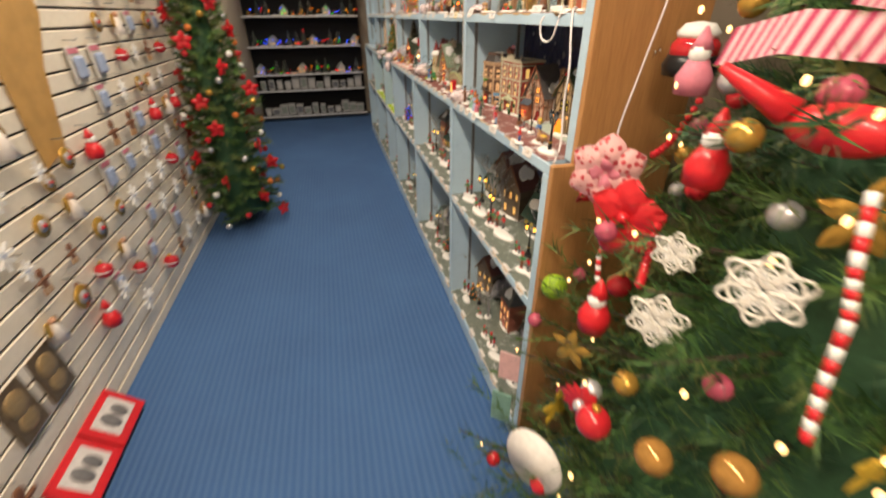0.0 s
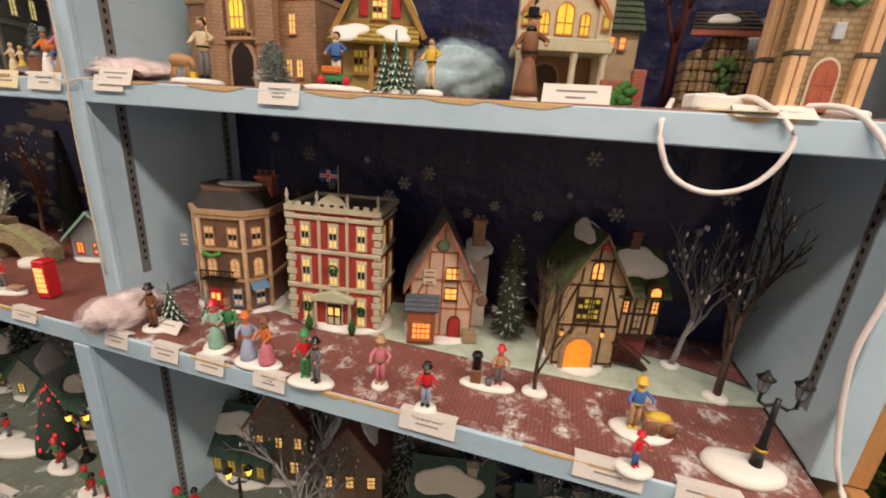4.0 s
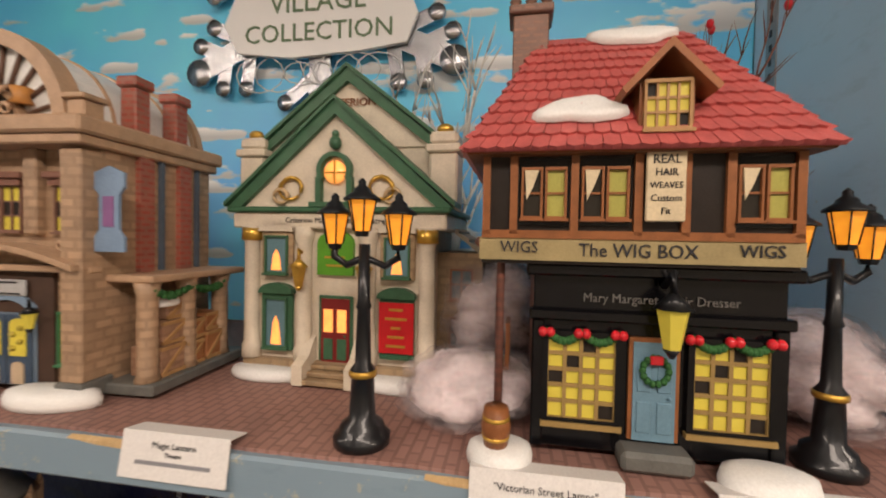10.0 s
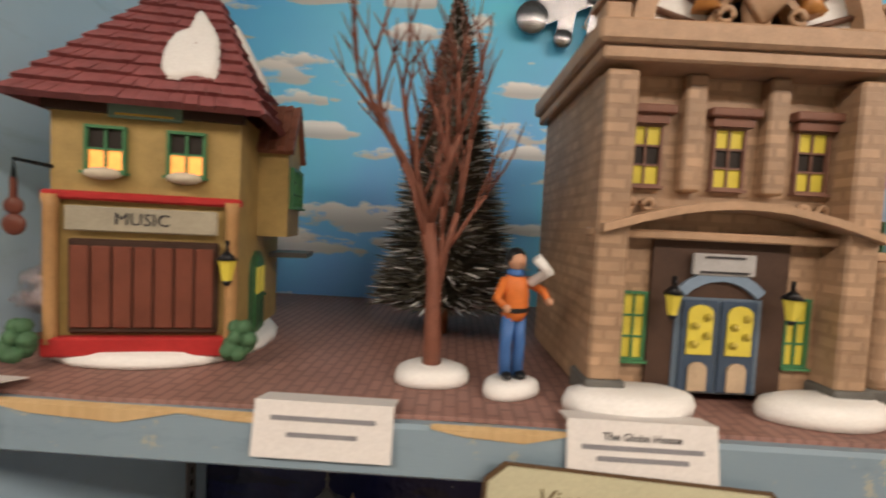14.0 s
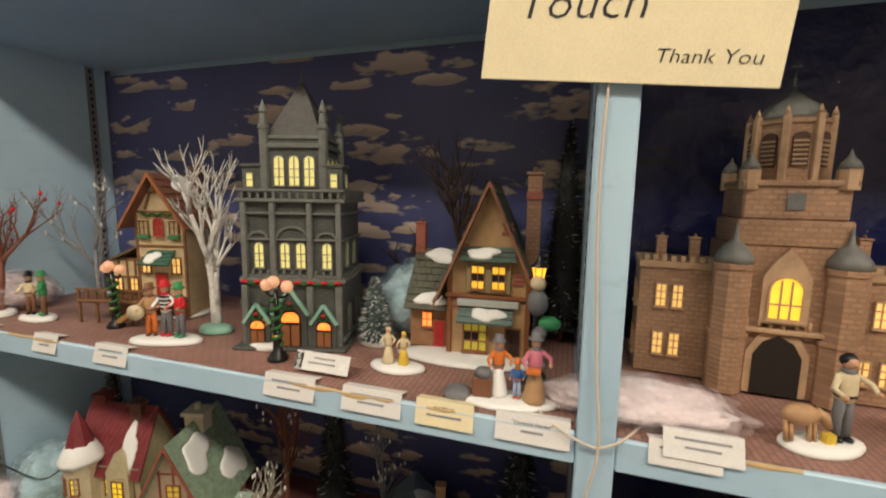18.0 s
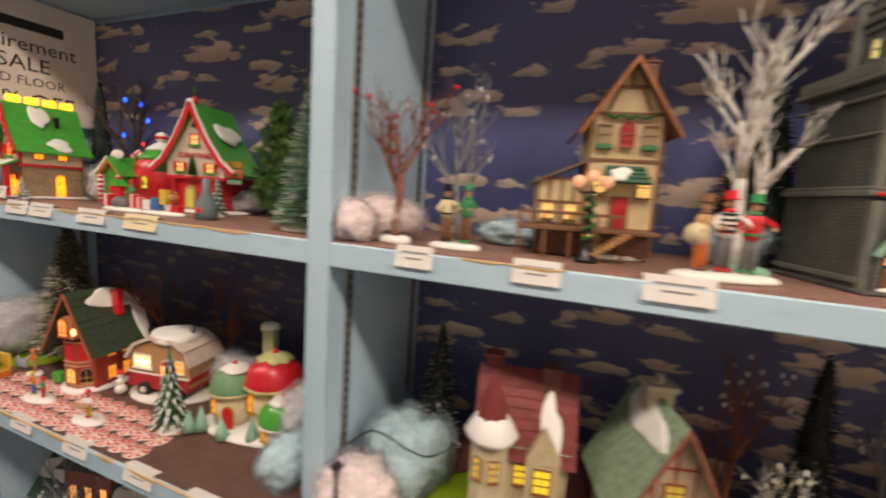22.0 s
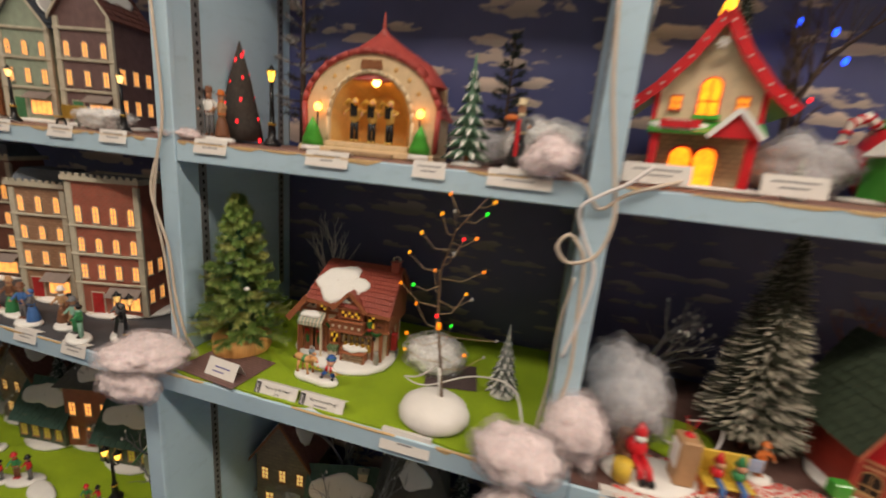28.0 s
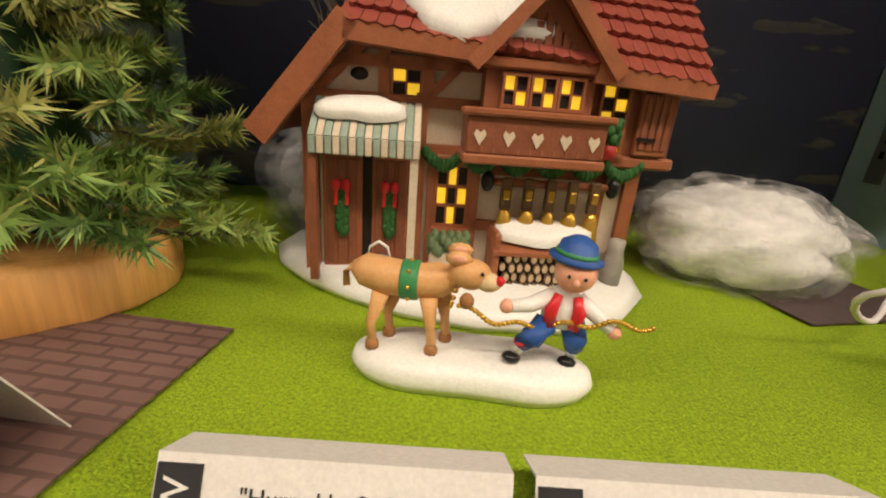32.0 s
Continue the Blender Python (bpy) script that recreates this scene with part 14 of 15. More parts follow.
figurine("painted couple in winter coats before the red lights", facing(0.637, 4.318, ZD, 6), [(-0.009, 0, 0.074, "white", "grey", "brown", False, 10), (0.012, 0, 0.07, "tan", "brown", "orange", True, -15)], (0.03, 0.016))
street_lamp("black model lantern post with a lit amber lantern", facing(0.67, 4.24, ZD), 0.135, 1, glow((1, 0.5, 0.05), 5))
cotton(facing(0.69, 3.815, ZD), 0.05, 0.05, 0.07, 71, COTTON, "white cotton wool against the upright")
cotton(facing(0.785, 3.93, ZD), 0.06, 0.035, 0.06, 72, COTTON_SHADED, "cotton wool tinted shade-grey behind the bandshell")
for y, w, text in ((4.27, 0.056, ()), (4.085, 0.062, ('"Bavarian Concert Hall"', 0.3)), (3.945, 0.042, ()), (3.835, 0.075, ())):
    price_tag(y, "D", w, 0.021, text, -14)

# ---- fifth bay ----
yb0, yb1 = UPRIGHTS[4] + 0.016, UPRIGHTS[5] - 0.016
for level, mat, zz in (("D", BROWN_MAT, 3), ("C", plain((0.07, 0.07, 0.08), 0.8, 0.3, 50), 4)):
    sheet("shelf_mat", (XD if level == "D" else XC) + 0.001, XB - 0.002, yb0, yb1, Z_SHELVES[level], 0.002, mat, "dark paper mat laid on the shelf", "shelf mat", 0.0012, zz)
VCR, VGR, VDK = plain((0.52, 0.48, 0.38), 0.5, 0.25, 70), plain((0.3, 0.36, 0.28), 0.5, 0.25, 70), plain((0.16, 0.1, 0.1), 0.5, 0.3, 70)
for label, x, y, lv, turn, w, d, h, wall_m, roof_m, trim_m, kind, rh in (
        ("grey-green Victorian model house with lit windows", 0.69, 4.805, ZD, 14, 0.1, 0.09, 0.175, VGR, SLATE, VCR, "front", 0.065),
        ("dark Victorian model house with pale trim", 0.69, 4.65, ZD, 10, 0.11, 0.09, 0.19, VDK, DARK_TILE, VCR, "front", 0.075),
        ("pale Victorian model house with a hipped roof", 0.71, 5.02, ZD, 14, 0.13, 0.09, 0.17, VCR, SLATE, WOODBROWN, "hip", 0.06),
        ("cream brick model town house with lit windows", 0.625, 4.716, ZC, 16, 0.099, 0.075, 0.22, BRICK_TAN, SLATE, VCR, "mansard", 0.03),
        ("red brick model corner building with cream cornices", 0.621, 4.547, ZC, 16, 0.122, 0.084, 0.246, BRICK_RED, SLATE, VCR, "flat", 0.03),
        ("tall brown brick model town house", 0.653, 4.941, ZC, 16, 0.15, 0.075, 0.253, BRICK_DARK, SLATE, VCR, "mansard", 0.03)):
    n = 3 if w > 0.12 else 2
    hs = model_house(label, facing(x, y, lv, turn), w, d, h, wall_m, roof_m, trim_m, kind, rh, 0.006, rows=((0.075, n + 1, 0.01, 0.024), (0.125, n + 1, 0.01, 0.024, True)) + (((0.178, n + 1, 0.01, 0.028, True),) if h > 0.2 else ()), door=(-w*0.22, 0.02, 0.04, RED_T if lv == ZC else GREEN_T), side_rows=((0.03, 3, 0.011, 0.024), (0.085, 3, 0.011, 0.024)), snow=((0.5, 0.6, 0.3, 0.25, 1),), pane=LIT)
    for z in (0.062, 0.116, 0.168):
        if z < h:
            part("cornice", Form().box(-w/2 - 0.003, w/2 + 0.003, -0.004, 0, z, z + 0.005, bev=0.001), trim_m, hs)
    for s in (-1, 1):
        part("pilaster", Form().box(s*(w/2 - 0.003) - 0.005, s*(w/2 - 0.003) + 0.005, -0.003, 0.003, 0.006, h, bev=0.0008), trim_m, hs)
    part("shop_window", Form().box(-0.001, w*0.42, -0.003, 0, 0.014, 0.044, bev=0.0006), trim_m, hs)
    for i in range(4):
        part("shop_pane", Form().box(0.002 + i*w*0.1, 0.0005 + (i + 1)*w*0.1, -0.0036, -0.0028, 0.017, 0.041), LIT, hs)
    part("awning", Form().slab([(-0.004, -0.018, 0.044), (w*0.45, -0.018, 0.044), (w*0.45, 0, 0.058), (-0.004, 0, 0.058)], 0.001), plain((0.25, 0.2, 0.18), 0.6), hs)
for y in (4.74, 4.485):
    street_lamp("black model street lamp with lit lanterns", facing(0.622, y, ZD), 0.105, 1, glow((1, 0.6, 0.2), 3))
street_lamp("black model street lamp on the dark mat", set_down(0.546, 4.421, ZC, 0.938), 0.11, 2, LIT_PALE)
bench = thing("model_bench", "small gilded black model bench", "model bench", facing(0.612, 4.588, ZD, 8))
part("seat", Form().box(-0.024, 0.024, -0.008, 0.008, 0.014, 0.017, bev=0.001), GOLD, bench)
part("backrest", Form().box(-0.024, 0.024, 0.007, 0.01, 0.017, 0.036, bev=0.001), GOLD, bench)
for sx in (-1, 1):
    part("leg", Form().tube([(sx*0.021, -0.007, 0), (sx*0.021, -0.004, 0.01), (sx*0.021, 0.008, 0.014), (sx*0.021, 0.01, 0)], 0.0018, 6), IRON, bench)
cotton(facing(0.63, 4.535, ZD), 0.04, 0.035, 0.035, 81), cotton(set_down(0.738, 4.838, ZC, 0.938), 0.06, 0.05, 0.11, 82)
FOLK = ((0.541, 4.801, "green", "brown", "red"), (0.546, 4.744, "red", "grey", "black"), (0.555, 4.688, "brown", "green", "tan"), (0.543, 4.641, "blue", "grey", "brown"), (0.56, 4.575, "tan", "brown", "white"), (0.536, 4.514, "mint", "green", "grey"), (0.569, 4.463, "grey", "black", "grey"))
for i, (x, y, a, b, c) in enumerate(FOLK):
    figurine("painted townsfolk in %s and %s on snow" % (a, b), set_down(x, y, ZC, 0.938, 20 - 9*i), [(-0.012, 0, 0.07, a, b, c, i % 2 == 0, 20), (0.012, 0.003, 0.066, b, a, None, i % 3 == 0, -20)], (0.03, 0.018))
for y in (5, 4.85, 4.7, 4.56, 4.45):
    price_tag(y, "D", 0.054, 0.02), price_tag(y + 0.05, "C", 0.056, 0.022)

# ---- lower shelves, filled from a few kinds of things ----
SLUSH = make_mat((0.13, 0.155, 0.13), (0.2, 0.23, 0.21), 0.02, 0.44)
ZB, ZA = Z_SHELVES["B"] + 0.0025, Z_SHELVES["A"] + 0.0025
KIT = [
    model_house("dark green model house with thick snow on its roof", facing(0.72, 1.345, ZB, 12), 0.135, 0.1, 0.075, plain((0.1, 0.13, 0.1), 0.5), plain((0.05, 0.11, 0.09), 0.5, 0.3, 90), PAINTS["tan"], "side", 0.075, 0.012, rows=((0.022, 4, 0.016, 0.028),), snow=((0.45, 0.62, 0.36, 0.26, 0),), pane=YELLOW, chims=((0.035, 0.04, 0.1, 0.018, 0.05, PALESTONE, 1),), nu=12, nv=7),
    model_house("grey-brown stone model house with snow patches", facing(0.73, 1.72, ZB, 14), 0.12, 0.1, 0.15, masonry((0.2, 0.15, 0.11), (0.1, 0.08, 0.06), 0.016, 0.008), DARK_TILE, WOODBROWN, "front", 0.085, 0.01, rows=((0.028, 2, 0.017, 0.03), (0.092, 3, 0.014, 0.028)), snow=((0.5, 0.5, 0.36, 0.3, 0), (0.5, 0.6, 0.3, 0.3, 1)), pane=LIT_PALE, nu=10, nv=7),
    model_house("red brick model station house with lit windows", facing(0.7, 2.02, ZB, 14), 0.115, 0.09, 0.17, BRICK_RED, GREY_T, PALESTONE, "hip", 0.06, 0.012, rows=((0.028, 3, 0.015, 0.034), (0.095, 3, 0.015, 0.034)), snow=((0.5, 0.5, 0.3, 0.3, 0),), pane=LIT, nu=10, nv=6, door=(0, 0.02, 0.045, RED_T)),
    model_house("white snowed-in model cottage", facing(0.69, 2.32, ZB, 10), 0.11, 0.09, 0.065, plain((0.5, 0.52, 0.5), 0.5), plain((0.3, 0.36, 0.36), 0.5, 0.3, 90), GREEN_T, "front", 0.07, 0.014, rows=((0.02, 2, 0.016, 0.026),), snow=((0.5, 0.5, 0.42, 0.4, 0), (0.5, 0.5, 0.42, 0.4, 1)), pane=LIT_PALE, nu=9, nv=6),
    bare_tree("bare frosted twig tree on a lower shelf", facing(0.68, 1.58, ZB), 0.26, 121, BARK_GREY, 0.02, None, True, spread=0.42, levels=4, r=0.005),
    brush_tree("frosted cone tree on a lower shelf", facing(0.76, 2.55, ZB), 0.2, 0.05, plain((0.05, 0.08, 0.07), 0.7), 1700, 31, 0.4, "snow", 0.018, 0.0011, 0.8),
    cotton(facing(0.72, 1.08, ZB), 0.07, 0.05, 0.1, 131, COTTON_SHADED, "cotton wool cloud tinted shade-grey on the shelf", 14, 700),
    figurine("painted skaters on a snowy base", facing(0.6, 1.47, ZB, 12), [(-0.016, 0, 0.066, "green", "brown", "red", False, 10), (0.014, 0, 0.062, "red", "grey", "black", False, -20)], (0.04, 0.022)),
    tagged(part("snow_bank", mound(Form(), 0.06, 0.032, 0.016, 0, 0, 0, 0, 7), SNOW, None, "", facing(0.585, 1.62, ZB)), "white moulded snow bank at the shelf edge", "snow base", "snow banks"),
    street_lamp("black model street lamp with lit lanterns", facing(0.6, 1.52, ZB), 0.14, 2, glow((1, 0.5, 0.06), 4), "model street lamps"),
]
rnd = random.Random(77)
for bay in range(6):
    y0, y1 = UPRIGHTS[bay] + 0.016, UPRIGHTS[bay + 1] - 0.016
    for level in "BA":
        z = Z_SHELVES[level] + 0.0025
        green = bay in (3, 4) and level == "B"
        sheet("shelf_mat", XC + 0.001, XB - 0.002, y0, y1, Z_SHELVES[level], 0.002, TURF if green else SLUSH, "green turf mat on the lower shelf" if green else "grey-white snow mat on the lower shelf", "shelf mat", 0.001, bay)
        n = int((y1 - y0)/(0.125 if level == "B" else 0.15))
        for i in range(n):
            y = y1 - (i + 0.5)*(y1 - y0)/n + rnd.uniform(-0.01, 0.01)
            if not (bay == 0 and level == "B" and 1.28 < y < 1.42):
                k = (i*3 + bay*2 + (1 if level == "A" else 0)) % 5
                if level == "A" and i % 2:
                    k = -1
                elif not (level == "B" and any(abs(y - q.location.y) < 0.075 for q in KIT[:4])):
                    copy_thing(KIT[k % 4], facing(rnd.uniform(0.69, 0.73), y, z, rnd.uniform(0, 22)))
            copy_thing(KIT[4 if (i + bay) % 3 else 5], facing(rnd.uniform(0.77, 0.8), y + 0.05, z, rnd.uniform(0, 360)))
            if i % 3 == 0:
                copy_thing(KIT[6], facing(0.765, y - 0.03, z, rnd.uniform(-20, 20)))
                copy_thing(KIT[7], facing(rnd.uniform(0.585, 0.62), y + 0.03, z, rnd.uniform(0, 40)))
            copy_thing(KIT[8 if i % 3 == 0 else 7], facing(rnd.uniform(0.575, 0.61), y - 0.04, z, rnd.uniform(-12, 30)) @ Matrix.Scale(rnd.uniform(0.6, 1), 4))
            if i % 4 == 1:
                copy_thing(KIT[9], facing(0.635, y + 0.06, z, rnd.uniform(0, 40)))
                copy_thing(KIT[4], facing(0.64, y - 0.06, z, rnd.uniform(0, 360)))
            price_tag(y, level, 0.055, 0.024, (), -16)
slab = thing("model_sledge_scene", "white snow slab with a brown sleigh and deer", "figurine", facing(0.6, 1.035, ZB, 0))
part("snow_slab", Form().box(-0.085, 0.085, -0.03, 0.03, 0, 0.01, bev=0.005), SNOW, slab)
part("sleigh", Form().ball(0.018, 0.02, 0, 0.02, 0, 12, 1.5, 0.8, 0.7).ball(0.012, -0.014, 0.004, 0.024, 0, 10), PAINTS["brown"], slab)
part("rider", Form().lathe([(0.012, 0.02), (0.01, 0.04), (0.004, 0.05)], 10).ball(0.007, 0, 0, 0.055, 0, 8), PAINTS["green"], slab)

def light_tree(x, y, z, h, colour, label, n=34):
    t = thing("light_cone_tree", label, "model tree", facing(x, y, z), "lit cone trees")
    part("cone", Form().lathe([(h*0.24, 0), (h*0.2, h*0.2), (0.002, h)], 16, 0, None, True, wob=0.15), plain((0.04, 0.06, 0.05), 0.8), t)
    for i in range(n):
        u = i/n
        lit_bulb(t, (h*0.235*(1 - u)*cos(i*1.2), h*0.235*(1 - u)*sin(i*1.2), h*u), 0.0032, BULBS[colour])

light_tree(0.64, 2.245, ZB, 0.17, "red", "dark cone tree wound with lit red bulbs")
light_tree(0.62, 3.6, ZB, 0.12, "blue", "cone tree wound with lit blue bulbs")
light_tree(0.63, 3.15, ZB, 0.12, "green", "cone tree wound with lit green bulbs")
light_tree(0.62, 1.77, ZA, 0.1, "amber", "small cone tree wound with amber bulbs", 16)
light_tree(0.62, 2.3, ZA, 0.12, "amber", "small cone tree wound with amber bulbs", 20)
light_tree(0.6, 4.05, ZA, 0.16, "blue", "cone tree wound with lit blue bulbs")
# The last two bays above, seen only from afar.
for bay, level, y in ((5, "C", 5.45), (5, "C", 5.65), (5, "C", 5.9), (5, "D", 5.42), (5, "D", 5.62), (5, "D", 5.85), (4, "C", 5.15), (4, "D", 5.16), (5, "C", 6.07), (5, "D", 6.05)):
    copy_thing(KIT[int(y*20) % 4], facing(0.69, y, Z_SHELVES[level] + 0.0025, 12))
    copy_thing(KIT[5], facing(0.78, y + 0.08, Z_SHELVES[level] + 0.0025, 12))
    price_tag(y, level, 0.055, 0.022)
light_tree(0.62, 5.42, ZC, 0.2, "red", "cone tree wound with lit red bulbs")

# ---- far shelves across the end of the aisle ----
rack = thing("wall_shelving", "black-backed wall shelves with white edges and lit miniatures", "shelving")
part("backing", Form().box(-2.6, 0.55, 7.42, 7.46, 0, 2.5), plain((0.012, 0.012, 0.014), 0.8), rack)
for z in (0.08, 0.46, 0.69, 1.075, 1.47, 1.8, 2.15):
    part("shelf", Form().box(-2.6, 0.53, 7.17, 7.418, z - 0.02, z), plain((0.03, 0.03, 0.03), 0.6), rack)
    part("edge_strip", Form().box(-2.6, 0.53, 7.16, 7.17, z - 0.022, z + 0.003), plain((0.62, 0.64, 0.68), 0.5), rack)
for i in range(13):
    x = -1 + i*0.12
    for z in (0.46, 0.08):
        w, hh = rnd.uniform(0.07, 0.12), rnd.uniform(0.1, 0.18)
        b = thing("gift_box", "grey-white printed cardboard box", "box", pose(x, 7.22, z), "boxes on the far shelves")
        part("carton", Form().box(-w/2, w/2, 0, 0.09, 0, hh, bev=0.002), plain((0.42, 0.43, 0.44), 0.6, 0.3, 20), b)
        part("print_panel", Form().box(-w*0.36, w*0.36, -0.001, 0, hh*0.2, hh*0.8), plain(rnd.choice(((0.25, 0.3, 0.28), (0.55, 0.55, 0.56), (0.16, 0.17, 0.2))), 0.6), b)
    for j, z in enumerate((0.69, 1.075, 1.47, 1.8)):
        copy_thing(KIT[(3, 5, 7, 8, 5)[(i*2 + j) % 5]], pose(x, 7.25, z + 0.001, 0, 0, rnd.uniform(-20, 20)))
        c = rnd.choice(("amber", "blue", "green", "red", "amber", "yellow"))
        g = thing("string_light", "tiny coloured string lights among the miniatures", "string light", pose(x + 0.05, 7.2, z), "string lights")
        part("wire", Form().tube([(-0.05, 0, 0.003), (0, 0.01, 0.02), (0.05, 0, 0.004)], 0.001, 4), IRON, g)
        for k in range(3):
            lit_bulb(g, (rnd.uniform(-0.05, 0.05), 0, rnd.uniform(0.01, 0.1)), 0.006, BULBS[c if k else rnd.choice(("amber", "blue", "red"))])
light_tree(-0.3, 7.22, 1.076, 0.22, "red", "cone tree wound with lit red bulbs")

# ---- slatwall ornaments ----
XW = XL + 0.014
GLASS_RED, GLASS_GOLD, SILVER = plain((0.5, 0.02, 0.03), 0.12, 0.1, 100, coat=0.5), plain((0.6, 0.36, 0.08), 0.2, 0.2, 100, 0.1, 0.6), plain((0.62, 0.62, 0.64), 0.25, 0.2, 100, 0.1, 0.5)

def hung(label, y, z, shapes, mats):
    t = thing("wall_ornament", label, "ornament", pose(XW, y, z, 0, 0, 90), "ornaments on the slatwall")
    part("hook", Form().tube([(0, 0, 0.062), (0, -0.03, 0.06), (0, -0.034, 0.066)], 0.0014, 5), STEEL, t)
    for n, s, m in zip(("figure", "detail", "cap"), shapes, mats):
        part(n, s, m, t)
    return t

T0 = shift((0, -0.024, 0))
BOW_S = Form().tube([(0, -0.022, 0), (-0.03, -0.028, 0.018), (-0.036, -0.022, -0.006), (0, -0.022, 0), (0.03, -0.028, 0.018), (0.036, -0.022, -0.006), (0, -0.022, 0)], 0.006, 6)
KINDS = [
    hung("glossy red glass ball ornament on a hook", 1.05, 0.6, (Form().ball(0.03, 0, -0.026, 0, 0, 16), Form().lathe([(0.031, -0.003), (0.031, 0.003)], 18, 0, T0), Form().lathe([(0.007, 0.028), (0.007, 0.038)], 8, 0, T0)), (GLASS_RED, SNOW, GLASS_GOLD)),
    hung("white angel ornament with gold wings on a hook", 1.2, 0.92, (Form().lathe([(0.024, -0.045), (0.012, 0), (0.006, 0.016)], 12, 0, T0), Form().ball(0.022, -0.018, -0.018, 0.002, 0, 10, 0.8, 0.2, 1.2).ball(0.022, 0.018, -0.018, 0.002, 0, 10, 0.8, 0.2, 1.2), Form().ball(0.01, 0, -0.026, 0.024, 0, 10)), (CANDY, GLASS_GOLD, SKIN)),
    hung("white wooden snowflake ornament on a hook", 1.45, 0.75, (Form().box(-0.004, 0.004, -0.026, -0.02, -0.04, 0.04).box(-0.036, 0.036, -0.026, -0.02, -0.004, 0.004), Form().ball(0.01, 0, -0.024, 0, 0, 8, 1, 0.4, 1), Form().box(-0.003, 0.003, -0.027, -0.021, -0.034, 0.034, 0, 0, pose(0, 0, 0, 0, 45, 0)).box(-0.003, 0.003, -0.027, -0.021, -0.034, 0.034, 0, 0, pose(0, 0, 0, 0, -45, 0))), (SNOW, PAINTS["pale"], SNOW)),
    hung("brown gingerbread figure ornament with white icing", 1.62, 0.55, (Form().box(-0.014, 0.014, -0.028, -0.02, -0.022, 0.012, bev=0.004).box(-0.034, 0.034, -0.028, -0.02, -0.004, 0.008, bev=0.003), Form().ball(0.016, 0, -0.024, 0.026, 0, 12, 1, 0.3, 1), Form().box(-0.018, -0.006, -0.028, -0.02, -0.044, -0.02, bev=0.003).box(0.006, 0.018, -0.028, -0.02, -0.044, -0.02, bev=0.003)), (PAINTS["brown"], PAINTS["brown"], PAINTS["tan"])),
    hung("red Santa ornament with white beard on a hook", 1.3, 1.12, (Form().lathe([(0.024, -0.042), (0.026, -0.02), (0.014, 0.008)], 14, 0, T0), Form().ball(0.014, 0, -0.028, 0.016, 0, 12), Form().lathe([(0.015, 0.022), (0.01, 0.034), (0.002, 0.05)], 12, 0, T0)), (BRIGHT_RED, SNOW, BRIGHT_RED)),
    hung("gold filigree disc ornament on a hook", 1.75, 0.95, (Form().lathe([(0.034, -0.003), (0.036, 0), (0.034, 0.003)], 20, 0, pose(0, -0.024, 0, 90)), Form().lathe([(0.02, -0.005), (0.018, 0.005)], 14, 0, pose(0, -0.024, 0, 90)), Form().ball(0.007, 0, -0.03, 0, 0, 8)), (GLASS_GOLD, SILVER, GLASS_RED)),
    hung("pale carded ornament in clear packing", 1.9, 0.42, (Form().box(-0.035, 0.035, -0.012, -0.006, -0.055, 0.045, bev=0.002), Form().box(-0.024, 0.024, -0.026, -0.012, -0.04, 0.02, bev=0.006), Form().box(-0.03, 0.03, -0.0135, -0.012, 0.026, 0.04)), (plain((0.6, 0.58, 0.54), 0.5), PAINTS["pale"], PAINTS["pink"])),
]
for row in range(13):
    z = 0.29 + row*0.153
    for col in range(16):
        y = 1 + col*0.2 + (row % 2)*0.1 + rnd.uniform(-0.03, 0.03)
        if y > 4.3 or rnd.random() < 0.22 or (1 < y < 1.6 and z < 0.52) or (1.78 < y < 2.2 and 1.1 < z < 1.75):
            continue
        copy_thing(KINDS[(0, 1, 2, 3, 4, 5, 6, 1, 2, 6, 5)[rnd.randrange(11)]], pose(XW, y, z - 0.06, 0, 0, 90) @ Matrix.Scale(rnd.uniform(1, 1.6), 4))
for y in (1.4, 1.17):
    b = thing("boxed_ornament", "red boxed ornament set with a clear window", "boxed ornament", pose(XW + 0.1, y, 0.012, -46, 0, 90) @ Matrix.Scale(1.3, 4), "red boxes below the slatwall")
    part("carton", Form().box(-0.085, 0.085, -0.02, 0, 0, 0.125, bev=0.003), BRIGHT_RED, b)
    part("window", Form().box(-0.06, 0.06, -0.022, -0.02, 0.025, 0.105, bev=0.001), plain((0.62, 0.6, 0.6), 0.15), b)
    part("contents", Form().ball(0.02, -0.02, -0.024, 0.065, 0, 10, 1, 0.3, 1.5).ball(0.018, 0.022, -0.024, 0.06, 0, 10, 1, 0.3, 1.4), PAINTS["grey"], b)
for y in (1.17, 1.34):
    b = thing("wall_plaque", "bronze relief plaque leaning on the slatwall", "plaque", pose(XW + 0.004, y, 0.315, -5, 0, 90), "bronze plaques")
    part("plate", Form().box(-0.065, 0.065, -0.012, 0, 0, 0.19, bev=0.003), plain((0.2, 0.14, 0.08), 0.4, 0.4, 40, 0.3, 0.5), b)
    part("relief", Form().ball(0.045, 0, -0.012, 0.125, 0, 14, 1, 0.2, 1).ball(0.04, 0, -0.012, 0.055, 0, 14, 1, 0.15, 0.9), plain((0.4, 0.28, 0.14), 0.4, 0.4, 60, 0.3, 0.4), b)
k = tagged(part("kraft_paper", Form().prism([(-0.19, -0.35), (-0.02, -0.3), (0.07, -0.02), (0.19, 0.16), (0.16, 0.52), (-0.19, 0.56)], -0.006, -0.003), plain((0.46, 0.27, 0.09), 0.7, 0.3, 12, 0.5), None, "", pose(XW + 0.002, 1.99, 1.33, 0, 0, 90)), "torn gold-brown kraft paper hung on the slatwall", "paper")

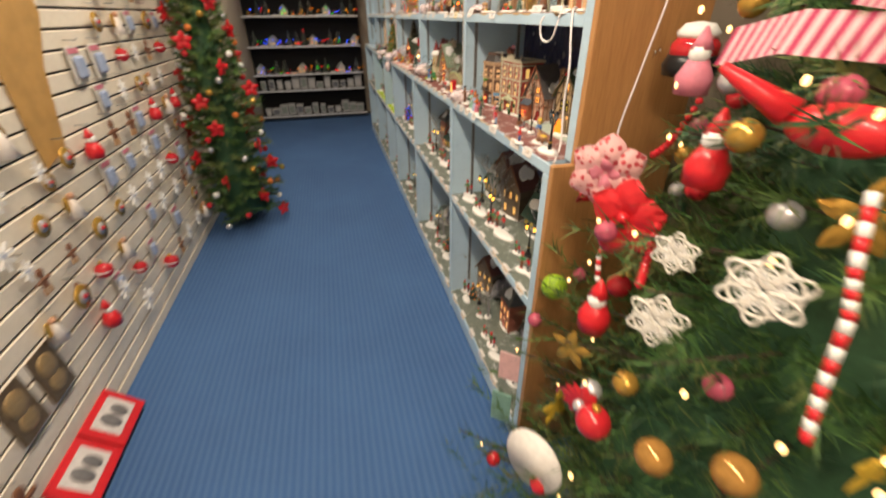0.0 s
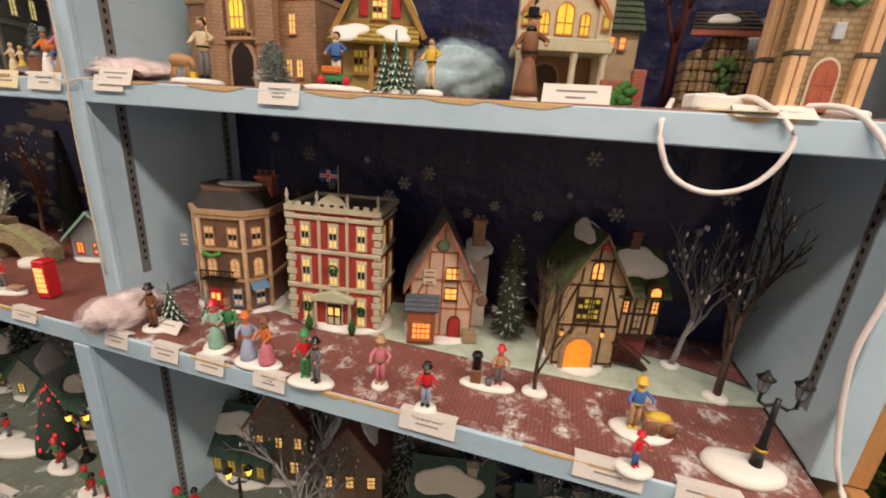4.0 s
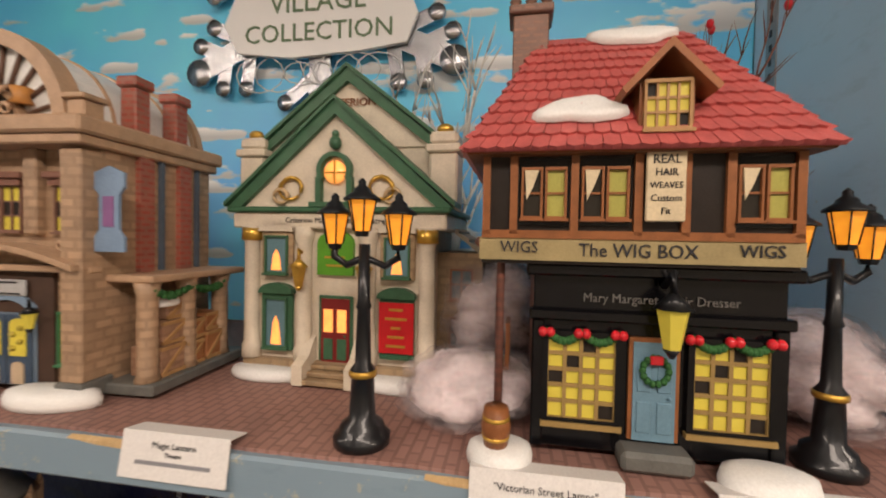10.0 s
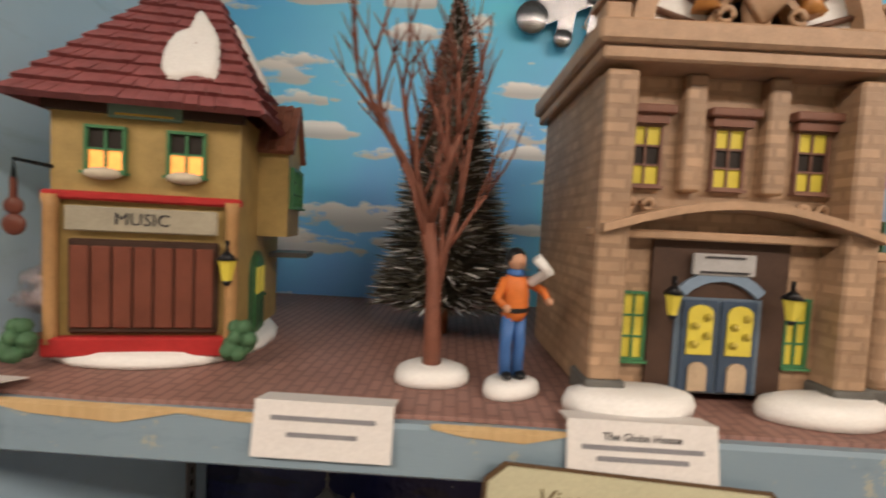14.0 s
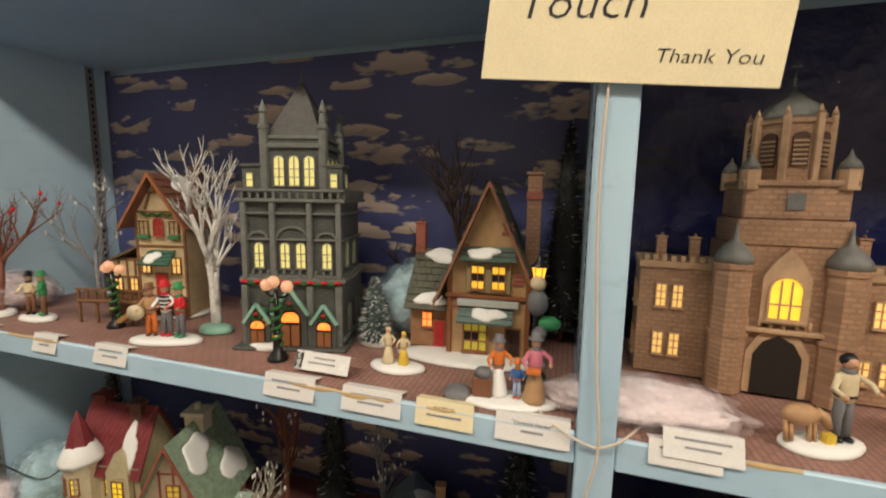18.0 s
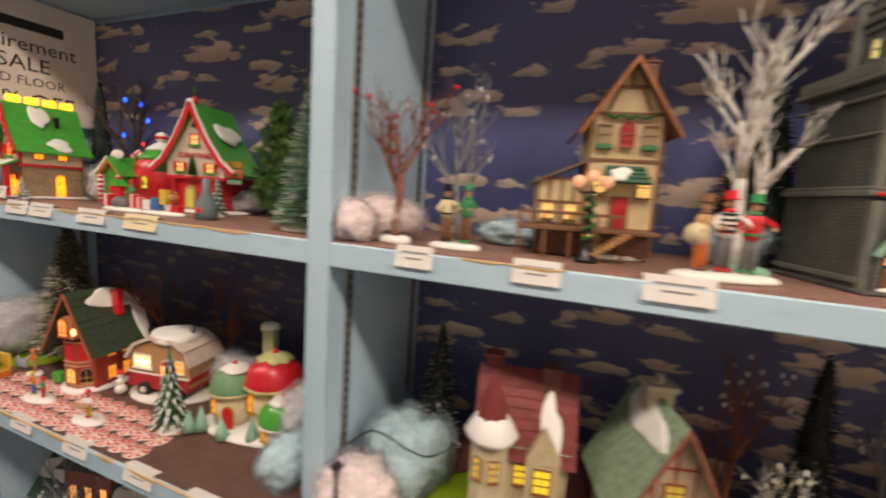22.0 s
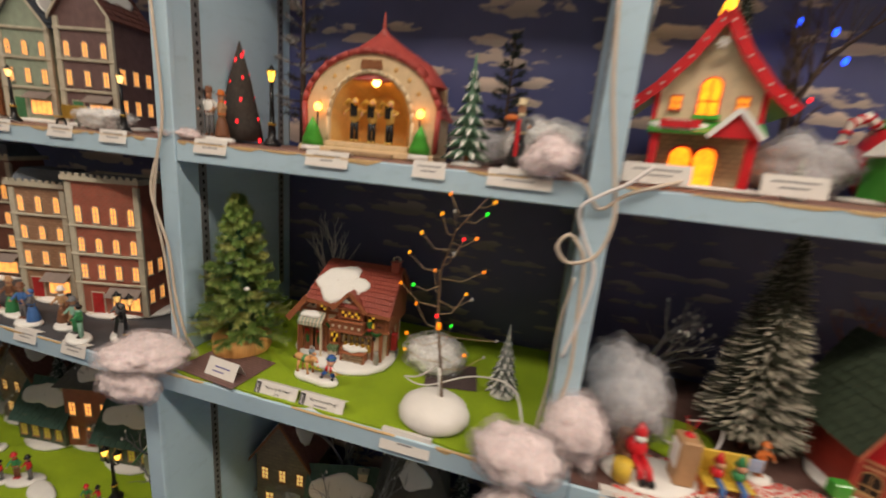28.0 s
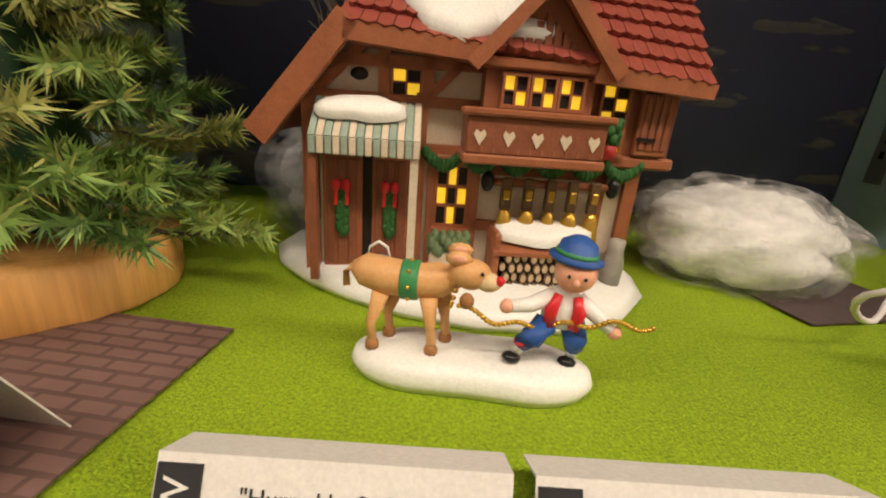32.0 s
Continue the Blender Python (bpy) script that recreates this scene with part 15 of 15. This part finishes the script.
# ---- the two decorated trees ----
FIRS = [PINE_A, PINE_B, PINE_C, plain((0.15, 0.19, 0.06), 0.5)]
TX, TY = 0.95, 0.35
big, ends = pine("tall green Christmas tree crowded with red and white ornaments", pose(TX, TY, 0), 2.42, 0.82, FIRS, 430, 3, 0.046, 96, 0.0022, 0.05, 0.03, 0.95, 0.1, limb_r=0.004, core=0.62, category="christmas tree")
part("stand", Form().lathe([(0.2, 0), (0.19, 0.03), (0.05, 0.06), (0.045, 0.25)], 20), PAINTS["green"], big)
RIBBON, PALE_RIB = plain((0.5, 0.06, 0.14), 0.4, 0.3, 40), plain((0.75, 0.55, 0.58), 0.4, 0.2, 40)

def on_tree(name, label, p, shapes, mats, turn=-62, cat="ornament", group="ornaments on the big tree", k=1):
    t = thing(name, label, cat, pose(p[0], p[1], p[2], 0, 0, turn) @ Matrix.Scale(k, 4), group)
    for i, (s, m) in enumerate(zip(shapes, mats)):
        part(("body", "detail", "trim")[min(i, 2)], s, m, t)
    return t

def petals(n, r, w, cup=0.5):
    """Cupped cloth petals round a middle."""
    s, k = Form(), 7
    for i in range(n):
        for side in (-1, 1):
            v = []
            for a in range(k):
                for b in range(k):
                    u, q = 2*a/(k - 1) - 1, b/(k - 1)
                    v.append((u*w*sin(pi*min(1, 0.12 + 0.86*q)) ** 0.7, side*cup*w*(sin(pi*q)*(1 - u*u*0.8)) + 0.12*w*sin(5*u + 9*q + i), r*q))
            s.put(v, [(a*k + b, (a + 1)*k + b, (a + 1)*k + b + 1, a*k + b + 1) for a in range(k - 1) for b in range(k - 1)], 0, True, pose(0, 0, 0, 0, 360*i/n, 0))
    return s

def lace(r, n=6):
    """A flat crocheted star of looped cords."""
    s = Form()
    for i in range(n):
        for k, (z0, z1, w) in enumerate(((0.1, 1, 0.24), (0.3, 0.75, 0.42))):
            s.tube([(w*r*sin(a*0.5236), 0.001*k, r*(z0 + (z1 - z0)*(1 - cos(a*0.5236))/2)) for a in range(13)], r*0.055, 5, 0, pose(0, 0, 0, 0, 360*i/n, 0))
    return s

def gauze():
    n = Nodes("dotted_pink_gauze")
    vo = n.add("TexVoronoi", Scale=75.0)
    n.link(n.where(), vo.inputs["Vector"])
    n.colour(n.mix(n.ramp(vo.outputs["Distance"], [(0.34, (1, 1, 1)), (0.4, (0, 0, 0))]), (0.8, 0.46, 0.46), (0.55, 0.05, 0.07)))
    n.bsdf.inputs["Alpha"].default_value = 0.8
    n.bsdf.inputs["Roughness"].default_value = 0.5
    return n.mat

def ribbon(path, half, n=40):
    """A flat striped ribbon through the points."""
    s, p = Form(), [Vector(q) for q in path]
    at = lambda u: p[min(int(u), len(p) - 2)].lerp(p[min(int(u), len(p) - 2) + 1], u - min(int(u), len(p) - 2)) + Vector((0, 0.006*sin(u*3), 0))
    w = Vector((0.25, 0.1, 1)).normalized()*half
    for i in range(n):
        a, b = at((len(p) - 1)*i/n), at((len(p) - 1)*(i + 1)/n)
        s.put([a - w, b - w, b + w, a + w], [(0, 1, 2, 3)], i % 2)
    return s

on_tree("fabric_flower", "pink polka-dot gauze flower bow", (0.525, 0.705, 1.195), (petals(6, 0.078, 0.036, 0.55), petals(4, 0.045, 0.024, 0.8)), (gauze(), PAINTS["pink"]), -40)
on_tree("cardinal_bird", "red felt cardinal bird with a long tail", (0.535, 0.335, 1.365), (Form().ball(0.032, 0, 0, 0, 0, 16, 1.7, 0.9, 0.9).ball(0.021, 0.045, 0, 0.026, 0, 14, 1, 1, 1.1), Form().tube([(-0.05, 0, 0.01), (-0.1, 0, 0.035), (-0.135, 0, 0.055)], [0.018, 0.012, 0.006], 8), Form().lathe([(0.008, 0), (0.0005, 0.02)], 8, 0, pose(0.063, 0, 0.026, 0, 90, 0))), (PAINTS["red"], PAINTS["red"], PAINTS["orange"]))
on_tree("fabric_bow", "crimson velvet bow on a branch", (0.515, 0.609, 1.14), (petals(5, 0.075, 0.036, 0.3), Form().ball(0.012, 0, -0.012, 0, 0, 12)), (PAINTS["red"], PAINTS["red"]))
on_tree("fabric_bow", "wide pink and white striped ribbon bow", (0.561, 0.411, 1.457), (ribbon([(-0.1, 0, -0.02), (-0.03, -0.02, 0), (0.08, -0.02, -0.005), (0.2, 0.02, 0.01)], 0.024), ribbon([(0.02, -0.03, 0.05), (0.1, -0.03, 0.035), (0.22, 0, 0.05)], 0.024)), ([RIBBON, PALE_RIB], [RIBBON, PALE_RIB]))
for p, m in (((0.438, 0.54, 0.991), BRIGHT_RED), ((0.524, 0.477, 1.301), BRIGHT_RED), ((0.638, 0.665, 1.395), PAINTS["pink"])):
    on_tree("santa_ornament", "small red Santa ornament with white beard", p, (Form().lathe([(0.024, -0.04), (0.026, -0.015), (0.012, 0.012)], 14), Form().ball(0.015, 0, -0.003, 0.016, 0, 12), Form().lathe([(0.016, 0.022), (0.01, 0.036), (0.002, 0.052)], 12)), (m, SNOW, m), k=1.2)
for p, r in (((0.433, 0.396, 1.072), 0.046), ((0.467, 0.433, 1.165), 0.034), ((0.471, 0.3, 1.188), 0.05)):
    on_tree("crochet_snowflake", "white crochet snowflake doily", p, (lace(r), lace(r*0.6, 12)), (plain((0.78, 0.76, 0.7), 0.8, 0.15, 60, 0.5), SNOW), -58)
on_tree("glitter_hat", "red and black glitter Santa hat with white brim", (0.745, 0.795, 1.39), (Form().lathe([(0.052, -0.03), (0.056, -0.01), (0.046, 0.015)], 20), Form().lathe([(0.048, 0), (0.047, 0.03), (0.036, 0.045)], 20), Form().lathe([(0.038, 0.042), (0.041, 0.052), (0.028, 0.068), (0.004, 0.072)], 20)), (IRON, GLASS_RED, SNOW), -30)
on_tree("fabric_bow", "red cloth bow beside the wooden panel", (0.6, 0.85, 1.08), (BOW_S,), (PAINTS["red"],), -20)
on_tree("glitter_ball", "lime green glitter ball", (0.535, 0.845, 0.814), (Form().ball(0.036, 0, 0, 0, 0, 18),), (plain((0.3, 0.5, 0.03), 0.3, 0.8, 300, 0.8),))
for p in ((0.514, 0.627, 1.081), (0.366, 0.396, 0.866), (0.45, 0.25, 0.75), (0.62, 0.7, 0.9), (0.6, 0.22, 1.42)):
    on_tree("glass_ball", "glossy red glass ball", p, (Form().ball(0.03, 0, 0, 0, 0, 18), Form().lathe([(0.007, 0.028), (0.007, 0.038)], 8)), (GLASS_RED, GLASS_GOLD))
for p in ((0.385, 0.287, 0.92), (0.421, 0.209, 0.984)):
    on_tree("glass_ball", "clear amber glass ball with gold inside", p, (Form().ball(0.026, 0, 0, 0, 0, 18),), (plain((0.42, 0.22, 0.06), 0.06, 0.5, 40, 0.1, 0.3),))
on_tree("paper_disc", "white round paper ornament", (0.315, 0.475, 0.66), (Form().lathe([(0.068, 0), (0.068, 0.004)], 28, 0, pose(0, 0, 0, 80)),), (plain((0.72, 0.7, 0.68), 0.6),))
on_tree("glitter_flower", "crimson beaded flower ornament", (0.372, 0.44, 0.86), (petals(12, 0.042, 0.011, 0.4), Form().ball(0.012, 0, -0.01, 0, 0, 10)), (GLASS_RED, SILVER))
on_tree("gift_tag", "pale green printed hanging card", (0.385, 0.8, 0.42), (Form().box(-0.03, 0.03, -0.002, 0.002, -0.06, 0.06),), (plain((0.22, 0.4, 0.34), 0.6),), -40)
on_tree("gift_tag", "pink printed hanging card", (0.4, 0.8, 0.585), (Form().box(-0.03, 0.03, -0.002, 0.002, -0.05, 0.05),), (plain((0.72, 0.45, 0.45), 0.6),), -40)
for pts in ([(0.5, 0.265, 1.324), (0.475, 0.235, 1.26), (0.474, 0.218, 1.209), (0.458, 0.2, 1.14), (0.441, 0.18, 1.08)], [(0.6, 0.7, 1.1), (0.545, 0.675, 1.07), (0.51, 0.655, 1.03), (0.5, 0.63, 0.98)]):
    s, m = Form(), 0
    for a, b in zip(pts, pts[1:]):
        for k in range(5):
            s.tube([lerp(a, b, k/5), lerp(a, b, (k + 1)/5)], 0.0058, 8, m)
            m = 1 - m
    tagged(part("candy_ribbon", s, [SNOW, BRIGHT_RED]), "red and white twisted candy garland", "garland")
for a, b in (((0.488, 0.501, 1.173), (0.45, 0.465, 1.091)), ((0.735, 0.735, 1.318), (0.615, 0.69, 1.228))):
    t = thing("bead_string", "string of faceted red glass beads", "garland", None, "bead strings on the big tree")
    for i in range(11):
        p = lerp(a, b, i/10)
        part("bead", Form().ball(0.008, p.x, p.y, p.z - 0.02*sin(pi*i/10), 0, 8), GLASS_RED, t)
extra = [on_tree("glass_ball", "small shiny ball among the branches", (0.5, 0.1, 0.6), (Form().ball(0.022, 0, 0, 0, 0, 14),), (m,)) for m in (GLASS_RED, GLASS_GOLD, SILVER, plain((0.5, 0.1, 0.16), 0.15))]
extra += [on_tree("gold_leaf", "gilded leaf spray among the branches", (0.5, 0.05, 0.8), (petals(5, 0.05, 0.012, 0.3),), (m,)) for m in (GLASS_GOLD, PAINTS["yellow"], plain((0.62, 0.58, 0.42), 0.5))]
near = [p for p in ends if p.x < 0.05 and 0.3 < p.z < 1.9]
for i, p in enumerate(near[::2]):
    copy_thing(extra[i % 7], pose(TX + p.x*0.97, TY + p.y*0.97, p.z - 0.02, 0, 0, -60 + 20*(i % 5)))
lamps = thing("tree_lights", "warm white string lights on the big tree", "string light")
for p in ((0.61, 0.67, 1.363), (0.535, 0.395, 1.408), (0.528, 0.307, 1.388), (0.5, 0.273, 1.289), (0.41, 0.298, 1.031), (0.44, 0.193, 1.052), (0.53, 0.775, 0.883), (0.474, 0.308, 1.223), (0.555, 0.73, 1.121), (0.325, 0.37, 0.766), (0.472, 0.122, 1.065), (0.61, 0.66, 1.481), (0.632, 0.68, 1.266), (0.535, 0.715, 0.971), (0.545, 0.648, 1.135), (0.66, 0.78, 0.95), (0.6, 0.8, 0.75), (0.72, 0.7, 1.45)):
    lit_bulb(lamps, p, 0.0048, BULBS["warm"])
for p in near[1::5]:
    lit_bulb(lamps, (TX + p.x, TY + p.y, p.z), 0.0045, BULBS["warm"])
small, ends = pine("green Christmas tree with red bows beside the slatwall", pose(-0.8, 3.42, 0), 2.2, 0.31, FIRS, 240, 4, 0.045, 50, 0.0026, 0.05, 0.025, 0.8, 0.08, limb_r=0.004, core=0.6, category="christmas tree")
for i, p in enumerate(ends[::2]):
    q = (p.x - 0.8, p.y + 3.42, p.z - 0.02)
    if i % 3 == 0:
        on_tree("fabric_bow", "red ribbon bow on the smaller tree", q, (BOW_S, petals(5, 0.06, 0.02)), (PAINTS["red"], PAINTS["red"]), rnd.uniform(0, 360), group="ornaments on the smaller tree")
    else:
        on_tree("glass_ball", "small glass ball on the smaller tree", q, (Form().ball(0.022, 0, 0, 0, 0, 12),), ((GLASS_RED, SILVER, GLASS_GOLD, PAINTS["orange"], PAINTS["white"])[i % 5],), 0, group="ornaments on the smaller tree")
plug = thing("power_plug", "white plug adapter hanging on its cable", "plug", pose(0.7, 0.894, 1.14, 0, 0, 0))
part("body", Form().box(-0.016, 0.016, -0.02, 0.006, -0.03, 0.03, bev=0.003), WHITE, plug)
